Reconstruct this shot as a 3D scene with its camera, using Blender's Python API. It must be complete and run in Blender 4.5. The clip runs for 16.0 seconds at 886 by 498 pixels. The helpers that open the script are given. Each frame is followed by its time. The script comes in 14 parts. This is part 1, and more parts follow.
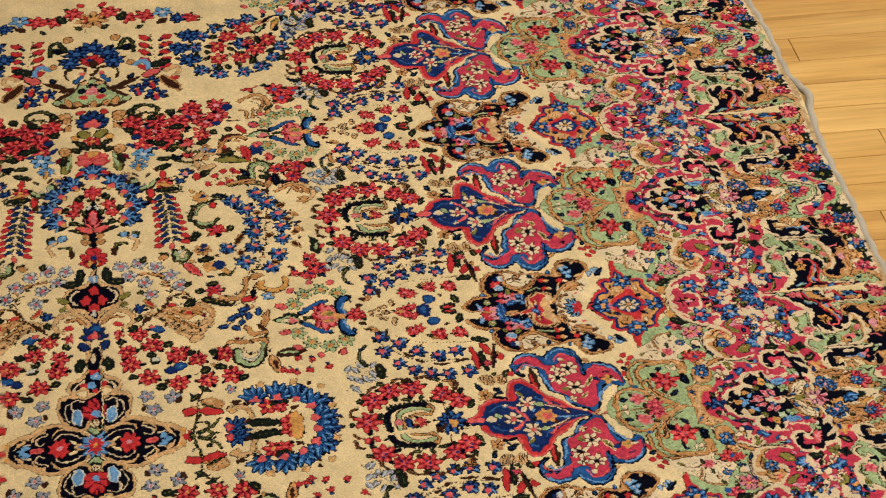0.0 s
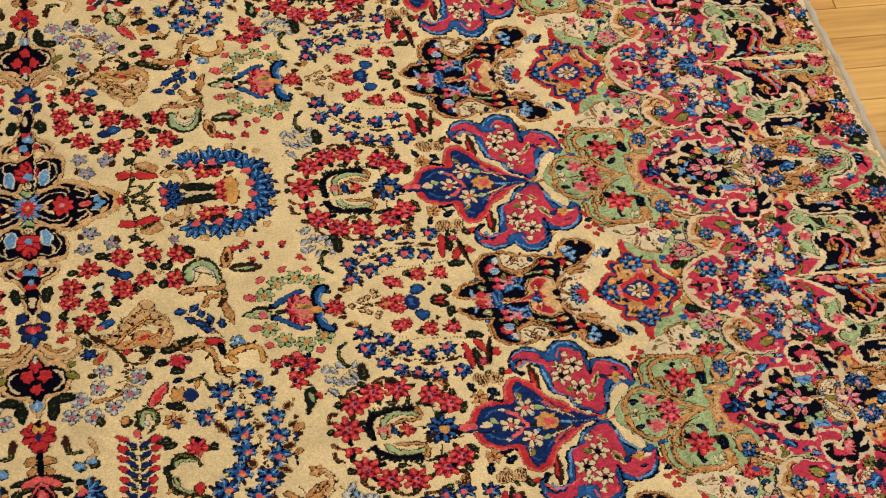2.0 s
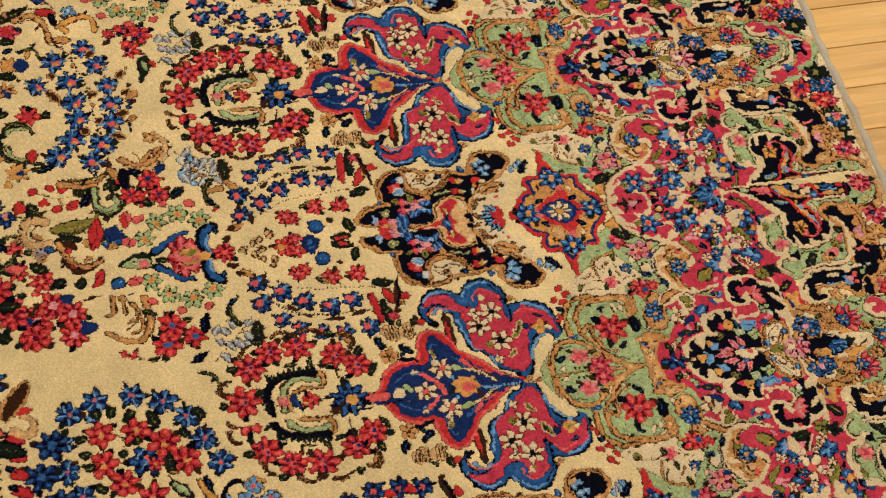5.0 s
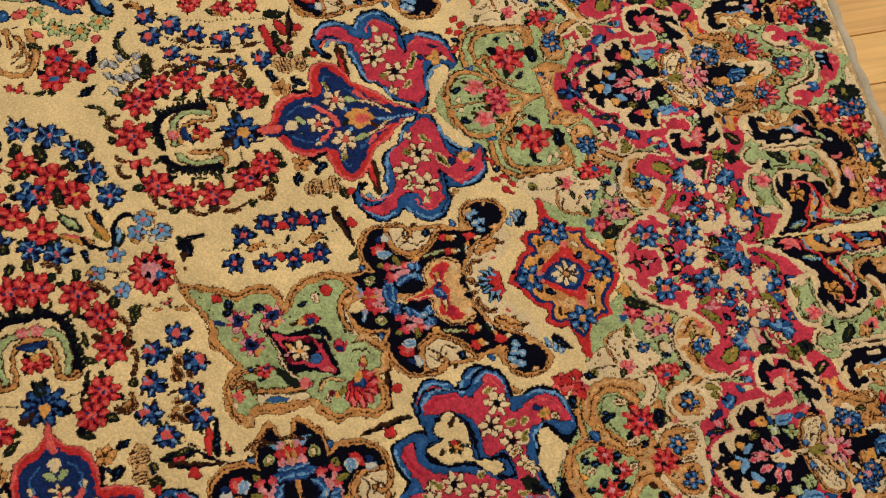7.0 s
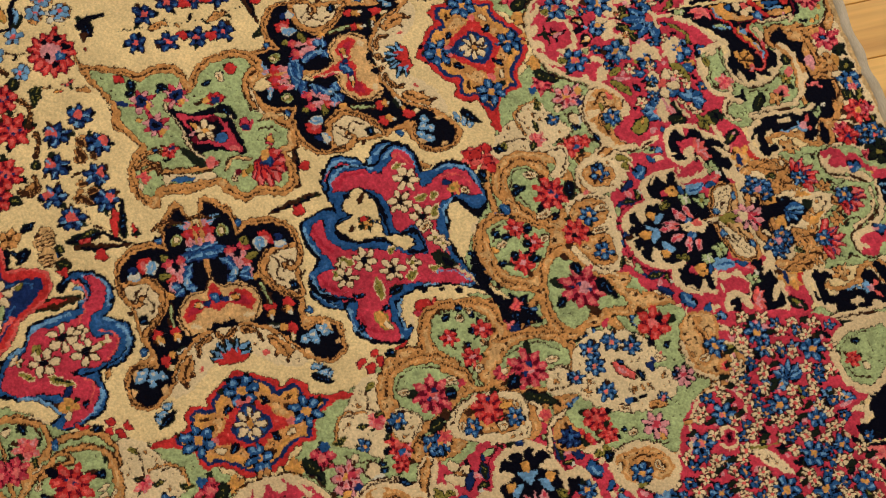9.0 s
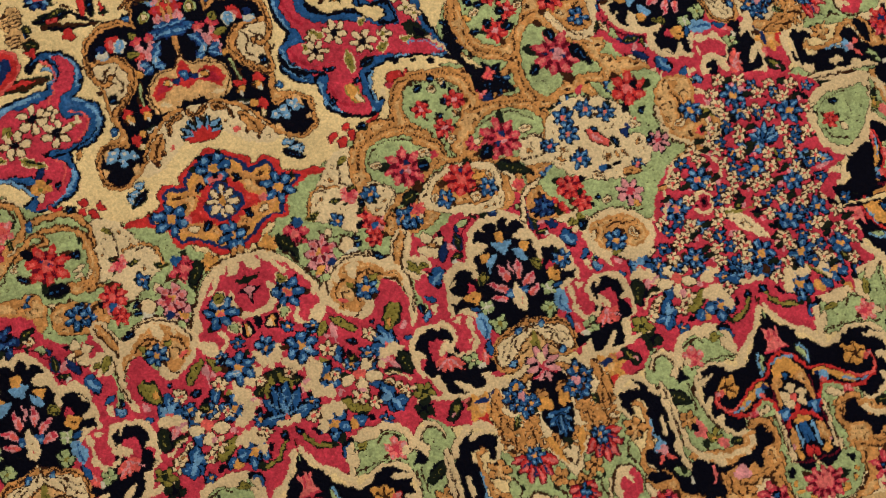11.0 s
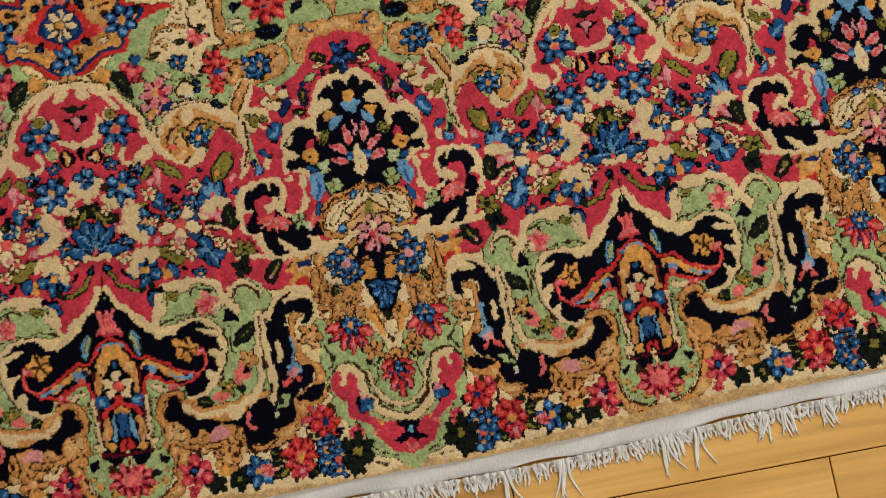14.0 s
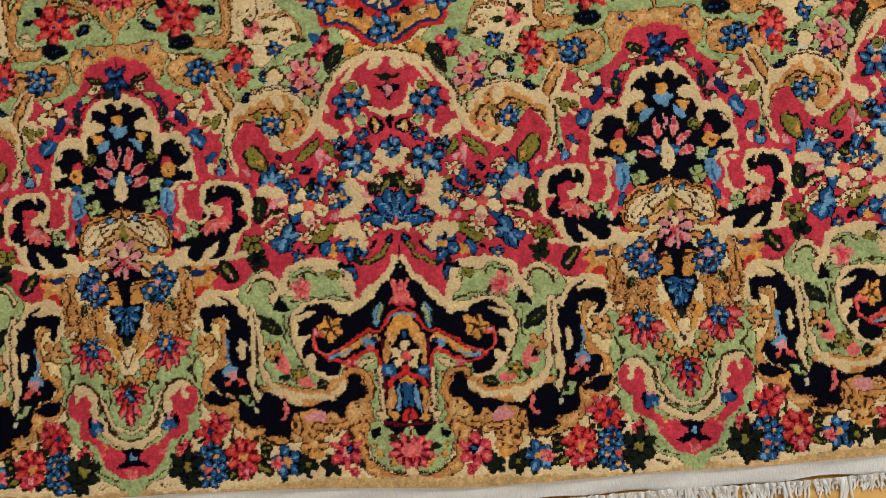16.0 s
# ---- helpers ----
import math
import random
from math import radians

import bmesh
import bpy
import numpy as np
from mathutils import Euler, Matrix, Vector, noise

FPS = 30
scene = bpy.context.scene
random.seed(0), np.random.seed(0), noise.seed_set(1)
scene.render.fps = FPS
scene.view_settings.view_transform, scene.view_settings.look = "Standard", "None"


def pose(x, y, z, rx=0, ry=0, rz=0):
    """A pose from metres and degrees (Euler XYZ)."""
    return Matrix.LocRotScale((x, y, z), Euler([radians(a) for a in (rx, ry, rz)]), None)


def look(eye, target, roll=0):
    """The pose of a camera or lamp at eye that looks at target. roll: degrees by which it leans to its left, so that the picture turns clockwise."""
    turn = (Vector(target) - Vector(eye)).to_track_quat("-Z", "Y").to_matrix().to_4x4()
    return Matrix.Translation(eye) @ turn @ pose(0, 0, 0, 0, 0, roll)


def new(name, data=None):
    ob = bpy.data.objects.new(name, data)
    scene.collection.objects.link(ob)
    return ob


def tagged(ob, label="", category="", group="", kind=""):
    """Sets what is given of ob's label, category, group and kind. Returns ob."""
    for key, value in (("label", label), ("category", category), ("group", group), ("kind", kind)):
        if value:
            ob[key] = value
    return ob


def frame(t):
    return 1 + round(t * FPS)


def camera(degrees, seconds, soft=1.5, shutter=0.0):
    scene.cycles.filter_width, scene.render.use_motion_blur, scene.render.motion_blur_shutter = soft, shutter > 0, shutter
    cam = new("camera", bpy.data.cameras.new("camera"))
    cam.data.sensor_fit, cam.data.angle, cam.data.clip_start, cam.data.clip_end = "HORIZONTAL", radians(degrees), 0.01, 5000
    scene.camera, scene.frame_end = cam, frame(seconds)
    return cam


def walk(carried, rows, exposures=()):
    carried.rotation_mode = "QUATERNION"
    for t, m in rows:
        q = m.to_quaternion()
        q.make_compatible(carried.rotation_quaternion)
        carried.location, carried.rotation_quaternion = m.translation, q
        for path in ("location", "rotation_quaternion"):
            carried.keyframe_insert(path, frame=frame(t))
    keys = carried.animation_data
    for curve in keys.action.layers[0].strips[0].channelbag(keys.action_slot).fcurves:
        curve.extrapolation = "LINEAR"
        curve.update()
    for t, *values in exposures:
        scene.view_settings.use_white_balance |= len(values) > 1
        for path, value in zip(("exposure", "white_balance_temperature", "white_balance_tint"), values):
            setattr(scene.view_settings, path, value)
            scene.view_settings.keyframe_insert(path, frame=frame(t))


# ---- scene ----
# A hand-held camera with a long lens, tilting slowly down over the rug's edge and its corner.
cam = camera(25.0, 16.0, 0.8)
ROWS = [
    (0.0, -0.5654, -0.6778, 1.6435, 49.894, -1.281, -9.385),
    (0.5, -0.5606, -0.6793, 1.6359, 48.721, -1.576, -9.601),
    (1.0, -0.5595, -0.6780, 1.6277, 47.464, -1.965, -9.837),
    (1.5, -0.5574, -0.6772, 1.6240, 45.801, -2.344, -10.020),
    (2.0, -0.5542, -0.6784, 1.6198, 43.633, -2.687, -10.217),
    (2.5, -0.5530, -0.6808, 1.6109, 41.910, -3.183, -10.610),
    (3.0, -0.5550, -0.6863, 1.6009, 40.559, -3.802, -11.216),
    (3.5, -0.5443, -0.7003, 1.5862, 39.513, -4.091, -11.595),
    (3.7, -0.5469, -0.7083, 1.5837, 39.142, -4.194, -11.970),
    (5.8, -0.4910, -0.7714, 1.5383, 34.679, -4.842, -13.604),
    (6.0, -0.4927, -0.7737, 1.5314, 34.090, -5.114, -13.832),
    (6.5, -0.4866, -0.7795, 1.5252, 32.498, -5.517, -14.261),
    (7.0, -0.4791, -0.7835, 1.5192, 30.459, -5.772, -14.763),
    (7.5, -0.4747, -0.7862, 1.5112, 28.566, -6.096, -15.327),
    (8.0, -0.4668, -0.7936, 1.5040, 27.280, -6.295, -15.859),
    (8.5, -0.4681, -0.7988, 1.4957, 26.243, -6.759, -16.394),
    (9.0, -0.4640, -0.8047, 1.4920, 25.202, -7.003, -16.838),
    (9.5, -0.4602, -0.8083, 1.4880, 23.908, -7.232, -17.249),
    (9.7, -0.4596, -0.8059, 1.4882, 23.135, -7.319, -17.437),
    (11.8, -0.3704, -0.7913, 1.5104, 14.997, -3.693, -17.441),
    (12.0, -0.3769, -0.7910, 1.5077, 14.495, -3.558, -17.133),
    (12.5, -0.3900, -0.7954, 1.5006, 13.169, -2.734, -16.089),
    (13.0, -0.4121, -0.7925, 1.4951, 11.806, -2.021, -14.758),
    (13.5, -0.4347, -0.7949, 1.4896, 11.037, -0.889, -12.742),
    (14.0, -0.4588, -0.7874, 1.4866, 10.344, 0.363, -10.691),
    (14.5, -0.4841, -0.7873, 1.4827, 10.129, 1.676, -8.652),
    (15.0, -0.5026, -0.7804, 1.4814, 9.761, 2.920, -6.998),
    (15.5, -0.5293, -0.7700, 1.4825, 9.441, 3.728, -5.387),
    (16.0, -0.5513, -0.7680, 1.4850, 10.033, 4.237, -4.104),
]
# the clip's camera meters and balances itself as the view moves down the rug: seconds, stops, kelvin, tint
EXPOSURES = [(0.0, -0.36, 5950, 10), (2.0, -0.37, 6000, 10), (3.5, -0.33, 6350, 10), (6.5, -0.45, 6450, 10), (9.5, -0.41, 6400, 9), (12.5, -0.28, 6250, 5), (14.5, -0.24, 6150, 4), (16.0, -0.16, 6100, 4)]
walk(cam, [(t, pose(x, y, z, rx, ry, rz)) for t, x, y, z, rx, ry, rz in ROWS], EXPOSURES)

# ---- light: unseen, assumed sources: a window-like panel from the right and two warm-white overhead fills ----
world = bpy.data.worlds.new("room_air")
scene.world = world
world.use_nodes = True
sky = world.node_tree.nodes.new("ShaderNodeTexSky")
sky.sky_type, sky.sun_disc = "NISHITA", False
sky.sun_elevation, sky.sun_rotation = radians(35), radians(200)
world.node_tree.links.new(sky.outputs[0], world.node_tree.nodes["Background"].inputs[0])
world.node_tree.nodes["Background"].inputs[1].default_value = 0.1


def area_light(name, m, sx, sy, watts, color):
    data = bpy.data.lights.new(name, "AREA")
    data.shape, data.size, data.size_y, data.energy, data.color = "RECTANGLE", sx, sy, watts, color
    ob = new(name, data)
    ob.matrix_world = m
    return ob


CEILING = 2.6
# no window or lamp is modelled; these panels are added to light the rug
area_light("window_light", look((2.3, 1.9, 1.55), (0.0, 0.6, 0.0)), 1.5, 1.3, 40, (0.95, 0.97, 1.0))
area_light("ceiling_light", look((0.25, 1.1, CEILING - 0.06), (0.25, 1.1, 0.0)), 1.2, 1.2, 48, (1.0, 0.98, 0.955))
area_light("ceiling_light", look((0.6, -1.9, CEILING - 0.06), (0.6, -1.9, 0.0)), 1.2, 1.2, 23, (1.0, 0.98, 0.955))

# ---- materials ----
def material(name, rough=0.6):
    m = bpy.data.materials.new(name)
    m.use_nodes = True
    n = m.node_tree.nodes
    b = n["Principled BSDF"]
    b.inputs["Roughness"].default_value = rough
    return m, n, m.node_tree.links, b


def node(n, kind, **inputs):
    made = n.new(kind)
    for key, value in inputs.items():
        made.inputs[key].default_value = value
    return made


def ramp(n, *stops):
    r = n.new("ShaderNodeValToRGB")
    while len(r.color_ramp.elements) < len(stops):
        r.color_ramp.elements.new(0.5)
    for e, (p, c) in zip(r.color_ramp.elements, stops):
        e.position, e.color = p, (*c, 1)
    return r


def wool_material():
    """Knotted wool: the woven colour, a worn variation, tufted relief with its highlights painted in, and a soft sheen.
    """
    m, n, l, b = material("wool_pile", 0.55)
    col = n.new("ShaderNodeAttribute")
    col.attribute_name = "yarn"
    geo = n.new("ShaderNodeTexCoord")
    tuft = node(n, "ShaderNodeTexNoise", Scale=520.0, Detail=2.0)
    wear = node(n, "ShaderNodeTexNoise", Scale=28.0, Detail=4.0)
    l.new(geo.outputs["Object"], tuft.inputs["Vector"])
    l.new(geo.outputs["Object"], wear.inputs["Vector"])
    # r1 paints tuft highlights and shaded gaps into the colour; r2 is the wear
    r1 = ramp(n, (0.25, (0.78, 0.78, 0.78)), (0.75, (1.12, 1.12, 1.12)))
    r2 = ramp(n, (0.3, (0.88, 0.87, 0.86)), (0.7, (1.08, 1.07, 1.05)))
    l.new(tuft.outputs["Fac"], r1.inputs[0])
    l.new(wear.outputs["Fac"], r2.inputs[0])
    mul = n.new("ShaderNodeVectorMath")
    mul.operation = "MULTIPLY"
    mul2 = n.new("ShaderNodeVectorMath")
    mul2.operation = "MULTIPLY"
    l.new(col.outputs["Color"], mul.inputs[0])
    l.new(r1.outputs[0], mul.inputs[1])
    l.new(mul.outputs[0], mul2.inputs[0])
    l.new(r2.outputs[0], mul2.inputs[1])
    l.new(mul2.outputs[0], b.inputs["Base Color"])
    b.inputs["Sheen Weight"].default_value = 0.0
    b.inputs["Sheen Roughness"].default_value = 0.4
    b.inputs["Specular IOR Level"].default_value = 0.015
    bump = node(n, "ShaderNodeBump", Strength=0.55, Distance=0.0012)
    l.new(tuft.outputs["Fac"], bump.inputs["Height"])
    l.new(bump.outputs[0], b.inputs["Normal"])
    return m


def cotton_material(name, dark, light):
    m, n, l, b = material(name, 0.9)
    geo = n.new("ShaderNodeTexCoord")
    mp = n.new("ShaderNodeMapping")
    mp.inputs["Scale"].default_value = (900.0, 220.0, 400.0)
    l.new(geo.outputs["Object"], mp.inputs[0])
    nz = node(n, "ShaderNodeTexNoise", Scale=1.0, Detail=3.0)
    l.new(mp.outputs[0], nz.inputs["Vector"])
    big = node(n, "ShaderNodeTexNoise", Scale=30.0, Detail=3.0)
    l.new(geo.outputs["Object"], big.inputs["Vector"])
    r = ramp(n, (0.25, dark), (0.7, light))
    mix = node(n, "ShaderNodeMath")
    mix.operation = "ADD"
    half = node(n, "ShaderNodeMath")
    half.operation = "MULTIPLY"
    half.inputs[1].default_value = 0.5
    l.new(nz.outputs["Fac"], mix.inputs[0])
    l.new(big.outputs["Fac"], mix.inputs[1])
    l.new(mix.outputs[0], half.inputs[0])
    l.new(half.outputs[0], r.inputs[0])
    l.new(r.outputs[0], b.inputs["Base Color"])
    bump = node(n, "ShaderNodeBump", Strength=0.5, Distance=0.001)
    l.new(nz.outputs["Fac"], bump.inputs["Height"])
    l.new(bump.outputs[0], b.inputs["Normal"])
    return m


def oak_material(joined=False):
    """Varnished strip flooring: every board its own tone, long grain, cathedral figure and small dark flecks."""
    m, n, l, b = material("varnished_maple", 0.42)
    pieces = n.new("ShaderNodeNewGeometry")
    info = n.new("ShaderNodeObjectInfo")
    chance = pieces.outputs["Random Per Island"] if joined else info.outputs["Random"]
    geo = n.new("ShaderNodeTexCoord")
    off = n.new("ShaderNodeVectorMath")
    off.operation = "MULTIPLY_ADD"
    off.inputs[1].default_value = (7.0, 3.0, 5.0)
    cmb = n.new("ShaderNodeCombineXYZ")
    for i in range(3):
        l.new(chance, cmb.inputs[i])
    l.new(cmb.outputs[0], off.inputs[0])
    l.new(geo.outputs["Object"], off.inputs[2])
    grain_map = n.new("ShaderNodeMapping")
    grain_map.inputs["Scale"].default_value = (6.0, 130.0, 20.0)
    l.new(off.outputs[0], grain_map.inputs[0])
    grain = node(n, "ShaderNodeTexNoise", Scale=1.0, Detail=6.0, Distortion=0.6)
    l.new(grain_map.outputs[0], grain.inputs["Vector"])
    fig_map = n.new("ShaderNodeMapping")
    fig_map.inputs["Scale"].default_value = (2.2, 16.0, 4.0)
    l.new(off.outputs[0], fig_map.inputs[0])
    figure = node(n, "ShaderNodeTexNoise", Scale=1.0, Detail=3.0, Distortion=1.5)
    l.new(fig_map.outputs[0], figure.inputs["Vector"])
    fr = ramp(n, (0.25, (0.50, 0.25, 0.050)), (0.45, (0.68, 0.38, 0.088)), (0.7, (0.78, 0.47, 0.13)))
    l.new(figure.outputs["Fac"], fr.inputs[0])
    gr = ramp(n, (0.3, (0.84, 0.80, 0.74)), (0.62, (1.05, 1.04, 1.03)))
    l.new(grain.outputs["Fac"], gr.inputs[0])
    br = ramp(n, (0.0, (0.93, 0.90, 0.85)), (0.5, (1.02, 1.0, 0.97)), (1.0, (1.13, 1.16, 1.18)))
    l.new(chance, br.inputs[0])
    m1 = n.new("ShaderNodeVectorMath")
    m1.operation = "MULTIPLY"
    m2 = n.new("ShaderNodeVectorMath")
    m2.operation = "MULTIPLY"
    l.new(fr.outputs[0], m1.inputs[0])
    l.new(gr.outputs[0], m1.inputs[1])
    l.new(m1.outputs[0], m2.inputs[0])
    l.new(br.outputs[0], m2.inputs[1])
    l.new(m2.outputs[0], b.inputs["Base Color"])
    bump = node(n, "ShaderNodeBump", Strength=0.08, Distance=0.001)
    l.new(grain.outputs["Fac"], bump.inputs["Height"])
    l.new(bump.outputs[0], b.inputs["Normal"])
    b.inputs["Coat Weight"].default_value = 0.08
    b.inputs["Coat Roughness"].default_value = 0.25
    return m


def plain_material(name, color, rough=0.8):
    m, n, l, b = material(name, rough)
    geo = n.new("ShaderNodeTexCoord")
    nz = node(n, "ShaderNodeTexNoise", Scale=6.0, Detail=5.0)
    l.new(geo.outputs["Object"], nz.inputs["Vector"])
    r = ramp(n, (0.3, [c * 0.93 for c in color]), (0.7, [min(1, c * 1.04) for c in color]))
    l.new(nz.outputs["Fac"], r.inputs[0])
    l.new(r.outputs[0], b.inputs["Base Color"])
    return m


WOOL, COTTON, OAK, OAK_FAR = wool_material(), cotton_material("cotton_warp", (0.74, 0.73, 0.71), (0.95, 0.95, 0.94)), oak_material(), oak_material(True)
WALL = plain_material("wall_paint", (0.74, 0.70, 0.63))
CEIL = plain_material("ceiling_paint", (0.80, 0.79, 0.76))
SUBFLOOR = plain_material("dark_joint", (0.16, 0.085, 0.028))
CORD = cotton_material("wool_cord", (0.36, 0.30, 0.20), (0.58, 0.49, 0.35))

# ---- helpers for meshes ----
def mesh_from(bm, name):
    me = bpy.data.meshes.new(name)
    bm.to_mesh(me)
    bm.free()
    return me


def part(name, bm, mat, parent, label=""):
    """Links a bmesh as one mesh object under a thing or a part."""
    me = mesh_from(bm, name)
    me.materials.append(mat)
    ob = new(name, me)
    ob.parent = parent
    return tagged(ob, label)


def box(bm, x0, x1, y0, y1, z0, z1):
    m = Matrix.LocRotScale(((x0 + x1) / 2, (y0 + y1) / 2, (z0 + z1) / 2), None, (x1 - x0, y1 - y0, z1 - z0))
    return bmesh.ops.create_cube(bm, size=1, matrix=m)["verts"]


def slab(name, x0, x1, y0, y1, z0, z1, mat, label):
    bm = bmesh.new()
    box(bm, x0, x1, y0, y1, z0, z1)
    me = mesh_from(bm, name)
    me.materials.append(mat)
    return tagged(new(name, me), label, name.split("_")[0], kind="structure")


# ---- the room: floor boards, walls and ceiling ----
RX0, RX1, RY0, RY1 = -3.2, 2.4, -3.0, 3.6
floor = slab("floor", RX0, RX1, RY0, RY1, -0.06, -0.0165, SUBFLOOR, "golden maple strip floor with a satin varnish")
slab("wall_north", RX0, RX1, RY1, RY1 + 0.12, -0.06, CEILING, WALL, "plain painted wall closing the room")
slab("wall_south", RX0, RX1, RY0 - 0.12, RY0, -0.06, CEILING, WALL, "plain painted wall closing the room")
slab("wall_west", RX0 - 0.12, RX0, RY0, RY1, -0.06, CEILING, WALL, "plain painted wall closing the room")
slab("wall_east", RX1, RX1 + 0.12, RY0, RY1, -0.06, CEILING, WALL, "plain painted wall closing the room")
slab("ceiling", RX0 - 0.12, RX1 + 0.12, RY0 - 0.12, RY1 + 0.12, CEILING, CEILING + 0.1, CEIL, "plain white painted ceiling")

ZF = -0.0105            # top of the boards
BOARD = 0.0582

# ---- the weave: a loom of fine cells on which motifs are drawn in dyed yarn ----
LX0, LX1, LY0, LY1, CELL = -1.04, 0.346, -0.69, 1.98, 0.0008
LW, LH = int(round((LX1 - LX0) / CELL)), int(round((LY1 - LY0) / CELL))
INK = np.zeros((LH, LW), np.uint8)
OWNER = np.zeros((LH, LW), np.uint16)
YARNS = {  # dyed wool, as display colours
    "E": (237, 210, 152), "C": (230, 206, 160), "A": (203, 168, 116), "R": (196, 60, 77), "r": (222, 112, 108),
    "P": (216, 146, 148), "K": (9, 9, 20), "B": (40, 84, 136), "b": (112, 158, 196), "G": (167, 182, 126),
    "g": (27, 33, 24), "Y": (138, 128, 58), "T": (202, 144, 83), "O": (216, 156, 80), "N": (60, 34, 21),
    "M": (96, 18, 34), "h": (150, 150, 156), "W": (212, 206, 184), "c": (224, 198, 152),
    "q": (176, 42, 60), "S": (196, 52, 50), "s": (220, 96, 88), "V": (27, 45, 92), "D": (54, 98, 150), "a": (216, 172, 114),
}
CODE = {k: i for i, k in enumerate(YARNS)}
OWNERS = {("ground", 0.0): 0}
state = {"map": None, "clip": None, "owner": 0, "tag": None, "scale": 1.0, "mitre": 0, "leafy": False}


def group(name, axis):
    """Names the motif that the next strokes belong to; one that lies on an axis is shared by both halves."""
    if axis == "0":
        state["owner"] = 0
        return
    key = (name, state["tag"].get(axis, 0.0))
    state["owner"] = OWNERS.setdefault(key, len(OWNERS))


def to_rug(uv):
    pts = np.array(uv, float).reshape(-1, 2)
    return state["map"](pts)


def paint(mask, r0, c0, yarn):
    x0, x1, y0, y1 = state["clip"]
    h, w = mask.shape
    ya, yb = max(0, int(round((y0 - LY0) / CELL)) - r0), min(h, int(round((y1 - LY0) / CELL)) - r0)
    xa, xb = max(0, int(round((x0 - LX0) / CELL)) - c0), min(w, int(round((x1 - LX0) / CELL)) - c0)
    if ya >= yb or xa >= xb:
        return
    m = mask[ya:yb, xa:xb]
    if state["mitre"]:
        yy = LY0 + (np.arange(r0 + ya, r0 + yb) + 0.5)[:, None] * CELL
        xx = LX0 + (np.arange(c0 + xa, c0 + xb) + 0.5)[None, :] * CELL
        m = m & (((yy - EDGE_Y) * 0.865 < EDGE_X - xx) == (state["mitre"] > 0))
    INK[r0 + ya:r0 + yb, c0 + xa:c0 + xb][m] = CODE[yarn]
    OWNER[r0 + ya:r0 + yb, c0 + xa:c0 + xb][m] = state["owner"]


def window(lo, hi):
    c0, r0 = max(0, int((lo[0] - LX0) / CELL) - 1), max(0, int((lo[1] - LY0) / CELL) - 1)
    c1, r1 = min(LW, int((hi[0] - LX0) / CELL) + 2), min(LH, int((hi[1] - LY0) / CELL) + 2)
    return r0, r1, c0, c1


def fill(pts, yarn):
    """Fills a closed outline, given in metres on the rug."""
    r0, r1, c0, c1 = window(pts.min(0), pts.max(0))
    if r0 >= r1 or c0 >= c1:
        return
    count = np.zeros((r1 - r0, c1 - c0 + 1), np.int32)
    p = (pts - (LX0, LY0)) / CELL - 0.5
    q = np.roll(p, -1, 0)
    for (ax, ay), (bx, by) in zip(p, q):
        if ay == by:
            continue
        lo, hi = (ay, by) if ay < by else (by, ay)
        rows = np.arange(max(r0, math.ceil(lo)), min(r1, math.ceil(hi)))
        if len(rows):
            xs = ax + (rows - ay) * (bx - ax) / (by - ay)
            np.add.at(count, (rows - r0, np.clip(np.ceil(xs).astype(int) - c0, 0, c1 - c0)), 1)
    paint((np.cumsum(count, 1)[:, :-1] & 1).astype(bool), r0, c0, yarn)


def curve(p, closed, steps=5):
    """A Catmull-Rom curve through the points."""
    n = len(p)
    if n < 3 and not closed:
        s = np.linspace(0, 1, 9)[:, None]
        return p[0] * (1 - s) + p[-1] * s
    out = []
    for i in range(n if closed else n - 1):
        if closed:
            a, b, c, d = p[i - 1], p[i], p[(i + 1) % n], p[(i + 2) % n]
        else:
            a, b, c, d = p[max(i - 1, 0)], p[i], p[i + 1], p[min(i + 2, n - 1)]
        for k in range(steps):
            t = k / steps
            out.append(0.5 * (2 * b + (c - a) * t + (2 * a - 5 * b + 4 * c - d) * t * t + (3 * b - a - 3 * c + d) * t ** 3))
    if not closed:
        out.append(p[-1])
    return np.array(out)


def shape(yarn, *uv):
    fill(curve(to_rug(uv), True, 4), yarn)


def brush(pts, radii, yarn):
    lo, hi = pts.min(0) - radii.max(), pts.max(0) + radii.max()
    r0, r1, c0, c1 = window(lo, hi)
    if r0 >= r1 or c0 >= c1:
        return
    ys = (LY0 + (np.arange(r0, r1) + 0.5) * CELL)[:, None]
    xs = (LX0 + (np.arange(c0, c1) + 0.5) * CELL)[None, :]
    mask = np.zeros((r1 - r0, c1 - c0), bool)
    for (x, y), r in zip(pts, radii):
        mask |= (xs - x) ** 2 + (ys - y) ** 2 < r * r
    paint(mask, r0, c0, yarn)


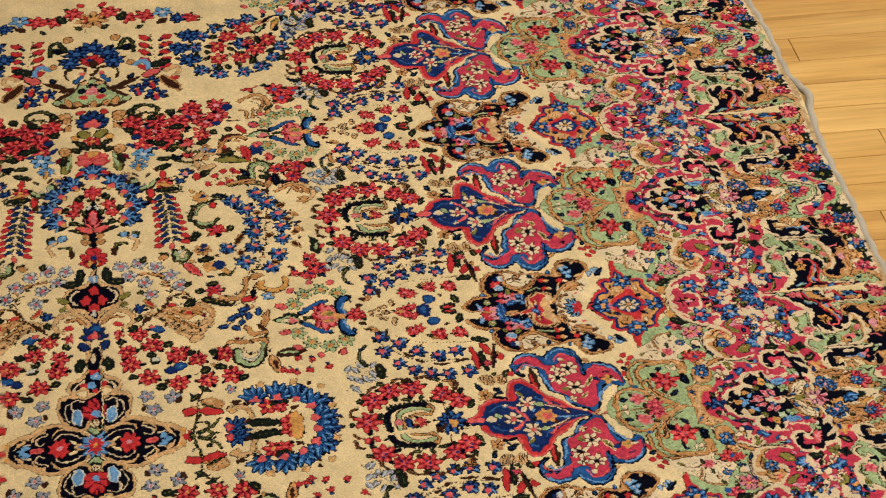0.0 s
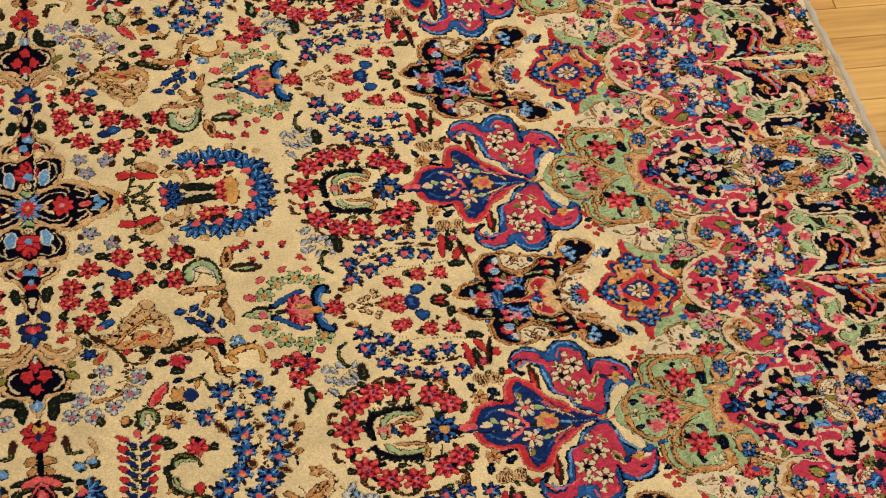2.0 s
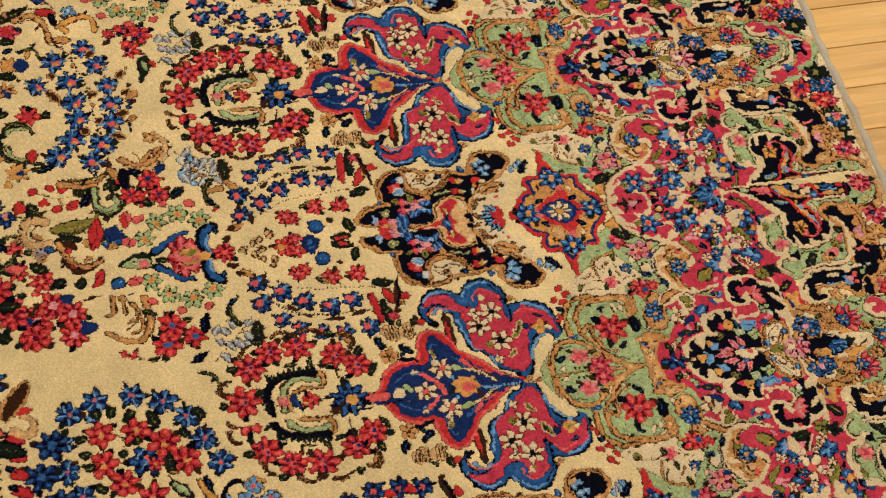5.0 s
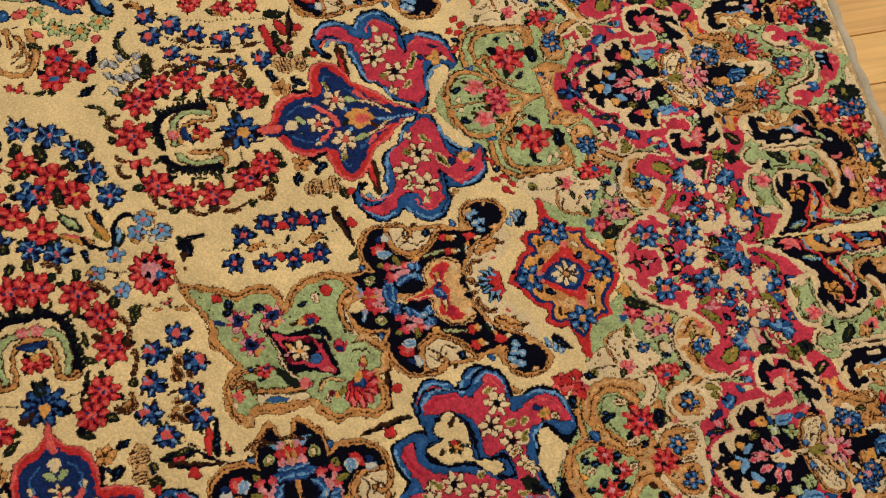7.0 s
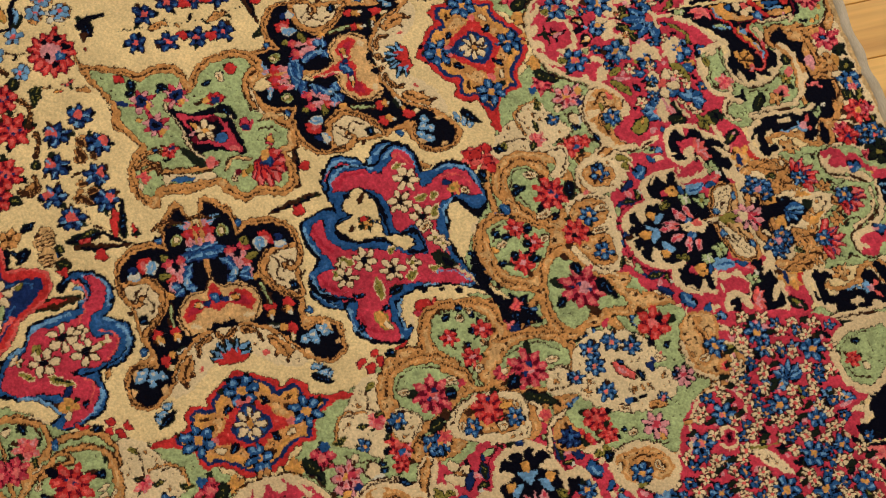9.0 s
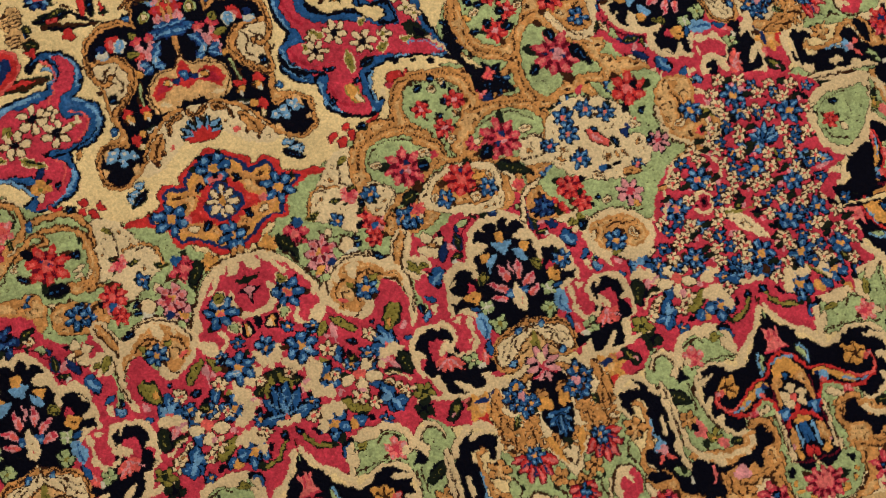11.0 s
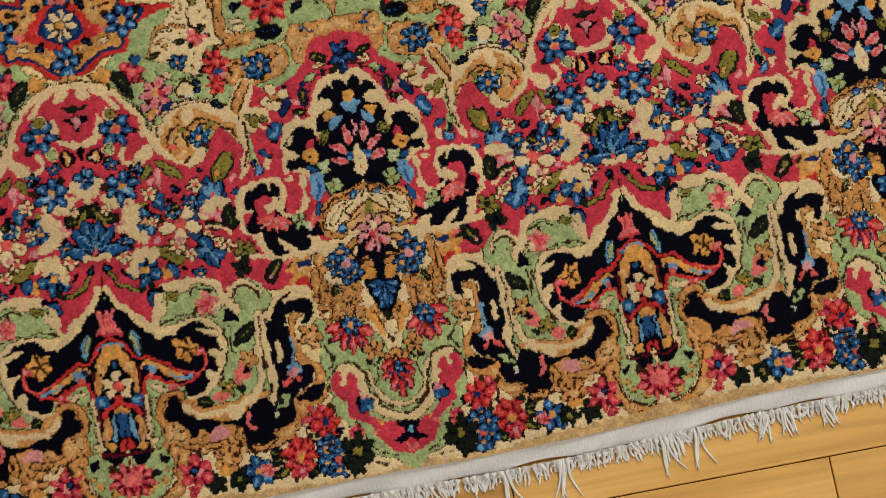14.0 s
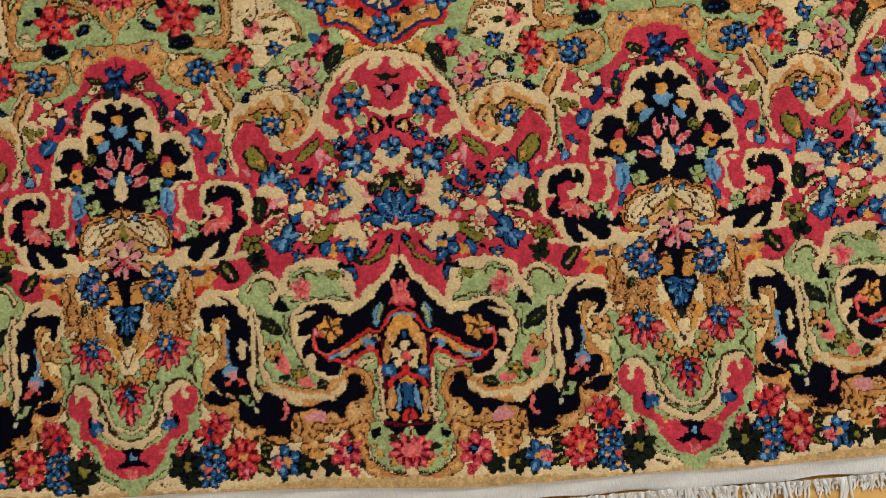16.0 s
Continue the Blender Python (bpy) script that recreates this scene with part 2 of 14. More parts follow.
def line(yarn, w0, w1, *uv):
    """A tapered band of yarn through the points, widths in millimetres; pale and tan bands get a thin brown outline."""
    p = curve(to_rug(uv), False, 8)
    r = np.linspace(w0, w1, len(p)) * 0.0005 * state["scale"]
    if yarn in "CTOG" and w0 > 2.2:
        brush(p, r + 0.0012, "N")
    brush(p, np.maximum(r, 0.0009), yarn)
    if yarn == "g" and w0 > 3.6:
        brush(p[2:-2], np.full(len(p) - 4, 0.0007), "Y")
    if state["leafy"] and yarn in "gN":  # small leaves in pairs along the stems of the open field
        run = np.concatenate([[0], np.cumsum(np.linalg.norm(np.diff(p, axis=0), axis=1))])
        for k in range(1, int(run[-1] / 0.011)):
            i = int(np.searchsorted(run, k * 0.011))
            d = p[min(i + 1, len(p) - 1)] - p[i - 1]
            d = d / (np.linalg.norm(d) + 1e-9)
            n = np.array([-d[1], d[0]]) * (1 if k % 2 else -1)
            tip = d * 0.55 + n
            size = 0.0065 + 0.003 * math.sin(k * 2.3 + uv[0])
            brush(np.array([p[i] + tip * size * q for q in (0.15, 0.4, 0.65, 0.9)]), np.array([0.0009, 0.0017, 0.0015, 0.0007]), "gNgTK"[(k + int(abs(uv[0]))) % 5])


def dot(yarn, radius, u, v):
    c = to_rug((u, v))[0]
    a = np.linspace(0, 2 * math.pi, 15)[:-1]
    wob = 1 + 0.16 * np.sin(3 * a + u) + 0.10 * np.sin(5 * a + v)
    fill(c + (radius * 0.001 * state["scale"] * wob)[:, None] * np.stack([np.cos(a), np.sin(a)], 1), yarn)


def flower(petal, heart, n, radius, u, v, rim=""):
    """A flower seen from above: lobed petals, a rim between them and a heart."""
    c = to_rug((u, v))[0]
    radius *= 0.00108 * state["scale"]
    a = np.linspace(0, 2 * math.pi, 12 * n + 1)[:-1]
    turn = u * 0.7 + v * 0.3
    lobes = 0.42 + 0.60 * np.abs(np.cos((a - turn) * n / 2)) ** 0.8 + 0.07 * np.sin(7 * a + u)
    ring = np.stack([np.cos(a), np.sin(a)], 1)
    if radius > 0.0055 and petal in "RrBOSV":
        for k in range(3 if petal in "SV" else 2):  # a few small dark leaves behind the flower
            t = turn * 3.1 + k * 2.1
            d = np.array([math.cos(t), math.sin(t)])
            brush(np.array([c + d * radius * s for s in (0.9, 1.08, 1.28)]), np.array([0.24, 0.22, 0.08]) * radius, "gNK"[k])
    if petal == "C" and radius > 0.004:  # open cream blossom: single rounded petals round a heart
        for yarn, grow in (("N", 0.0009), ("C", 0.0)):
            for i in range(n):
                t = turn + i * 2 * math.pi / n
                d = np.array([math.cos(t), math.sin(t)])
                brush(np.array([c + d * radius * s for s in (0.45, 0.62, 0.76)]), np.array([0.19, 0.27, 0.24]) * radius * 5 / max(n, 4) + grow, yarn)
        fill(c + radius * 0.27 * ring, heart)
        return
    if rim:
        fill(c + ((radius * lobes + 0.0012)[:, None]) * ring, rim)
    fill(c + (radius * lobes)[:, None] * ring, petal)
    seam = rim or {"R": "M", "S": "M", "V": "K", "r": "R", "C": "T", "B": "K", "P": "r", "K": "g", "O": "T", "b": "B", "T": "N"}.get(petal, heart)
    for i in range(n):
        d = np.array([math.cos(turn + (i + 0.5) * 2 * math.pi / n), math.sin(turn + (i + 0.5) * 2 * math.pi / n)])
        brush(np.array([c + d * radius * s for s in (0.40, 0.55, 0.70)]), np.full(3, max(radius * 0.09, 0.0006)), seam)
        d = np.array([math.cos(turn + i * 2 * math.pi / n), math.sin(turn + i * 2 * math.pi / n)])
        tip = {"R": "r", "S": "s", "V": "D", "B": "b", "r": "P", "C": "c", "K": "B"}.get(petal)
        if tip and radius > 0.005:
            brush(np.array([c + d * radius * s for s in (0.62, 0.78)]), np.full(2, max(radius * 0.10, 0.0006)), tip)
        if heart in "bPr" and petal not in "RBSV" and radius > 0.006:
            brush(np.array([c + d * radius * s for s in (0.55, 0.7)]), np.full(2, radius * 0.13), heart)
    fill(c + (radius * (0.26 + 0.05 * np.sin(4 * a)))[:, None] * ring, "O" if heart in "bPr" and petal in "BPbV" else heart)


def leaf(yarn, width, u0, v0, u1, v1, rim=""):
    """A pointed leaf from its stalk to its tip."""
    a, b = to_rug((u0, v0, u1, v1))
    d = b - a
    side = np.array([-d[1], d[0]]) / (np.linalg.norm(d) + 1e-9) * width * 0.0005 * state["scale"]
    t = np.array([0.0, 0.18, 0.4, 0.62, 0.82, 1.0])
    w = np.array([0.25, 0.8, 1.0, 0.95, 0.6, 0.05])
    up = a + t[:, None] * d + w[:, None] * side
    dn = a + t[:, None] * d - w[:, None] * side
    if not rim and yarn in "TOGC" and width > 3:
        rim = "N"
    if rim:
        fill(np.concatenate([up + side * 0.35, (dn - side * 0.35)[::-1]]), rim)
    fill(np.concatenate([up, dn[::-1]]), yarn)
    if width > 4.5:
        vein = {"g": "Y", "B": "b", "P": "r", "b": "W", "Y": "g", "C": "T", "K": "B", "T": "N"}.get(yarn)
        if vein:
            brush(np.array([a + d * s for s in (0.3, 0.45, 0.6, 0.7)]), np.full(4, 0.0006), vein)


def in_place(pts):
    return pts * 0.001


EDGE_X, EDGE_Y = 0.338, -0.676


def end_wander(x):
    """The fringed end is not quite straight."""
    return np.interp(x, [-1.66, -1.1, -0.86, -0.64, -0.43, -0.16, -0.05, 0.34], [0.0, 0.013, 0.011, -0.001, -0.003, 0.005, 0.008, 0.006]) + 0.0010 * np.sin(x * 23.0)


def bottom_cell(xa, xm):
    def m(p):
        x = xa + (xm - xa) * p[:, 0] / 200
        return np.stack([x, EDGE_Y + p[:, 1] * 0.001 + end_wander(x) * np.clip((650 - p[:, 1]) / 350, 0, 1)], 1)
    return m


# the weaver drew the side borders narrower than the ends
END_DEPTH, SIDE_DEPTH = (0, 300, 337, 444, 580, 683, 900, 1500), (0, 0.258, 0.288, 0.404, 0.537, 0.626, 0.81, 1.31)


def side_cell(ya, ym):
    def m(p):
        x = EDGE_X - np.interp(p[:, 1], END_DEPTH, SIDE_DEPTH)
        return np.stack([x, ya + (ym - ya) * p[:, 0] / 200 - 0.045 * x], 1)
    return m


def border_unit():
    """Half a repeat of the border, from its edge to the star: u from the cartouche (0) to the medallion (200), v from the edge inwards."""
    group("green_ground", "0")
    shape("G", 220, 439, 165, 431, 150, 417, 106, 402, 81, 388, 45, 381, 34, 353, 11, 332, -13, 283, -17, 234, 102, 249, 263, 276)
    shape("C", 110, 398, 90, 393, 72, 371, 59, 350, 71, 342, 94, 327, 105, 349, 123, 344, 124, 364)
    group("tan_lobe", "0")
    line("T", 4.8, 3.9, 184, 378, 181, 399, 166, 409, 147, 411, 124, 409, 111, 395)
    line("T", 3.5, 2.6, 111, 395, 114, 375, 128, 360, 124, 347, 112, 346)
    shape("C", 183, 400, 169, 398, 177, 388, 184, 390)
    flower("R", "b", 7, 14.4, 150, 385)
    leaf("g", 7.4, 160, 367, 138, 349)
    leaf("g", 6.5, 175, 388, 167, 376)
    dot("K", 3.5, 183, 393)
    shape("T", 236, 381, 181, 373, 162, 355, 163, 336, 176, 321, 246, 341)
    flower("R", "r", 6, 12.2, 199, 368)
    flower("B", "b", 6, 7.4, 179, 353, "K")
    line("C", 3.5, 3.0, 181, 373, 162, 357, 157, 340, 133, 340, 117, 331)
    shape("T", 158, 337, 140, 340, 126, 331, 131, 313, 158, 319)
    flower("B", "b", 6, 8.3, 137, 327, "K")
    leaf("K", 6.1, 116, 377, 116, 364)
    flower("r", "R", 5, 7.5, 97, 359)
    leaf("Y", 4.8, 102, 391, 95, 384, "g")
    leaf("g", 6.1, 105, 366, 96, 362)
    leaf("g", 5.3, 90, 357, 78, 357)
    leaf("g", 4.8, 70, 351, 57, 348, "Y")
    flower("R", "r", 6, 10.6, 46, 340)
    dot("B", 4.4, 51, 349)
    flower("r", "R", 6, 10.5, 109, 332)
    dot("C", 5.3, 94, 335)
    flower("B", "b", 4, 5.7, 81, 341, "K")
    leaf("g", 7.0, 41, 333, 43, 318)
    flower("O", "O", 5, 7.5, 24, 339)
    flower("P", "K", 6, 10.5, 60, 310, "K")
    dot("W", 5.7, 84, 313)
    dot("K", 2.2, 89, 318)
    dot("C", 4.4, 71, 332)
    leaf("g", 6.1, 103, 346, 99, 335)
    line("N", 0.9, 0.9, 80, 366, 68, 368, 62, 355)
    line("N", 0.9, 0.9, 96, 389, 93, 373, 98, 364)
    line("T", 2.2, 1.8, 90, 368, 72, 371, 64, 362, 60, 350)
    line("N", 0.9, 0.9, 96, 327, 75, 328, 63, 337)
    line("N", 0.9, 0.9, 128, 358, 118, 343, 108, 344)
    group("star", "A")
    shape("S", -4, 433, 14, 423, 29, 414, 31, 407, 43, 411, 51, 404, 51, 396, 63, 391, 78, 390, 85, 385, 69, 383, 56, 377, 49, 369, 46, 357, 36, 357, 25, 353, 17, 345, 8, 341, -4, 341, -15, 338, -23, 352, -20, 428)
    shape("V", -2, 427, 12, 420, 25, 412, 27, 404, 41, 407, 47, 402, 47, 394, 62, 388, 61, 383, 51, 376, 45, 369, 43, 360, 34, 360, 24, 356, 15, 349, 6, 344, -5, 344, -14, 342, -23, 352, -17, 427)
    shape("O", -2, 423, 11, 417, 22, 410, 25, 401, 40, 403, 44, 400, 44, 392, 58, 386, 56, 382, 49, 376, 42, 369, 40, 362, 32, 363, 22, 358, 13, 351, 5, 347, -5, 347, -13, 345, -23, 352, -15, 424)
    shape("T", 2, 417, 16, 407, 30, 397, 47, 388, 50, 379, 37, 367, 20, 362, 0, 351, -15, 355, -7, 419)
    shape("S", 34, 377, 24, 384, 16, 395, 6, 404, -9, 407, -14, 364, 0, 361, 11, 367, 21, 372)
    line("s", 1.7, 1.2, -5, 402, 8, 394)
    line("s", 1.7, 1.2, -6, 397, 12, 389)
    line("s", 1.7, 1.2, -7, 393, 16, 385)
    line("s", 1.7, 1.2, -8, 388, 20, 381)
    line("s", 1.7, 1.2, -9, 384, 15, 379)
    line("s", 1.7, 1.2, -10, 379, 10, 377)
    line("s", 1.7, 1.2, -10, 375, 4, 375)
    flower("B", "b", 6, 12.5, 45, 382, "K")
    flower("B", "b", 6, 12.2, 1, 413, "K")
    flower("B", "b", 6, 12.4, -2, 354, "K")
    dot("r", 3.5, 31, 378)
    dot("r", 2.9, 3, 404)
    dot("r", 2.9, -3, 363)
    leaf("K", 6.9, 13, 404, 19, 396)
    leaf("K", 7.0, 14, 372, 21, 364)
    leaf("N", 3.5, 40, 398, 30, 397)
    leaf("C", 4.0, 34, 370, 24, 367)
    shape("V", 4, 400, 12, 391, 17, 381, 10, 372, 0, 368, -12, 371, -7, 402)
    shape("B", 2, 397, 8, 390, 13, 381, 7, 374, -1, 371, -12, 374, -7, 400)
    flower("C", "O", 8, 13.8, -1, 384)
    leaf("K", 4.4, 7, 428, 9, 422)
    leaf("T", 4.5, 2, 345, 5, 337)
    group("green_lobe", "M")
    shape("T", 201, 436, 188, 439, 172, 433, 162, 424, 159, 411, 165, 400, 175, 393, 183, 387, 197, 362, 206, 365, 200, 393, 201, 436)
    shape("G", 200, 433, 186, 433, 174, 428, 166, 422, 164, 411, 169, 403, 180, 398, 188, 391, 198, 370, 198, 393, 200, 433)
    shape("c", 159, 426, 174, 434, 167, 433, 159, 428)
    line("N", 1.2, 1.2, 187, 437, 172, 432, 162, 424, 159, 411, 165, 400)
    line("N", 1.1, 1.1, 182, 430, 171, 425, 168, 414)
    leaf("K", 5.8, 184, 430, 180, 421, "g")
    leaf("K", 5.1, 182, 418, 188, 413)
    flower("r", "R", 5, 9.9, 181, 409)
    dot("s", 3.4, 179, 410)
    leaf("g", 5.5, 178, 400, 176, 392)
    leaf("K", 5.4, 191, 405, 198, 397, "g")
    flower("R", "r", 6, 10.9, 194, 393)
    dot("G", 3.4, 196, 426)
    dot("C", 3.9, 194, 426)
    dot("g", 1.7, 194, 415)
    dot("g", 1.7, 194, 411)
    dot("g", 1.7, 195, 407)
    group("green_lobe_outer", "0")
    shape("T", 162, 400, 144, 404, 128, 402, 117, 393, 113, 381, 112, 359, 119, 346, 133, 344, 146, 353, 148, 364, 143, 364, 137, 355, 126, 353, 119, 361, 166, 355, 196, 340, 199, 363, 184, 384, 167, 394)
    shape("G", 158, 397, 144, 399, 130, 398, 123, 391, 120, 380, 120, 362, 128, 356, 153, 354, 180, 353, 198, 353, 195, 367, 180, 382, 165, 391)
    shape("G", 112, 343, 127, 334, 147, 345, 161, 343, 166, 355, 149, 358, 140, 346)
    line("N", 1.3, 1.3, 162, 399, 145, 403, 128, 401, 117, 392, 113, 380, 112, 359, 119, 345)
    line("N", 1.1, 1.1, 175, 387, 183, 379, 191, 366)
    shape("G", 137, 396, 134, 390, 140, 386, 148, 390, 146, 396)
    line("T", 3.2, 2.5, 152, 398, 147, 391, 159, 391, 169, 387, 177, 382)
    line("N", 1.1, 1.1, 150, 395, 155, 392, 165, 390)
    flower("S", "s", 7, 16.1, 152, 373)
    dot("V", 1.7, 150, 372)
    dot("V", 1.7, 156, 377)
    leaf("K", 6.0, 129, 380, 126, 372)
    leaf("K", 4.0, 127, 376, 135, 377)
    leaf("g", 4.4, 120, 389, 124, 384)
    leaf("K", 9.6, 140, 352, 161, 351, "g")
    leaf("K", 5.5, 179, 371, 168, 363, "N")
    leaf("C", 4.0, 122, 366, 134, 363)
    leaf("C", 4.7, 175, 380, 181, 373, "N")
    leaf("C", 4.0, 125, 359, 135, 358)
    leaf("T", 3.2, 121, 349, 130, 346)
    leaf("B", 4.7, 157, 404, 160, 409, "K")
    leaf("B", 3.9, 159, 409, 156, 413, "K")
    leaf("S", 3.6, 136, 415, 127, 415)
    leaf("S", 3.2, 138, 419, 133, 415)
    group("floret", "0")
    leaf("S", 5.6, 101, 412, 94, 406, "M")
    leaf("S", 5.6, 108, 406, 100, 400, "M")
    leaf("S", 5.6, 115, 411, 112, 404, "M")
    leaf("S", 5.6, 113, 418, 108, 412, "M")
    leaf("K", 5.6, 119, 415, 127, 410, "g")
    dot("O", 2.9, 103, 454)
    leaf("T", 3.6, 100, 458, 105, 450)
    group("edge_border", "0")
    shape("A", 0, -6, 200, -6, 200, 24, 0, 24)
    shape("C", -4, 12, 60, 8, 204, 8, 204, 90, 100, 70, -4, 40)
    group("red_ground", "A")
    shape("R", -10, 334, 17, 333, 34, 324, 46, 306, 52, 288, 56, 273, 71, 261, 84, 259, 103, 286, 117, 264, 124, 247, 139, 234, 147, 204, 148, 173, 118, 156, 97, 166, 85, 157, 68, 173, 43, 171, 35, 147, 20, 149, 2, 175, -6, 177, -16, 334)
    group("red_lobe", "0")
    shape("R", 221, 332, 181, 338, 170, 319, 144, 305, 132, 311, 124, 271, 128, 244, 111, 220, 98, 169, 119, 154, 142, 155, 161, 179, 209, 209)
    group("green_ground", "0")
    shape("G", 97, 161, 112, 159, 118, 141, 107, 91, 111, 69, 89, 72)
    shape("G", 145, 125, 155, 121, 179, 117, 205, 97, 217, 96, 207, 4, 188, 9, 172, 17, 166, 33, 152, 47, 149, 64, 145, 86, 147, 103)
    shape("G", 108, 158, 99, 162, 89, 157, 86, 144, 83, 156, 76, 167, 60, 171, 44, 168, 35, 155, 35, 142, 61, 141, 78, 130, 79, 113, 68, 91, 41, 82, 49, 74, 74, 70, 93, 86, 101, 97, 106, 114, 107, 138)
    shape("T", 51, 42, 29, 44, 22, 50, 26, 91, 44, 91, 65, 74, 101, 79, 131, 64, 123, 46, 104, 33, 79, 38)
    shape("C", 116, 37, 104, 34, 84, 35, 51, 41, 35, 42, 33, 12, 69, 10, 117, 11)
    shape("T", 43, 44, 28, 52, 21, 52, 27, 40, 30, 23, 17, 11, 5, 10, 5, 8, 29, 10, 38, 23)
    shape("G", 31, 40, 25, 50, 15, 46, 2, 48, 5, 13, 17, 14, 27, 24)
    group("red_ground", "A")
    line("N", 1.1, 1.1, -18, 338, 0, 338, 15, 337, 29, 332, 39, 323, 45, 313, 50, 304, 54, 293, 56, 283)
    line("c", 4.9, 4.4, -18, 335, -4, 335, 13, 334, 25, 329, 34, 322, 40, 313, 46, 303, 50, 292, 52, 284, 50, 276, 45, 269, 38, 267, 31, 271, 29, 277, 32, 282)
    shape("c", 15, 332, 24, 327, 30, 319, 34, 313, 28, 313, 23, 322, 14, 329)
    shape("c", 9, 333, 14, 324, 6, 324, 2, 331)
    shape("c", 47, 297, 44, 290, 48, 288)
    shape("c", 51, 281, 41, 277, 38, 270, 48, 270)
    shape("c", 20, 306, 14, 311, 14, 303, 12, 296, 9, 292, -4, 289, -3, 285, 8, 286, 16, 291, 20, 299)
    shape("g", 11, 319, 4, 318, 0, 321, 0, 327, -6, 329, -5, 313, 2, 314, 7, 315)
    shape("K", 9, 309, 2, 311, 0, 314, -5, 315, -4, 295, 1, 298, 3, 304)
    shape("P", 3, 309, -1, 311, -2, 305, -2, 299, 1, 302)
    shape("O", -2, 310, -5, 315, -4, 302, -2, 304)
    flower("B", "b", 6, 12.1, 28, 297, "K")
    dot("s", 2.9, 28, 296)
    shape("c", 30, 311, 23, 314, 21, 308, 25, 304, 30, 306)
    leaf("Y", 6.1, 29, 306, 23, 312, "g")
    leaf("G", 7.2, 23, 286, 18, 278, "c")
    shape("K", 13, 285, 5, 281, 5, 273, 13, 272, 16, 278)
    shape("O", 12, 283, 9, 281, 8, 275, 12, 274)
    shape("c", 11, 280, 6, 277, 9, 274)
    shape("K", 3, 284, -3, 286, -3, 273, 1, 276)
    leaf("g", 5.0, 17, 276, 21, 267)
    dot("b", 2.3, -4, 272)
    flower("B", "b", 7, 11.0, -2, 259, "K")
    dot("c", 4.6, 9, 255)
    dot("c", 4.6, 6, 250)
    dot("c", 4.5, -2, 244)
    dot("c", 4.6, -1, 248)
    dot("c", 4.6, 13, 243)
    dot("c", 4.6, 18, 246)
    dot("c", 4.6, 23, 239)
    dot("c", 4.6, 30, 241)
    dot("c", 4.5, 17, 238)
    dot("c", 4.6, 23, 245)
    flower("B", "b", 6, 12.0, 26, 251, "K")
    leaf("b", 5.5, 34, 247, 25, 249)
    leaf("Y", 6.6, 70, 250, 52, 268, "g")
    leaf("Y", 5.5, 42, 254, 49, 266, "g")
    shape("P", 55, 259, 51, 262, 50, 255, 53, 244, 54, 248)
    leaf("K", 7.1, 68, 240, 60, 246)
    leaf("K", 7.1, 47, 242, 39, 245)
    leaf("B", 8.2, 50, 243, 51, 229, "K")
    leaf("b", 2.7, 50, 238, 51, 231)
    shape("Y", 42, 235, 37, 238, 36, 233, 39, 229, 41, 231)
    leaf("B", 9.3, 89, 229, 99, 234, "K")
    leaf("B", 9.3, 89, 229, 96, 244, "K")
    leaf("B", 9.3, 89, 229, 87, 249, "K")
    leaf("B", 9.3, 89, 229, 80, 245, "K")
    leaf("B", 9.3, 89, 229, 74, 231, "K")
    leaf("b", 3.3, 90, 231, 97, 234)
    leaf("b", 3.3, 90, 231, 95, 241)
    leaf("b", 3.3, 90, 231, 88, 245)
    leaf("b", 3.3, 90, 231, 82, 243)
    dot("s", 3.4, 90, 231)
    dot("c", 5.1, 96, 226)
    dot("c", 5.1, 91, 227)
    dot("c", 5.1, 85, 225)
    dot("c", 5.1, 82, 221)
    line("P", 2.6, 1.8, 90, 216, 82, 221, 76, 224)
    leaf("P", 4.9, 94, 212, 86, 222)
    shape("B", 76, 226, 69, 226, 68, 218, 70, 214, 75, 215)
    shape("B", 77, 212, 70, 215, 68, 206, 74, 202)
    leaf("b", 3.3, 74, 207, 70, 213)
    line("K", 1.1, 1.1, 77, 224, 77, 214, 78, 207, 74, 201)
    flower("C", "s", 5, 15.3, 63, 216)
    leaf("g", 9.9, 98, 224, 101, 203, "K")
    leaf("g", 6.0, 81, 213, 95, 207, "K")
    line("c", 2.6, 1.7, 98, 201, 91, 207, 82, 210)
    leaf("C", 7.6, 83, 197, 81, 207, "N")
    leaf("C", 7.6, 83, 195, 93, 199, "N")
    leaf("C", 6.0, 84, 193, 94, 193, "N")
    dot("s", 2.8, 84, 195)
    leaf("B", 8.2, 82, 189, 76, 204, "K")
    leaf("B", 8.2, 82, 189, 68, 193, "K")
    leaf("B", 8.2, 82, 189, 78, 180, "K")
    leaf("B", 8.2, 82, 189, 86, 178, "K")
    leaf("B", 8.2, 82, 189, 93, 186, "K")
    leaf("b", 3.3, 81, 190, 76, 201)
    leaf("b", 3.3, 81, 190, 72, 194)
    leaf("b", 3.3, 81, 190, 86, 181)
    leaf("Y", 9.2, 63, 186, 42, 201, "g")
    leaf("B", 8.1, 56, 177, 49, 186, "K")
    shape("O", 50, 180, 47, 185, 43, 182, 45, 176, 50, 176)
    flower("B", "b", 5, 10.5, 38, 222, "K")
    dot("c", 5.1, 32, 233)
    dot("c", 5.1, 27, 229)
    dot("c", 5.1, 22, 221)
    dot("c", 5.1, 29, 213)
    dot("c", 5.1, 36, 210)
    dot("c", 5.1, 26, 223)
    dot("c", 5.1, 31, 227)
    dot("c", 5.1, 28, 217)
    flower("B", "b", 5, 11.9, 33, 185, "K")
    leaf("K", 4.9, 30, 181, 28, 176)
    dot("c", 4.5, 41, 196)
    dot("c", 4.5, 35, 198)
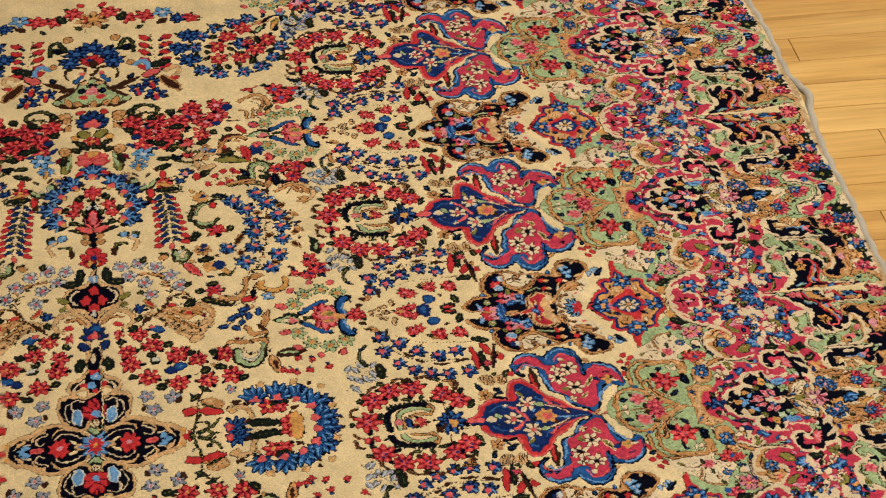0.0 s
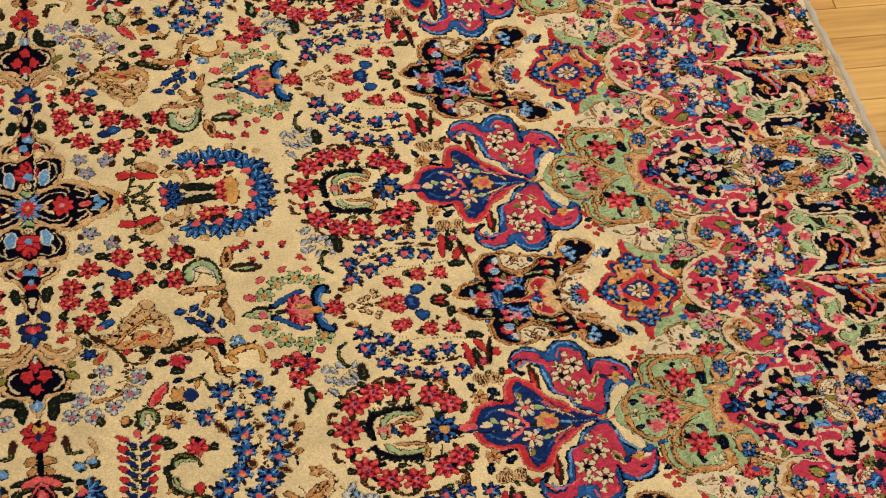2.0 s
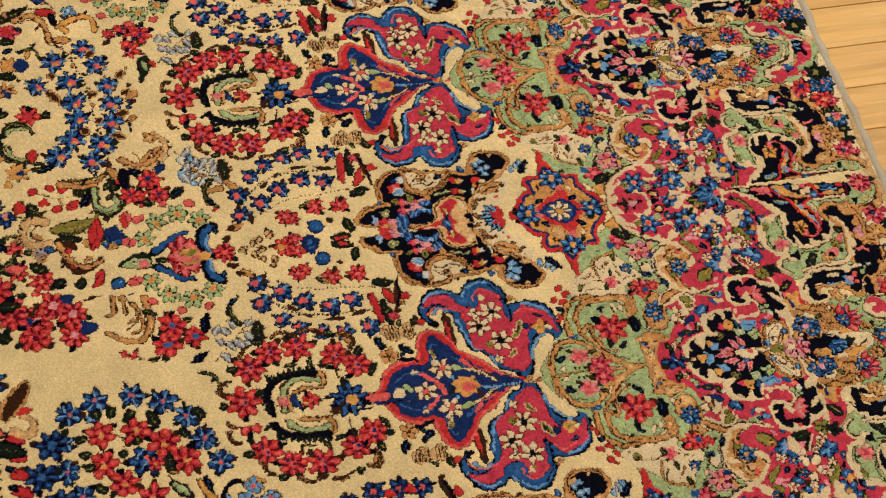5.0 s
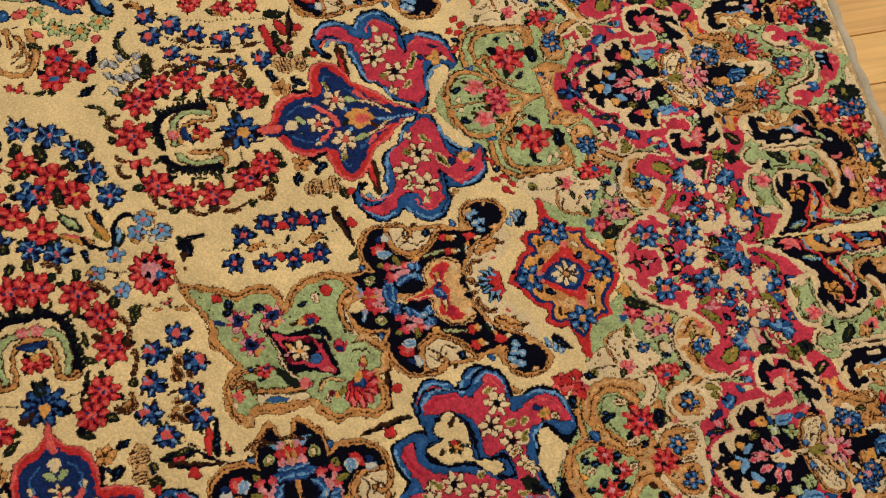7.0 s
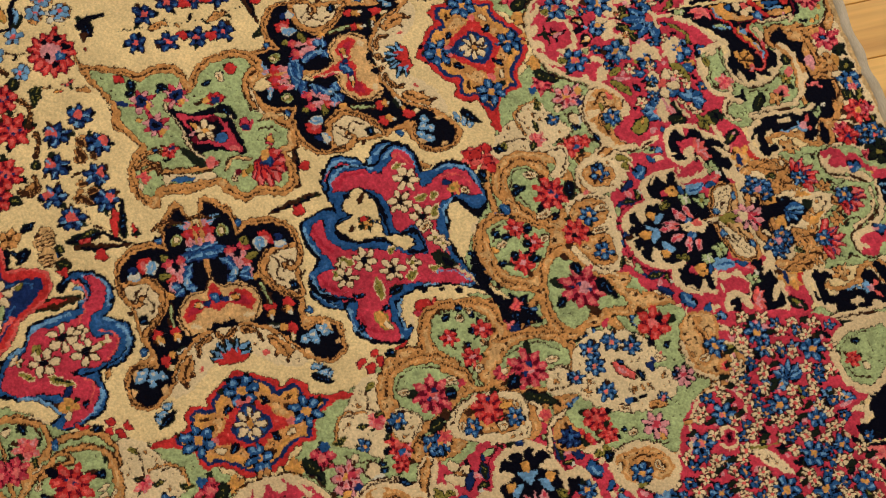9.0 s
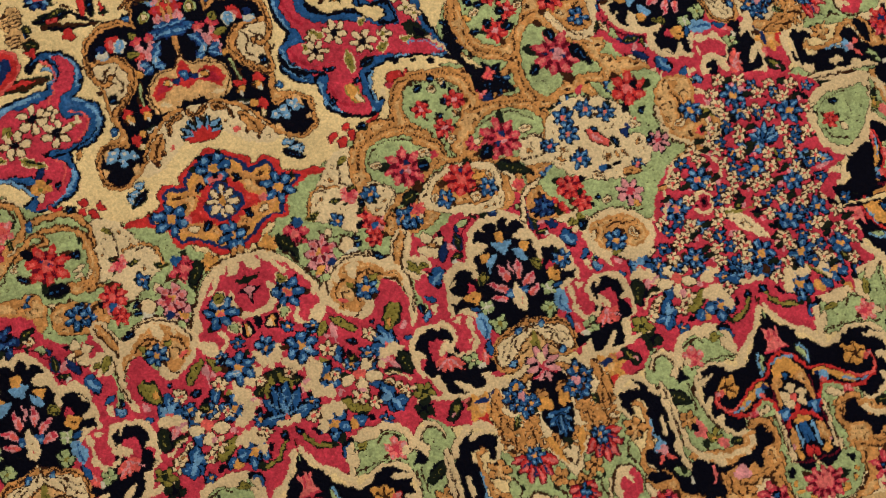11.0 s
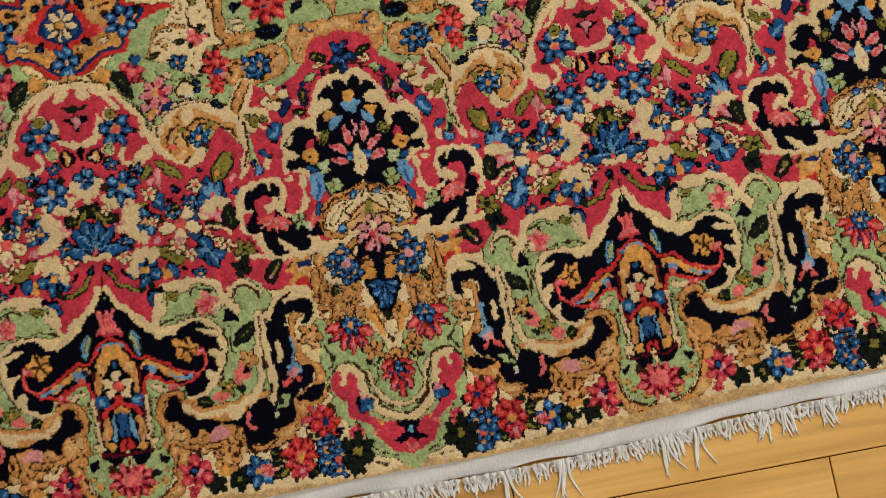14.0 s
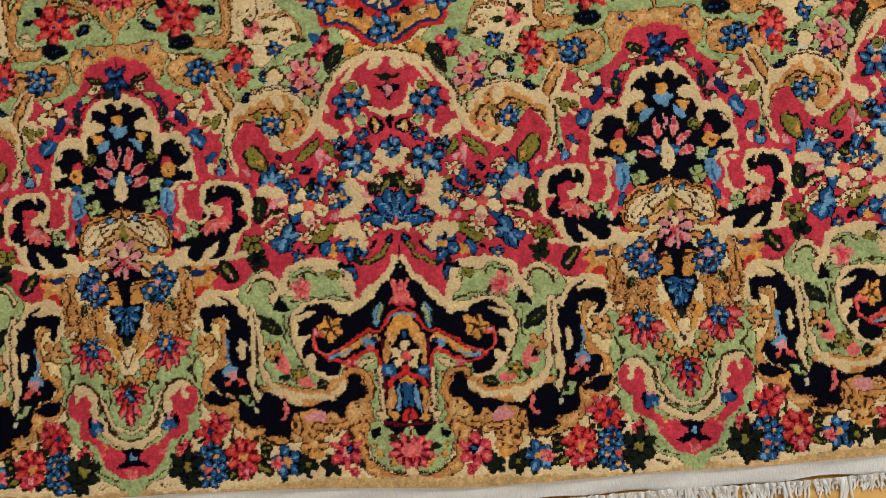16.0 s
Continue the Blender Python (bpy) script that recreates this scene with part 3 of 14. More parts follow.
    dot("c", 4.5, 29, 198)
    dot("c", 4.5, 26, 192)
    dot("c", 4.5, 25, 185)
    dot("c", 4.5, 38, 194)
    dot("c", 4.5, 29, 194)
    leaf("P", 5.4, 18, 217, 13, 222)
    leaf("g", 7.1, 20, 227, 8, 229, "K")
    leaf("g", 9.3, 7, 229, 1, 241, "K")
    leaf("Y", 6.5, 10, 222, 3, 236)
    line("C", 1.3, 0.9, -2, 229, -4, 243)
    line("g", 5.2, 3.5, 29, 170, 15, 174, 8, 184, 5, 192)
    line("Y", 2.6, 1.7, 26, 170, 15, 175, 8, 184, 5, 190)
    leaf("K", 6.5, 8, 186, 4, 192)
    flower("C", "s", 5, 5.8, 45, 243)
    flower("C", "s", 5, 6.2, 58, 199)
    flower("C", "s", 5, 5.2, 19, 197)
    flower("C", "s", 5, 4.3, 44, 221)
    flower("C", "s", 5, 4.8, 67, 191)
    flower("C", "s", 5, 3.8, 12, 235)
    flower("B", "b", 5, 4.8, 38, 263, "K")
    flower("B", "b", 5, 5.3, 59, 226, "K")
    flower("B", "b", 5, 5.7, 21, 207, "K")
    flower("B", "b", 5, 4.3, 72, 176, "K")
    flower("B", "b", 5, 4.3, 21, 270, "K")
    leaf("K", 4.4, 40, 260, 34, 263)
    leaf("K", 4.4, 56, 233, 61, 236)
    leaf("K", 4.4, 23, 212, 18, 216)
    leaf("K", 4.3, 59, 182, 65, 179)
    leaf("K", 4.3, 16, 188, 20, 181)
    leaf("K", 4.4, 40, 230, 44, 234)
    leaf("K", 4.4, 72, 242, 76, 246)
    leaf("P", 4.4, 47, 208, 41, 204)
    leaf("P", 4.4, 64, 202, 58, 205)
    leaf("P", 4.4, 19, 223, 24, 225)
    leaf("P", 4.4, 109, 246, 103, 240)
    leaf("P", 4.4, 49, 255, 45, 250)
    leaf("Y", 11.6, 106, 263, 93, 243, "g")
    leaf("O", 3.9, 98, 252, 94, 247)
    leaf("K", 5.0, 125, 255, 122, 248)
    leaf("b", 5.0, 128, 247, 123, 242, "B")
    flower("C", "s", 5, 5.3, 78, 244)
    leaf("K", 5.0, 81, 252, 85, 255)
    flower("B", "b", 5, 5.3, 73, 231, "K")
    leaf("g", 5.5, 65, 231, 58, 228, "K")
    flower("C", "s", 4, 4.8, 95, 192)
    leaf("K", 4.9, 108, 193, 113, 189)
    group("fan", "A")
    leaf("B", 9.2, -1, 201, 22, 205, "K")
    leaf("B", 9.2, -1, 201, 15, 222, "K")
    leaf("B", 9.2, -1, 201, 6, 229, "K")
    leaf("B", 9.2, -1, 201, -4, 233, "K")
    line("b", 1.7, 0.9, -1, 205, 15, 206)
    line("b", 1.7, 0.9, -1, 205, 10, 217)
    line("b", 1.7, 0.9, -1, 205, 4, 224)
    line("b", 1.7, 0.9, -1, 205, -3, 226)
    shape("K", 16, 211, 10, 208, 15, 207)
    shape("c", 10, 200, 5, 201, -2, 199, -7, 200, -7, 194, -1, 195, 5, 197, 8, 195)
    dot("s", 4.0, -2, 203)
    line("c", 4.3, 3.9, -2, 198, -2, 185, -2, 172)
    shape("N", 1, 181, 0, 185, -1, 181, 0, 176)
    group("tan_scroll", "0")
    shape("c", 116, 295, 108, 303, 97, 309, 83, 311, 71, 308, 61, 301, 54, 292, 52, 283, 55, 274, 62, 267, 72, 260, 80, 258, 87, 262, 89, 269, 82, 279, 90, 286, 103, 285, 114, 273, 119, 263, 120, 282)
    shape("T", 106, 290, 96, 298, 81, 305, 71, 300, 64, 293, 59, 286, 59, 278, 66, 269, 74, 264, 82, 269, 78, 281, 85, 288, 93, 286, 101, 284)
    shape("T", 115, 285, 108, 289, 103, 287, 110, 281, 115, 273)
    shape("a", 76, 289, 68, 286, 64, 279, 72, 273, 77, 278)
    shape("c", 86, 303, 79, 304, 77, 298, 79, 290, 84, 296)
    shape("c", 69, 298, 65, 293, 69, 291)
    line("N", 0.9, 0.9, 109, 300, 96, 306, 81, 308, 69, 304, 59, 295, 57, 285)
    line("N", 0.9, 0.9, 103, 288, 94, 293, 86, 294, 80, 288, 76, 282, 79, 273)
    line("N", 0.9, 0.9, 73, 293, 66, 288, 63, 280, 66, 272)
    line("N", 0.9, 0.9, 73, 283, 68, 281, 70, 274)
    line("N", 0.9, 0.9, 114, 275, 110, 281, 103, 284)
    line("N", 0.9, 0.9, 97, 288, 90, 291)
    line("N", 0.9, 0.9, 79, 266, 73, 261)
    line("N", 0.9, 0.9, 111, 301, 96, 308, 81, 311, 66, 307, 57, 297)
    leaf("s", 4.0, 71, 274, 62, 277)
    leaf("Y", 4.4, 99, 290, 92, 285, "g")
    leaf("Y", 4.0, 78, 286, 72, 289, "g")
    flower("B", "b", 6, 8.0, 87, 280, "K")
    shape("c", 133, 316, 126, 320, 119, 314, 114, 304, 112, 294, 116, 284, 120, 271, 115, 255, 112, 241, 118, 246, 122, 264, 121, 280, 126, 294, 131, 305)
    shape("T", 128, 318, 122, 314, 117, 305, 114, 295, 117, 291, 122, 299, 127, 308)
    line("N", 0.9, 0.9, 130, 315, 125, 304, 119, 293, 118, 287)
    line("N", 0.9, 0.9, 124, 315, 118, 307, 114, 296)
    line("N", 0.9, 0.9, 120, 285, 122, 273, 120, 260, 117, 250)
    shape("c", 133, 294, 123, 292, 122, 280, 129, 275, 133, 282)
    leaf("Y", 6.2, 132, 279, 123, 291, "g")
    flower("B", "b", 5, 7.6, 132, 327, "K")
    shape("T", 127, 332, 119, 334, 114, 325, 117, 316, 124, 320)
    line("N", 0.9, 0.9, 127, 329, 121, 332, 117, 324)
    group("green_ground", "0")
    flower("S", "s", 7, 9.9, 108, 335)
    flower("S", "s", 6, 7.1, 106, 318)
    dot("B", 3.0, 109, 328)
    leaf("K", 5.4, 88, 325, 95, 321)
    leaf("K", 5.3, 89, 315, 95, 319)
    shape("c", 89, 322, 82, 325, 77, 319, 80, 314, 87, 315)
    line("N", 0.7, 0.7, 89, 322, 82, 326, 76, 319, 80, 313)
    leaf("K", 6.7, 99, 306, 109, 299)
    flower("P", "r", 6, 11.6, 62, 320, "M")
    dot("R", 2.9, 65, 320)
    leaf("V", 6.2, 71, 309, 64, 307)
    shape("O", 61, 308, 55, 307, 53, 303, 57, 301)
    leaf("G", 5.3, 62, 302, 57, 294)
    leaf("g", 9.4, 32, 343, 44, 325, "K")
    line("N", 0.7, 0.7, 55, 332, 52, 337, 50, 331)
    group("tent", "A")
    shape("K", -4, 179, 3, 168, 7, 159, 16, 153, 19, 144, 25, 140, 29, 136, 46, 133, 49, 138, 59, 141, 70, 140, 76, 135, 78, 128, 75, 123, 77, 115, 71, 111, 74, 102, 70, 95, 64, 89, 57, 83, 46, 86, 43, 95, -1, 95, -6, 178)
    line("c", 4.8, 3.9, 3, 175, 7, 166, 13, 158, 20, 152)
    shape("c", 17, 155, 15, 150, 22, 147, 27, 141, 32, 133, 35, 136, 32, 142, 26, 150)
    shape("c", 33, 134, 41, 135, 46, 138, 50, 142, 59, 143, 70, 141, 75, 138, 79, 132, 81, 122, 80, 109, 74, 96, 70, 90, 65, 85, 57, 81, 49, 82, 44, 86, 46, 90, 49, 86, 57, 85, 64, 90, 66, 95, 66, 101, 72, 97, 75, 104, 77, 111, 78, 122, 77, 130, 73, 134, 66, 139, 57, 140, 49, 137, 45, 132, 33, 132)
    shape("c", 80, 128, 74, 132, 67, 134, 62, 133, 68, 129, 75, 126)
    shape("c", 81, 111, 76, 115, 68, 116, 69, 112, 74, 109, 79, 106)
    shape("c", 74, 95, 70, 99, 65, 101, 66, 93)
    line("N", 0.8, 0.8, 82, 130, 82, 122, 80, 108, 75, 95, 71, 88)
    shape("O", 55, 129, 51, 126, 47, 129, 44, 127, 46, 122, 44, 116, 49, 113, 53, 110, 56, 113, 60, 116, 62, 122, 58, 124)
    line("N", 0.9, 0.6, 53, 120, 54, 127)
    line("N", 0.9, 0.6, 53, 120, 47, 123)
    line("N", 0.9, 0.6, 53, 120, 48, 115)
    line("N", 0.9, 0.6, 53, 120, 56, 113)
    line("N", 0.9, 0.6, 53, 120, 60, 120)
    dot("s", 2.6, 60, 116)
    leaf("b", 6.0, 16, 140, 20, 121, "g")
    leaf("G", 3.4, 15, 138, 19, 125)
    shape("r", 9, 140, 5, 146, 6, 158, 2, 154, -1, 161, -4, 155, -3, 139, 5, 139)
    line("R", 1.3, 1.3, 9, 139, 3, 139, -4, 139)
    line("R", 1.3, 0.9, 2, 154, 3, 146)
    line("s", 1.3, 0.9, -1, 159, 0, 146)
    shape("G", 0, 172, -3, 174, -6, 172, -4, 164, 0, 165)
    dot("W", 1.7, -2, 168)
    group("cartouche", "A")
    shape("K", 16, 116, 9, 129, -2, 137, -5, 137, 1, 46, 18, 47, 19, 69, 19, 95)
    shape("G", 49, 83, 44, 93, 31, 100, 23, 103, 20, 95, 19, 84, 21, 78, 26, 86, 36, 91)
    shape("O", -1, 134, 4, 132, 9, 125, 12, 118, 6, 115, -3, 115, -4, 134)
    shape("T", 13, 117, 6, 115, 6, 111, 10, 107, 12, 95, 15, 96)
    shape("O", 47, 102, 37, 109, 28, 115, 21, 116, 19, 111, 29, 109, 36, 103, 46, 98)
    line("S", 2.6, 2.6, 64, 119, 65, 110, 63, 104, 55, 101, 45, 105, 35, 113, 27, 118, 18, 119, 13, 125, 8, 132, -1, 137)
    line("S", 2.6, 2.6, 62, 103, 56, 98, 46, 95, 38, 97, 29, 102, 22, 103, 19, 97, 17, 90)
    line("s", 0.9, 0.9, 64, 118, 65, 110, 63, 104, 55, 101, 45, 106)
    dot("P", 1.7, 63, 117)
    line("b", 1.7, 1.3, 54, 99, 46, 100, 38, 104)
    line("b", 1.7, 1.3, 9, 129, 5, 131, -1, 133)
    dot("b", 3.9, 26, 109)
    dot("V", 2.1, 22, 112)
    dot("s", 2.6, 25, 106)
    line("M", 2.1, 2.1, 16, 112, 16, 95, 16, 78, 18, 61, 17, 49, 1, 47)
    dot("K", 4.3, 0, 116)
    dot("B", 2.6, 0, 116)
    dot("c", 3.8, 0, 107)
    dot("c", 3.8, 7, 101)
    dot("c", 3.8, -7, 101)
    dot("c", 3.8, 5, 94)
    dot("c", 3.8, -5, 94)
    dot("s", 3.4, 0, 99)
    dot("B", 5.1, 12, 88)
    dot("b", 2.6, 12, 88)
    dot("S", 3.4, -1, 90)
    line("S", 3.4, 3.4, 13, 77, 10, 82, 6, 84, -1, 87)
    shape("O", 6, 81, -1, 84, 0, 78, 5, 78)
    shape("T", 14, 73, 10, 76, 9, 64, 13, 57, 15, 63)
    shape("b", 7, 76, 5, 77, 6, 69, 5, 64, 8, 57, 8, 67)
    shape("B", 3, 77, 0, 77, 1, 62, 4, 64)
    shape("S", 4, 57, 1, 59, 1, 51, 5, 51)
    shape("O", 14, 57, 9, 56, 8, 51, 13, 51)
    dot("P", 1.3, 14, 60)
    line("c", 3.0, 2.6, 19, 90, 18, 69, 17, 53)
    shape("G", 26, 91, 22, 88, 21, 69, 21, 52, 26, 51, 27, 69)
    line("N", 0.8, 0.8, 22, 88, 20, 69, 20, 53)
    shape("c", 46, 85, 40, 90, 32, 95, 25, 98, 23, 95, 32, 91, 40, 86)
    shape("T", 41, 85, 32, 88, 25, 87, 26, 83, 32, 86, 40, 81)
    flower("r", "R", 5, 4.7, 39, 92)
    group("tan_base", "A")
    flower("R", "r", 9, 13.2, 3, 27)
    dot("r", 4.2, 3, 30)
    dot("K", 3.4, 25, 41)
    leaf("K", 3.4, 25, 41, 21, 45)
    shape("c", 23, 57, 18, 56, 20, 51)
    line("N", 0.8, 0.8, 35, 42, 32, 31, 28, 21, 17, 13, 5, 12)
    line("N", 0.8, 0.8, 29, 69, 31, 56, 29, 46)
    line("N", 0.8, 0.8, 40, 51, 34, 54, 31, 61)
    leaf("O", 3.8, 25, 27, 20, 24)
    leaf("O", 3.8, 16, 21, 10, 17)
    leaf("O", 3.8, 27, 33, 24, 31)
    group("cream_arcs", "0")
    line("N", 0.9, 0.9, 86, 148, 85, 159, 80, 168, 66, 173, 51, 173, 39, 169)
    line("c", 5.6, 4.8, 84, 150, 83, 160, 78, 167, 66, 171, 52, 171, 42, 168, 37, 159, 35, 147, 34, 136)
    shape("c", 65, 172, 51, 172, 44, 168, 49, 164, 60, 164)
    shape("c", 44, 160, 38, 155, 36, 147, 42, 149)
    leaf("Y", 5.6, 54, 163, 44, 161, "g")
    line("N", 0.7, 0.7, 77, 161, 70, 164, 65, 165, 60, 160)
    line("N", 0.6, 0.6, 78, 141, 61, 145, 45, 145, 36, 142)
    flower("r", "R", 5, 8.4, 72, 151)
    dot("c", 3.0, 79, 148)
    line("K", 5.2, 3.9, 42, 168, 35, 167, 33, 161)
    line("B", 2.6, 2.2, 39, 166, 34, 164, 33, 158)
    line("c", 3.5, 3.5, 110, 152, 107, 158, 102, 163, 95, 161, 89, 156, 87, 144)
    shape("c", 95, 157, 89, 153, 88, 144, 93, 139, 96, 146, 92, 149)
    line("N", 0.7, 0.7, 110, 149, 106, 157, 100, 160, 94, 157, 91, 152)
    shape("K", 93, 135, 90, 142, 87, 147, 84, 140, 81, 135)
    leaf("g", 8.6, 106, 131, 87, 117, "K")
    line("N", 0.9, 0.9, 86, 131, 85, 120, 86, 111)
    line("c", 4.8, 4.3, 108, 138, 105, 123, 103, 105, 103, 95, 101, 84, 90, 74, 74, 69, 57, 69, 47, 74)
    line("N", 0.9, 0.9, 111, 138, 108, 123, 106, 105, 106, 95)
    flower("T", "a", 5, 6.8, 95, 104, "K")
    shape("r", 95, 91, 91, 100, 88, 103, 83, 92, 86, 87, 90, 89)
    dot("K", 3.0, 92, 97)
    flower("Y", "O", 5, 5.9, 78, 86, "K")
    dot("g", 3.4, 87, 84)
    shape("r", 77, 82, 71, 84, 66, 79, 70, 75, 76, 78)
    leaf("g", 7.3, 65, 77, 55, 79, "K")
    shape("c", 49, 77, 44, 80, 43, 74, 48, 72)
    group("black_scroll", "0")
    shape("K", 120, 76, 114, 71, 102, 66, 90, 70, 84, 65, 72, 62, 61, 65, 49, 69, 44, 75, 41, 86, 35, 85, 29, 73, 31, 68, 38, 64, 41, 53, 49, 53, 54, 58, 62, 53, 68, 60, 78, 57, 83, 53, 85, 46, 90, 40, 97, 43, 104, 43, 96, 51, 109, 52, 116, 57, 121, 62)
    shape("c", 102, 71, 95, 76, 90, 70, 95, 65)
    shape("c", 86, 70, 77, 73, 75, 64, 81, 62)
    shape("c", 59, 69, 49, 74, 53, 66)
    line("T", 4.3, 3.4, 115, 54, 107, 49, 100, 49)
    line("T", 4.7, 3.8, 105, 40, 96, 36, 84, 39, 79, 47, 82, 54)
    line("T", 4.2, 4.2, 68, 46, 51, 45, 38, 51, 30, 64, 26, 73, 30, 85, 38, 89, 44, 86)
    shape("T", 45, 54, 41, 64, 31, 67, 29, 54, 39, 47)
    shape("r", 96, 50, 93, 61, 87, 66, 86, 57, 92, 49)
    shape("P", 75, 53, 68, 58, 62, 58, 59, 49, 69, 50)
    line("N", 0.8, 0.8, 104, 39, 95, 34, 83, 37, 77, 46)
    line("N", 0.8, 0.8, 67, 44, 51, 43, 34, 50)
    leaf("G", 7.3, 112, 80, 105, 66, "g")
    leaf("Y", 3.0, 111, 78, 108, 71)
    dot("W", 3.0, 105, 66)
    group("edge_border", "0")
    flower("R", "V", 6, 10.2, 137, 50)
    dot("O", 2.6, 137, 49)
    flower("B", "b", 5, 8.7, 142, 31, "K")
    flower("B", "b", 5, 8.7, 139, 18, "K")
    dot("S", 2.6, 145, 24)
    flower("S", "r", 6, 8.7, 121, 31)
    flower("S", "r", 6, 9.4, 117, 20)
    dot("O", 2.5, 120, 28)
    leaf("g", 6.9, 108, 30, 98, 31, "K")
    leaf("g", 6.9, 105, 17, 99, 12, "K")
    leaf("g", 6.9, 132, 14, 123, 14, "K")
    leaf("g", 6.9, 111, 20, 103, 15, "K")
    flower("B", "b", 5, 10.8, 89, 20, "K")
    flower("r", "S", 5, 5.0, 96, 19)
    flower("g", "Y", 5, 7.2, 75, 17, "K")
    flower("T", "a", 7, 10.8, 69, 33)
    shape("O", 73, 25, 65, 28, 60, 25, 66, 22)
    flower("g", "g", 5, 7.2, 58, 17, "K")
    flower("R", "P", 6, 12.2, 46, 27)
    dot("K", 3.4, 44, 29)
    dot("B", 1.7, 44, 29)
    flower("R", "r", 5, 4.3, 41, 13)
    leaf("a", 4.6, 83, 40, 78, 35, "N")
    leaf("a", 4.6, 55, 40, 51, 44, "N")
    leaf("a", 4.6, 110, 39, 104, 36, "N")
    group("medallion", "M")
    shape("K", 215, 307, 198, 309, 185, 304, 176, 295, 172, 279, 173, 265, 165, 240, 171, 219, 184, 211, 209, 213, 219, 307)
    shape("K", 147, 260, 153, 270, 166, 273, 171, 261, 170, 239, 162, 235, 146, 238)
    line("M", 1.7, 1.7, 205, 315, 193, 315, 181, 311, 173, 302, 168, 290, 166, 280)
    shape("c", 219, 310, 199, 312, 188, 310, 178, 302, 172, 290, 169, 279, 170, 264, 174, 262, 174, 272, 176, 280, 181, 282, 189, 286, 182, 292, 177, 291, 180, 298, 185, 301, 190, 297, 189, 303, 196, 305, 200, 298, 203, 301, 207, 303, 218, 301)
    shape("c", 172, 274, 168, 278, 158, 279, 150, 275, 146, 264, 144, 249, 144, 238, 150, 236, 154, 238, 148, 239, 147, 247, 152, 248, 157, 250, 151, 255, 148, 260, 152, 267, 161, 272, 169, 269, 171, 263)
    shape("c", 148, 238, 156, 241, 163, 237, 161, 231, 154, 233)
    leaf("c", 3.0, 155, 267, 149, 260)
    shape("R", 162, 257, 166, 261, 169, 256, 168, 250, 163, 252)
    shape("O", 158, 249, 164, 254, 170, 251, 168, 243, 163, 243)
    dot("N", 1.4, 164, 248)
    leaf("B", 3.7, 160, 240, 168, 237, "K")
    shape("O", 196, 293, 203, 296, 207, 292, 204, 286, 198, 286)
    shape("b", 192, 286, 198, 286, 204, 283, 211, 285, 206, 278, 200, 276, 195, 280)
    dot("O", 4.1, 183, 277)
    dot("b", 2.3, 188, 272)
    shape("b", 185, 274, 192, 277, 190, 270, 184, 265, 183, 268)
    leaf("g", 5.5, 174, 256, 179, 266, "Y")
    leaf("Y", 2.9, 175, 258, 178, 264)
    flower("G", "W", 4, 5.5, 173, 238)
    leaf("g", 2.9, 166, 235, 171, 237)
    leaf("P", 6.3, 202, 255, 202, 275, "K")
    leaf("R", 3.3, 202, 266, 202, 273)
    leaf("s", 3.3, 202, 255, 202, 265)
    leaf("P", 6.3, 195, 252, 192, 269, "K")
    leaf("R", 3.3, 193, 261, 192, 267)
    leaf("s", 3.3, 195, 252, 194, 261)
    leaf("P", 6.3, 193, 246, 180, 255, "K")
    leaf("R", 3.3, 186, 251, 181, 254)
    leaf("s", 3.3, 193, 246, 186, 251)
    leaf("P", 6.2, 191, 238, 179, 244, "K")
    leaf("R", 3.3, 185, 241, 181, 244)
    leaf("s", 3.3, 191, 238, 185, 241)
    dot("B", 3.6, 194, 243)
    dot("b", 1.8, 193, 242)
    shape("C", 195, 237, 198, 249, 203, 252, 207, 246, 205, 226, 197, 228)
    shape("s", 200, 237, 203, 241, 206, 236, 205, 231, 200, 232)
    shape("b", 161, 231, 167, 235, 172, 229, 170, 219, 164, 213, 161, 219)
    line("B", 1.3, 1.3, 166, 230, 167, 222, 164, 215)
    flower("G", "Y", 4, 6.3, 178, 222, "g")
    group("medallion_body", "M")
    shape("T", 206, 226, 198, 221, 185, 216, 171, 212, 164, 201, 164, 190, 168, 184, 179, 183, 190, 188, 202, 187)
    shape("C", 194, 216, 184, 211, 174, 208, 168, 199, 168, 190, 174, 187, 183, 195, 192, 203, 200, 210)
    shape("a", 176, 190, 187, 196, 198, 205, 198, 190, 188, 188)
    line("N", 0.9, 0.9, 200, 221, 185, 214, 173, 210, 166, 200, 167, 190, 171, 186)
    line("N", 0.9, 0.9, 201, 210, 191, 201, 180, 192, 174, 187)
    line("N", 0.9, 0.9, 196, 214, 186, 209, 177, 202, 171, 193)
    line("N", 0.9, 0.9, 179, 204, 175, 199, 177, 194)
    line("N", 0.9, 0.9, 188, 206, 183, 202, 185, 198)
    line("N", 0.9, 0.9, 193, 197, 186, 193, 180, 189)
    line("N", 0.9, 0.9, 201, 216, 195, 210)
    leaf("C", 4.4, 171, 193, 182, 206)
    leaf("B", 5.1, 193, 214, 187, 211, "K")
    dot("b", 1.8, 190, 212)
    leaf("B", 5.1, 175, 187, 182, 189, "K")
    dot("b", 1.8, 179, 188)
    shape("C", 205, 226, 199, 221, 200, 210, 204, 209)
    line("N", 0.9, 0.9, 202, 224, 200, 219, 201, 210)
    shape("Y", 197, 202, 201, 211, 206, 207, 204, 189, 199, 190, 197, 195)
    leaf("g", 1.8, 199, 192, 202, 204)
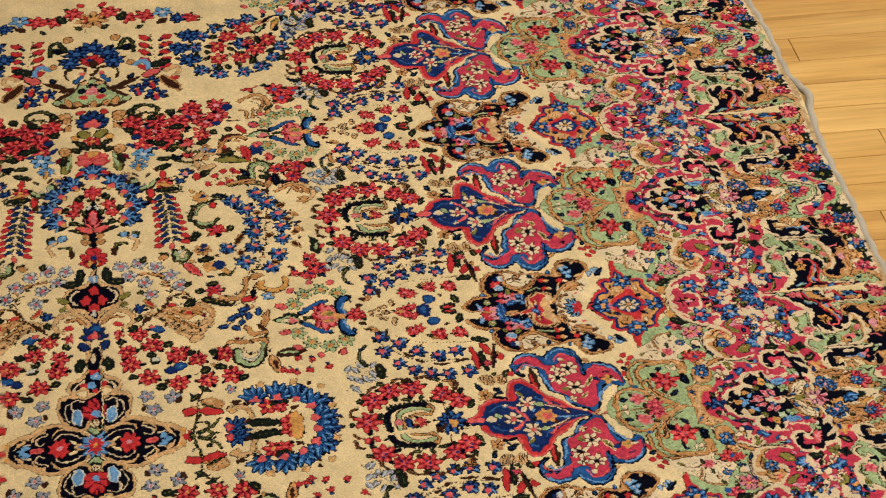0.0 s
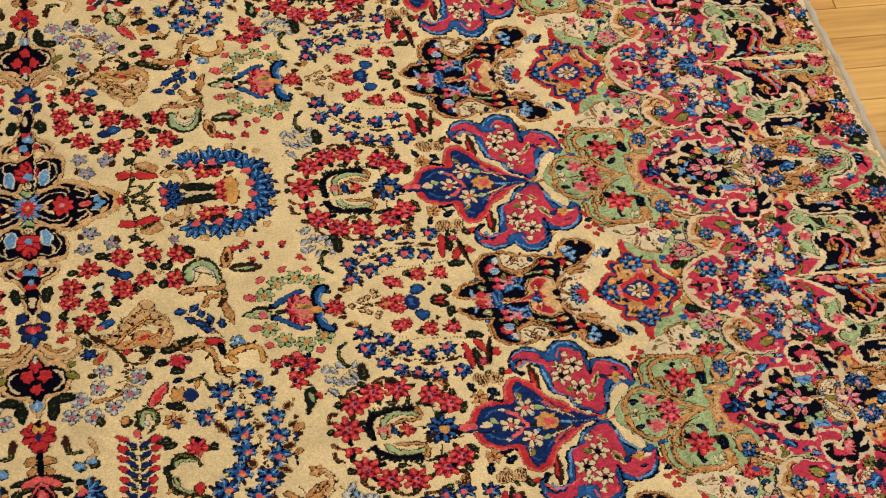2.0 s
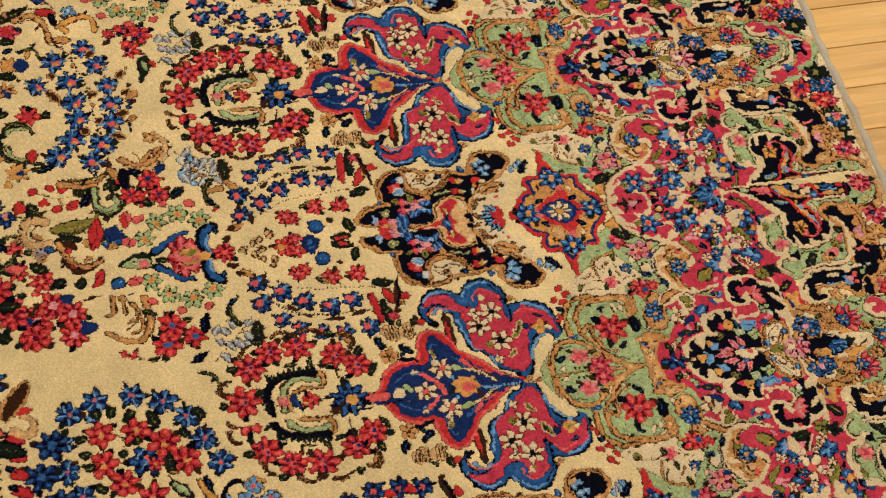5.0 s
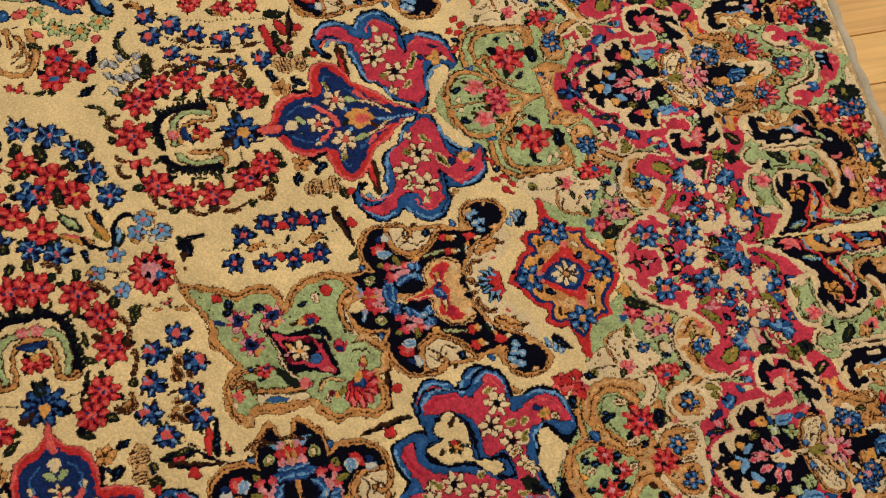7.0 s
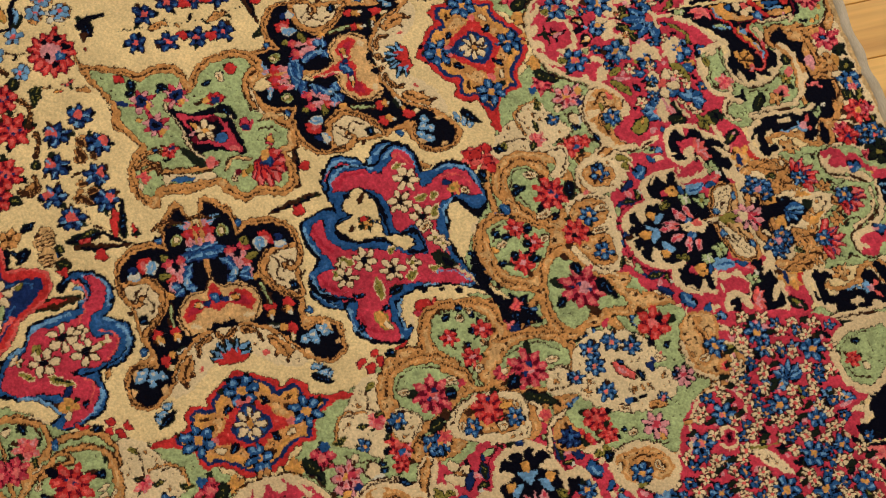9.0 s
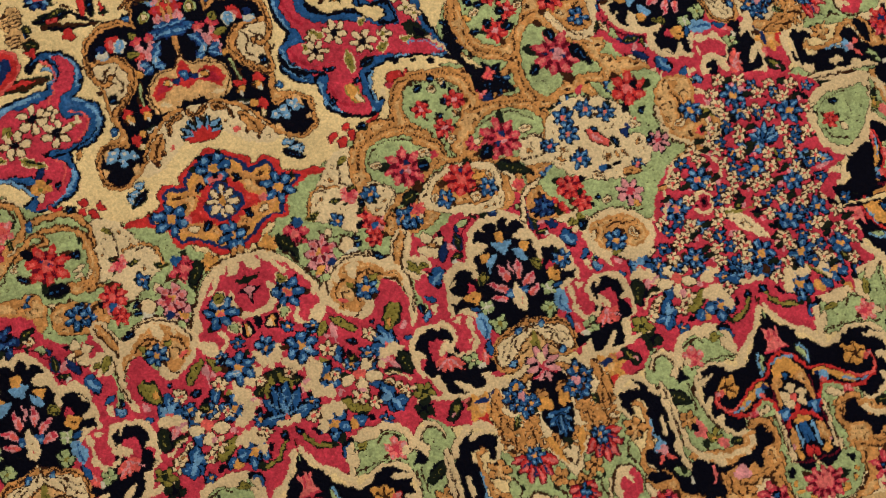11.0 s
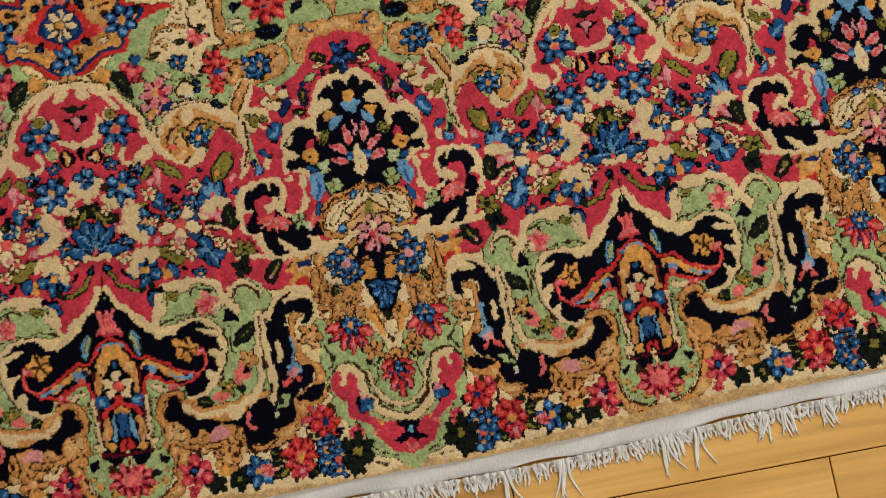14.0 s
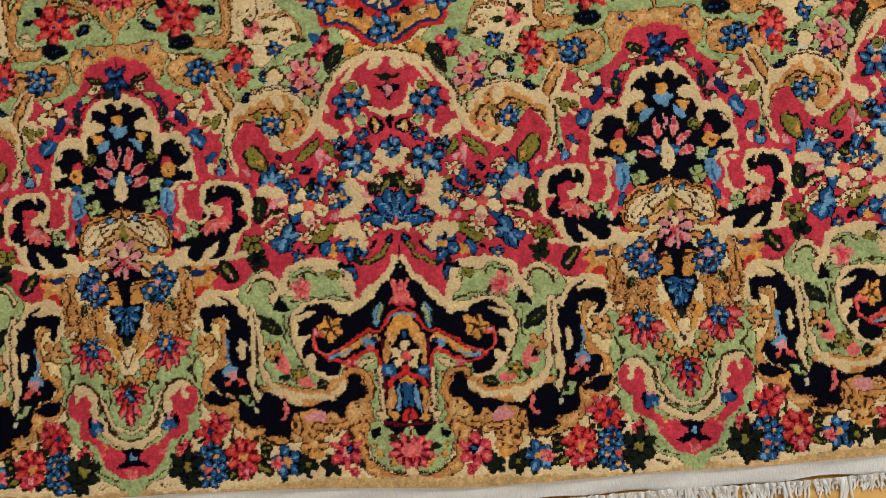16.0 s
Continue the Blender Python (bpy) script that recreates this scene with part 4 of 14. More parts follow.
    shape("c", 187, 186, 177, 181, 166, 180, 159, 187, 152, 188, 154, 180, 146, 177, 138, 185, 130, 190, 133, 182, 138, 177, 126, 179, 122, 189, 121, 196, 113, 197, 116, 188, 118, 181, 108, 184, 100, 184, 99, 180, 111, 178, 127, 174, 145, 170, 162, 171, 181, 175, 190, 179)
    group("spiral", "0")
    shape("K", 108, 221, 114, 231, 127, 235, 139, 229, 140, 216, 147, 198, 162, 198, 165, 186, 159, 187, 152, 188, 154, 180, 146, 177, 138, 185, 130, 190, 133, 182, 138, 177, 126, 179, 122, 189, 121, 196, 113, 197, 109, 203, 115, 213, 109, 213)
    shape("c", 106, 201, 104, 217, 105, 225, 109, 233, 117, 237, 125, 238, 134, 238, 141, 233, 143, 223, 140, 215, 135, 211, 130, 215, 130, 220, 134, 222, 136, 218, 138, 221, 138, 229, 132, 234, 132, 228, 127, 234, 120, 233, 113, 229, 110, 220, 116, 214, 109, 212, 110, 201, 115, 197, 108, 198)
    shape("R", 120, 223, 126, 224, 133, 221, 134, 214, 128, 207, 121, 205, 119, 212)
    leaf("s", 5.5, 131, 208, 119, 204)
    leaf("s", 5.5, 131, 208, 124, 197)
    leaf("s", 5.5, 131, 208, 132, 195)
    leaf("s", 5.5, 131, 208, 140, 195)
    leaf("s", 5.5, 131, 208, 143, 199)
    line("P", 1.3, 0.9, 131, 207, 121, 201)
    line("P", 1.3, 0.9, 131, 207, 132, 198)
    line("P", 1.3, 0.9, 131, 207, 139, 198)
    shape("c", 130, 219, 136, 221, 134, 214, 128, 210, 126, 215)
    shape("R", 145, 238, 160, 234, 160, 223, 158, 214, 151, 207, 141, 208, 144, 220)
    shape("c", 156, 236, 159, 231, 157, 221, 159, 213, 154, 207, 146, 204, 138, 207, 136, 212, 143, 208, 150, 209, 154, 216, 151, 215, 155, 220, 153, 229)
    shape("c", 144, 235, 150, 236, 149, 232, 145, 233)
    leaf("s", 5.5, 157, 193, 163, 208)
    leaf("P", 1.8, 158, 198, 162, 206)
    flower("G", "C", 4, 5.9, 149, 200, "g")
    dot("W", 2.7, 155, 195)
    flower("Y", "g", 5, 7.5, 106, 187, "g")
    leaf("B", 3.3, 109, 234, 104, 231)
    leaf("V", 4.0, 151, 168, 158, 172, "K")
    leaf("B", 4.4, 163, 201, 166, 213, "K")
    group("red_bits", "0")
    leaf("g", 8.0, 118, 158, 130, 175, "K")
    leaf("P", 2.2, 120, 161, 123, 165)
    leaf("Y", 2.5, 123, 164, 128, 171)
    flower("g", "K", 4, 8.3, 102, 174)
    flower("O", "a", 7, 11.6, 145, 162)
    shape("S", 139, 156, 147, 156, 147, 145, 141, 150)
    shape("V", 140, 169, 149, 170, 153, 166, 144, 165)
    leaf("r", 3.3, 131, 170, 139, 172)
    flower("B", "b", 6, 8.5, 140, 327, "K")
    leaf("C", 5.6, 178, 315, 189, 324, "N")
    leaf("g", 5.2, 189, 322, 176, 327, "K")
    leaf("G", 4.8, 170, 307, 179, 312, "g")
    leaf("V", 3.7, 167, 304, 171, 308)
    leaf("g", 3.3, 184, 315, 186, 309)
    flower("C", "T", 4, 10.2, 146, 299)
    dot("c", 4.6, 143, 294)
    line("N", 0.9, 0.9, 141, 298, 152, 296)
    leaf("V", 5.9, 149, 284, 158, 298, "K")
    leaf("K", 3.3, 152, 304, 157, 308)
    leaf("P", 5.2, 158, 295, 164, 290)
    leaf("g", 5.6, 167, 288, 167, 303, "V")
    leaf("g", 4.8, 157, 283, 168, 285, "K")
    dot("W", 1.8, 160, 281)
    shape("c", 131, 291, 139, 292, 141, 285, 140, 281, 132, 284)
    leaf("Y", 4.8, 132, 287, 139, 283, "g")
    leaf("c", 3.0, 131, 282, 137, 276)
    shape("B", 137, 274, 142, 280, 149, 277, 146, 269, 139, 265, 136, 269)
    leaf("b", 2.6, 138, 267, 147, 277)
    leaf("K", 2.6, 137, 279, 141, 275)
    leaf("K", 2.6, 138, 264, 145, 267)
    leaf("B", 4.4, 129, 260, 137, 253)
    dot("c", 3.2, 133, 250)
    leaf("b", 3.3, 124, 243, 128, 249, "B")
    leaf("c", 3.3, 131, 244, 135, 247)
    flower("V", "B", 7, 13.6, 205, 323, "K")
    leaf("b", 1.9, 205, 324, 198, 318)
    leaf("b", 1.9, 205, 324, 202, 317)
    leaf("b", 1.9, 205, 324, 207, 316)
    group("shield", "M")
    shape("C", 205, 172, 187, 181, 162, 171, 154, 171, 149, 154, 150, 137, 152, 122, 163, 118, 177, 119, 188, 107, 196, 91, 208, 89, 213, 172)
    shape("T", 156, 171, 162, 169, 158, 153, 153, 141, 150, 154)
    line("T", 0.7, 0.7, 158, 134, 163, 138, 167, 133, 162, 129, 160, 132)
    line("T", 0.7, 0.7, 173, 136, 178, 140, 182, 135, 177, 131, 175, 133)
    line("T", 0.7, 0.7, 169, 124, 175, 129, 179, 123, 174, 118, 171, 121)
    line("T", 0.7, 0.7, 179, 122, 183, 125, 186, 121, 182, 118, 180, 120)
    line("T", 0.7, 0.7, 150, 149, 154, 153, 158, 148, 154, 144, 151, 147)
    line("T", 0.7, 0.7, 160, 135, 165, 139, 168, 134, 164, 131, 162, 133)
    line("T", 0.7, 0.7, 156, 121, 161, 126, 166, 120, 160, 116, 157, 119)
    line("T", 0.7, 0.7, 151, 138, 156, 142, 159, 137, 155, 134, 153, 136)
    line("T", 0.7, 0.7, 160, 135, 165, 139, 169, 134, 164, 130, 162, 133)
    line("T", 0.7, 0.7, 159, 133, 165, 138, 169, 132, 164, 128, 161, 131)
    line("T", 0.7, 0.7, 155, 145, 160, 150, 165, 144, 159, 140, 156, 143)
    line("T", 0.7, 0.7, 173, 145, 178, 149, 182, 145, 177, 141, 175, 144)
    line("T", 0.7, 0.7, 174, 143, 179, 148, 184, 142, 178, 138, 175, 141)
    line("T", 0.7, 0.7, 152, 126, 157, 130, 162, 124, 156, 120, 154, 123)
    line("T", 0.7, 0.7, 170, 130, 175, 134, 178, 130, 174, 126, 172, 129)
    line("T", 0.7, 0.7, 173, 124, 178, 128, 181, 123, 177, 120, 175, 122)
    line("T", 0.7, 0.7, 173, 132, 178, 136, 182, 131, 177, 128, 175, 130)
    line("T", 0.7, 0.7, 187, 120, 191, 124, 195, 120, 191, 117, 189, 119)
    line("T", 0.7, 0.7, 183, 119, 188, 123, 191, 119, 187, 115, 185, 118)
    line("T", 0.7, 0.7, 176, 142, 180, 145, 184, 141, 180, 138, 178, 140)
    line("T", 0.7, 0.7, 152, 142, 158, 147, 162, 141, 157, 137, 154, 140)
    line("T", 0.7, 0.7, 187, 117, 193, 122, 198, 116, 192, 112, 189, 115)
    line("T", 0.7, 0.7, 187, 122, 191, 126, 195, 121, 191, 118, 188, 120)
    line("T", 0.7, 0.7, 165, 141, 170, 145, 174, 140, 169, 136, 166, 139)
    line("T", 0.7, 0.7, 164, 138, 168, 142, 172, 137, 167, 133, 165, 136)
    line("T", 0.7, 0.7, 148, 142, 154, 147, 158, 141, 153, 137, 150, 140)
    line("T", 0.7, 0.7, 156, 144, 160, 148, 163, 143, 159, 140, 157, 143)
    line("T", 0.7, 0.7, 164, 124, 169, 129, 173, 123, 168, 119, 166, 122)
    line("T", 0.7, 0.7, 161, 123, 167, 128, 171, 122, 166, 118, 163, 121)
    line("N", 0.9, 0.9, 153, 165, 156, 154, 153, 141, 155, 128)
    line("N", 0.9, 0.9, 159, 145, 162, 131, 159, 123)
    line("N", 0.8, 0.8, 176, 134, 176, 121, 174, 115)
    line("N", 0.8, 0.8, 155, 123, 167, 119, 175, 120)
    line("N", 0.8, 0.8, 190, 122, 194, 109, 200, 97)
    shape("O", 184, 125, 190, 121, 193, 111, 195, 101, 189, 109, 186, 116)
    leaf("g", 4.7, 164, 138, 168, 148, "G")
    line("T", 5.1, 3.8, 194, 169, 188, 176, 180, 173, 179, 166, 184, 161, 191, 162)
    line("T", 5.1, 3.8, 179, 158, 189, 159, 195, 158)
    line("N", 0.9, 0.9, 192, 171, 187, 174, 183, 171, 182, 167, 186, 164)
    shape("K", 184, 184, 192, 188, 192, 177, 186, 169, 183, 163, 192, 164, 196, 158, 194, 149, 198, 132, 208, 131, 213, 186, 198, 187)
    shape("O", 184, 155, 193, 156, 197, 149, 194, 143, 186, 147)
    flower("B", "b", 4, 6.2, 174, 170, "K")
    flower("B", "b", 4, 6.2, 168, 164, "K")
    flower("B", "b", 4, 6.2, 171, 157, "K")
    flower("B", "b", 4, 6.2, 177, 151, "K")
    flower("B", "b", 4, 6.2, 182, 155, "K")
    flower("B", "b", 4, 6.2, 176, 160, "K")
    dot("P", 3.1, 176, 161)
    leaf("P", 2.9, 175, 159, 179, 165)
    flower("P", "R", 8, 13.7, 201, 181, "K")
    shape("C", 198, 190, 205, 190, 204, 181, 199, 182)
    line("R", 1.3, 0.9, 200, 178, 192, 172)
    line("R", 1.3, 0.9, 202, 177, 201, 168)
    shape("K", 187, 146, 196, 144, 201, 134, 203, 114, 197, 118, 192, 126, 188, 135)
    leaf("B", 6.9, 202, 139, 189, 142, "K")
    line("b", 1.3, 0.8, 200, 137, 191, 142)
    leaf("B", 6.9, 202, 139, 190, 133, "K")
    line("b", 1.3, 0.8, 200, 137, 192, 134)
    leaf("B", 6.9, 202, 139, 195, 124, "K")
    line("b", 1.3, 0.8, 200, 137, 196, 126)
    leaf("B", 6.9, 202, 139, 201, 120, "K")
    line("b", 1.3, 0.8, 200, 137, 201, 123)
    dot("g", 4.9, 202, 117)
    leaf("T", 3.6, 158, 153, 161, 146)
    leaf("T", 3.6, 182, 140, 177, 145)
    leaf("T", 3.6, 150, 133, 156, 130)
    group("shell", "M")
    leaf("g", 3.2, 158, 108, 154, 102, "G")
    leaf("g", 3.2, 190, 86, 185, 82, "G")
    leaf("g", 3.2, 157, 91, 154, 96, "G")
    leaf("g", 3.2, 181, 82, 178, 87, "G")
    leaf("g", 3.2, 183, 65, 180, 59, "G")
    line("N", 0.8, 0.8, 151, 103, 154, 92, 151, 85)
    line("N", 0.8, 0.8, 180, 87, 185, 78, 182, 67)
    line("N", 0.8, 0.8, 184, 52, 190, 48)
    line("c", 2.9, 2.5, 177, 78, 181, 65, 186, 55, 196, 49, 207, 46)
    line("N", 0.7, 0.7, 175, 77, 179, 65, 184, 53)
    leaf("S", 7.2, 172, 116, 153, 114, "M")
    leaf("r", 3.2, 165, 115, 153, 114)
    leaf("S", 7.2, 172, 116, 156, 104, "M")
    leaf("r", 3.2, 166, 111, 156, 104)
    leaf("S", 7.2, 172, 116, 163, 95, "M")
    leaf("r", 3.2, 168, 107, 163, 95)
    leaf("S", 7.2, 172, 116, 171, 92, "M")
    leaf("r", 3.2, 172, 106, 171, 92)
    leaf("S", 7.2, 172, 116, 180, 95, "M")
    leaf("r", 3.2, 175, 107, 180, 95)
    leaf("S", 7.2, 172, 116, 188, 104, "M")
    leaf("r", 3.2, 178, 111, 188, 104)
    line("V", 1.3, 1.3, 172, 113, 159, 108)
    line("V", 1.3, 1.3, 172, 113, 167, 99)
    line("V", 1.3, 1.3, 172, 113, 178, 99)
    flower("B", "b", 6, 7.0, 172, 115, "K")
    flower("T", "a", 5, 8.2, 142, 112, "K")
    leaf("a", 2.9, 138, 110, 149, 102, "K")
    flower("T", "N", 5, 7.0, 185, 93, "K")
    leaf("c", 3.2, 128, 117, 125, 112)
    line("T", 2.9, 2.1, 196, 85, 200, 90, 204, 83)
    line("T", 2.9, 2.1, 198, 81, 204, 88)
    line("T", 2.9, 2.1, 192, 87, 196, 82)
    leaf("S", 7.9, 205, 79, 187, 79, "M")
    leaf("r", 3.6, 198, 79, 187, 79)
    leaf("S", 7.9, 205, 79, 188, 70, "M")
    leaf("r", 3.6, 199, 75, 188, 70)
    leaf("S", 7.9, 205, 79, 192, 60, "M")
    leaf("r", 3.6, 200, 71, 192, 60)
    leaf("S", 7.9, 205, 79, 199, 53, "M")
    leaf("r", 3.6, 203, 69, 199, 53)
    leaf("S", 7.9, 205, 79, 206, 52, "M")
    leaf("r", 3.6, 206, 68, 206, 52)
    line("V", 1.3, 1.3, 204, 77, 192, 73)
    line("V", 1.3, 1.3, 204, 77, 196, 62)
    line("V", 1.3, 1.3, 204, 77, 203, 57)
    flower("B", "b", 6, 8.2, 205, 76, "K")
    shape("R", 153, 80, 159, 83, 170, 75, 170, 66, 167, 57, 157, 59, 150, 69)
    shape("c", 154, 83, 163, 86, 172, 81, 175, 70, 175, 62, 170, 60, 169, 73, 164, 79, 159, 71, 157, 75, 159, 79)
    line("N", 0.8, 0.8, 152, 81, 157, 85, 165, 87, 173, 82, 177, 72, 177, 61)
    shape("R", 161, 58, 170, 60, 174, 45, 190, 37, 211, 37, 208, 16, 200, 12, 184, 18, 177, 28, 172, 39, 159, 46)
    shape("G", 178, 66, 182, 55, 191, 45, 203, 42, 213, 43, 213, 37, 194, 35, 181, 42, 175, 57)
    line("c", 5.5, 5.9, 176, 59, 181, 48, 191, 41, 203, 37, 214, 37)
    line("N", 0.8, 0.8, 179, 61, 184, 51, 192, 44, 205, 41)
    dot("K", 6.6, 171, 54)
    dot("B", 5.3, 172, 53)
    dot("P", 2.2, 172, 58)
    dot("b", 1.8, 174, 51)
    shape("K", 187, 23, 195, 29, 191, 36, 203, 37, 212, 35, 211, 21, 201, 23, 194, 21)
    leaf("b", 2.5, 202, 35, 198, 27)
    leaf("b", 2.5, 207, 36, 206, 24)
    leaf("b", 2.5, 213, 35, 213, 27)
    leaf("r", 3.5, 197, 20, 199, 12)
    leaf("r", 3.5, 180, 34, 174, 31)
    leaf("O", 2.5, 178, 40, 183, 37)
    leaf("r", 2.8, 205, 19, 208, 12)
    line("N", 0.7, 0.7, 163, 42, 168, 33, 173, 20, 188, 11)
    line("N", 0.7, 0.7, 156, 85, 149, 75, 150, 62)
    group("black_scroll", "0")
    shape("K", 118, 141, 126, 148, 134, 150, 128, 142, 137, 143, 147, 139, 146, 132, 143, 122, 138, 123, 139, 130, 133, 133, 126, 131, 121, 134)
    shape("c", 111, 133, 116, 142, 124, 150, 136, 153, 145, 151, 149, 141, 149, 129, 145, 120, 140, 120, 144, 124, 147, 133, 147, 141, 141, 144, 135, 148, 127, 146, 121, 141, 118, 138, 125, 129, 128, 122, 120, 123, 115, 130)
    shape("c", 126, 140, 128, 144, 136, 145, 142, 143, 136, 141, 130, 141)
    line("K", 10.2, 12.8, 122, 133, 119, 117, 120, 100, 125, 85, 116, 68, 103, 53)
    shape("K", 111, 128, 117, 130, 123, 124, 128, 122, 128, 112, 126, 100, 130, 92, 139, 93, 141, 86, 136, 76, 127, 75, 121, 81, 114, 73, 106, 77, 109, 91, 106, 103, 112, 107, 109, 116)
    line("c", 4.3, 3.8, 109, 133, 109, 116, 109, 99, 111, 86, 109, 74, 105, 65)
    line("N", 0.9, 0.9, 107, 134, 106, 117, 107, 99, 108, 86)
    shape("c", 115, 112, 119, 113, 119, 100, 115, 99)
    shape("c", 107, 91, 113, 92, 115, 85, 109, 82)
    shape("T", 129, 129, 134, 132, 138, 129, 132, 126, 131, 116, 133, 105, 139, 95, 144, 91, 147, 82, 144, 74, 136, 74, 142, 81, 138, 92, 132, 92, 129, 103, 128, 114)
    shape("T", 123, 68, 132, 74, 146, 71, 145, 64, 137, 60, 127, 61, 123, 55)
    shape("K", 124, 69, 134, 74, 145, 75, 144, 67, 135, 64, 126, 66)
    line("b", 2.1, 1.7, 127, 114, 128, 105, 125, 95)
    shape("b", 120, 93, 128, 95, 132, 89, 127, 87)
    dot("P", 4.0, 125, 88)
    leaf("s", 4.3, 123, 85, 116, 78)
    leaf("s", 3.9, 127, 84, 130, 79)
    leaf("G", 5.7, 120, 72, 109, 63, "g")
    leaf("g", 3.2, 113, 65, 113, 73)
    dot("W", 2.2, 108, 59)
    shape("K", 92, 69, 101, 74, 107, 67, 108, 56, 121, 66, 120, 52, 109, 48, 96, 49, 89, 58)
    shape("K", 85, 49, 96, 50, 106, 42, 98, 39, 90, 41, 86, 36)
    group("edge_border", "0")
    flower("S", "V", 6, 10.6, 142, 46)
    leaf("K", 3.2, 146, 39, 154, 39)
    flower("R", "r", 5, 6.1, 162, 33)
    flower("S", "r", 7, 13.0, 120, 25)
    dot("O", 3.1, 120, 24)
    flower("R", "P", 5, 6.5, 119, 15)
    flower("B", "b", 4, 6.5, 139, 26, "K")
    flower("B", "b", 4, 6.5, 148, 27, "K")
    flower("B", "b", 4, 6.5, 138, 16, "K")
    flower("B", "b", 4, 6.5, 145, 10, "K")
    flower("B", "b", 4, 6.5, 149, 20, "K")
    dot("s", 2.6, 146, 17)
    flower("g", "Y", 6, 12.2, 161, 20, "K")
    flower("g", "g", 5, 6.5, 158, 10, "K")
    leaf("g", 6.0, 100, 25, 108, 26, "K")
    leaf("g", 5.3, 125, 13, 132, 11, "K")
    leaf("Y", 3.5, 102, 13, 110, 18, "g")
    line("N", 0.7, 0.7, 125, 55, 127, 42, 126, 33)


def field_edge_unit():
    """Half a repeat of the field edge, in the same coordinates: fleur, wreath and black bouquet."""
    group("fleur", "M")
    shape("K", 202, 460, 191, 473, 186, 484, 174, 491, 165, 495, 160, 505, 153, 511, 138, 513, 126, 516, 116, 516, 108, 525, 105, 531, 108, 537, 116, 538, 124, 531, 129, 536, 121, 543, 114, 547, 102, 547, 91, 542, 83, 533, 81, 523, 85, 511, 91, 503, 80, 497, 75, 488, 74, 477, 80, 467, 91, 460, 103, 457, 109, 460, 107, 448, 107, 437, 114, 425, 126, 419, 142, 416, 154, 416, 164, 421, 161, 428, 154, 427, 150, 432, 154, 441, 164, 446, 174, 449, 187, 451, 195, 455)
    shape("B", 198, 461, 189, 472, 184, 482, 173, 489, 163, 494, 158, 504, 151, 509, 138, 511, 124, 515, 114, 514, 106, 524, 104, 531, 105, 538, 114, 541, 123, 537, 119, 541, 113, 545, 103, 545, 94, 540, 85, 532, 83, 522, 88, 511, 94, 502, 82, 496, 77, 487, 77, 477, 82, 469, 91, 462, 103, 460, 114, 462, 111, 457, 109, 447, 109, 438, 116, 427, 127, 421, 142, 418, 153, 418, 161, 422, 158, 425, 152, 426, 147, 433, 151, 442, 162, 448, 173, 451, 186, 454, 194, 457)
    line("b", 3.0, 2.4, 160, 496, 154, 505, 138, 509, 122, 512)
    line("b", 2.9, 2.4, 103, 542, 92, 537, 86, 525, 89, 513)
    line("b", 2.9, 2.4, 86, 494, 80, 486, 80, 476, 91, 465)
    line("b", 3.0, 2.4, 111, 444, 113, 435, 124, 425, 142, 420)
    line("b", 3.0, 2.4, 112, 533, 105, 527, 110, 518)
    line("b", 3.1, 2.5, 178, 451, 165, 447, 154, 439, 149, 432)
    line("b", 3.0, 2.4, 94, 501, 88, 498)
    line("b", 3.1, 2.4, 179, 486, 168, 491)
    line("K", 1.8, 1.8, 106, 537, 101, 529, 106, 517)
    line("K", 1.8, 1.8, 107, 460, 92, 465, 83, 473)
    shape("R", 189, 469, 179, 481, 166, 489, 154, 504, 137, 505, 117, 508, 109, 515, 100, 527, 103, 542, 95, 539, 88, 526, 94, 511, 106, 505, 107, 489, 96, 487, 86, 482, 91, 473, 99, 464, 117, 463, 130, 463, 122, 456, 112, 445, 121, 428, 137, 420, 150, 420, 141, 429, 144, 445, 159, 450, 180, 453, 191, 461)
    line("s", 2.4, 1.8, 113, 540, 105, 531, 109, 514, 117, 504)
    line("s", 2.4, 1.8, 101, 492, 90, 487, 89, 477, 100, 467)
    line("s", 2.4, 1.8, 123, 455, 116, 447, 122, 434)
    line("K", 4.8, 4.2, 129, 461, 117, 460, 104, 462)
    line("B", 2.4, 2.4, 126, 461, 116, 461, 104, 463)
    flower("C", "K", 6, 12.1, 152, 476)
    flower("C", "K", 6, 12.0, 132, 493)
    flower("C", "K", 6, 12.0, 116, 477)
    flower("C", "g", 4, 5.5, 116, 494)
    flower("C", "O", 4, 4.6, 173, 482)
    dot("Y", 2.3, 101, 480)
    dot("C", 3.4, 98, 483)
    leaf("Y", 5.7, 151, 462, 131, 451, "C")
    leaf("g", 3.1, 146, 460, 135, 454)
    leaf("Y", 4.7, 173, 472, 163, 463, "C")
    leaf("Y", 4.6, 153, 492, 154, 483, "g")
    flower("O", "Y", 4, 7.6, 141, 435)
    leaf("C", 4.1, 140, 432, 144, 424)
    leaf("V", 5.7, 135, 451, 142, 444, "K")
    leaf("K", 4.6, 125, 438, 128, 430)
    leaf("Y", 3.6, 159, 485, 156, 492)
    leaf("N", 8.2, 151, 522, 110, 524, "g")
    leaf("S", 4.1, 147, 523, 121, 525)
    leaf("g", 6.2, 180, 497, 191, 486)
    group("blue_palm", "M")
    shape("s", 205, 622, 198, 617, 189, 605, 178, 600, 170, 593, 164, 578, 163, 563, 152, 559, 142, 557, 133, 552, 130, 542, 135, 532, 144, 524, 157, 518, 165, 511, 171, 501, 180, 493, 190, 483, 202, 462, 210, 463)
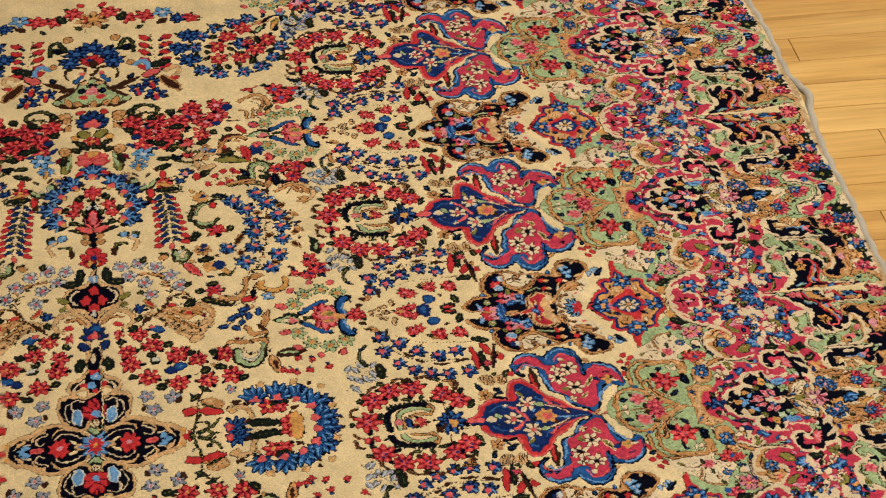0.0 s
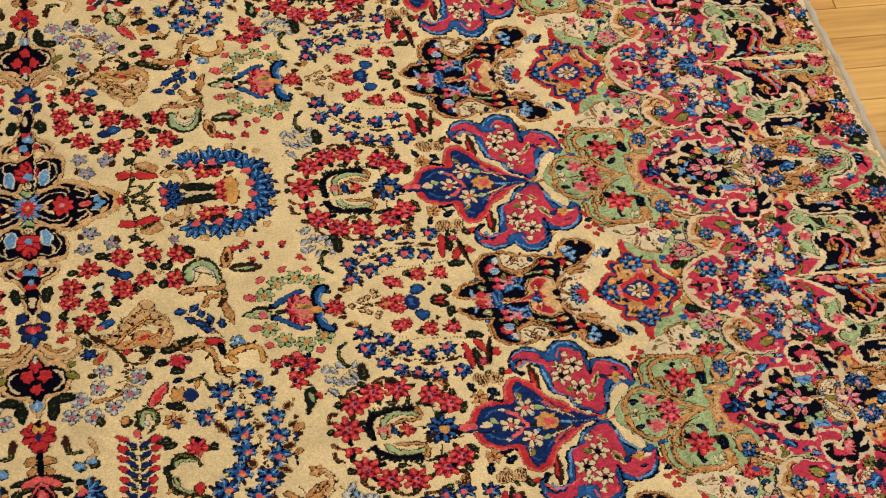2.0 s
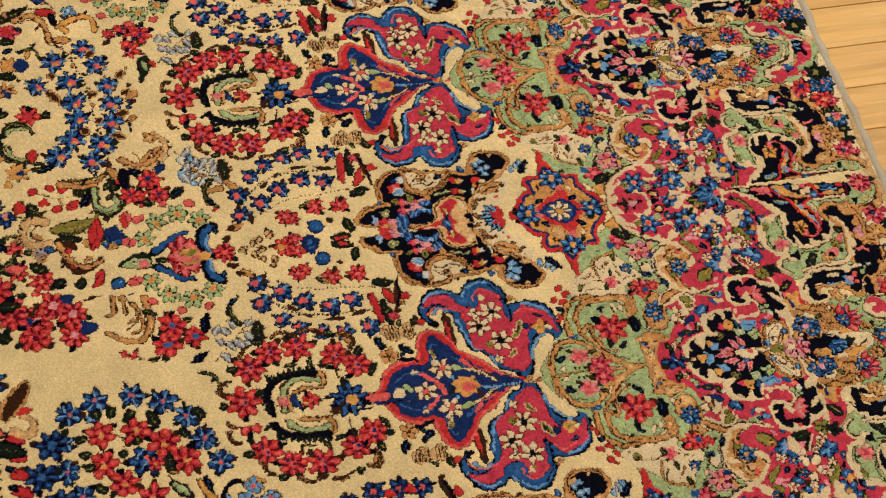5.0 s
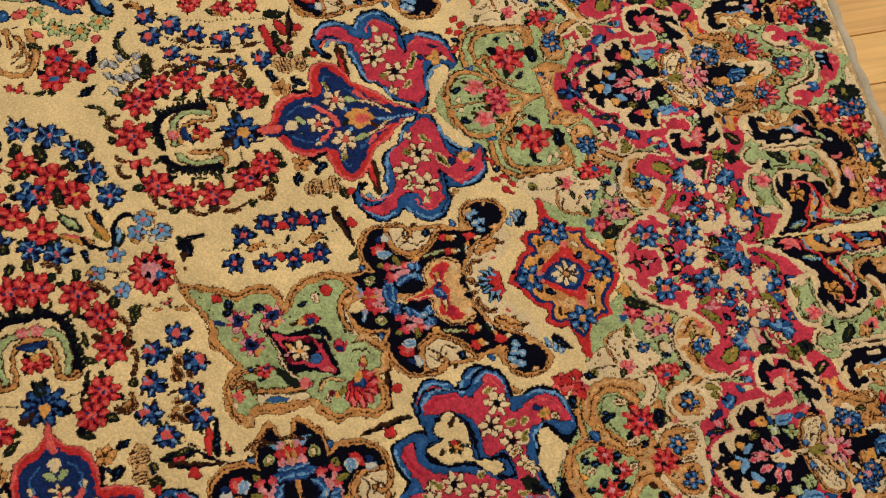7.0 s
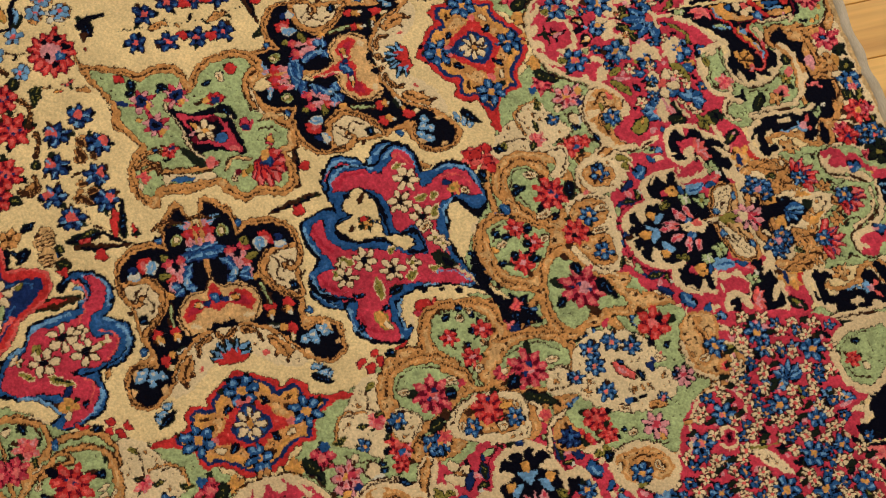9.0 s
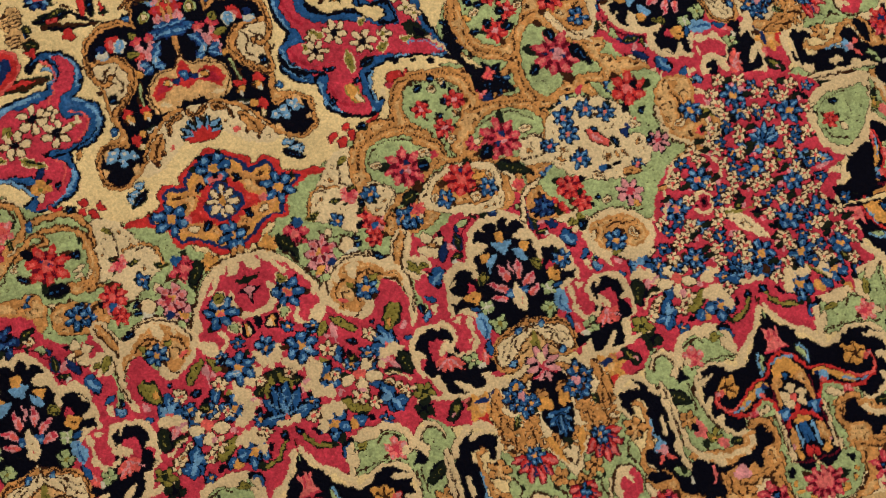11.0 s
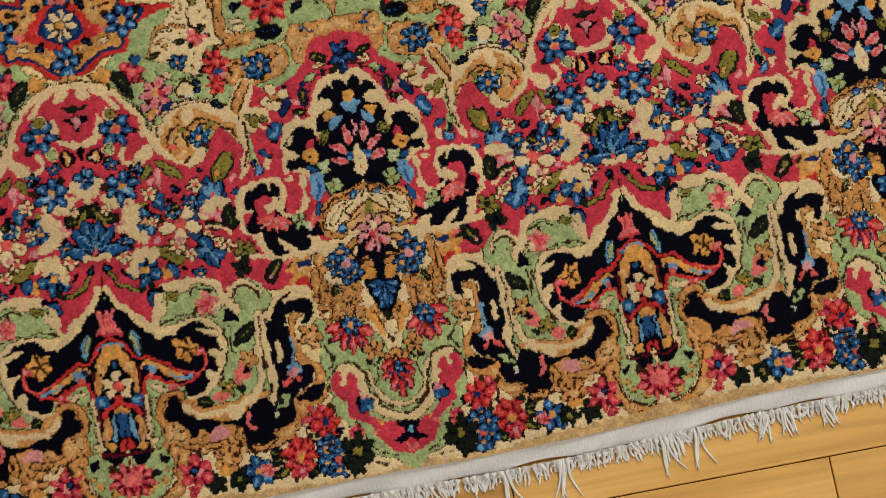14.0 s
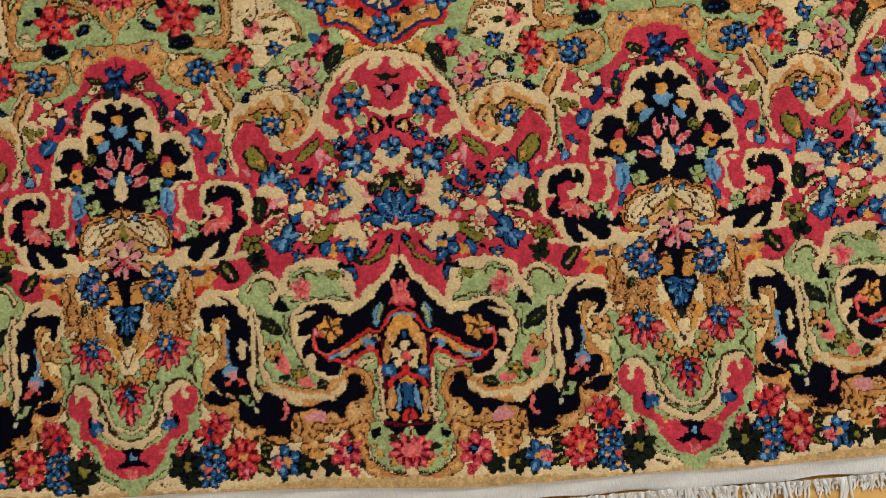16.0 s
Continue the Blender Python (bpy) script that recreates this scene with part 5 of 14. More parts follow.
    shape("S", 205, 622, 192, 604, 181, 600, 173, 591, 167, 576, 166, 560, 154, 557, 144, 555, 136, 550, 133, 542, 137, 533, 147, 525, 159, 519, 168, 512, 173, 503, 183, 494, 192, 484, 203, 463)
    shape("V", 204, 613, 191, 597, 175, 588, 170, 570, 168, 552, 154, 550, 141, 548, 138, 540, 150, 529, 163, 521, 174, 510, 187, 494, 201, 465, 207, 485, 209, 600)
    line("D", 2.4, 1.8, 187, 587, 179, 575, 178, 559)
    line("D", 2.4, 1.8, 168, 548, 150, 546, 147, 540)
    line("D", 2.4, 1.8, 165, 527, 178, 516)
    line("s", 5.5, 4.3, 216, 544, 201, 544, 185, 555, 181, 561)
    line("s", 4.8, 2.4, 170, 518, 182, 508, 187, 495)
    line("C", 3.0, 1.8, 179, 520, 186, 505, 197, 491)
    flower("C", "s", 6, 11.7, 202, 560)
    flower("C", "s", 6, 12.6, 177, 540)
    flower("O", "s", 7, 13.8, 201, 521)
    dot("s", 6.4, 202, 519)
    shape("C", 203, 593, 205, 584, 199, 579, 194, 586, 197, 592)
    leaf("G", 6.2, 190, 581, 199, 573, "g")
    leaf("G", 6.7, 176, 531, 180, 519, "g")
    leaf("C", 4.6, 165, 542, 154, 548)
    leaf("Y", 4.1, 162, 542, 153, 547, "g")
    dot("b", 2.9, 179, 566)
    leaf("C", 3.6, 178, 562, 177, 570)
    dot("b", 2.3, 188, 533)
    line("b", 3.1, 1.8, 202, 505, 204, 491, 202, 464)
    leaf("T", 4.7, 201, 462, 195, 455)
    dot("O", 3.5, 205, 463)
    leaf("s", 7.4, 201, 448, 210, 453)
    dot("s", 5.3, 206, 449)
    group("floret", "0")
    leaf("g", 8.1, 178, 614, 161, 603)
    flower("T", "N", 5, 8.9, 156, 587)
    leaf("K", 6.1, 147, 591, 132, 597, "g")
    line("K", 5.4, 4.2, 161, 577, 162, 570, 164, 562)
    leaf("K", 7.1, 144, 575, 155, 563, "g")
    leaf("K", 5.1, 159, 576, 152, 570)
    shape("a", 130, 589, 138, 578, 133, 571, 123, 572, 119, 583, 124, 590)
    shape("a", 133, 570, 138, 561, 130, 556, 121, 556, 120, 564, 124, 570)
    line("N", 1.2, 1.2, 136, 584, 122, 587)
    line("N", 1.2, 1.2, 136, 581, 122, 583)
    line("N", 1.2, 1.2, 135, 578, 121, 580)
    line("N", 1.2, 1.2, 135, 575, 121, 577)
    line("N", 1.2, 1.2, 134, 572, 120, 574)
    line("N", 1.2, 1.2, 136, 565, 124, 566)
    line("N", 1.2, 1.2, 135, 562, 124, 563)
    line("N", 1.2, 1.2, 135, 559, 124, 560)
    line("N", 1.2, 1.2, 134, 556, 123, 557)
    leaf("g", 6.5, 121, 572, 114, 566)
    leaf("g", 7.5, 123, 558, 111, 551, "N")
    dot("S", 3.9, 119, 548)
    leaf("N", 4.9, 68, 550, 76, 540)
    leaf("T", 6.0, 127, 632, 135, 621)
    line("T", 2.9, 1.8, 123, 634, 124, 625, 134, 622, 138, 627)
    line("N", 5.9, 3.5, 103, 567, 86, 565, 73, 562, 61, 559)
    line("K", 4.1, 2.3, 98, 565, 82, 561, 67, 560)
    dot("S", 5.0, 85, 556)
    leaf("K", 6.9, 65, 551, 73, 539, "g")
    group("palmette", "M")
    line("s", 7.2, 9.6, 201, 629, 201, 615, 201, 602)
    flower("S", "s", 7, 16.0, 190, 753)
    dot("V", 2.1, 190, 751)
    dot("V", 1.6, 194, 756)
    dot("V", 1.6, 184, 753)
    flower("S", "s", 7, 15.4, 153, 740)
    dot("V", 2.1, 152, 738)
    dot("V", 1.6, 156, 743)
    dot("V", 1.6, 147, 740)
    flower("S", "s", 7, 13.9, 136, 715)
    dot("V", 2.1, 136, 713)
    dot("V", 1.6, 140, 718)
    dot("V", 1.6, 130, 715)
    flower("S", "s", 7, 14.5, 133, 683)
    dot("V", 2.1, 133, 681)
    dot("V", 1.6, 137, 686)
    dot("V", 1.6, 127, 683)
    flower("S", "s", 7, 14.1, 147, 645)
    dot("V", 2.1, 147, 643)
    dot("V", 1.6, 151, 648)
    dot("V", 1.6, 141, 645)
    flower("S", "s", 7, 13.8, 161, 624)
    dot("V", 2.1, 161, 622)
    dot("V", 1.6, 165, 627)
    dot("V", 1.6, 155, 624)
    leaf("g", 7.2, 195, 780, 189, 770, "K")
    leaf("g", 7.1, 151, 765, 152, 752, "K")
    leaf("g", 7.1, 121, 733, 124, 720, "K")
    leaf("g", 7.1, 117, 693, 121, 681, "K")
    leaf("g", 7.1, 119, 652, 122, 642, "K")
    leaf("g", 7.2, 150, 621, 138, 617, "K")
    line("T", 2.9, 1.8, 178, 775, 168, 773, 165, 764)
    line("N", 0.9, 0.9, 178, 775, 168, 773, 165, 764)
    line("T", 2.9, 1.7, 141, 748, 131, 743, 126, 735)
    line("N", 0.9, 0.9, 141, 748, 131, 743, 126, 735)
    line("T", 2.9, 1.7, 120, 710, 114, 700, 118, 684)
    line("N", 0.9, 0.9, 120, 710, 114, 700, 118, 684)
    line("T", 2.9, 1.7, 114, 676, 114, 664, 119, 655)
    line("N", 0.9, 0.9, 114, 676, 114, 664, 119, 655)
    line("T", 2.9, 1.8, 124, 637, 124, 627, 135, 623, 141, 627)
    line("N", 0.9, 0.9, 124, 637, 124, 627, 135, 623, 141, 627)
    line("T", 3.0, 1.8, 211, 774, 217, 770, 220, 763)
    line("N", 0.9, 0.9, 211, 774, 217, 770, 220, 763)
    line("K", 8.9, 7.7, 206, 725, 190, 727, 176, 723, 166, 706, 164, 688, 166, 667)
    leaf("g", 3.8, 172, 723, 161, 724)
    leaf("K", 3.0, 171, 721, 163, 721)
    leaf("g", 3.8, 170, 717, 160, 718)
    leaf("K", 3.0, 170, 714, 162, 715)
    leaf("g", 3.8, 168, 710, 159, 711)
    leaf("K", 3.0, 169, 708, 161, 708)
    leaf("g", 3.8, 166, 704, 158, 705)
    leaf("K", 3.0, 168, 701, 160, 702)
    leaf("g", 3.8, 165, 698, 157, 698)
    leaf("K", 3.0, 167, 695, 160, 696)
    leaf("g", 3.8, 164, 692, 156, 692)
    leaf("K", 3.0, 166, 689, 159, 689)
    leaf("g", 3.8, 163, 685, 156, 686)
    leaf("K", 3.0, 166, 682, 158, 683)
    leaf("g", 3.8, 162, 679, 155, 679)
    leaf("K", 3.0, 165, 676, 157, 677)
    leaf("g", 3.8, 162, 673, 154, 673)
    leaf("K", 3.0, 164, 670, 156, 670)
    leaf("g", 3.9, 204, 724, 201, 733)
    leaf("g", 3.8, 197, 726, 193, 735)
    leaf("g", 3.8, 189, 728, 185, 737)
    leaf("g", 3.8, 181, 729, 176, 738)
    line("G", 6.0, 4.8, 205, 711, 193, 711, 181, 708, 172, 698, 171, 682, 174, 668)
    line("N", 0.9, 0.9, 203, 714, 191, 714, 177, 711, 169, 700)
    line("T", 3.6, 3.0, 204, 705, 194, 704, 186, 698, 182, 684, 183, 668)
    dot("T", 3.7, 168, 665)
    line("T", 3.6, 2.4, 182, 666, 173, 662, 164, 665)
    flower("S", "s", 6, 8.4, 196, 682)
    leaf("O", 3.9, 197, 691, 199, 683)
    leaf("V", 6.4, 203, 698, 186, 699, "K")
    leaf("B", 3.4, 207, 693, 193, 697)
    flower("s", "P", 5, 5.7, 194, 712)
    leaf("g", 5.9, 157, 667, 163, 644)
    leaf("K", 4.3, 160, 654, 166, 642)
    leaf("g", 6.4, 157, 678, 146, 670)
    leaf("g", 5.9, 154, 703, 154, 686)
    line("N", 1.2, 1.2, 179, 645, 166, 647, 159, 643)
    flower("V", "D", 9, 16.9, 198, 641, "K")
    flower("V", "D", 8, 9.8, 198, 641)
    dot("O", 6.0, 201, 638)
    leaf("K", 3.9, 203, 654, 205, 662)
    leaf("K", 3.9, 195, 659, 195, 668)
    group("black_bouquet", "A")
    shape("T", 8, 585, 28, 575, 33, 561, 33, 553, 40, 558, 57, 557, 73, 547, 78, 531, 77, 516, 71, 505, 70, 481, 65, 462, 79, 457, 92, 446, 90, 425, 76, 416, 59, 425, 48, 437, 39, 448, 28, 458, 16, 465, -2, 465, -3, 517)
    shape("K", 9, 580, 24, 571, 29, 559, 30, 547, 39, 552, 57, 551, 71, 541, 74, 528, 65, 529, 51, 528, 43, 520, 38, 508, 43, 496, 54, 484, 64, 477, 61, 463, 62, 450, 78, 453, 88, 443, 87, 427, 73, 420, 60, 429, 51, 440, 45, 451, 34, 461, 17, 470, -2, 469, 1, 516)
    shape("C", 64, 525, 73, 523, 73, 509, 68, 502, 67, 483, 59, 485, 46, 499, 43, 509, 49, 519, 57, 524)
    line("T", 4.4, 3.4, 67, 527, 53, 525, 45, 515, 44, 506, 51, 492, 66, 480)
    line("T", 3.9, 2.9, 77, 524, 73, 511, 66, 506, 61, 511)
    line("N", 1.1, 1.0, 11, 582, 27, 573, 32, 559, 32, 551)
    line("N", 1.1, 1.0, 41, 555, 58, 554, 72, 544, 76, 529, 75, 516)
    line("N", 1.1, 1.0, 54, 519, 57, 511, 52, 504, 56, 496)
    line("N", 1.1, 1.0, 59, 520, 64, 513, 59, 504)
    line("N", 1.1, 1.0, 44, 503, 55, 488, 66, 478)
    line("N", 1.0, 0.9, 64, 452, 79, 454, 91, 444, 89, 426, 74, 419)
    line("N", 1.0, 0.9, 54, 434, 49, 439, 41, 452)
    line("N", 1.1, 1.0, 66, 513, 69, 508)
    leaf("a", 5.0, 78, 453, 83, 444)
    leaf("a", 5.0, 83, 438, 87, 430)
    leaf("a", 4.9, 62, 426, 60, 435)
    leaf("O", 5.9, 33, 506, 39, 508)
    leaf("K", 6.8, 59, 491, 68, 491, "g")
    leaf("N", 4.1, 71, 498, 75, 502)
    shape("K", 77, 440, 89, 440, 86, 435, 78, 434)
    leaf("P", 5.5, 5, 564, 17, 567, "b")
    leaf("b", 5.1, 9, 565, 20, 568)
    leaf("S", 5.1, -3, 558, -7, 564)
    leaf("S", 5.1, -3, 558, -1, 566)
    leaf("S", 5.1, -3, 558, 3, 561)
    leaf("S", 5.1, -3, 558, -8, 556)
    leaf("S", 5.1, -3, 558, 0, 553)
    leaf("P", 5.5, -5, 547, -4, 557)
    dot("R", 2.4, -3, 559)
    leaf("S", 5.1, 8, 555, 4, 561)
    leaf("S", 5.1, 8, 555, 10, 563)
    leaf("S", 5.1, 8, 555, 15, 558)
    leaf("S", 5.1, 8, 555, 4, 553)
    leaf("S", 5.1, 8, 555, 11, 550)
    leaf("P", 5.5, 6, 544, 8, 554)
    dot("R", 2.4, 9, 556)
    leaf("B", 6.8, -12, 539, 3, 543, "V")
    line("b", 1.4, 1.0, -12, 539, 3, 543)
    leaf("B", 6.9, -3, 542, 13, 543, "V")
    line("b", 1.4, 1.0, -3, 542, 13, 543)
    leaf("B", 6.9, 4, 536, 22, 538, "V")
    line("b", 1.4, 1.0, 4, 536, 22, 538)
    leaf("B", 6.9, -3, 537, 14, 535, "V")
    line("b", 1.4, 1.0, -3, 537, 14, 535)
    leaf("P", 5.0, 0, 545, 0, 553)
    leaf("P", 5.1, 8, 544, 12, 551)
    leaf("Y", 6.9, 20, 549, 20, 559, "G")
    leaf("C", 3.2, 19, 551, 20, 557)
    leaf("P", 7.3, 19, 523, 21, 534)
    leaf("R", 5.0, 21, 533, 16, 538)
    leaf("R", 5.0, 21, 533, 21, 541)
    leaf("R", 5.0, 21, 533, 26, 536)
    dot("s", 2.4, 21, 534)
    leaf("P", 7.3, 30, 522, 32, 534)
    leaf("R", 5.1, 32, 533, 28, 537)
    leaf("R", 5.1, 32, 533, 32, 540)
    leaf("R", 5.1, 32, 533, 37, 535)
    dot("s", 2.4, 32, 534)
    leaf("P", 7.3, 31, 509, 32, 520)
    leaf("S", 5.0, 32, 519, 28, 523)
    leaf("S", 5.0, 32, 519, 33, 526)
    leaf("S", 5.0, 32, 519, 37, 522)
    dot("s", 2.4, 32, 520)
    leaf("Y", 6.0, 33, 538, 36, 544, "g")
    leaf("Y", 6.4, 32, 524, 43, 526, "g")
    leaf("P", 6.9, 26, 516, 24, 527)
    leaf("B", 6.4, 20, 523, 12, 529, "V")
    line("b", 1.9, 1.0, 20, 523, 12, 529)
    leaf("B", 6.4, 22, 518, 15, 524, "V")
    line("b", 1.9, 1.0, 22, 518, 15, 524)
    leaf("B", 6.4, 24, 510, 32, 507, "V")
    line("b", 1.9, 1.0, 24, 510, 32, 507)
    leaf("B", 6.4, 20, 510, 14, 508, "V")
    line("b", 1.9, 1.0, 20, 510, 14, 508)
    leaf("B", 6.4, 27, 513, 33, 514, "V")
    line("b", 1.9, 1.0, 27, 513, 33, 514)
    leaf("b", 5.5, 21, 511, 20, 519)
    leaf("S", 6.5, 52, 537, 47, 545)
    leaf("S", 6.5, 52, 537, 54, 545)
    leaf("S", 6.5, 52, 537, 58, 539)
    leaf("S", 6.5, 52, 537, 58, 532)
    leaf("S", 6.5, 52, 537, 48, 532)
    dot("r", 3.4, 52, 537)
    leaf("b", 7.8, 47, 529, 45, 541, "W")
    leaf("W", 6.5, 58, 531, 68, 530, "b")
    leaf("V", 6.0, 60, 539, 65, 534, "K")
    leaf("B", 5.6, 32, 556, 37, 559, "K")
    shape("a", -4, 535, 0, 520, 6, 507, 22, 505, 33, 494, 35, 481, 30, 471, 23, 470, 15, 470, 12, 478, 3, 479, -1, 474, -7, 477)
    shape("S", -6, 526, -1, 513, 5, 502, 8, 496, 21, 499, 30, 487, 26, 479, 19, 484, 9, 489, -1, 484, -5, 492)
    shape("q", 2, 496, 20, 495, 27, 486, 19, 486)
    shape("c", -5, 521, -4, 512, -4, 496, -8, 503)
    leaf("R", 4.5, -7, 501, -7, 518)
    leaf("B", 7.2, -6, 491, 3, 500, "V")
    leaf("b", 3.2, -5, 492, 1, 497)
    leaf("C", 4.5, 10, 492, 20, 494, "N")
    leaf("O", 3.6, 13, 493, 19, 493)
    dot("V", 2.9, 7, 493)
    line("N", 1.0, 1.0, -4, 533, 0, 517, 7, 505, 21, 503, 32, 493, 33, 481, 27, 471)
    shape("a", -3, 471, 4, 483, 12, 484, 17, 476, 12, 471, 7, 476)
    leaf("c", 4.5, 18, 475, 27, 476)
    leaf("S", 5.4, 40, 475, 37, 480)
    leaf("S", 5.4, 40, 475, 42, 482)
    leaf("S", 5.4, 40, 475, 45, 477)
    leaf("O", 7.2, 39, 468, 40, 475)
    leaf("W", 2.7, 39, 466, 41, 471)
    leaf("S", 5.4, 55, 475, 52, 480)
    leaf("S", 5.4, 55, 475, 57, 482)
    leaf("S", 5.4, 55, 475, 60, 477)
    leaf("O", 7.2, 54, 468, 55, 475)
    leaf("W", 2.7, 54, 466, 56, 471)
    line("G", 2.4, 1.9, 38, 499, 41, 489, 41, 481)
    leaf("g", 4.1, 47, 458, 34, 463)
    line("W", 1.4, 0.9, 47, 457, 36, 460)
    leaf("S", 5.4, 53, 453, 49, 458)
    leaf("S", 5.4, 53, 453, 55, 459)
    leaf("S", 5.4, 53, 453, 58, 454)
    leaf("S", 5.4, 53, 453, 54, 448)
    leaf("O", 5.0, 48, 455, 45, 459)
    leaf("C", 4.0, 51, 444, 52, 450, "Y")
    dot("b", 3.8, 75, 448)
    dot("W", 1.4, 75, 448)
    dot("b", 3.8, 60, 442)
    dot("W", 1.4, 60, 442)
    dot("b", 3.8, 69, 439)
    dot("W", 1.4, 69, 439)
    dot("b", 3.8, 67, 445)
    dot("W", 1.4, 67, 445)
    dot("b", 3.8, 78, 443)
    dot("W", 1.4, 78, 443)
    leaf("B", 5.9, 66, 465, 73, 467, "K")
    group("cream_pocket", "A")
    shape("C", -6, 467, 16, 467, 33, 458, 44, 447, 52, 432, 59, 423, 46, 421, 34, 426, 26, 433, 12, 443, 1, 444, -8, 452)
    line("T", 3.8, 2.4, 15, 463, 24, 459, 26, 451)
    line("N", 0.8, 0.8, 15, 463, 24, 459, 26, 451)
    line("T", 3.8, 2.4, 36, 451, 39, 443, 35, 436)
    line("N", 0.8, 0.8, 36, 451, 39, 443, 35, 436)
    line("T", 3.8, 2.4, 42, 442, 46, 435, 42, 428)
    line("N", 0.8, 0.8, 42, 442, 46, 435, 42, 428)
    line("T", 3.8, 2.4, 7, 465, 2, 460, 3, 454)
    line("N", 0.8, 0.8, 7, 465, 2, 460, 3, 454)
    shape("T", 33, 453, 43, 446, 48, 434, 40, 433, 34, 441)
    line("N", 0.9, 0.9, 34, 450, 40, 442, 43, 432)
    leaf("s", 4.0, 25, 441, 29, 437)
    leaf("K", 5.8, 2, 440, -10, 452, "g")
    leaf("b", 2.7, 2, 441, -10, 452)
    leaf("K", 5.8, 2, 440, -5, 458, "g")
    leaf("b", 2.7, 2, 441, -5, 458)
    leaf("K", 5.8, 2, 440, 1, 459, "g")
    leaf("b", 2.7, 2, 441, 1, 459)
    leaf("K", 5.8, 2, 440, 9, 458, "g")
    leaf("b", 2.7, 2, 441, 9, 458)
    leaf("K", 5.8, 2, 440, 17, 454, "g")
    leaf("b", 2.7, 2, 441, 17, 454)
    leaf("K", 5.8, 2, 440, 18, 446, "g")
    leaf("b", 2.7, 2, 441, 18, 446)
    leaf("S", 4.9, 2, 438, -7, 446)
    leaf("S", 4.9, 2, 438, 1, 450)
    leaf("S", 4.9, 2, 438, 8, 449)
    leaf("S", 4.9, 2, 438, 14, 442)
    leaf("b", 4.9, 58, 417, 68, 416, "K")
    leaf("b", 4.9, 62, 410, 73, 412, "K")
    leaf("b", 4.9, 67, 404, 75, 409, "K")
    leaf("b", 4.9, 58, 406, 66, 409, "K")
    leaf("K", 6.2, 57, 411, 73, 399, "g")


def side_row_unit():
    """Half a repeat of the row inside it: almond sprays, a grey sprig and the heart-shaped flower."""
    group("almond_spray", "0")
    line("N", 3.2, 2.4, 106, 574, 93, 602, 94, 639, 87, 676, 69, 701, 54, 718)
    line("N", 2.4, 1.6, 64, 585, 61, 622, 58, 659, 44, 690)
    flower("V", "D", 6, 9.9, 71, 711, "K")
    dot("s", 4.2, 70, 714)
    leaf("b", 2.4, 69, 710, 61, 703)
    flower("V", "D", 6, 8.5, 94, 693, "K")
    dot("s", 3.6, 93, 696)
    leaf("b", 2.0, 92, 692, 86, 686)
    flower("V", "D", 6, 8.5, 107, 674, "K")
    dot("s", 3.6, 105, 677)
    leaf("b", 2.0, 105, 673, 98, 668)
    flower("V", "D", 6, 8.6, 115, 652, "K")
    dot("s", 3.6, 113, 654)
    leaf("b", 2.1, 113, 651, 106, 645)
    flower("V", "D", 6, 9.7, 118, 629, "K")
    dot("s", 4.1, 116, 631)
    leaf("b", 2.3, 116, 627, 108, 621)
    flower("V", "D", 6, 9.7, 115, 599, "K")
    dot("s", 4.1, 114, 602)
    leaf("b", 2.3, 113, 598, 106, 592)
    flower("V", "D", 6, 9.8, 45, 712, "K")
    dot("s", 4.1, 44, 715)
    leaf("b", 2.4, 43, 711, 36, 704)
    flower("V", "D", 6, 9.9, 59, 687, "K")
    dot("s", 4.2, 57, 689)
    leaf("b", 2.4, 57, 685, 49, 678)
    flower("V", "D", 6, 10.0, 74, 664, "K")
    dot("s", 4.2, 73, 666)
    leaf("b", 2.4, 72, 663, 64, 656)
    flower("V", "D", 6, 9.5, 84, 636, "K")
    dot("s", 4.0, 82, 638)
    leaf("b", 2.3, 82, 635, 74, 628)
    flower("V", "D", 6, 9.5, 78, 611, "K")
    dot("s", 4.0, 76, 614)
    leaf("b", 2.3, 76, 610, 68, 604)
    leaf("N", 5.7, 88, 669, 96, 659)
    leaf("N", 5.7, 99, 648, 100, 623)
    leaf("N", 5.8, 98, 619, 92, 595)
    leaf("N", 5.7, 76, 685, 85, 673)
    leaf("N", 5.7, 110, 724, 116, 714)
    leaf("N", 5.6, 45, 705, 30, 700)
    leaf("S", 7.6, 72, 590, 113, 585, "M")
    leaf("g", 8.3, 81, 579, 118, 576, "K")
    flower("R", "s", 4, 5.4, 104, 572)
    leaf("g", 8.8, 58, 586, 62, 564, "K")
    leaf("S", 8.3, 67, 576, 90, 566, "N")
    leaf("T", 6.4, 80, 567, 91, 557)
    flower("S", "r", 6, 8.8, 37, 664)
    flower("S", "r", 6, 7.3, 33, 656)
    flower("S", "r", 6, 9.9, 46, 628)
    flower("S", "r", 6, 9.4, 45, 599)
    leaf("B", 12.4, 22, 641, 20, 624, "V")
    leaf("T", 5.6, 49, 643, 54, 631)
    leaf("g", 6.3, 46, 647, 52, 637)
    leaf("g", 8.7, 7, 596, 3, 620, "K")
    leaf("S", 4.3, 5, 601, 3, 614)
    leaf("g", 8.1, 10, 592, 28, 599, "K")
    leaf("N", 5.6, 25, 613, 31, 617)
    flower("S", "r", 7, 11.2, 0, 672)
    flower("S", "r", 5, 7.2, 8, 659)
    dot("O", 3.9, 0, 676)
    shape("V", 4, 652, 13, 642, 4, 635, -7, 634, -10, 645, -6, 651)
    dot("D", 3.3, 3, 643)
    dot("a", 3.9, 0, 719)
    line("N", 1.4, 1.4, 1, 723, 5, 718, 0, 716, -3, 720)
    dot("a", 3.9, 7, 707)
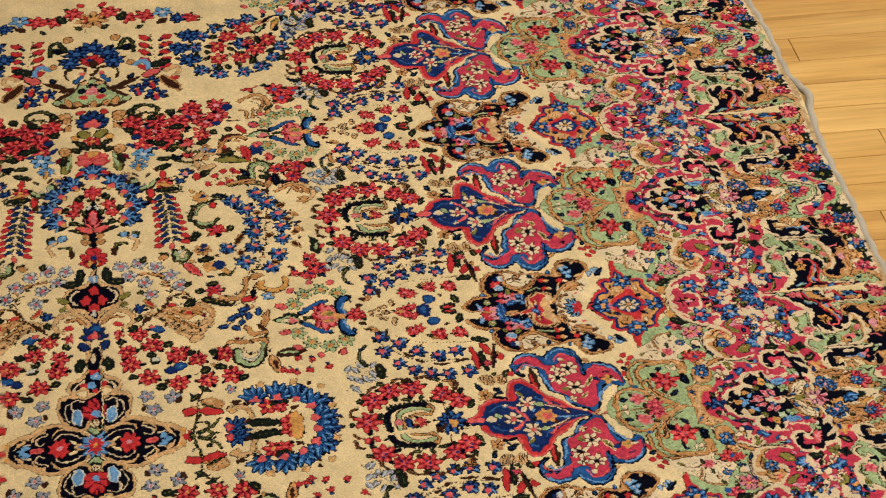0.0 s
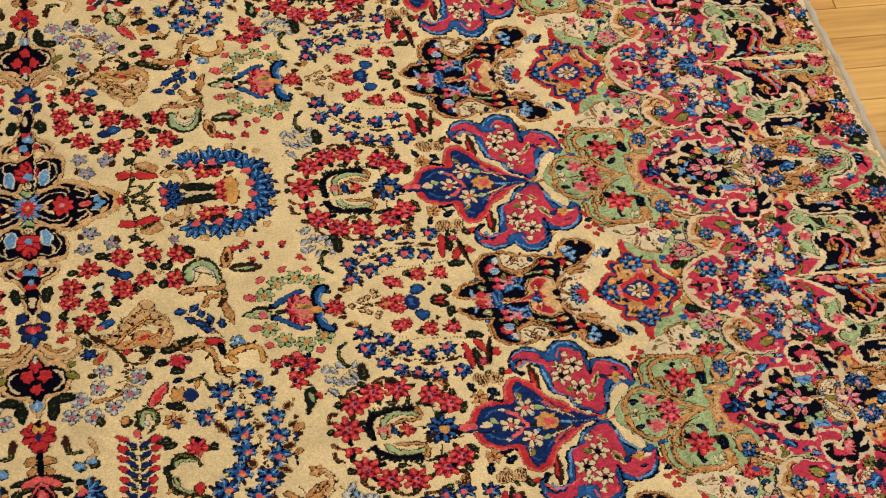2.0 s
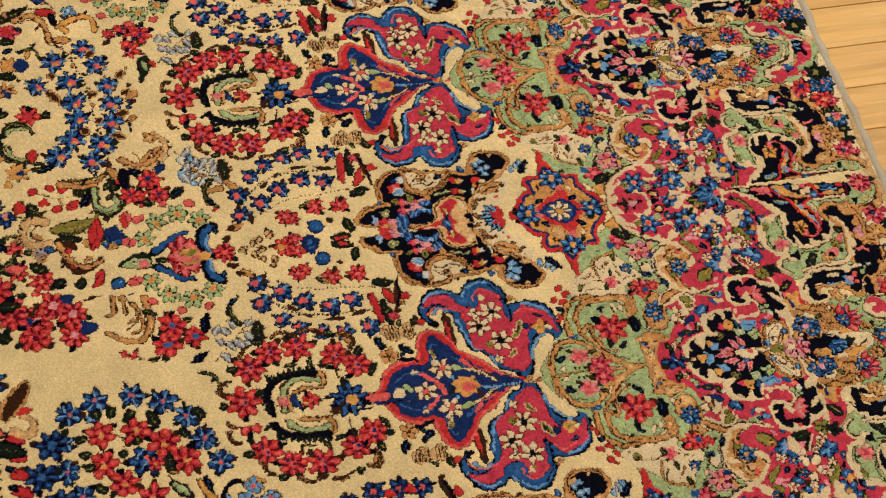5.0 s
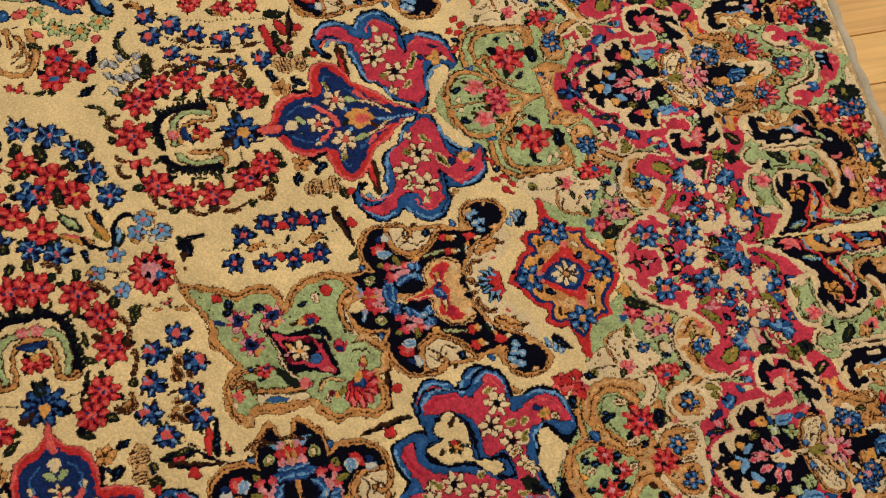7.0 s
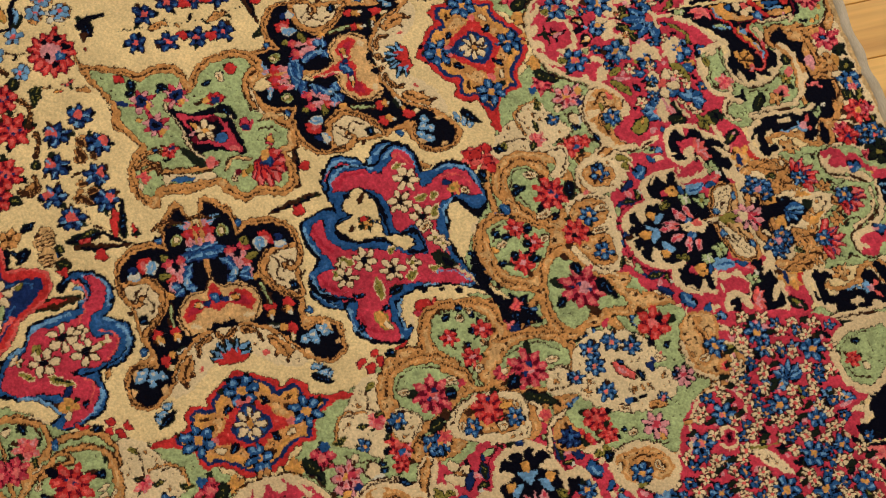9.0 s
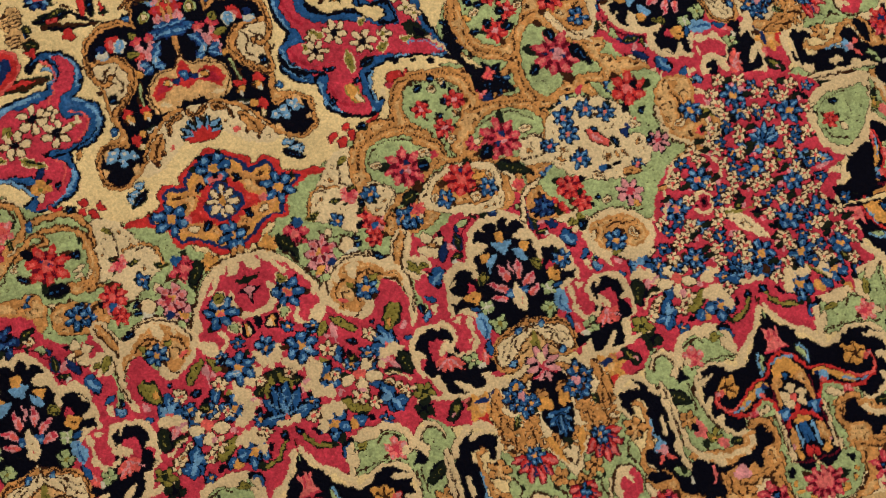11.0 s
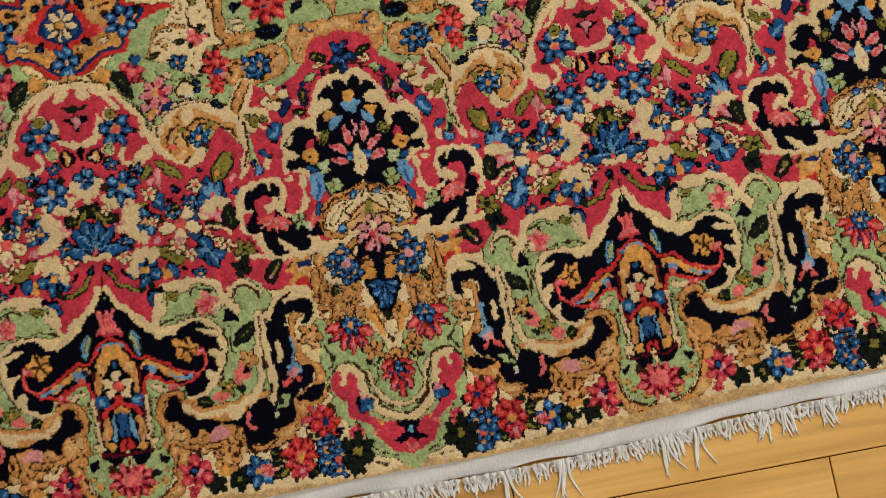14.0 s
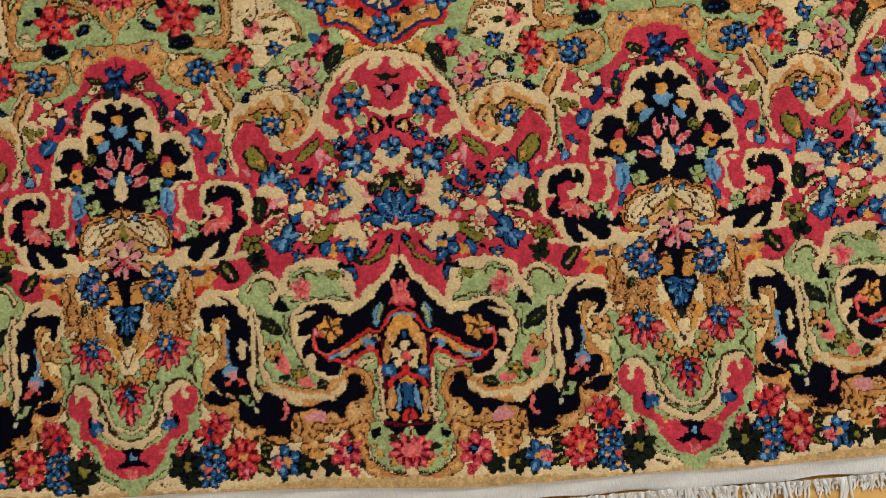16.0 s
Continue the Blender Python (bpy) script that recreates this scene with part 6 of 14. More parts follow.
    line("N", 1.4, 1.4, 7, 711, 12, 707, 7, 704, 3, 708)
    dot("a", 3.9, 12, 699)
    line("N", 1.4, 1.4, 12, 702, 16, 698, 11, 695, 8, 699)
    dot("a", 3.9, 15, 686)
    line("N", 1.4, 1.4, 15, 690, 19, 686, 14, 683, 11, 687)
    dot("a", 3.9, 20, 688)
    line("N", 1.4, 1.4, 21, 692, 25, 688, 20, 685, 17, 689)
    dot("a", 3.9, -1, 698)
    line("N", 1.4, 1.4, -1, 701, 3, 697, -2, 694, -5, 698)
    line("N", 1.5, 1.5, -7, 720, 0, 698, 3, 679)
    leaf("N", 8.5, -22, 716, -26, 736)
    leaf("N", 6.1, -20, 722, -32, 714)
    leaf("T", 7.4, 26, 728, 34, 714)
    leaf("N", 6.2, 28, 733, 31, 722)
    group("grey_sprig", "0")
    leaf("h", 7.0, 128, 766, 139, 756, "g")
    line("W", 1.6, 1.2, 128, 766, 139, 756)
    leaf("h", 7.0, 118, 760, 109, 769, "g")
    line("W", 1.6, 1.2, 118, 760, 109, 769)
    leaf("h", 7.0, 113, 759, 125, 750, "g")
    line("W", 1.6, 1.2, 113, 759, 125, 750)
    leaf("h", 7.0, 105, 753, 96, 762, "g")
    line("W", 1.6, 1.2, 105, 753, 96, 762)
    leaf("h", 7.0, 112, 748, 124, 739, "g")
    line("W", 1.6, 1.2, 112, 748, 124, 739)
    leaf("h", 7.0, 97, 744, 88, 753, "g")
    line("W", 1.6, 1.2, 97, 744, 88, 753)
    leaf("h", 7.0, 104, 737, 115, 728, "g")
    line("W", 1.6, 1.2, 104, 737, 115, 728)
    leaf("h", 7.0, 104, 770, 93, 764, "g")
    line("W", 1.6, 1.2, 104, 770, 93, 764)
    leaf("h", 7.0, 98, 734, 89, 727, "g")
    line("W", 1.6, 1.2, 98, 734, 89, 727)
    leaf("h", 7.0, 116, 740, 121, 730, "g")
    line("W", 1.6, 1.2, 116, 740, 121, 730)
    line("g", 2.0, 1.6, 135, 773, 115, 753, 98, 734)
    leaf("g", 10.2, 119, 723, 91, 721, "N")
    line("g", 7.1, 4.7, 94, 740, 81, 748, 66, 746, 59, 736)
    leaf("K", 6.3, 68, 747, 61, 738)
    group("heart_flower", "A")
    flower("G", "O", 6, 10.2, 28, 828, "g")
    flower("O", "s", 5, 4.3, 26, 827)
    flower("G", "O", 6, 9.8, 47, 811, "g")
    flower("O", "s", 5, 4.1, 45, 810)
    flower("G", "O", 6, 10.3, 55, 786, "g")
    flower("O", "s", 5, 4.3, 53, 785)
    flower("G", "O", 6, 10.3, 46, 762, "g")
    flower("O", "s", 5, 4.3, 44, 762)
    shape("g", -2, 861, 4, 851, 11, 838, 8, 825, -6, 822, -9, 822, -6, 856)
    shape("G", -3, 856, 5, 839, 2, 828, -7, 825, -7, 849)
    dot("r", 5.8, -4, 833)
    leaf("C", 3.6, -3, 847, -2, 837)
    leaf("s", 7.3, 21, 849, 27, 836, "M")
    leaf("s", 7.4, 50, 836, 57, 825, "M")
    leaf("s", 7.5, 67, 805, 72, 795, "M")
    leaf("s", 7.5, 70, 774, 63, 764, "M")
    leaf("s", 7.3, 23, 853, 30, 843, "M")
    line("K", 9.9, 6.8, 9, 820, 16, 808, 27, 793, 30, 780)
    line("B", 6.8, 4.6, 11, 817, 18, 806, 28, 792, 29, 781)
    line("K", 13.1, 9.3, 34, 750, 29, 761, 12, 764, 0, 757, -5, 747)
    line("B", 9.2, 6.2, 32, 752, 25, 760, 11, 761, 2, 755)
    line("b", 3.1, 2.3, 24, 756, 13, 759, 3, 755)
    leaf("K", 6.2, 33, 749, 23, 745)
    leaf("S", 12.1, -1, 784, 4, 804, "M")
    leaf("r", 5.5, 2, 785, 4, 804)
    leaf("S", 12.1, -1, 784, 20, 799, "M")
    leaf("r", 5.5, 2, 785, 20, 799)
    leaf("S", 12.1, -1, 784, 27, 788, "M")
    leaf("r", 5.5, 2, 785, 27, 788)
    leaf("S", 12.1, -1, 784, 22, 775, "M")
    leaf("r", 5.5, 2, 785, 22, 775)
    shape("r", 7, 795, 17, 782, 10, 770, -7, 769, -5, 792)
    leaf("O", 6.7, 3, 791, 11, 778)
    shape("O", 1, 772, 4, 761, -4, 750, -9, 764)
    leaf("Y", 7.9, 2, 784, 7, 770, "T")
    flower("S", "s", 8, 11.2, 1, 740)
    leaf("N", 7.4, 18, 728, 17, 741)
    leaf("g", 8.5, -2, 819, 0, 803)


def field_quarter():
    """A quarter of the open field, in millimetres."""
    group("spray", "0")
    line("g", 7.6, 5.9, -549, 976, -544, 951, -532, 945, -521, 932)
    leaf("g", 10.0, -541, 926, -543, 946)
    dot("S", 4.3, -555, 949)
    line("g", 3.3, 2.5, -544, 897, -560, 911, -579, 919)
    leaf("S", 8.6, -543, 905, -562, 920, "g")
    leaf("S", 9.8, -543, 903, -511, 920, "g")
    dot("O", 6.2, -524, 906)
    dot("O", 5.6, -517, 911)
    leaf("g", 7.6, -545, 886, -545, 900)
    line("O", 5.1, 3.4, -480, 938, -482, 920, -494, 917)
    line("O", 4.2, 3.4, -503, 923, -499, 915)
    leaf("g", 13.3, -483, 949, -452, 945)
    group("blue_fan", "0")
    flower("V", "D", 11, 17.6, -498, 947, "K")
    dot("S", 6.2, -508, 949)
    group("ring_bush", "0")
    flower("S", "O", 7, 16.6, -427, 947)
    flower("S", "O", 7, 16.4, -450, 920)
    flower("V", "S", 10, 14.6, -477, 903, "K")
    flower("V", "S", 10, 15.1, -448, 892, "K")
    flower("V", "S", 10, 15.3, -420, 907, "K")
    flower("V", "S", 10, 17.2, -404, 937, "K")
    flower("V", "S", 10, 15.5, -392, 962, "K")
    dot("O", 3.7, -466, 884)
    dot("O", 4.3, -426, 882)
    dot("O", 4.4, -396, 900)
    dot("T", 3.8, -383, 930)
    leaf("S", 8.7, -396, 878, -358, 890, "g")
    group("spray", "0")
    flower("W", "g", 5, 11.5, -570, 892, "N")
    flower("W", "g", 5, 10.3, -588, 903, "N")
    flower("W", "g", 5, 9.8, -504, 883, "N")
    leaf("g", 7.7, -498, 876, -487, 878)
    leaf("g", 9.2, -535, 878, -526, 890)
    flower("S", "V", 8, 15.9, -561, 860)
    flower("S", "V", 8, 16.0, -528, 864)
    flower("S", "V", 8, 16.1, -493, 864)
    flower("S", "V", 8, 14.7, -592, 847)
    flower("S", "V", 8, 15.7, -564, 818)
    flower("S", "V", 8, 15.3, -536, 827)
    flower("S", "V", 8, 15.9, -509, 819)
    flower("S", "V", 8, 15.6, -589, 796)
    dot("O", 3.6, -566, 868)
    dot("O", 3.7, -502, 865)
    leaf("g", 10.5, -584, 827, -594, 816)
    leaf("g", 9.0, -581, 830, -579, 812)
    leaf("V", 8.4, -574, 840, -548, 839, "K")
    leaf("g", 9.1, -540, 849, -522, 839)
    leaf("g", 9.1, -514, 835, -493, 844)
    leaf("g", 9.0, -520, 808, -502, 791)
    leaf("g", 8.9, -571, 798, -562, 805)
    leaf("g", 9.6, -590, 776, -586, 792)
    flower("T", "N", 4, 11.5, -469, 857)
    line("G", 6.5, 4.9, -482, 820, -490, 838, -476, 848, -459, 841, -453, 820, -455, 803)
    line("g", 1.2, 1.2, -479, 817, -485, 824, -486, 837, -477, 843, -461, 838)
    line("N", 2.5, 2.5, -447, 867, -450, 837, -453, 794, -449, 761, -450, 732)
    leaf("T", 9.9, -450, 835, -448, 867, "N")
    line("g", 3.3, 2.5, -445, 834, -426, 832, -408, 829)
    line("T", 3.2, 2.4, -502, 805, -483, 814, -462, 804, -455, 790)
    leaf("S", 7.2, -480, 807, -458, 820, "N")
    line("O", 5.7, 4.1, -449, 818, -428, 816, -429, 806)
    line("O", 5.7, 4.1, -455, 790, -468, 792, -472, 779)
    line("O", 4.9, 3.2, -453, 782, -439, 793, -442, 801)
    leaf("g", 9.7, -451, 763, -438, 780)
    dot("S", 4.3, -437, 857)
    dot("K", 3.1, -440, 863)
    dot("S", 4.3, -422, 862)
    dot("K", 3.1, -425, 866)
    dot("S", 4.3, -408, 862)
    dot("S", 4.3, -388, 860)
    dot("S", 4.3, -416, 841)
    dot("S", 4.3, -403, 845)
    dot("S", 4.3, -386, 844)
    dot("K", 3.1, -405, 851)
    dot("S", 4.3, -373, 846)
    line("g", 1.2, 1.2, -446, 840, -417, 854, -380, 852)
    leaf("S", 6.2, -374, 848, -360, 833)
    leaf("V", 8.3, -484, 765, -506, 774, "K")
    leaf("V", 8.3, -484, 769, -490, 785, "K")
    leaf("V", 8.3, -473, 765, -482, 782, "K")
    leaf("V", 8.3, -468, 755, -471, 773, "K")
    leaf("V", 9.5, -461, 744, -467, 763, "K")
    leaf("b", 7.1, -474, 751, -492, 758, "K")
    leaf("b", 7.1, -477, 741, -491, 745, "K")
    line("g", 1.2, 1.2, -486, 778, -474, 756, -458, 737)
    flower("b", "W", 5, 8.9, -440, 733, "N")
    leaf("S", 7.1, -470, 732, -453, 728)
    dot("O", 4.8, -452, 749)
    group("tan_leaf", "0")
    dot("O", 6.0, -540, 790)
    line("N", 3.2, 2.4, -562, 768, -552, 781, -528, 780, -515, 761, -514, 745, -532, 735, -550, 730, -573, 729)
    line("O", 6.4, 4.0, -550, 787, -533, 785, -523, 772)
    line("r", 3.0, 2.4, -550, 769, -529, 771, -518, 755)
    line("O", 5.6, 4.0, -519, 746, -543, 737, -573, 732)
    line("T", 4.8, 3.2, -513, 751, -526, 734, -556, 723)
    leaf("V", 7.0, -585, 763, -567, 772, "K")
    dot("S", 3.5, -583, 761)
    leaf("g", 10.2, -606, 758, -591, 743)
    shape("T", -589, 751, -571, 759, -557, 751, -567, 739, -584, 737)
    line("N", 1.2, 1.2, -587, 745, -571, 753, -560, 747)
    leaf("g", 8.8, -529, 729, -495, 742)
    group("spray", "0")
    line("N", 3.1, 2.3, -609, 717, -585, 729, -562, 723, -540, 712)
    line("T", 4.7, 3.9, -573, 729, -562, 718, -546, 711, -538, 718)
    shape("R", -519, 712, -510, 720, -500, 709, -500, 695, -512, 691, -520, 701)
    leaf("g", 10.2, -520, 701, -536, 704)
    leaf("g", 10.2, -504, 688, -520, 688)
    line("T", 7.1, 4.7, -462, 690, -469, 714, -461, 721, -433, 719, -419, 706)
    line("T", 6.3, 4.0, -462, 697, -446, 711, -435, 702)
    line("N", 1.2, 1.2, -474, 691, -481, 680)
    shape("T", -490, 713, -478, 716, -470, 695, -478, 684)
    flower("W", "S", 5, 11.4, -588, 703, "N")
    flower("W", "S", 5, 11.4, -553, 691, "N")
    flower("W", "S", 5, 11.3, -594, 683, "N")
    flower("W", "S", 5, 11.3, -564, 666, "N")
    flower("W", "S", 5, 11.2, -580, 648, "N")
    flower("W", "S", 5, 11.2, -604, 640, "N")
    flower("W", "S", 5, 8.6, -610, 665, "N")
    line("N", 1.2, 1.2, -565, 728, -567, 693, -575, 670)
    leaf("S", 10.9, -540, 652, -521, 678, "g")
    line("g", 2.3, 2.3, -559, 651, -517, 643, -499, 644)
    flower("O", "T", 7, 13.5, -513, 658)
    dot("V", 6.9, -501, 658)
    leaf("g", 8.7, -500, 664, -493, 682)
    flower("V", "O", 9, 13.6, -473, 650, "K")
    flower("V", "S", 9, 11.8, -490, 628, "K")
    flower("O", "B", 8, 12.8, -519, 619)
    leaf("g", 7.1, -517, 608, -518, 596)
    line("g", 5.3, 3.8, -556, 622, -544, 623, -537, 634, -542, 645, -552, 644)
    flower("O", "N", 5, 6.9, -570, 632)
    group("paisley", "0")
    flower("V", "S", 9, 14.3, -432, 674, "K")
    flower("V", "S", 9, 14.2, -424, 641, "K")
    flower("V", "S", 9, 14.1, -416, 617, "K")
    flower("V", "S", 9, 14.0, -461, 629, "K")
    flower("V", "S", 9, 13.9, -455, 604, "K")
    flower("V", "S", 9, 14.0, -413, 590, "K")
    flower("V", "S", 9, 13.8, -455, 578, "K")
    flower("V", "S", 9, 13.9, -419, 567, "K")
    flower("V", "S", 9, 13.7, -466, 545, "K")
    flower("V", "S", 9, 14.8, -430, 537, "K")
    flower("V", "S", 9, 13.6, -483, 526, "K")
    flower("V", "S", 9, 13.6, -451, 520, "K")
    dot("O", 4.0, -474, 641)
    dot("O", 4.0, -460, 623)
    dot("O", 4.0, -459, 574)
    dot("O", 4.0, -410, 575)
    dot("O", 3.5, -401, 638)
    dot("O", 3.9, -426, 529)
    line("N", 2.3, 1.6, -443, 632, -435, 601, -433, 571, -448, 529)
    line("T", 3.9, 2.4, -450, 672, -442, 641, -436, 631)
    leaf("T", 7.2, -404, 596, -391, 606)
    leaf("T", 7.1, -406, 567, -397, 574)
    leaf("T", 7.3, -404, 638, -402, 626)
    leaf("T", 8.4, -440, 521, -422, 500)
    group("spray", "0")
    flower("S", "V", 8, 15.4, -500, 584)
    leaf("g", 9.9, -539, 596, -522, 600)
    leaf("g", 9.8, -495, 564, -483, 572)
    leaf("g", 7.8, -503, 603, -491, 603)
    line("g", 6.8, 4.5, -535, 566, -526, 577, -506, 578, -502, 560, -511, 557)
    line("g", 6.0, 4.5, -535, 564, -535, 542, -514, 523)
    line("g", 4.5, 3.0, -527, 559, -517, 543, -516, 531)
    leaf("S", 7.2, -498, 528, -503, 544)
    leaf("g", 9.6, -505, 508, -497, 522)
    flower("O", "N", 6, 11.4, -521, 510)
    leaf("K", 8.7, -383, 624, -376, 654, "g")
    dot("S", 3.5, -403, 697)
    flower("S", "V", 6, 11.1, -392, 692)
    flower("S", "V", 6, 12.2, -378, 682)
    flower("S", "P", 6, 11.0, -392, 662)
    leaf("g", 8.8, -402, 681, -394, 676)
    group("red_sprig", "0")
    line("g", 2.3, 2.3, -554, 596, -563, 532)
    leaf("S", 6.2, -561, 597, -586, 612)
    leaf("S", 5.6, -562, 592, -562, 614)
    leaf("S", 5.6, -553, 587, -551, 606)
    leaf("S", 5.6, -564, 587, -580, 593)
    leaf("S", 5.6, -562, 577, -578, 583)
    leaf("S", 5.6, -551, 572, -544, 584)
    leaf("S", 5.6, -563, 563, -576, 570)
    leaf("S", 5.6, -553, 557, -541, 566)
    leaf("S", 5.5, -564, 552, -576, 561)
    leaf("S", 5.5, -555, 543, -540, 553)
    leaf("S", 5.5, -565, 538, -578, 548)
    leaf("S", 5.5, -556, 529, -539, 539)
    leaf("S", 5.5, -569, 528, -582, 538)
    leaf("S", 5.5, -570, 517, -583, 524)
    leaf("S", 5.5, -556, 522, -542, 525)
    dot("V", 3.9, -573, 601)
    dot("V", 3.9, -562, 582)
    dot("V", 3.4, -549, 573)
    dot("V", 3.9, -564, 561)
    dot("V", 3.9, -549, 544)
    dot("V", 3.9, -565, 543)
    dot("V", 3.8, -573, 525)
    dot("V", 3.9, -552, 530)
    dot("K", 3.3, -556, 567)
    dot("K", 3.3, -559, 546)
    group("axis_bush", "0")
    flower("V", "S", 9, 17.5, -610, 540, "K")
    flower("V", "S", 9, 13.5, -617, 565, "K")
    flower("V", "S", 9, 13.8, -614, 510, "K")
    leaf("g", 7.6, -596, 565, -587, 552)
    flower("T", "N", 6, 10.5, -608, 604)
    dot("W", 5.0, -606, 592)
    flower("s", "S", 5, 7.9, -594, 587)
    group("spray", "0")
    leaf("T", 11.5, -576, 487, -585, 514, "g")
    leaf("S", 4.9, -580, 496, -580, 508)
    line("g", 6.6, 5.1, -571, 497, -560, 503, -547, 498, -548, 490)
    line("g", 5.8, 4.3, -606, 468, -602, 482, -588, 487, -578, 477)
    leaf("S", 10.8, -579, 464, -563, 482, "O")
    leaf("S", 6.5, -568, 470, -561, 454)
    line("N", 2.2, 2.2, -565, 471, -517, 466, -505, 454)
    dot("V", 5.4, -538, 479)
    flower("V", "O", 5, 8.6, -546, 460, "K")
    leaf("S", 7.6, -530, 470, -518, 477)
    leaf("g", 8.2, -514, 469, -503, 455)
    leaf("g", 6.8, -529, 459, -517, 462)
    line("T", 7.3, 4.4, -515, 455, -522, 443, -513, 430, -502, 428)
    line("T", 5.1, 2.9, -516, 452, -503, 457)
    line("T", 4.4, 2.9, -498, 442, -470, 444, -450, 452)
    line("G", 5.2, 3.7, -443, 486, -443, 465, -439, 456, -428, 466, -434, 474)
    line("g", 1.1, 1.1, -443, 479, -441, 458, -431, 462)
    dot("S", 5.5, -508, 487)
    dot("S", 4.9, -492, 489)
    dot("S", 4.9, -479, 488)
    dot("S", 4.9, -499, 473)
    dot("S", 5.5, -485, 467)
    dot("S", 5.5, -472, 465)
    line("g", 1.1, 1.1, -510, 483, -488, 479, -461, 474)
    leaf("g", 11.6, -460, 459, -451, 484)
    leaf("g", 7.5, -469, 481, -458, 480)
    leaf("T", 6.9, -477, 494, -447, 493)
    leaf("g", 8.3, -436, 479, -429, 491)
    flower("W", "O", 11, 12.5, -597, 443, "N")
    dot("S", 4.3, -598, 451)
    flower("T", "N", 8, 10.1, -617, 466)
    leaf("g", 8.0, -578, 450, -556, 438)
    line("g", 5.0, 3.6, -571, 433, -561, 425, -547, 432, -552, 440, -529, 444)
    flower("S", "V", 6, 11.6, -532, 427)
    leaf("g", 8.0, -527, 423, -515, 420)
    flower("T", "K", 5, 9.5, -504, 408)
    leaf("V", 5.9, -500, 422, -495, 412, "K")
    line("g", 5.8, 4.4, -491, 430, -472, 428, -454, 432)
    leaf("S", 7.0, -458, 414, -454, 450)
    leaf("g", 8.1, -460, 426, -459, 440)
    line("T", 6.5, 4.4, -476, 419, -487, 413, -484, 395, -466, 387, -453, 395)
    line("R", 2.7, 2.2, -474, 415, -480, 409, -476, 397)
    flower("V", "D", 9, 13.8, -437, 426, "K")
    leaf("S", 5.4, -425, 433, -422, 448)
    leaf("T", 6.8, -441, 438, -442, 451)
    flower("S", "P", 8, 15.3, -593, 397)
    flower("S", "P", 8, 15.4, -569, 395)
    flower("S", "P", 8, 15.4, -540, 397)
    flower("S", "P", 8, 15.4, -515, 381)
    flower("S", "P", 8, 15.1, -605, 367)
    flower("S", "P", 8, 15.2, -577, 368)
    flower("S", "P", 8, 15.2, -546, 357)
    flower("S", "P", 8, 15.3, -504, 353)
    flower("S", "P", 8, 13.8, -488, 341)
    flower("S", "P", 8, 14.7, -522, 339)
    flower("S", "P", 8, 13.7, -489, 317)
    flower("S", "P", 8, 13.6, -524, 321)
    leaf("g", 9.1, -617, 388, -599, 392)
    leaf("g", 9.2, -558, 377, -542, 380)
    leaf("g", 7.9, -586, 411, -578, 415)
    leaf("g", 7.9, -560, 408, -549, 410)
    dot("V", 5.8, -606, 396)
    dot("V", 6.3, -574, 404)
    dot("V", 5.3, -506, 390)
    dot("V", 6.3, -491, 359)
    dot("V", 6.2, -612, 357)
    dot("V", 6.2, -532, 340)
    dot("V", 7.8, -476, 323)
    dot("V", 5.2, -585, 356)
    leaf("g", 8.0, -494, 380, -495, 361)
    leaf("g", 8.5, -532, 365, -533, 382)
    line("g", 2.8, 2.1, -591, 381, -558, 376, -529, 368)
    line("g", 2.8, 2.1, -580, 352, -539, 353, -508, 342)
    line("g", 5.6, 4.2, -592, 338, -577, 334, -573, 324, -591, 322, -613, 336, -614, 351)
    leaf("T", 11.5, -633, 337, -624, 360, "N")
    group("tan_leaf", "0")
    line("T", 3.6, 2.1, -449, 352, -450, 336, -458, 333)
    line("N", 2.1, 2.1, -436, 350, -430, 324, -441, 315)
    line("T", 4.3, 2.1, -441, 351, -439, 332)
    line("T", 6.4, 5.0, -420, 348, -418, 319, -427, 301, -442, 301, -458, 312)
    line("T", 3.6, 2.1, -432, 343, -425, 317, -436, 308)
    line("N", 3.6, 2.1, -476, 355, -453, 359, -436, 360)
    leaf("S", 7.9, -466, 363, -452, 380)
    dot("V", 5.8, -432, 359)
    dot("O", 3.2, -439, 357)
    leaf("g", 7.9, -476, 362, -466, 376)
    leaf("g", 7.9, -425, 336, -411, 324)
    group("spray", "0")
    flower("S", "K", 6, 10.9, -410, 467)
    flower("S", "K", 6, 9.9, -387, 469)
    flower("S", "V", 6, 9.9, -394, 487)
    leaf("g", 6.9, -401, 460, -394, 456)
    leaf("g", 6.9, -376, 471, -362, 474)
    leaf("V", 5.6, -382, 498, -379, 506)
    flower("S", "B", 5, 9.9, -401, 316)
    flower("S", "B", 5, 9.8, -401, 297)
    flower("S", "B", 5, 9.9, -382, 297)
    leaf("g", 7.9, -388, 314, -379, 316)
    leaf("K", 9.2, -369, 298, -365, 321)
    group("tan_leaf", "0")
    shape("T", -565, 764, -554, 783, -533, 785, -517, 770, -510, 748, -523, 730, -550, 722, -582, 726, -567, 735, -540, 740, -529, 754, -538, 769, -552, 762)
    line("C", 2.4, 1.8, -552, 776, -531, 776, -519, 755, -531, 739)
    line("N", 1.2, 1.2, -555, 771, -534, 774, -523, 756, -537, 738, -567, 728)
    line("s", 2.4, 1.8, -546, 780, -525, 775, -516, 752)
    leaf("T", 10.4, -540, 788, -549, 801)
    leaf("T", 10.4, -538, 788, -527, 800)
    group("ground_field", "0")
    shape("E", -645, 967, -502, 951, -348, 955, -383, 782, -407, 551, -411, 480, -411, 358, -553, 378, -678, 394)
    group("blue_fan", "0")
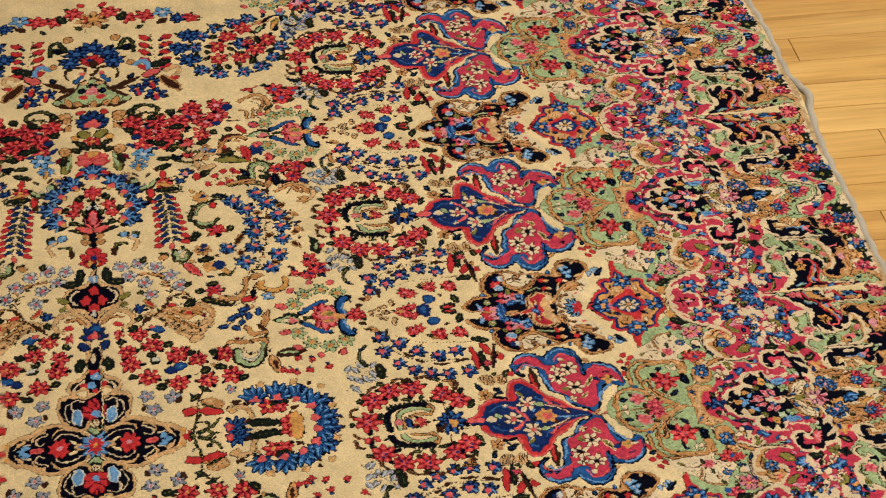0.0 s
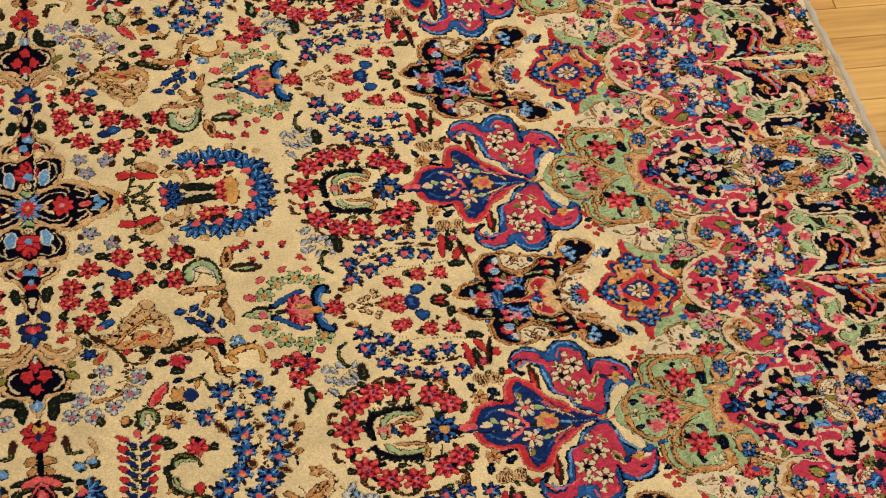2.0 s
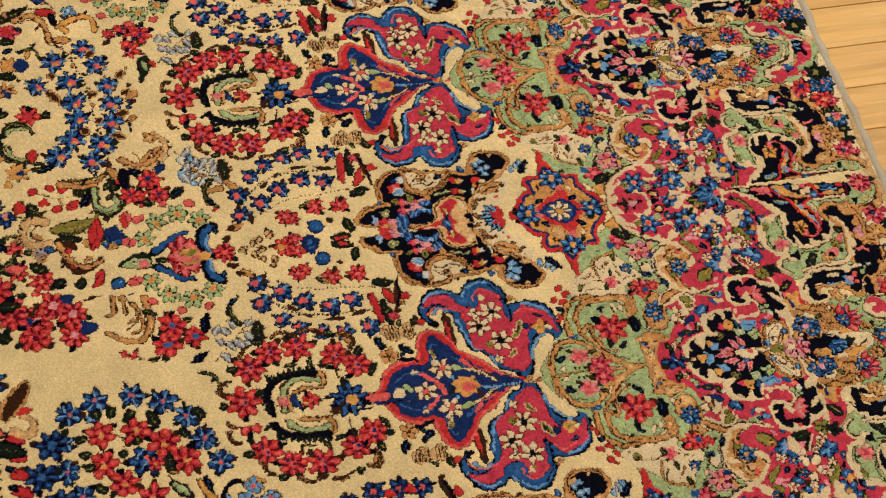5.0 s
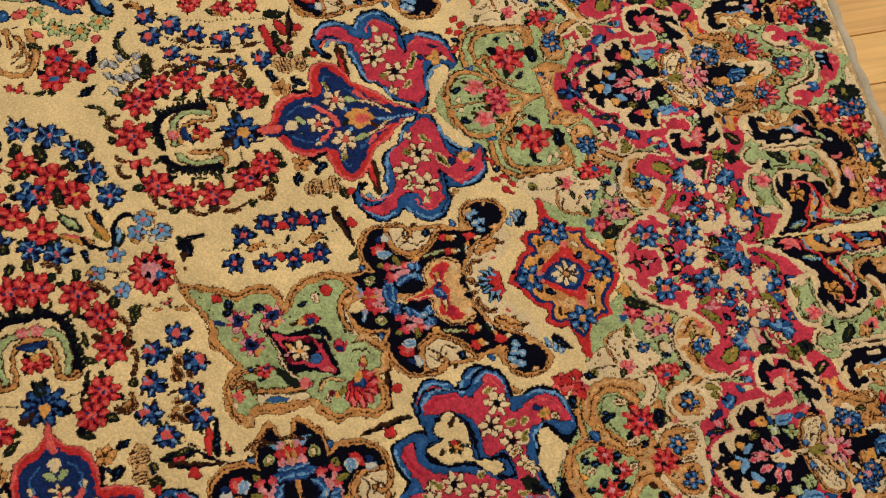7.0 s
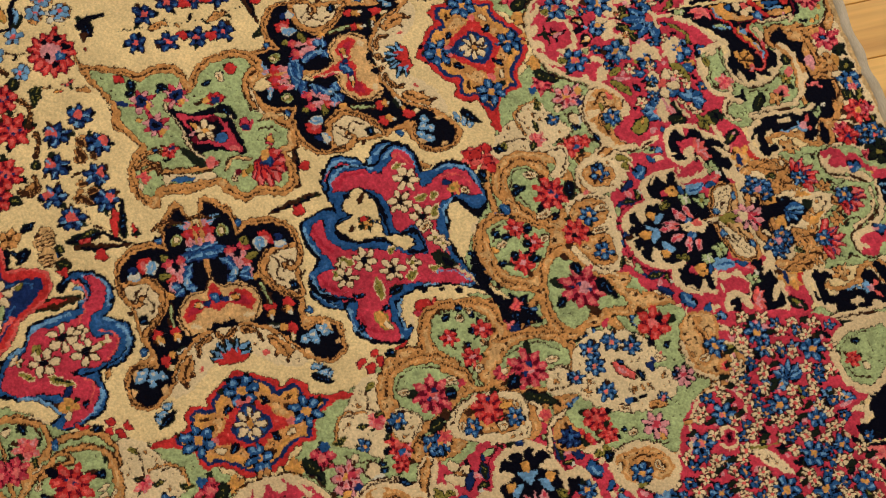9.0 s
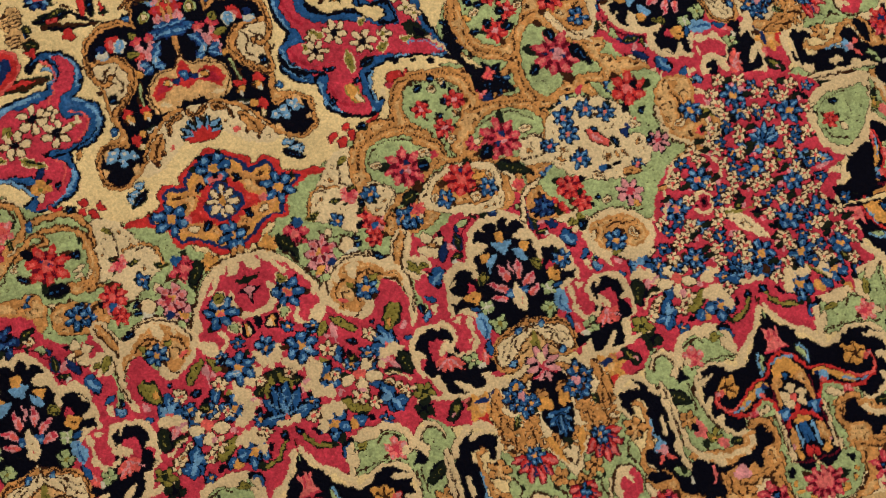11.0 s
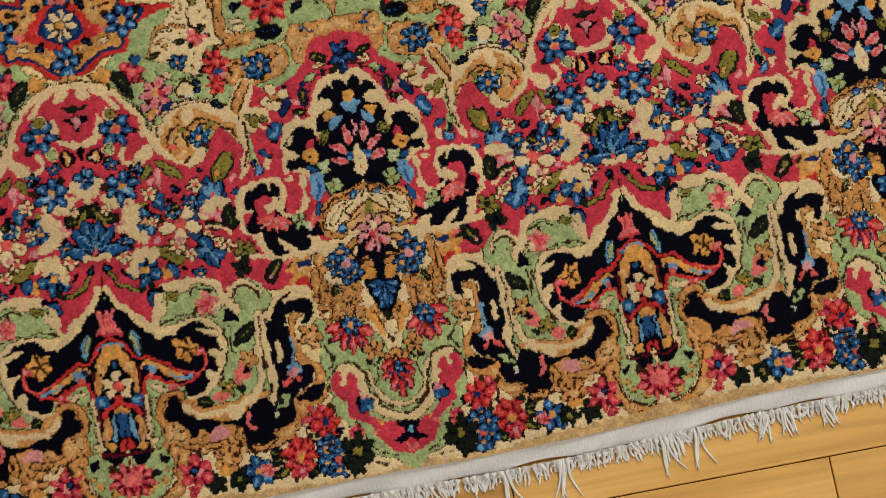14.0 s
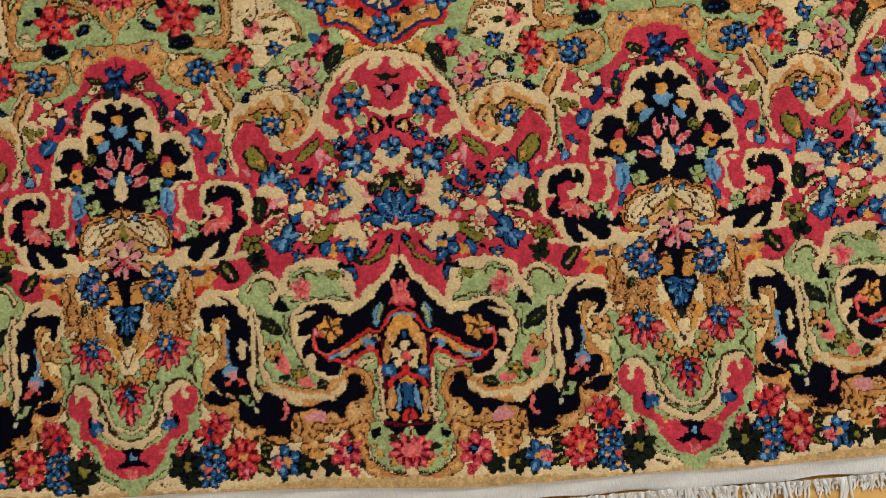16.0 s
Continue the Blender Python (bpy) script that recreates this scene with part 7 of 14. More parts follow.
    line("g", 6.0, 3.8, -550, 960, -546, 942, -540, 923)
    line("g", 6.0, 3.8, -541, 952, -526, 943, -517, 931)
    line("g", 5.3, 3.0, -534, 947, -523, 957, -516, 969)
    dot("S", 4.2, -555, 951)
    leaf("g", 6.9, -528, 941, -535, 933)
    flower("V", "D", 9, 13.2, -499, 946, "K")
    flower("V", "B", 9, 7.3, -497, 945)
    leaf("S", 11.8, -502, 946, -511, 948)
    dot("s", 3.6, -506, 947)
    leaf("g", 10.4, -486, 944, -444, 948, "K")
    leaf("N", 5.5, -490, 944, -478, 935)
    line("a", 6.8, 3.8, -479, 935, -486, 919, -497, 916, -507, 920)
    line("N", 1.2, 1.2, -477, 933, -484, 916, -498, 911, -509, 917)
    flower("S", "s", 6, 11.2, -459, 920)
    dot("O", 3.0, -459, 921)
    flower("S", "s", 6, 8.7, -446, 922)
    flower("N", "O", 6, 10.8, -431, 945)
    flower("S", "O", 7, 12.8, -435, 949)
    shape("O", -434, 955, -421, 953, -426, 935, -435, 936)
    leaf("g", 8.2, -457, 914, -436, 913)
    leaf("N", 7.6, -433, 929, -425, 922)
    flower("V", "D", 8, 12.0, -475, 901, "K")
    leaf("B", 7.2, -474, 907, -458, 894, "K")
    line("b", 1.6, 1.1, -467, 901, -461, 895)
    leaf("B", 7.2, -474, 907, -466, 884, "K")
    line("b", 1.6, 1.1, -471, 896, -468, 887)
    leaf("B", 7.2, -474, 907, -477, 882, "K")
    line("b", 1.6, 1.1, -476, 895, -477, 885)
    leaf("B", 7.2, -474, 907, -487, 887, "K")
    line("b", 1.6, 1.1, -480, 898, -485, 890)
    leaf("B", 7.2, -474, 907, -493, 898, "K")
    line("b", 1.6, 1.1, -483, 903, -490, 899)
    dot("s", 5.1, -474, 907)
    flower("V", "D", 8, 12.5, -446, 899, "K")
    leaf("B", 7.5, -448, 906, -428, 907, "K")
    line("b", 1.6, 1.1, -438, 906, -431, 907)
    leaf("B", 7.5, -448, 906, -431, 893, "K")
    line("b", 1.6, 1.1, -440, 900, -434, 895)
    leaf("B", 7.5, -448, 906, -439, 883, "K")
    line("b", 1.6, 1.1, -444, 895, -440, 886)
    leaf("B", 7.5, -448, 906, -450, 879, "K")
    line("b", 1.6, 1.1, -449, 893, -449, 883)
    leaf("B", 7.5, -448, 906, -460, 884, "K")
    line("b", 1.6, 1.1, -454, 895, -458, 886)
    dot("s", 5.3, -448, 906)
    flower("V", "D", 8, 12.1, -421, 905, "K")
    leaf("B", 7.2, -426, 912, -407, 922, "K")
    line("b", 1.7, 1.1, -417, 916, -410, 920)
    leaf("B", 7.2, -426, 912, -407, 908, "K")
    line("b", 1.6, 1.1, -417, 910, -410, 908)
    leaf("B", 7.2, -426, 912, -412, 895, "K")
    line("b", 1.6, 1.1, -419, 904, -414, 897)
    leaf("B", 7.2, -426, 912, -421, 887, "K")
    line("b", 1.6, 1.1, -424, 900, -422, 891)
    leaf("B", 7.2, -426, 912, -432, 887, "K")
    line("b", 1.6, 1.1, -429, 900, -431, 890)
    dot("s", 5.1, -426, 912)
    flower("V", "D", 8, 13.2, -400, 920, "K")
    leaf("B", 7.9, -410, 926, -394, 945, "K")
    line("b", 1.7, 1.1, -402, 935, -396, 942)
    leaf("B", 7.9, -410, 926, -389, 931, "K")
    line("b", 1.7, 1.1, -400, 928, -393, 930)
    leaf("B", 7.9, -410, 926, -391, 916, "K")
    line("b", 1.7, 1.1, -401, 921, -394, 917)
    leaf("B", 7.9, -410, 926, -398, 904, "K")
    line("b", 1.7, 1.1, -405, 915, -400, 907)
    leaf("B", 7.9, -410, 926, -409, 898, "K")
    line("b", 1.7, 1.1, -410, 913, -410, 902)
    dot("s", 5.5, -410, 926)
    flower("V", "D", 8, 12.8, -392, 946, "K")
    leaf("B", 7.6, -406, 946, -394, 970, "K")
    line("b", 1.7, 1.1, -400, 958, -396, 967)
    leaf("B", 7.6, -406, 946, -387, 960, "K")
    line("b", 1.7, 1.1, -396, 953, -390, 958)
    leaf("B", 7.6, -406, 946, -385, 945, "K")
    line("b", 1.7, 1.1, -396, 946, -388, 945)
    leaf("B", 7.6, -406, 946, -389, 931, "K")
    line("b", 1.7, 1.1, -398, 939, -392, 933)
    leaf("B", 7.6, -406, 946, -398, 922, "K")
    line("b", 1.7, 1.1, -402, 935, -399, 925)
    dot("s", 5.4, -406, 946)
    flower("a", "O", 4, 4.8, -467, 883)
    flower("a", "O", 4, 4.8, -427, 883)
    flower("a", "O", 4, 4.8, -396, 895)
    flower("a", "O", 4, 4.9, -386, 928)
    flower("a", "O", 4, 4.8, -501, 921)
    leaf("N", 6.8, -503, 907, -490, 908)
    leaf("N", 6.2, -412, 890, -407, 884)
    group("red_leaf", "0")
    leaf("S", 10.2, -539, 914, -567, 919, "N")
    line("N", 3.0, 1.5, -561, 917, -582, 916)
    leaf("S", 11.6, -540, 916, -512, 921, "N")
    shape("T", -537, 901, -530, 913, -515, 914, -511, 905, -525, 896)
    leaf("g", 4.7, -538, 905, -517, 916)
    leaf("K", 6.1, -542, 898, -550, 885)
    line("N", 2.6, 2.2, -542, 925, -540, 898, -533, 883, -523, 877)
    leaf("g", 8.1, -550, 899, -538, 889)
    leaf("g", 7.4, -539, 876, -523, 887)
    group("grey_flower", "0")
    flower("h", "W", 5, 9.0, -592, 907, "g")
    dot("s", 1.8, -592, 907)
    flower("h", "W", 5, 9.0, -569, 889, "g")
    dot("s", 1.8, -569, 889)
    flower("h", "W", 5, 8.5, -600, 883, "g")
    dot("s", 1.7, -600, 883)
    flower("h", "W", 5, 5.7, -501, 886, "g")
    dot("s", 1.8, -501, 886)
    leaf("N", 6.7, -602, 897, -605, 908)
    leaf("N", 6.8, -588, 919, -592, 928)
    leaf("N", 6.7, -560, 888, -566, 901)
    leaf("N", 6.6, -583, 871, -572, 862)
    group("red_spray", "0")
    flower("S", "s", 7, 12.3, -561, 866)
    dot("M", 2.3, -559, 865)
    dot("M", 1.9, -565, 862)
    dot("O", 2.2, -561, 868)
    flower("S", "s", 7, 11.4, -527, 866)
    dot("M", 2.1, -524, 865)
    dot("M", 1.7, -530, 862)
    dot("O", 2.0, -526, 867)
    flower("S", "s", 7, 12.4, -497, 862)
    dot("M", 2.3, -495, 861)
    dot("M", 1.9, -501, 858)
    dot("O", 2.2, -497, 864)
    flower("S", "s", 7, 11.7, -596, 852)
    dot("M", 2.2, -594, 851)
    dot("M", 1.8, -599, 848)
    dot("O", 2.1, -596, 853)
    flower("S", "s", 7, 12.0, -617, 827)
    dot("M", 2.3, -614, 826)
    dot("M", 1.8, -620, 824)
    dot("O", 2.1, -617, 829)
    flower("S", "s", 7, 13.0, -562, 818)
    dot("M", 2.4, -560, 817)
    dot("M", 2.0, -565, 815)
    dot("O", 2.3, -562, 820)
    flower("S", "s", 7, 10.7, -537, 829)
    dot("M", 2.0, -535, 827)
    dot("M", 1.6, -540, 825)
    dot("O", 1.9, -537, 830)
    flower("S", "s", 7, 12.2, -504, 824)
    dot("M", 2.3, -502, 823)
    dot("M", 1.9, -507, 820)
    dot("O", 2.1, -504, 826)
    flower("S", "s", 7, 10.9, -620, 805)
    dot("M", 2.1, -618, 803)
    dot("M", 1.7, -623, 801)
    dot("O", 1.9, -620, 806)
    flower("S", "s", 7, 11.9, -590, 797)
    dot("M", 2.2, -588, 796)
    dot("M", 1.8, -593, 793)
    dot("O", 2.1, -590, 799)
    flower("S", "s", 7, 10.8, -606, 775)
    dot("M", 2.0, -603, 774)
    dot("M", 1.6, -609, 771)
    dot("O", 1.9, -606, 776)
    flower("S", "s", 7, 9.6, -556, 814)
    dot("M", 1.8, -554, 813)
    dot("M", 1.5, -560, 811)
    dot("O", 1.7, -556, 816)
    flower("S", "s", 7, 7.5, -632, 773)
    dot("M", 1.4, -629, 772)
    dot("M", 1.1, -635, 770)
    dot("O", 1.3, -632, 775)
    leaf("g", 8.6, -589, 870, -575, 871, "K")
    leaf("g", 8.7, -491, 872, -480, 862, "K")
    leaf("g", 8.6, -524, 844, -535, 854, "K")
    leaf("g", 8.6, -519, 843, -504, 848, "K")
    leaf("g", 8.5, -620, 846, -609, 852, "K")
    leaf("g", 8.4, -594, 821, -582, 829, "K")
    leaf("g", 8.4, -597, 811, -586, 817, "K")
    leaf("g", 8.5, -545, 811, -547, 821, "K")
    leaf("g", 8.5, -521, 813, -515, 826, "K")
    leaf("g", 8.3, -631, 791, -624, 782, "K")
    leaf("g", 8.3, -591, 779, -581, 784, "K")
    leaf("g", 8.2, -616, 758, -609, 770, "K")
    leaf("g", 8.4, -578, 802, -565, 795, "K")
    leaf("V", 10.5, -577, 846, -562, 840, "K")
    leaf("B", 9.9, -565, 839, -551, 836, "V")
    leaf("W", 5.8, -592, 819, -581, 826)
    line("N", 1.8, 1.4, -541, 855, -518, 838, -494, 830)
    group("mint_leaf", "0")
    line("g", 12.1, 5.7, -490, 821, -490, 839, -474, 849, -460, 837, -456, 809, -453, 792)
    line("G", 8.6, 3.6, -489, 824, -488, 837, -474, 846, -462, 836, -457, 813)
    line("W", 2.9, 2.2, -486, 828, -477, 839, -467, 834, -463, 825)
    line("N", 1.4, 1.4, -483, 817, -475, 830, -466, 826)
    line("T", 6.4, 3.5, -498, 805, -478, 807, -460, 805, -453, 811)
    line("N", 1.4, 1.4, -498, 801, -477, 804, -459, 801)
    dot("M", 3.4, -489, 800)
    leaf("T", 10.6, -450, 834, -442, 866, "N")
    leaf("N", 5.3, -447, 842, -444, 859)
    flower("S", "s", 4, 4.3, -437, 862)
    leaf("K", 4.7, -440, 857, -436, 855)
    flower("S", "s", 4, 4.3, -422, 869)
    leaf("K", 4.7, -425, 864, -420, 861)
    flower("S", "s", 4, 4.3, -406, 866)
    leaf("K", 4.7, -409, 862, -404, 859)
    flower("S", "s", 4, 4.2, -418, 843)
    leaf("K", 4.7, -421, 839, -416, 836)
    flower("S", "s", 4, 4.3, -402, 848)
    leaf("K", 4.7, -405, 844, -400, 841)
    flower("S", "s", 4, 4.3, -383, 863)
    leaf("K", 4.7, -386, 858, -381, 856)
    flower("S", "s", 4, 4.3, -429, 864)
    leaf("K", 4.7, -432, 859, -427, 857)
    leaf("N", 11.3, -444, 833, -407, 830, "g")
    leaf("G", 4.0, -439, 832, -414, 831)
    group("tan_leaf", "0")
    shape("a", -603, 742, -585, 748, -573, 761, -563, 775, -549, 790, -542, 799, -530, 792, -529, 782, -516, 769, -518, 755, -527, 759, -542, 763, -555, 756, -569, 744, -582, 736)
    shape("T", -580, 734, -562, 744, -549, 756, -534, 749, -526, 743, -515, 757, -515, 741, -528, 727, -545, 736, -563, 730)
    line("N", 1.6, 1.4, -597, 741, -579, 748, -563, 764, -547, 780, -529, 779, -516, 764)
    line("N", 1.6, 1.4, -580, 737, -561, 752, -545, 766, -525, 760)
    line("N", 1.6, 1.4, -589, 742, -574, 757, -559, 773, -543, 786)
    line("N", 1.6, 1.4, -565, 735, -550, 746, -537, 747)
    line("N", 1.7, 1.4, -548, 764, -536, 770, -524, 767)
    line("N", 1.7, 1.4, -546, 794, -541, 785, -531, 787)
    line("O", 3.4, 2.1, -572, 743, -555, 760, -536, 773)
    line("O", 3.4, 2.1, -538, 744, -528, 748)
    leaf("M", 7.6, -529, 750, -523, 755)
    leaf("S", 5.7, -550, 741, -539, 749)
    line("N", 3.4, 2.7, -604, 761, -589, 746, -575, 733, -551, 727, -522, 721)
    leaf("g", 9.4, -536, 723, -551, 732, "K")
    leaf("S", 6.2, -570, 726, -559, 728)
    leaf("g", 9.4, -603, 739, -607, 754)
    leaf("N", 7.6, -602, 755, -587, 743)
    line("N", 4.1, 2.0, -575, 729, -564, 713, -547, 709, -540, 719)
    leaf("N", 6.2, -552, 713, -541, 721)
    leaf("B", 8.9, -591, 765, -575, 774, "V")
    leaf("s", 5.7, -594, 762, -586, 766)
    flower("V", "B", 5, 7.0, -604, 729, "K")
    leaf("T", 7.4, -598, 714, -585, 732, "N")
    leaf("S", 5.0, -595, 716, -588, 727)
    leaf("V", 7.7, -510, 776, -498, 776, "K")
    line("D", 1.7, 1.4, -510, 776, -498, 776)
    leaf("V", 7.7, -493, 776, -484, 784, "K")
    line("D", 1.8, 1.4, -493, 776, -484, 784)
    leaf("V", 7.7, -481, 766, -483, 776, "K")
    line("D", 1.7, 1.4, -481, 766, -483, 776)
    leaf("V", 7.7, -471, 755, -474, 768, "K")
    line("D", 1.7, 1.4, -471, 755, -474, 768)
    leaf("V", 7.7, -460, 747, -461, 761, "K")
    line("D", 1.7, 1.4, -460, 747, -461, 761)
    leaf("V", 7.7, -498, 767, -486, 757, "K")
    line("D", 1.7, 1.4, -498, 767, -486, 757)
    leaf("V", 7.7, -489, 759, -474, 752, "K")
    line("D", 1.7, 1.4, -489, 759, -474, 752)
    leaf("V", 7.7, -483, 750, -467, 743, "K")
    line("D", 1.7, 1.4, -483, 750, -467, 743)
    line("N", 2.1, 1.4, -462, 734, -478, 754, -496, 773)
    leaf("g", 10.0, -528, 721, -490, 738, "K")
    line("Y", 2.7, 2.0, -522, 723, -494, 735)
    line("N", 2.7, 2.0, -522, 721, -491, 736, -470, 732)
    leaf("S", 9.5, -480, 731, -460, 726, "N")
    flower("b", "W", 4, 6.7, -447, 727, "g")
    leaf("K", 8.9, -465, 728, -463, 707)
    leaf("T", 7.8, -456, 784, -448, 751)
    leaf("N", 6.5, -463, 777, -452, 792)
    line("T", 6.3, 4.2, -476, 782, -470, 794, -453, 792)
    line("O", 7.5, 5.5, -458, 706, -448, 714, -432, 717, -423, 708, -423, 695)
    line("N", 1.2, 1.2, -461, 708, -449, 719, -431, 721, -419, 710)
    leaf("O", 6.9, -450, 697, -458, 706)
    line("T", 7.5, 4.8, -503, 723, -485, 726, -474, 711, -471, 690)
    line("N", 1.4, 1.4, -499, 718, -485, 719, -476, 707, -474, 689)
    leaf("T", 8.7, -469, 689, -449, 686, "N")
    flower("R", "S", 6, 11.0, -512, 706)
    dot("S", 5.4, -513, 710)
    leaf("g", 9.3, -524, 704, -536, 709, "K")
    leaf("g", 8.7, -521, 696, -506, 692, "K")
    leaf("K", 5.6, -500, 707, -503, 714)
    line("N", 2.0, 1.4, -475, 689, -467, 680, -451, 666)
    line("N", 2.0, 1.4, -570, 726, -567, 710, -567, 691, -578, 687)
    group("grey_flower", "0")
    flower("h", "s", 5, 8.7, -590, 704, "g")
    dot("W", 2.1, -585, 700)
    dot("W", 2.1, -591, 696)
    dot("W", 2.1, -597, 703)
    dot("W", 2.2, -593, 711)
    dot("W", 2.2, -586, 709)
    dot("s", 2.1, -590, 704)
    flower("h", "s", 5, 9.5, -553, 691, "g")
    dot("W", 2.4, -547, 687)
    dot("W", 2.3, -554, 683)
    dot("W", 2.4, -560, 690)
    dot("W", 2.4, -556, 699)
    dot("W", 2.4, -548, 697)
    dot("s", 2.4, -553, 691)
    flower("h", "s", 5, 8.6, -597, 681, "g")
    dot("W", 2.1, -591, 678)
    dot("W", 2.1, -598, 674)
    dot("W", 2.1, -603, 681)
    dot("W", 2.1, -599, 689)
    dot("W", 2.1, -592, 687)
    dot("s", 2.1, -597, 681)
    flower("h", "s", 5, 9.4, -616, 667, "g")
    dot("W", 2.3, -610, 663)
    dot("W", 2.3, -618, 659)
    dot("W", 2.3, -623, 666)
    dot("W", 2.3, -620, 675)
    dot("W", 2.3, -612, 673)
    dot("s", 2.3, -616, 667)
    flower("h", "s", 5, 9.4, -565, 670, "g")
    dot("W", 2.3, -558, 666)
    dot("W", 2.3, -566, 662)
    dot("W", 2.3, -571, 669)
    dot("W", 2.3, -568, 678)
    dot("W", 2.3, -560, 676)
    dot("s", 2.3, -565, 670)
    flower("h", "s", 5, 8.9, -582, 653, "g")
    dot("W", 2.2, -577, 650)
    dot("W", 2.2, -584, 646)
    dot("W", 2.2, -589, 653)
    dot("W", 2.2, -585, 661)
    dot("W", 2.2, -578, 659)
    dot("s", 2.2, -582, 653)
    flower("h", "s", 5, 8.9, -626, 647, "g")
    dot("W", 2.2, -620, 643)
    dot("W", 2.2, -627, 639)
    dot("W", 2.2, -632, 646)
    dot("W", 2.2, -629, 654)
    dot("W", 2.2, -621, 652)
    dot("s", 2.2, -626, 647)
    flower("h", "s", 5, 9.3, -603, 644, "g")
    dot("W", 2.3, -597, 639)
    dot("W", 2.3, -604, 635)
    dot("W", 2.3, -610, 643)
    dot("W", 2.3, -606, 651)
    dot("W", 2.3, -598, 649)
    dot("s", 2.3, -603, 644)
    leaf("g", 6.8, -606, 701, -598, 697, "N")
    leaf("g", 6.8, -542, 686, -547, 696, "N")
    leaf("g", 6.7, -630, 680, -635, 666, "N")
    leaf("g", 6.6, -597, 630, -598, 644, "N")
    leaf("g", 6.7, -635, 692, -624, 685, "N")
    leaf("g", 6.6, -576, 627, -564, 634, "N")
    line("N", 2.7, 2.0, -565, 718, -567, 687, -579, 673, -590, 665)
    line("T", 3.3, 2.6, -602, 664, -587, 666, -573, 672)
    leaf("T", 8.4, -577, 638, -567, 633, "N")
    line("N", 2.6, 2.0, -552, 651, -529, 650, -501, 637, -485, 622)
    leaf("s", 10.3, -546, 651, -525, 679, "N")
    leaf("S", 4.9, -542, 654, -529, 672)
    flower("O", "T", 6, 9.5, -515, 661)
    shape("V", -512, 659, -504, 668, -495, 660, -502, 650)
    leaf("K", 6.2, -520, 679, -509, 683)
    line("g", 8.4, 4.5, -558, 624, -557, 642, -545, 645, -539, 632, -548, 617)
    line("G", 4.6, 2.6, -556, 627, -554, 640, -546, 642, -542, 633)
    leaf("W", 4.8, -553, 631, -548, 624)
    flower("T", "V", 7, 10.2, -523, 627)
    leaf("V", 7.8, -524, 624, -517, 617)
    leaf("g", 8.5, -529, 649, -509, 643, "K")
    leaf("g", 9.5, -544, 603, -526, 603, "K")
    leaf("g", 8.3, -536, 594, -522, 597, "K")
    line("g", 5.4, 3.3, -503, 678, -490, 680, -483, 667)
    leaf("O", 5.5, -498, 668, -492, 679)
    group("blue_vine", "0")
    line("N", 3.4, 2.7, -469, 692, -453, 661, -442, 623, -439, 585, -434, 548, -431, 517)
    flower("V", "D", 8, 10.1, -438, 672, "K")
    leaf("B", 4.1, -438, 672, -429, 670)
    leaf("B", 4.1, -438, 672, -440, 663)
    leaf("B", 4.1, -438, 672, -446, 675)
    leaf("B", 4.1, -438, 672, -435, 682)
    line("b", 1.3, 1.0, -432, 671, -427, 669)
    line("b", 1.3, 1.0, -439, 665, -441, 660)
    line("b", 1.3, 1.0, -443, 674, -448, 676)
    line("b", 1.4, 1.0, -436, 679, -435, 685)
    dot("s", 3.6, -438, 671)
    dot("O", 2.4, -433, 668)
    flower("V", "D", 8, 11.3, -470, 658, "K")
    leaf("B", 4.6, -470, 658, -469, 670)
    leaf("B", 4.6, -470, 658, -460, 657)
    leaf("B", 4.6, -470, 658, -471, 647)
    leaf("B", 4.6, -470, 658, -480, 659)
    line("b", 1.3, 1.0, -469, 666, -469, 673)
    line("b", 1.3, 1.0, -463, 658, -458, 657)
    line("b", 1.3, 1.0, -471, 650, -471, 644)
    line("b", 1.3, 1.0, -476, 659, -482, 660)
    dot("s", 4.0, -467, 656)
    dot("O", 2.7, -468, 654)
    flower("V", "D", 8, 10.9, -427, 648, "K")
    leaf("B", 4.4, -427, 648, -420, 656)
    leaf("B", 4.4, -427, 648, -419, 640)
    leaf("B", 4.4, -427, 648, -433, 639)
    leaf("B", 4.4, -427, 648, -434, 655)
    line("b", 1.3, 1.0, -422, 653, -419, 658)
    line("b", 1.3, 1.0, -422, 643, -418, 639)
    line("b", 1.3, 1.0, -431, 642, -434, 637)
    line("b", 1.3, 1.0, -431, 652, -435, 656)
    dot("s", 3.8, -427, 646)
    dot("O", 2.6, -422, 643)
    flower("V", "D", 8, 11.2, -458, 629, "K")
    leaf("B", 4.5, -458, 629, -459, 640)
    leaf("B", 4.5, -458, 629, -448, 629)
    leaf("B", 4.5, -458, 629, -458, 618)
    leaf("B", 4.5, -458, 629, -469, 629)
    line("b", 1.3, 1.0, -459, 637, -459, 643)
    line("b", 1.3, 1.0, -452, 629, -446, 630)
    line("b", 1.3, 1.0, -458, 621, -458, 615)
    line("b", 1.3, 1.0, -465, 629, -471, 629)
    dot("s", 3.9, -455, 627)
    dot("O", 2.6, -457, 625)
    flower("V", "D", 8, 9.4, -491, 628, "K")
    leaf("B", 3.8, -491, 628, -487, 636)
    leaf("B", 3.8, -491, 628, -484, 623)
    leaf("B", 3.8, -491, 628, -495, 619)
    leaf("B", 3.8, -491, 628, -498, 632)
    line("b", 1.3, 1.0, -488, 633, -486, 638)
    line("b", 1.3, 1.0, -486, 624, -482, 622)
    line("b", 1.3, 1.0, -494, 622, -496, 617)
    line("b", 1.3, 1.0, -496, 631, -500, 633)
    dot("s", 3.3, -488, 626)
    dot("O", 2.2, -489, 624)
    flower("V", "D", 8, 9.4, -420, 618, "K")
    leaf("B", 3.8, -420, 618, -421, 628)
    leaf("B", 3.8, -420, 618, -411, 620)
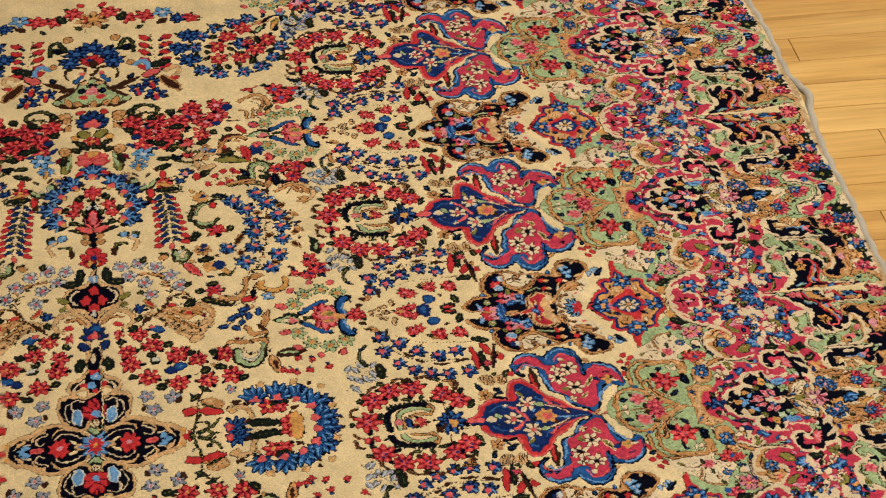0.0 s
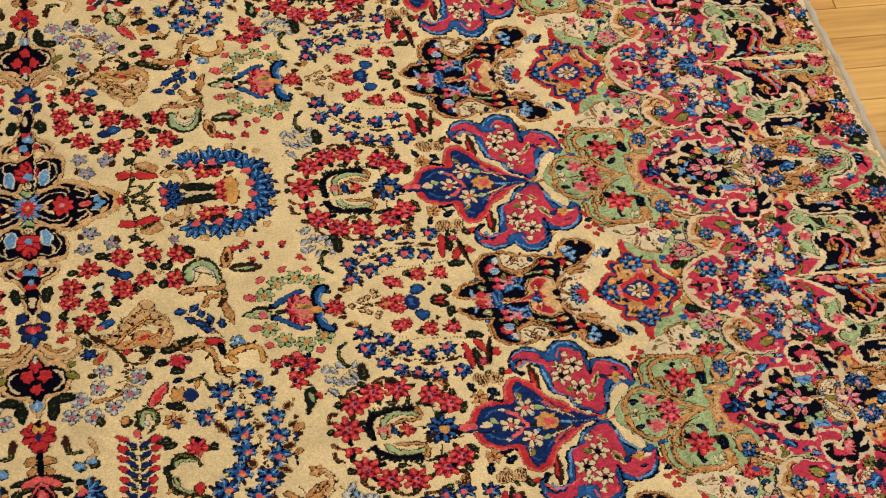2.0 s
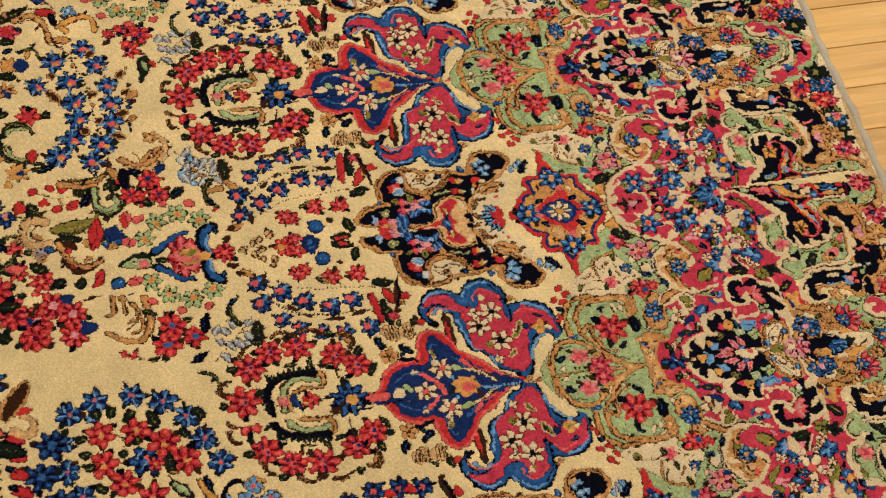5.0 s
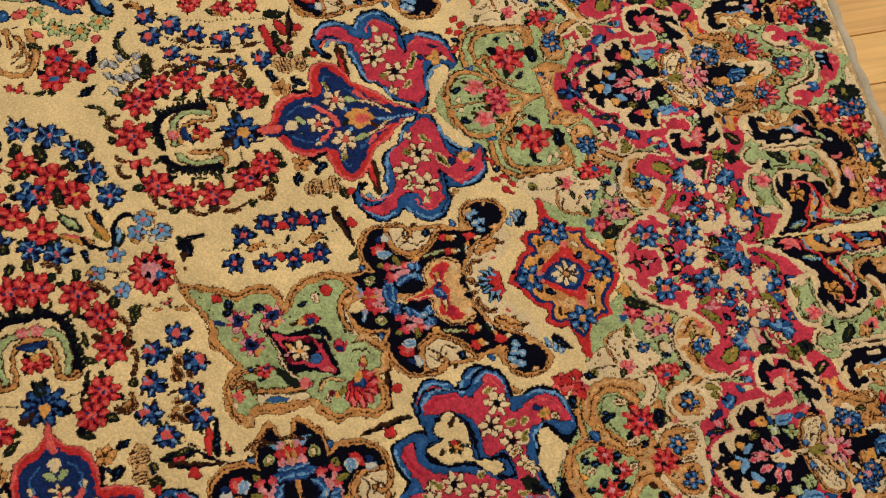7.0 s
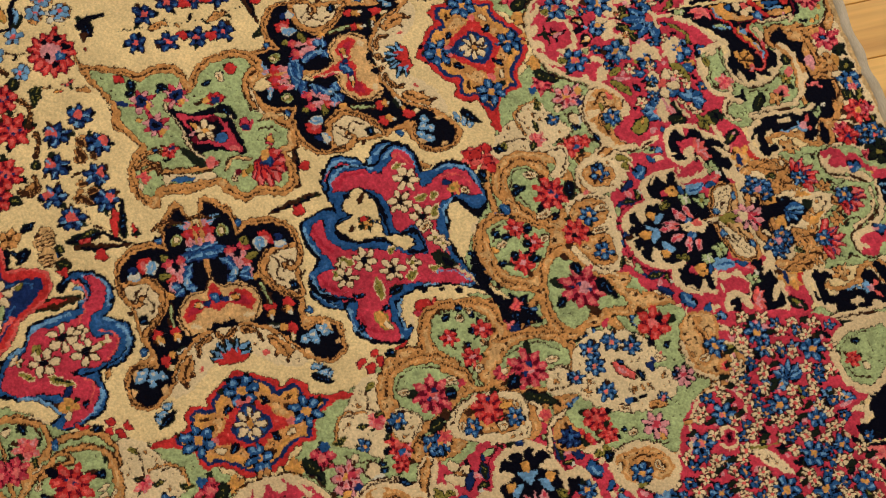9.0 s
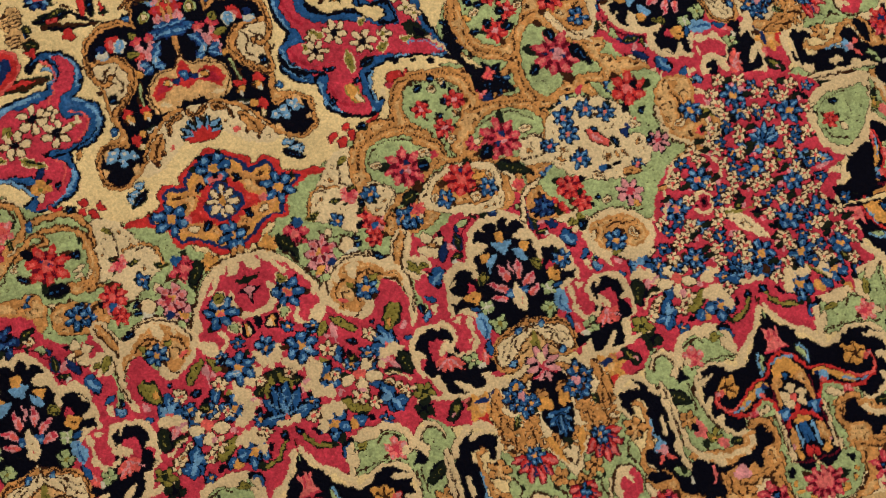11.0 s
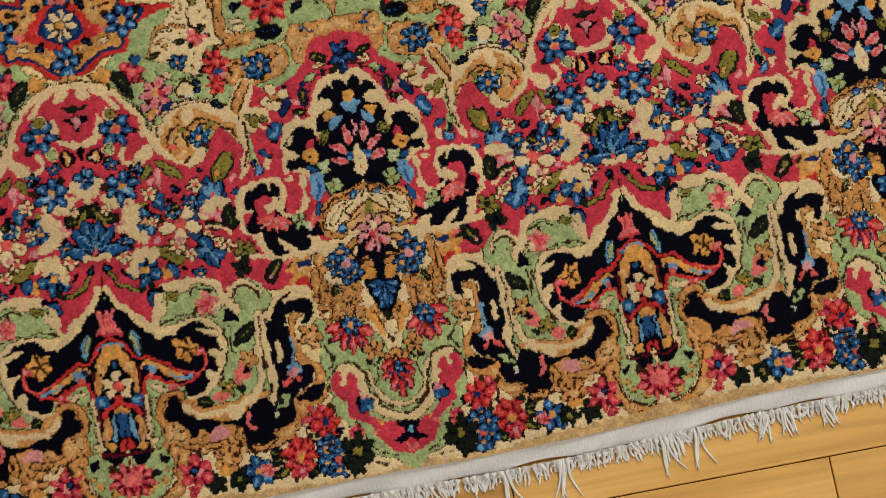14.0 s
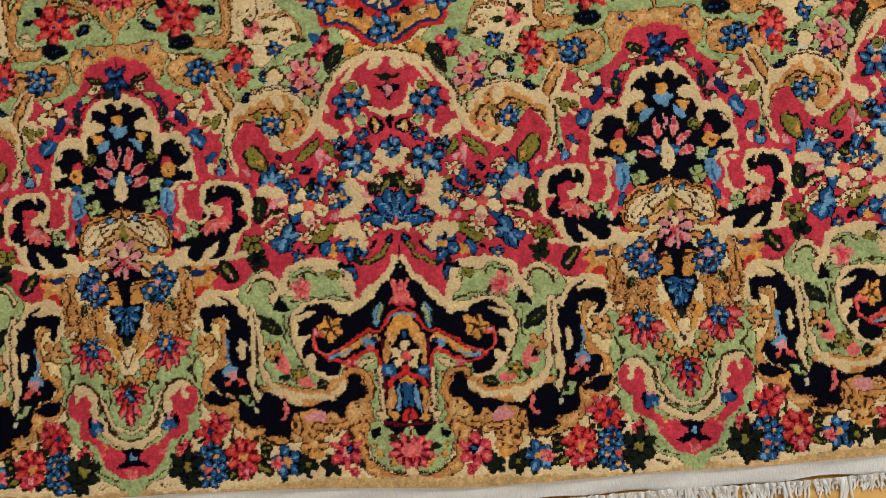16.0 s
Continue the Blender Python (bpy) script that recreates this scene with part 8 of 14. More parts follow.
    leaf("B", 3.8, -420, 618, -418, 609)
    leaf("B", 3.8, -420, 618, -428, 617)
    line("b", 1.3, 1.0, -420, 625, -421, 630)
    line("b", 1.3, 1.0, -414, 619, -409, 620)
    line("b", 1.3, 1.0, -419, 612, -418, 607)
    line("b", 1.3, 1.0, -425, 617, -430, 616)
    dot("s", 3.3, -420, 617)
    dot("O", 2.2, -415, 614)
    flower("V", "D", 8, 11.1, -456, 601, "K")
    leaf("B", 4.5, -456, 601, -452, 591)
    leaf("B", 4.5, -456, 601, -465, 596)
    leaf("B", 4.5, -456, 601, -461, 611)
    leaf("B", 4.5, -456, 601, -447, 606)
    line("b", 1.3, 1.0, -454, 594, -451, 588)
    line("b", 1.3, 1.0, -462, 597, -467, 595)
    line("b", 1.3, 1.0, -459, 608, -462, 613)
    line("b", 1.3, 1.0, -451, 604, -445, 607)
    dot("s", 3.9, -453, 599)
    dot("O", 2.6, -455, 597)
    flower("V", "D", 8, 10.2, -419, 593, "K")
    leaf("B", 4.1, -419, 593, -423, 602)
    leaf("B", 4.1, -419, 593, -411, 597)
    leaf("B", 4.1, -419, 593, -416, 583)
    leaf("B", 4.1, -419, 593, -428, 588)
    line("b", 1.3, 1.0, -422, 599, -424, 604)
    line("b", 1.3, 1.0, -414, 596, -409, 598)
    line("b", 1.3, 1.0, -417, 586, -415, 581)
    line("b", 1.3, 1.0, -425, 590, -430, 587)
    dot("s", 3.6, -420, 591)
    dot("O", 2.4, -415, 588)
    flower("V", "D", 8, 11.0, -455, 578, "K")
    leaf("B", 4.4, -455, 578, -458, 568)
    leaf("B", 4.4, -455, 578, -465, 581)
    leaf("B", 4.4, -455, 578, -452, 589)
    leaf("B", 4.4, -455, 578, -445, 576)
    line("b", 1.3, 1.0, -457, 571, -458, 565)
    line("b", 1.3, 1.0, -461, 580, -467, 582)
    line("b", 1.3, 1.0, -453, 586, -452, 592)
    line("b", 1.3, 1.0, -449, 576, -443, 575)
    dot("s", 3.9, -452, 576)
    dot("O", 2.6, -453, 574)
    flower("V", "D", 8, 10.9, -421, 568, "K")
    leaf("B", 4.4, -421, 568, -411, 568)
    leaf("B", 4.4, -421, 568, -421, 557)
    leaf("B", 4.4, -421, 568, -431, 568)
    leaf("B", 4.4, -421, 568, -421, 579)
    line("b", 1.3, 1.0, -415, 568, -409, 568)
    line("b", 1.3, 1.0, -421, 560, -422, 554)
    line("b", 1.3, 1.0, -428, 568, -433, 568)
    line("b", 1.3, 1.0, -421, 575, -421, 581)
    dot("s", 3.9, -422, 566)
    dot("O", 2.6, -417, 563)
    flower("V", "D", 8, 11.7, -464, 552, "K")
    leaf("B", 4.7, -464, 552, -475, 555)
    leaf("B", 4.7, -464, 552, -462, 563)
    leaf("B", 4.7, -464, 552, -454, 549)
    leaf("B", 4.7, -464, 552, -467, 541)
    line("b", 1.3, 1.0, -471, 554, -477, 556)
    line("b", 1.3, 1.0, -462, 560, -461, 566)
    line("b", 1.3, 1.0, -458, 550, -452, 548)
    line("b", 1.3, 0.9, -466, 544, -468, 538)
    dot("s", 4.1, -461, 550)
    dot("O", 2.7, -462, 548)
    flower("V", "D", 8, 12.1, -435, 542, "K")
    leaf("B", 4.9, -435, 542, -428, 533)
    leaf("B", 4.9, -435, 542, -443, 534)
    leaf("B", 4.9, -435, 542, -442, 551)
    leaf("B", 4.9, -435, 542, -426, 550)
    line("b", 1.3, 0.9, -430, 536, -426, 531)
    line("b", 1.3, 0.9, -440, 536, -445, 532)
    line("b", 1.3, 1.0, -439, 548, -444, 553)
    line("b", 1.3, 1.0, -429, 547, -425, 552)
    dot("s", 4.3, -435, 540)
    dot("O", 2.8, -430, 538)
    flower("V", "D", 8, 11.5, -480, 533, "K")
    leaf("B", 4.7, -480, 533, -482, 544)
    leaf("B", 4.7, -480, 533, -470, 535)
    leaf("B", 4.7, -480, 533, -478, 521)
    leaf("B", 4.7, -480, 533, -490, 531)
    line("b", 1.3, 0.9, -481, 541, -482, 547)
    line("b", 1.3, 0.9, -473, 534, -467, 535)
    line("b", 1.3, 0.9, -479, 525, -478, 519)
    line("b", 1.3, 0.9, -487, 531, -493, 530)
    dot("s", 4.1, -477, 531)
    dot("O", 2.7, -478, 529)
    flower("V", "D", 8, 10.7, -448, 521, "K")
    leaf("B", 4.3, -448, 521, -449, 510)
    leaf("B", 4.3, -448, 521, -457, 522)
    leaf("B", 4.3, -448, 521, -446, 531)
    leaf("B", 4.3, -448, 521, -438, 519)
    line("b", 1.2, 0.9, -448, 513, -449, 508)
    line("b", 1.3, 0.9, -454, 522, -459, 523)
    line("b", 1.3, 0.9, -447, 528, -446, 534)
    line("b", 1.3, 0.9, -441, 520, -436, 519)
    dot("s", 3.8, -448, 519)
    dot("O", 2.5, -443, 517)
    leaf("N", 6.8, -437, 661, -428, 666, "T")
    leaf("N", 6.7, -472, 635, -477, 643, "T")
    leaf("N", 6.6, -441, 608, -431, 609, "T")
    leaf("N", 6.5, -438, 570, -431, 575, "T")
    leaf("N", 6.6, -480, 621, -470, 601, "T")
    leaf("N", 6.5, -416, 577, -404, 580, "T")
    leaf("N", 6.6, -406, 603, -399, 609, "T")
    leaf("N", 6.7, -408, 626, -402, 636, "T")
    leaf("N", 6.5, -451, 565, -447, 557, "T")
    leaf("N", 6.5, -422, 553, -412, 546, "T")
    shape("g", -386, 647, -375, 652, -372, 636, -382, 619, -387, 617, -384, 633)
    leaf("G", 4.3, -380, 645, -377, 630)
    leaf("S", 5.5, -374, 644, -369, 636)
    flower("S", "s", 5, 6.2, -410, 688)
    leaf("K", 6.2, -413, 682, -408, 680)
    flower("S", "s", 5, 6.2, -398, 693)
    leaf("K", 6.3, -401, 687, -395, 685)
    flower("S", "s", 5, 6.2, -384, 685)
    leaf("K", 6.3, -387, 679, -381, 676)
    flower("S", "s", 5, 6.1, -393, 670)
    leaf("K", 6.2, -396, 664, -390, 662)
    leaf("K", 6.9, -378, 692, -371, 700)
    leaf("N", 5.6, -418, 674, -408, 679)
    group("red_sprig", "0")
    line("g", 2.6, 1.9, -559, 611, -560, 573, -567, 538, -571, 504)
    leaf("S", 7.1, -571, 607, -584, 616, "M")
    leaf("V", 5.3, -564, 600, -574, 609, "K")
    leaf("g", 4.7, -563, 595, -570, 601)
    leaf("S", 7.1, -550, 604, -537, 611, "M")
    leaf("V", 5.3, -559, 599, -548, 605, "K")
    leaf("g", 4.7, -561, 595, -553, 598)
    leaf("S", 7.1, -572, 594, -583, 603, "M")
    leaf("V", 5.3, -564, 587, -575, 596, "K")
    leaf("g", 4.7, -564, 582, -571, 588)
    leaf("S", 7.1, -550, 591, -538, 598, "M")
    leaf("V", 5.3, -560, 586, -548, 592, "K")
    leaf("g", 4.7, -561, 582, -553, 585)
    leaf("S", 7.0, -572, 581, -583, 589, "M")
    leaf("V", 5.2, -565, 574, -575, 583, "K")
    leaf("g", 4.7, -564, 569, -571, 575)
    leaf("S", 7.0, -551, 578, -540, 585, "M")
    leaf("V", 5.2, -560, 573, -549, 579, "K")
    leaf("g", 4.7, -562, 569, -554, 572)
    leaf("S", 7.0, -573, 568, -582, 576, "M")
    leaf("V", 5.2, -565, 561, -576, 570, "K")
    leaf("g", 4.6, -564, 556, -572, 562)
    leaf("S", 7.0, -552, 565, -542, 572, "M")
    leaf("V", 5.2, -561, 560, -549, 566, "K")
    leaf("g", 4.6, -562, 556, -554, 559)
    leaf("S", 6.9, -574, 555, -582, 563, "M")
    leaf("V", 5.2, -567, 548, -577, 557, "K")
    leaf("g", 4.6, -566, 544, -573, 549)
    leaf("S", 6.9, -553, 552, -545, 559, "M")
    leaf("V", 5.2, -562, 548, -551, 553, "K")
    leaf("g", 4.6, -564, 544, -556, 547)
    leaf("S", 6.9, -576, 542, -583, 551, "M")
    leaf("V", 5.2, -568, 536, -579, 544, "K")
    leaf("g", 4.6, -568, 531, -575, 537)
    leaf("S", 6.9, -555, 539, -547, 547, "M")
    leaf("V", 5.2, -564, 535, -552, 540, "K")
    leaf("g", 4.6, -565, 531, -557, 534)
    leaf("S", 6.8, -577, 530, -583, 538, "M")
    leaf("V", 5.1, -570, 523, -580, 532, "K")
    leaf("g", 4.5, -569, 519, -576, 524)
    leaf("S", 6.8, -556, 527, -550, 534, "M")
    leaf("V", 5.1, -566, 523, -554, 528, "K")
    leaf("g", 4.5, -567, 519, -559, 522)
    leaf("S", 6.8, -579, 518, -584, 525, "M")
    leaf("V", 5.1, -571, 511, -582, 519, "K")
    leaf("g", 4.5, -571, 507, -578, 512)
    leaf("S", 6.8, -558, 514, -553, 522, "M")
    leaf("V", 5.1, -567, 510, -556, 516, "K")
    leaf("g", 4.5, -569, 506, -561, 509)
    leaf("s", 5.9, -560, 610, -562, 621)
    leaf("N", 9.0, -587, 506, -586, 523)
    leaf("S", 8.4, -586, 491, -583, 513, "N")
    leaf("g", 9.5, -580, 497, -548, 496, "K")
    line("g", 4.9, 3.7, -570, 501, -553, 505, -545, 496, -549, 490)
    flower("S", "R", 6, 11.7, -503, 590)
    dot("K", 4.1, -501, 600)
    leaf("g", 8.9, -489, 592, -482, 584, "K")
    line("g", 8.9, 5.7, -530, 569, -522, 581, -507, 577, -501, 567)
    line("G", 3.8, 2.5, -526, 571, -518, 576, -507, 573)
    line("g", 7.6, 5.1, -536, 566, -531, 540, -519, 533, -495, 526)
    line("G", 3.2, 2.5, -528, 554, -523, 539, -511, 534)
    leaf("S", 8.6, -507, 531, -503, 545, "N")
    leaf("K", 6.9, -503, 516, -484, 523, "g")
    flower("O", "T", 7, 9.7, -521, 519)
    dot("V", 4.0, -518, 518)
    leaf("O", 5.7, -529, 509, -534, 501)
    leaf("g", 6.9, -509, 520, -494, 520)
    group("mint_leaf", "0")
    line("g", 12.0, 5.4, -608, 471, -609, 485, -599, 493, -585, 489, -576, 476)
    line("G", 7.8, 3.6, -605, 473, -606, 484, -598, 489, -586, 486, -579, 477)
    line("W", 2.4, 1.8, -602, 476, -600, 484, -592, 482)
    leaf("g", 5.5, -590, 467, -583, 458)
    flower("S", "O", 6, 10.2, -567, 481)
    leaf("O", 6.1, -576, 485, -554, 490)
    leaf("S", 7.2, -568, 456, -567, 472, "N")
    line("N", 2.4, 1.8, -563, 474, -537, 469, -506, 465)
    flower("V", "D", 4, 6.7, -546, 481, "K")
    flower("V", "P", 5, 8.6, -538, 463, "K")
    leaf("P", 5.6, -541, 465, -535, 470)
    leaf("S", 10.0, -523, 467, -524, 483, "N")
    leaf("g", 10.0, -509, 456, -515, 478, "K")
    line("g", 6.1, 3.6, -515, 475, -504, 461, -503, 450)
    line("a", 9.6, 6.0, -502, 453, -517, 457, -524, 441, -517, 427, -499, 428)
    line("N", 1.2, 1.2, -499, 458, -518, 463, -528, 442, -520, 422)
    line("N", 1.2, 1.2, -509, 451, -516, 440, -511, 430)
    leaf("T", 6.6, -514, 438, -505, 433, "N")
    flower("a", "V", 8, 9.7, -619, 463)
    dot("B", 2.9, -615, 461)
    flower("b", "O", 9, 10.4, -599, 440, "g")
    leaf("O", 6.0, -601, 441, -598, 454)
    leaf("N", 4.9, -608, 455, -600, 466)
    leaf("Y", 14.2, -623, 447, -634, 399, "g")
    leaf("G", 6.0, -626, 440, -632, 407)
    leaf("g", 9.2, -636, 430, -645, 404, "K")
    leaf("g", 9.7, -620, 430, -624, 406, "N")
    leaf("M", 7.5, -618, 411, -611, 424)
    leaf("g", 7.6, -651, 448, -647, 431)
    leaf("g", 8.8, -579, 453, -555, 442, "K")
    leaf("g", 8.1, -575, 429, -554, 430, "K")
    leaf("K", 9.2, -554, 423, -542, 441, "g")
    line("g", 5.9, 3.6, -551, 429, -539, 441, -527, 441)
    leaf("N", 5.0, -573, 456, -581, 450)
    flower("S", "s", 6, 7.7, -533, 425)
    leaf("K", 8.2, -540, 426, -550, 433)
    leaf("g", 7.6, -526, 419, -516, 420)
    flower("T", "b", 6, 7.7, -509, 416)
    leaf("B", 7.1, -506, 422, -495, 417, "K")
    leaf("T", 6.5, -513, 408, -504, 409, "N")
    leaf("Y", 10.5, -498, 441, -453, 448, "g")
    line("T", 1.8, 1.8, -493, 440, -460, 444)
    leaf("g", 9.3, -495, 429, -469, 427, "K")
    leaf("S", 10.4, -456, 415, -452, 450, "N")
    leaf("T", 7.1, -468, 423, -459, 419)
    leaf("K", 5.0, -461, 426, -455, 432)
    leaf("B", 8.8, -440, 418, -450, 417, "K")
    leaf("B", 8.8, -440, 418, -446, 431, "K")
    leaf("B", 8.8, -440, 418, -439, 436, "K")
    leaf("B", 8.8, -440, 418, -430, 431, "K")
    leaf("B", 8.8, -440, 418, -427, 421, "K")
    line("b", 1.8, 1.2, -440, 419, -444, 429)
    line("b", 1.8, 1.2, -439, 419, -433, 429)
    leaf("T", 7.7, -443, 409, -440, 418)
    leaf("N", 7.8, -443, 444, -443, 454)
    leaf("s", 7.8, -423, 438, -424, 452, "N")
    line("g", 9.2, 5.5, -450, 486, -450, 460, -437, 452, -425, 463, -431, 476, -439, 472)
    line("G", 6.2, 3.7, -449, 484, -449, 462, -437, 456, -428, 464, -432, 474)
    leaf("g", 10.2, -431, 479, -433, 495, "K")
    flower("S", "s", 6, 8.1, -396, 486)
    dot("M", 2.0, -396, 486)
    dot("P", 2.0, -394, 487)
    flower("S", "s", 6, 8.0, -412, 471)
    dot("M", 2.0, -412, 471)
    dot("P", 2.0, -411, 472)
    flower("S", "s", 6, 7.2, -389, 467)
    dot("M", 2.0, -389, 467)
    dot("P", 2.0, -388, 468)
    leaf("g", 7.9, -380, 464, -364, 469, "K")
    leaf("g", 7.3, -406, 463, -397, 459, "K")
    line("N", 1.5, 1.2, -421, 489, -406, 479, -395, 475)
    leaf("V", 6.9, -385, 500, -379, 507, "K")
    leaf("g", 7.5, -413, 509, -400, 500, "K")
    leaf("N", 9.1, -420, 478, -416, 506)
    leaf("S", 4.6, -426, 489, -428, 504)
    leaf("S", 8.5, -506, 489, -512, 495, "M")
    leaf("S", 8.5, -494, 490, -491, 499, "M")
    leaf("S", 8.5, -482, 486, -479, 497, "M")
    leaf("S", 8.4, -502, 473, -498, 481, "M")
    leaf("S", 8.4, -488, 463, -488, 472, "M")
    leaf("S", 8.4, -474, 463, -474, 473, "M")
    leaf("S", 8.4, -468, 468, -473, 474, "M")
    line("N", 1.2, 1.2, -506, 490, -489, 481, -467, 480)
    leaf("g", 10.2, -472, 486, -452, 482, "N")
    leaf("N", 9.5, -462, 466, -453, 482)
    line("T", 4.3, 3.1, -473, 496, -459, 497, -445, 495, -435, 506)
    line("N", 1.2, 1.2, -476, 494, -454, 492, -435, 501)
    leaf("N", 5.8, -440, 513, -429, 518)
    line("N", 8.9, 4.2, -482, 424, -488, 404, -478, 389, -462, 391, -454, 401)
    line("S", 4.2, 2.4, -482, 421, -485, 405, -478, 393, -464, 394)
    leaf("N", 7.1, -486, 423, -474, 416)
    leaf("T", 4.9, -470, 400, -462, 404)
    flower("S", "s", 7, 11.4, -593, 396)
    dot("O", 1.9, -593, 396)
    dot("M", 1.9, -590, 393)
    flower("S", "s", 7, 10.7, -564, 398)
    dot("O", 1.9, -564, 398)
    dot("M", 1.9, -561, 395)
    flower("S", "s", 7, 10.3, -534, 398)
    dot("O", 1.9, -534, 398)
    dot("M", 1.9, -531, 395)
    flower("S", "s", 7, 11.1, -512, 383)
    dot("O", 1.9, -512, 383)
    dot("M", 1.9, -509, 380)
    leaf("g", 9.2, -596, 418, -581, 408, "K")
    leaf("g", 9.2, -561, 413, -545, 405, "K")
    leaf("g", 9.2, -521, 404, -504, 393, "K")
    leaf("g", 9.1, -578, 390, -589, 387, "K")
    leaf("g", 9.1, -501, 373, -491, 383, "K")
    leaf("g", 9.1, -547, 385, -537, 379, "K")
    leaf("g", 9.1, -480, 370, -472, 380, "K")
    leaf("V", 7.0, -583, 404, -572, 406)
    leaf("V", 6.4, -613, 390, -602, 402)
    leaf("S", 8.6, -463, 369, -453, 387, "N")
    leaf("B", 10.7, -448, 365, -434, 372, "K")
    line("a", 7.5, 5.0, -414, 512, -394, 504, -380, 517, -373, 530, -379, 542)
    line("N", 1.1, 1.1, -413, 506, -394, 499, -376, 513, -368, 529)
    flower("T", "a", 5, 7.4, -387, 542)
    leaf("T", 7.0, -386, 519, -378, 529, "N")
    leaf("S", 7.5, -389, 518, -395, 513)
    leaf("b", 6.4, -362, 512, -357, 504, "g")
    leaf("b", 6.4, -352, 514, -351, 504, "g")
    leaf("b", 6.4, -359, 498, -353, 491, "g")
    leaf("b", 6.3, -357, 483, -349, 488, "g")
    leaf("b", 6.4, -348, 506, -345, 497, "g")
    leaf("b", 6.3, -355, 479, -349, 474, "g")


def field_axis():
    """Half of the column of bushes, hearts and crosses along the long axis, for one half of the field."""
    group("axis_ground", "0")
    shape("E", -662, 964, -662, 240, -632, 240, -632, 870, -566, 905, -562, 964)
    group("cross", "A")
    shape("a", -667, 936, -653, 937, -641, 924, -618, 914, -597, 919, -584, 928, -570, 932, -560, 942, -557, 955, -557, 990, -667, 990)
    shape("K", -652, 942, -637, 929, -617, 919, -600, 925, -587, 934, -573, 938, -565, 946, -563, 955, -563, 990, -652, 990)
    line("c", 2.4, 1.4, -646, 942, -634, 934, -622, 933, -616, 940)
    line("c", 2.6, 1.4, -606, 930, -594, 938, -596, 946, -603, 944)
    line("c", 2.2, 1.2, -588, 944, -577, 944, -569, 951)
    line("a", 4.0, 1.8, -632, 925, -622, 924, -614, 929, -612, 935)
    line("a", 3.6, 1.6, -603, 926, -594, 930, -590, 938, -594, 941)
    leaf("a", 5.0, -580, 937, -571, 948, "N")
    leaf("a", 8.0, -650, 953, -636, 955, "N")
    leaf("E", 5.0, -640, 950, -631, 943)
    leaf("S", 8.2, -621, 955, -631, 947)
    leaf("S", 8.2, -621, 955, -625, 939)
    leaf("S", 8.2, -621, 955, -615, 941)
    leaf("S", 8.2, -621, 955, -608, 950)
    leaf("S", 7.0, -621, 955, -610, 957)
    dot("P", 3.4, -621, 955)
    leaf("s", 9.0, -602, 956, -588, 953)
    leaf("S", 6.1, -597, 955, -586, 958)
    dot("b", 4.6, -582, 949)
    dot("b", 4.0, -577, 955)
    dot("O", 4.1, -560, 944)
    dot("S", 3.0, -557, 953)
    leaf("b", 6.1, -661, 953, -641, 956, "B")
    leaf("b", 6.1, -661, 953, -646, 969, "B")
    leaf("b", 6.1, -661, 953, -657, 975, "B")
    leaf("b", 6.1, -661, 953, -670, 970, "B")
    leaf("b", 6.1, -661, 953, -678, 958, "B")
    leaf("b", 6.1, -661, 953, -678, 943, "B")
    leaf("b", 6.1, -661, 953, -670, 933, "B")
    leaf("b", 6.1, -661, 953, -657, 932, "B")
    leaf("b", 6.1, -661, 953, -646, 941, "B")
    leaf("S", 4.8, -661, 953, -649, 955)
    leaf("S", 4.8, -661, 953, -652, 963)
    leaf("S", 4.8, -661, 953, -661, 966)
    leaf("S", 4.8, -661, 953, -669, 961)
    leaf("S", 4.8, -661, 953, -672, 951)
    leaf("S", 4.8, -661, 953, -669, 943)
    leaf("S", 4.8, -661, 953, -660, 940)
    leaf("S", 4.8, -661, 953, -652, 945)
    dot("O", 2.7, -661, 953)
    shape("g", -672, 920, -663, 926, -653, 922, -649, 928, -657, 938, -662, 941, -669, 933)
    shape("G", -669, 924, -662, 930, -654, 926, -653, 930, -660, 937, -667, 931)
    shape("a", -667, 860, -650, 876, -640, 870, -622, 872, -617, 886, -620, 907, -631, 922, -644, 929, -653, 928, -656, 914, -667, 931)
    shape("K", -667, 863, -651, 879, -639, 875, -623, 878, -620, 888, -622, 905, -632, 919, -644, 926, -652, 920, -655, 910, -667, 929)
    line("c", 2.1, 1.3, -647, 882, -637, 880, -628, 887)
    line("c", 2.1, 1.3, -632, 914, -625, 900, -628, 887)
    line("c", 2.1, 1.3, -638, 898, -633, 892, -634, 884)
    leaf("S", 9.8, -662, 910, -661, 878, "M")
    leaf("S", 9.8, -662, 910, -654, 881, "M")
    leaf("S", 9.8, -662, 910, -647, 891, "M")
    leaf("S", 9.8, -662, 910, -645, 903, "M")
    dot("b", 5.6, -662, 904)
    leaf("b", 10.4, -642, 920, -639, 894, "W")
    leaf("C", 6.9, -662, 923, -662, 912)
    shape("a", -666, 823, -652, 829, -645, 842, -633, 848, -628, 860, -635, 870, -644, 863, -651, 866, -655, 875, -667, 864)
    shape("K", -666, 827, -653, 833, -647, 846, -636, 851, -632, 859, -638, 864, -647, 857, -652, 862, -656, 869, -667, 862)
    shape("S", -666, 825, -654, 827, -655, 837, -661, 840)
    dot("b", 5.8, -662, 842)
    dot("W", 2.2, -662, 842)
    dot("b", 5.7, -656, 856)
    dot("S", 4.3, -649, 855)
    line("c", 3.2, 2.4, -648, 849, -639, 855, -636, 863)
    dot("S", 3.6, -661, 865)
    shape("K", -666, 794, -658, 795, -654, 811, -652, 828, -666, 827)
    shape("c", -662, 804, -658, 805, -657, 817, -661, 818)
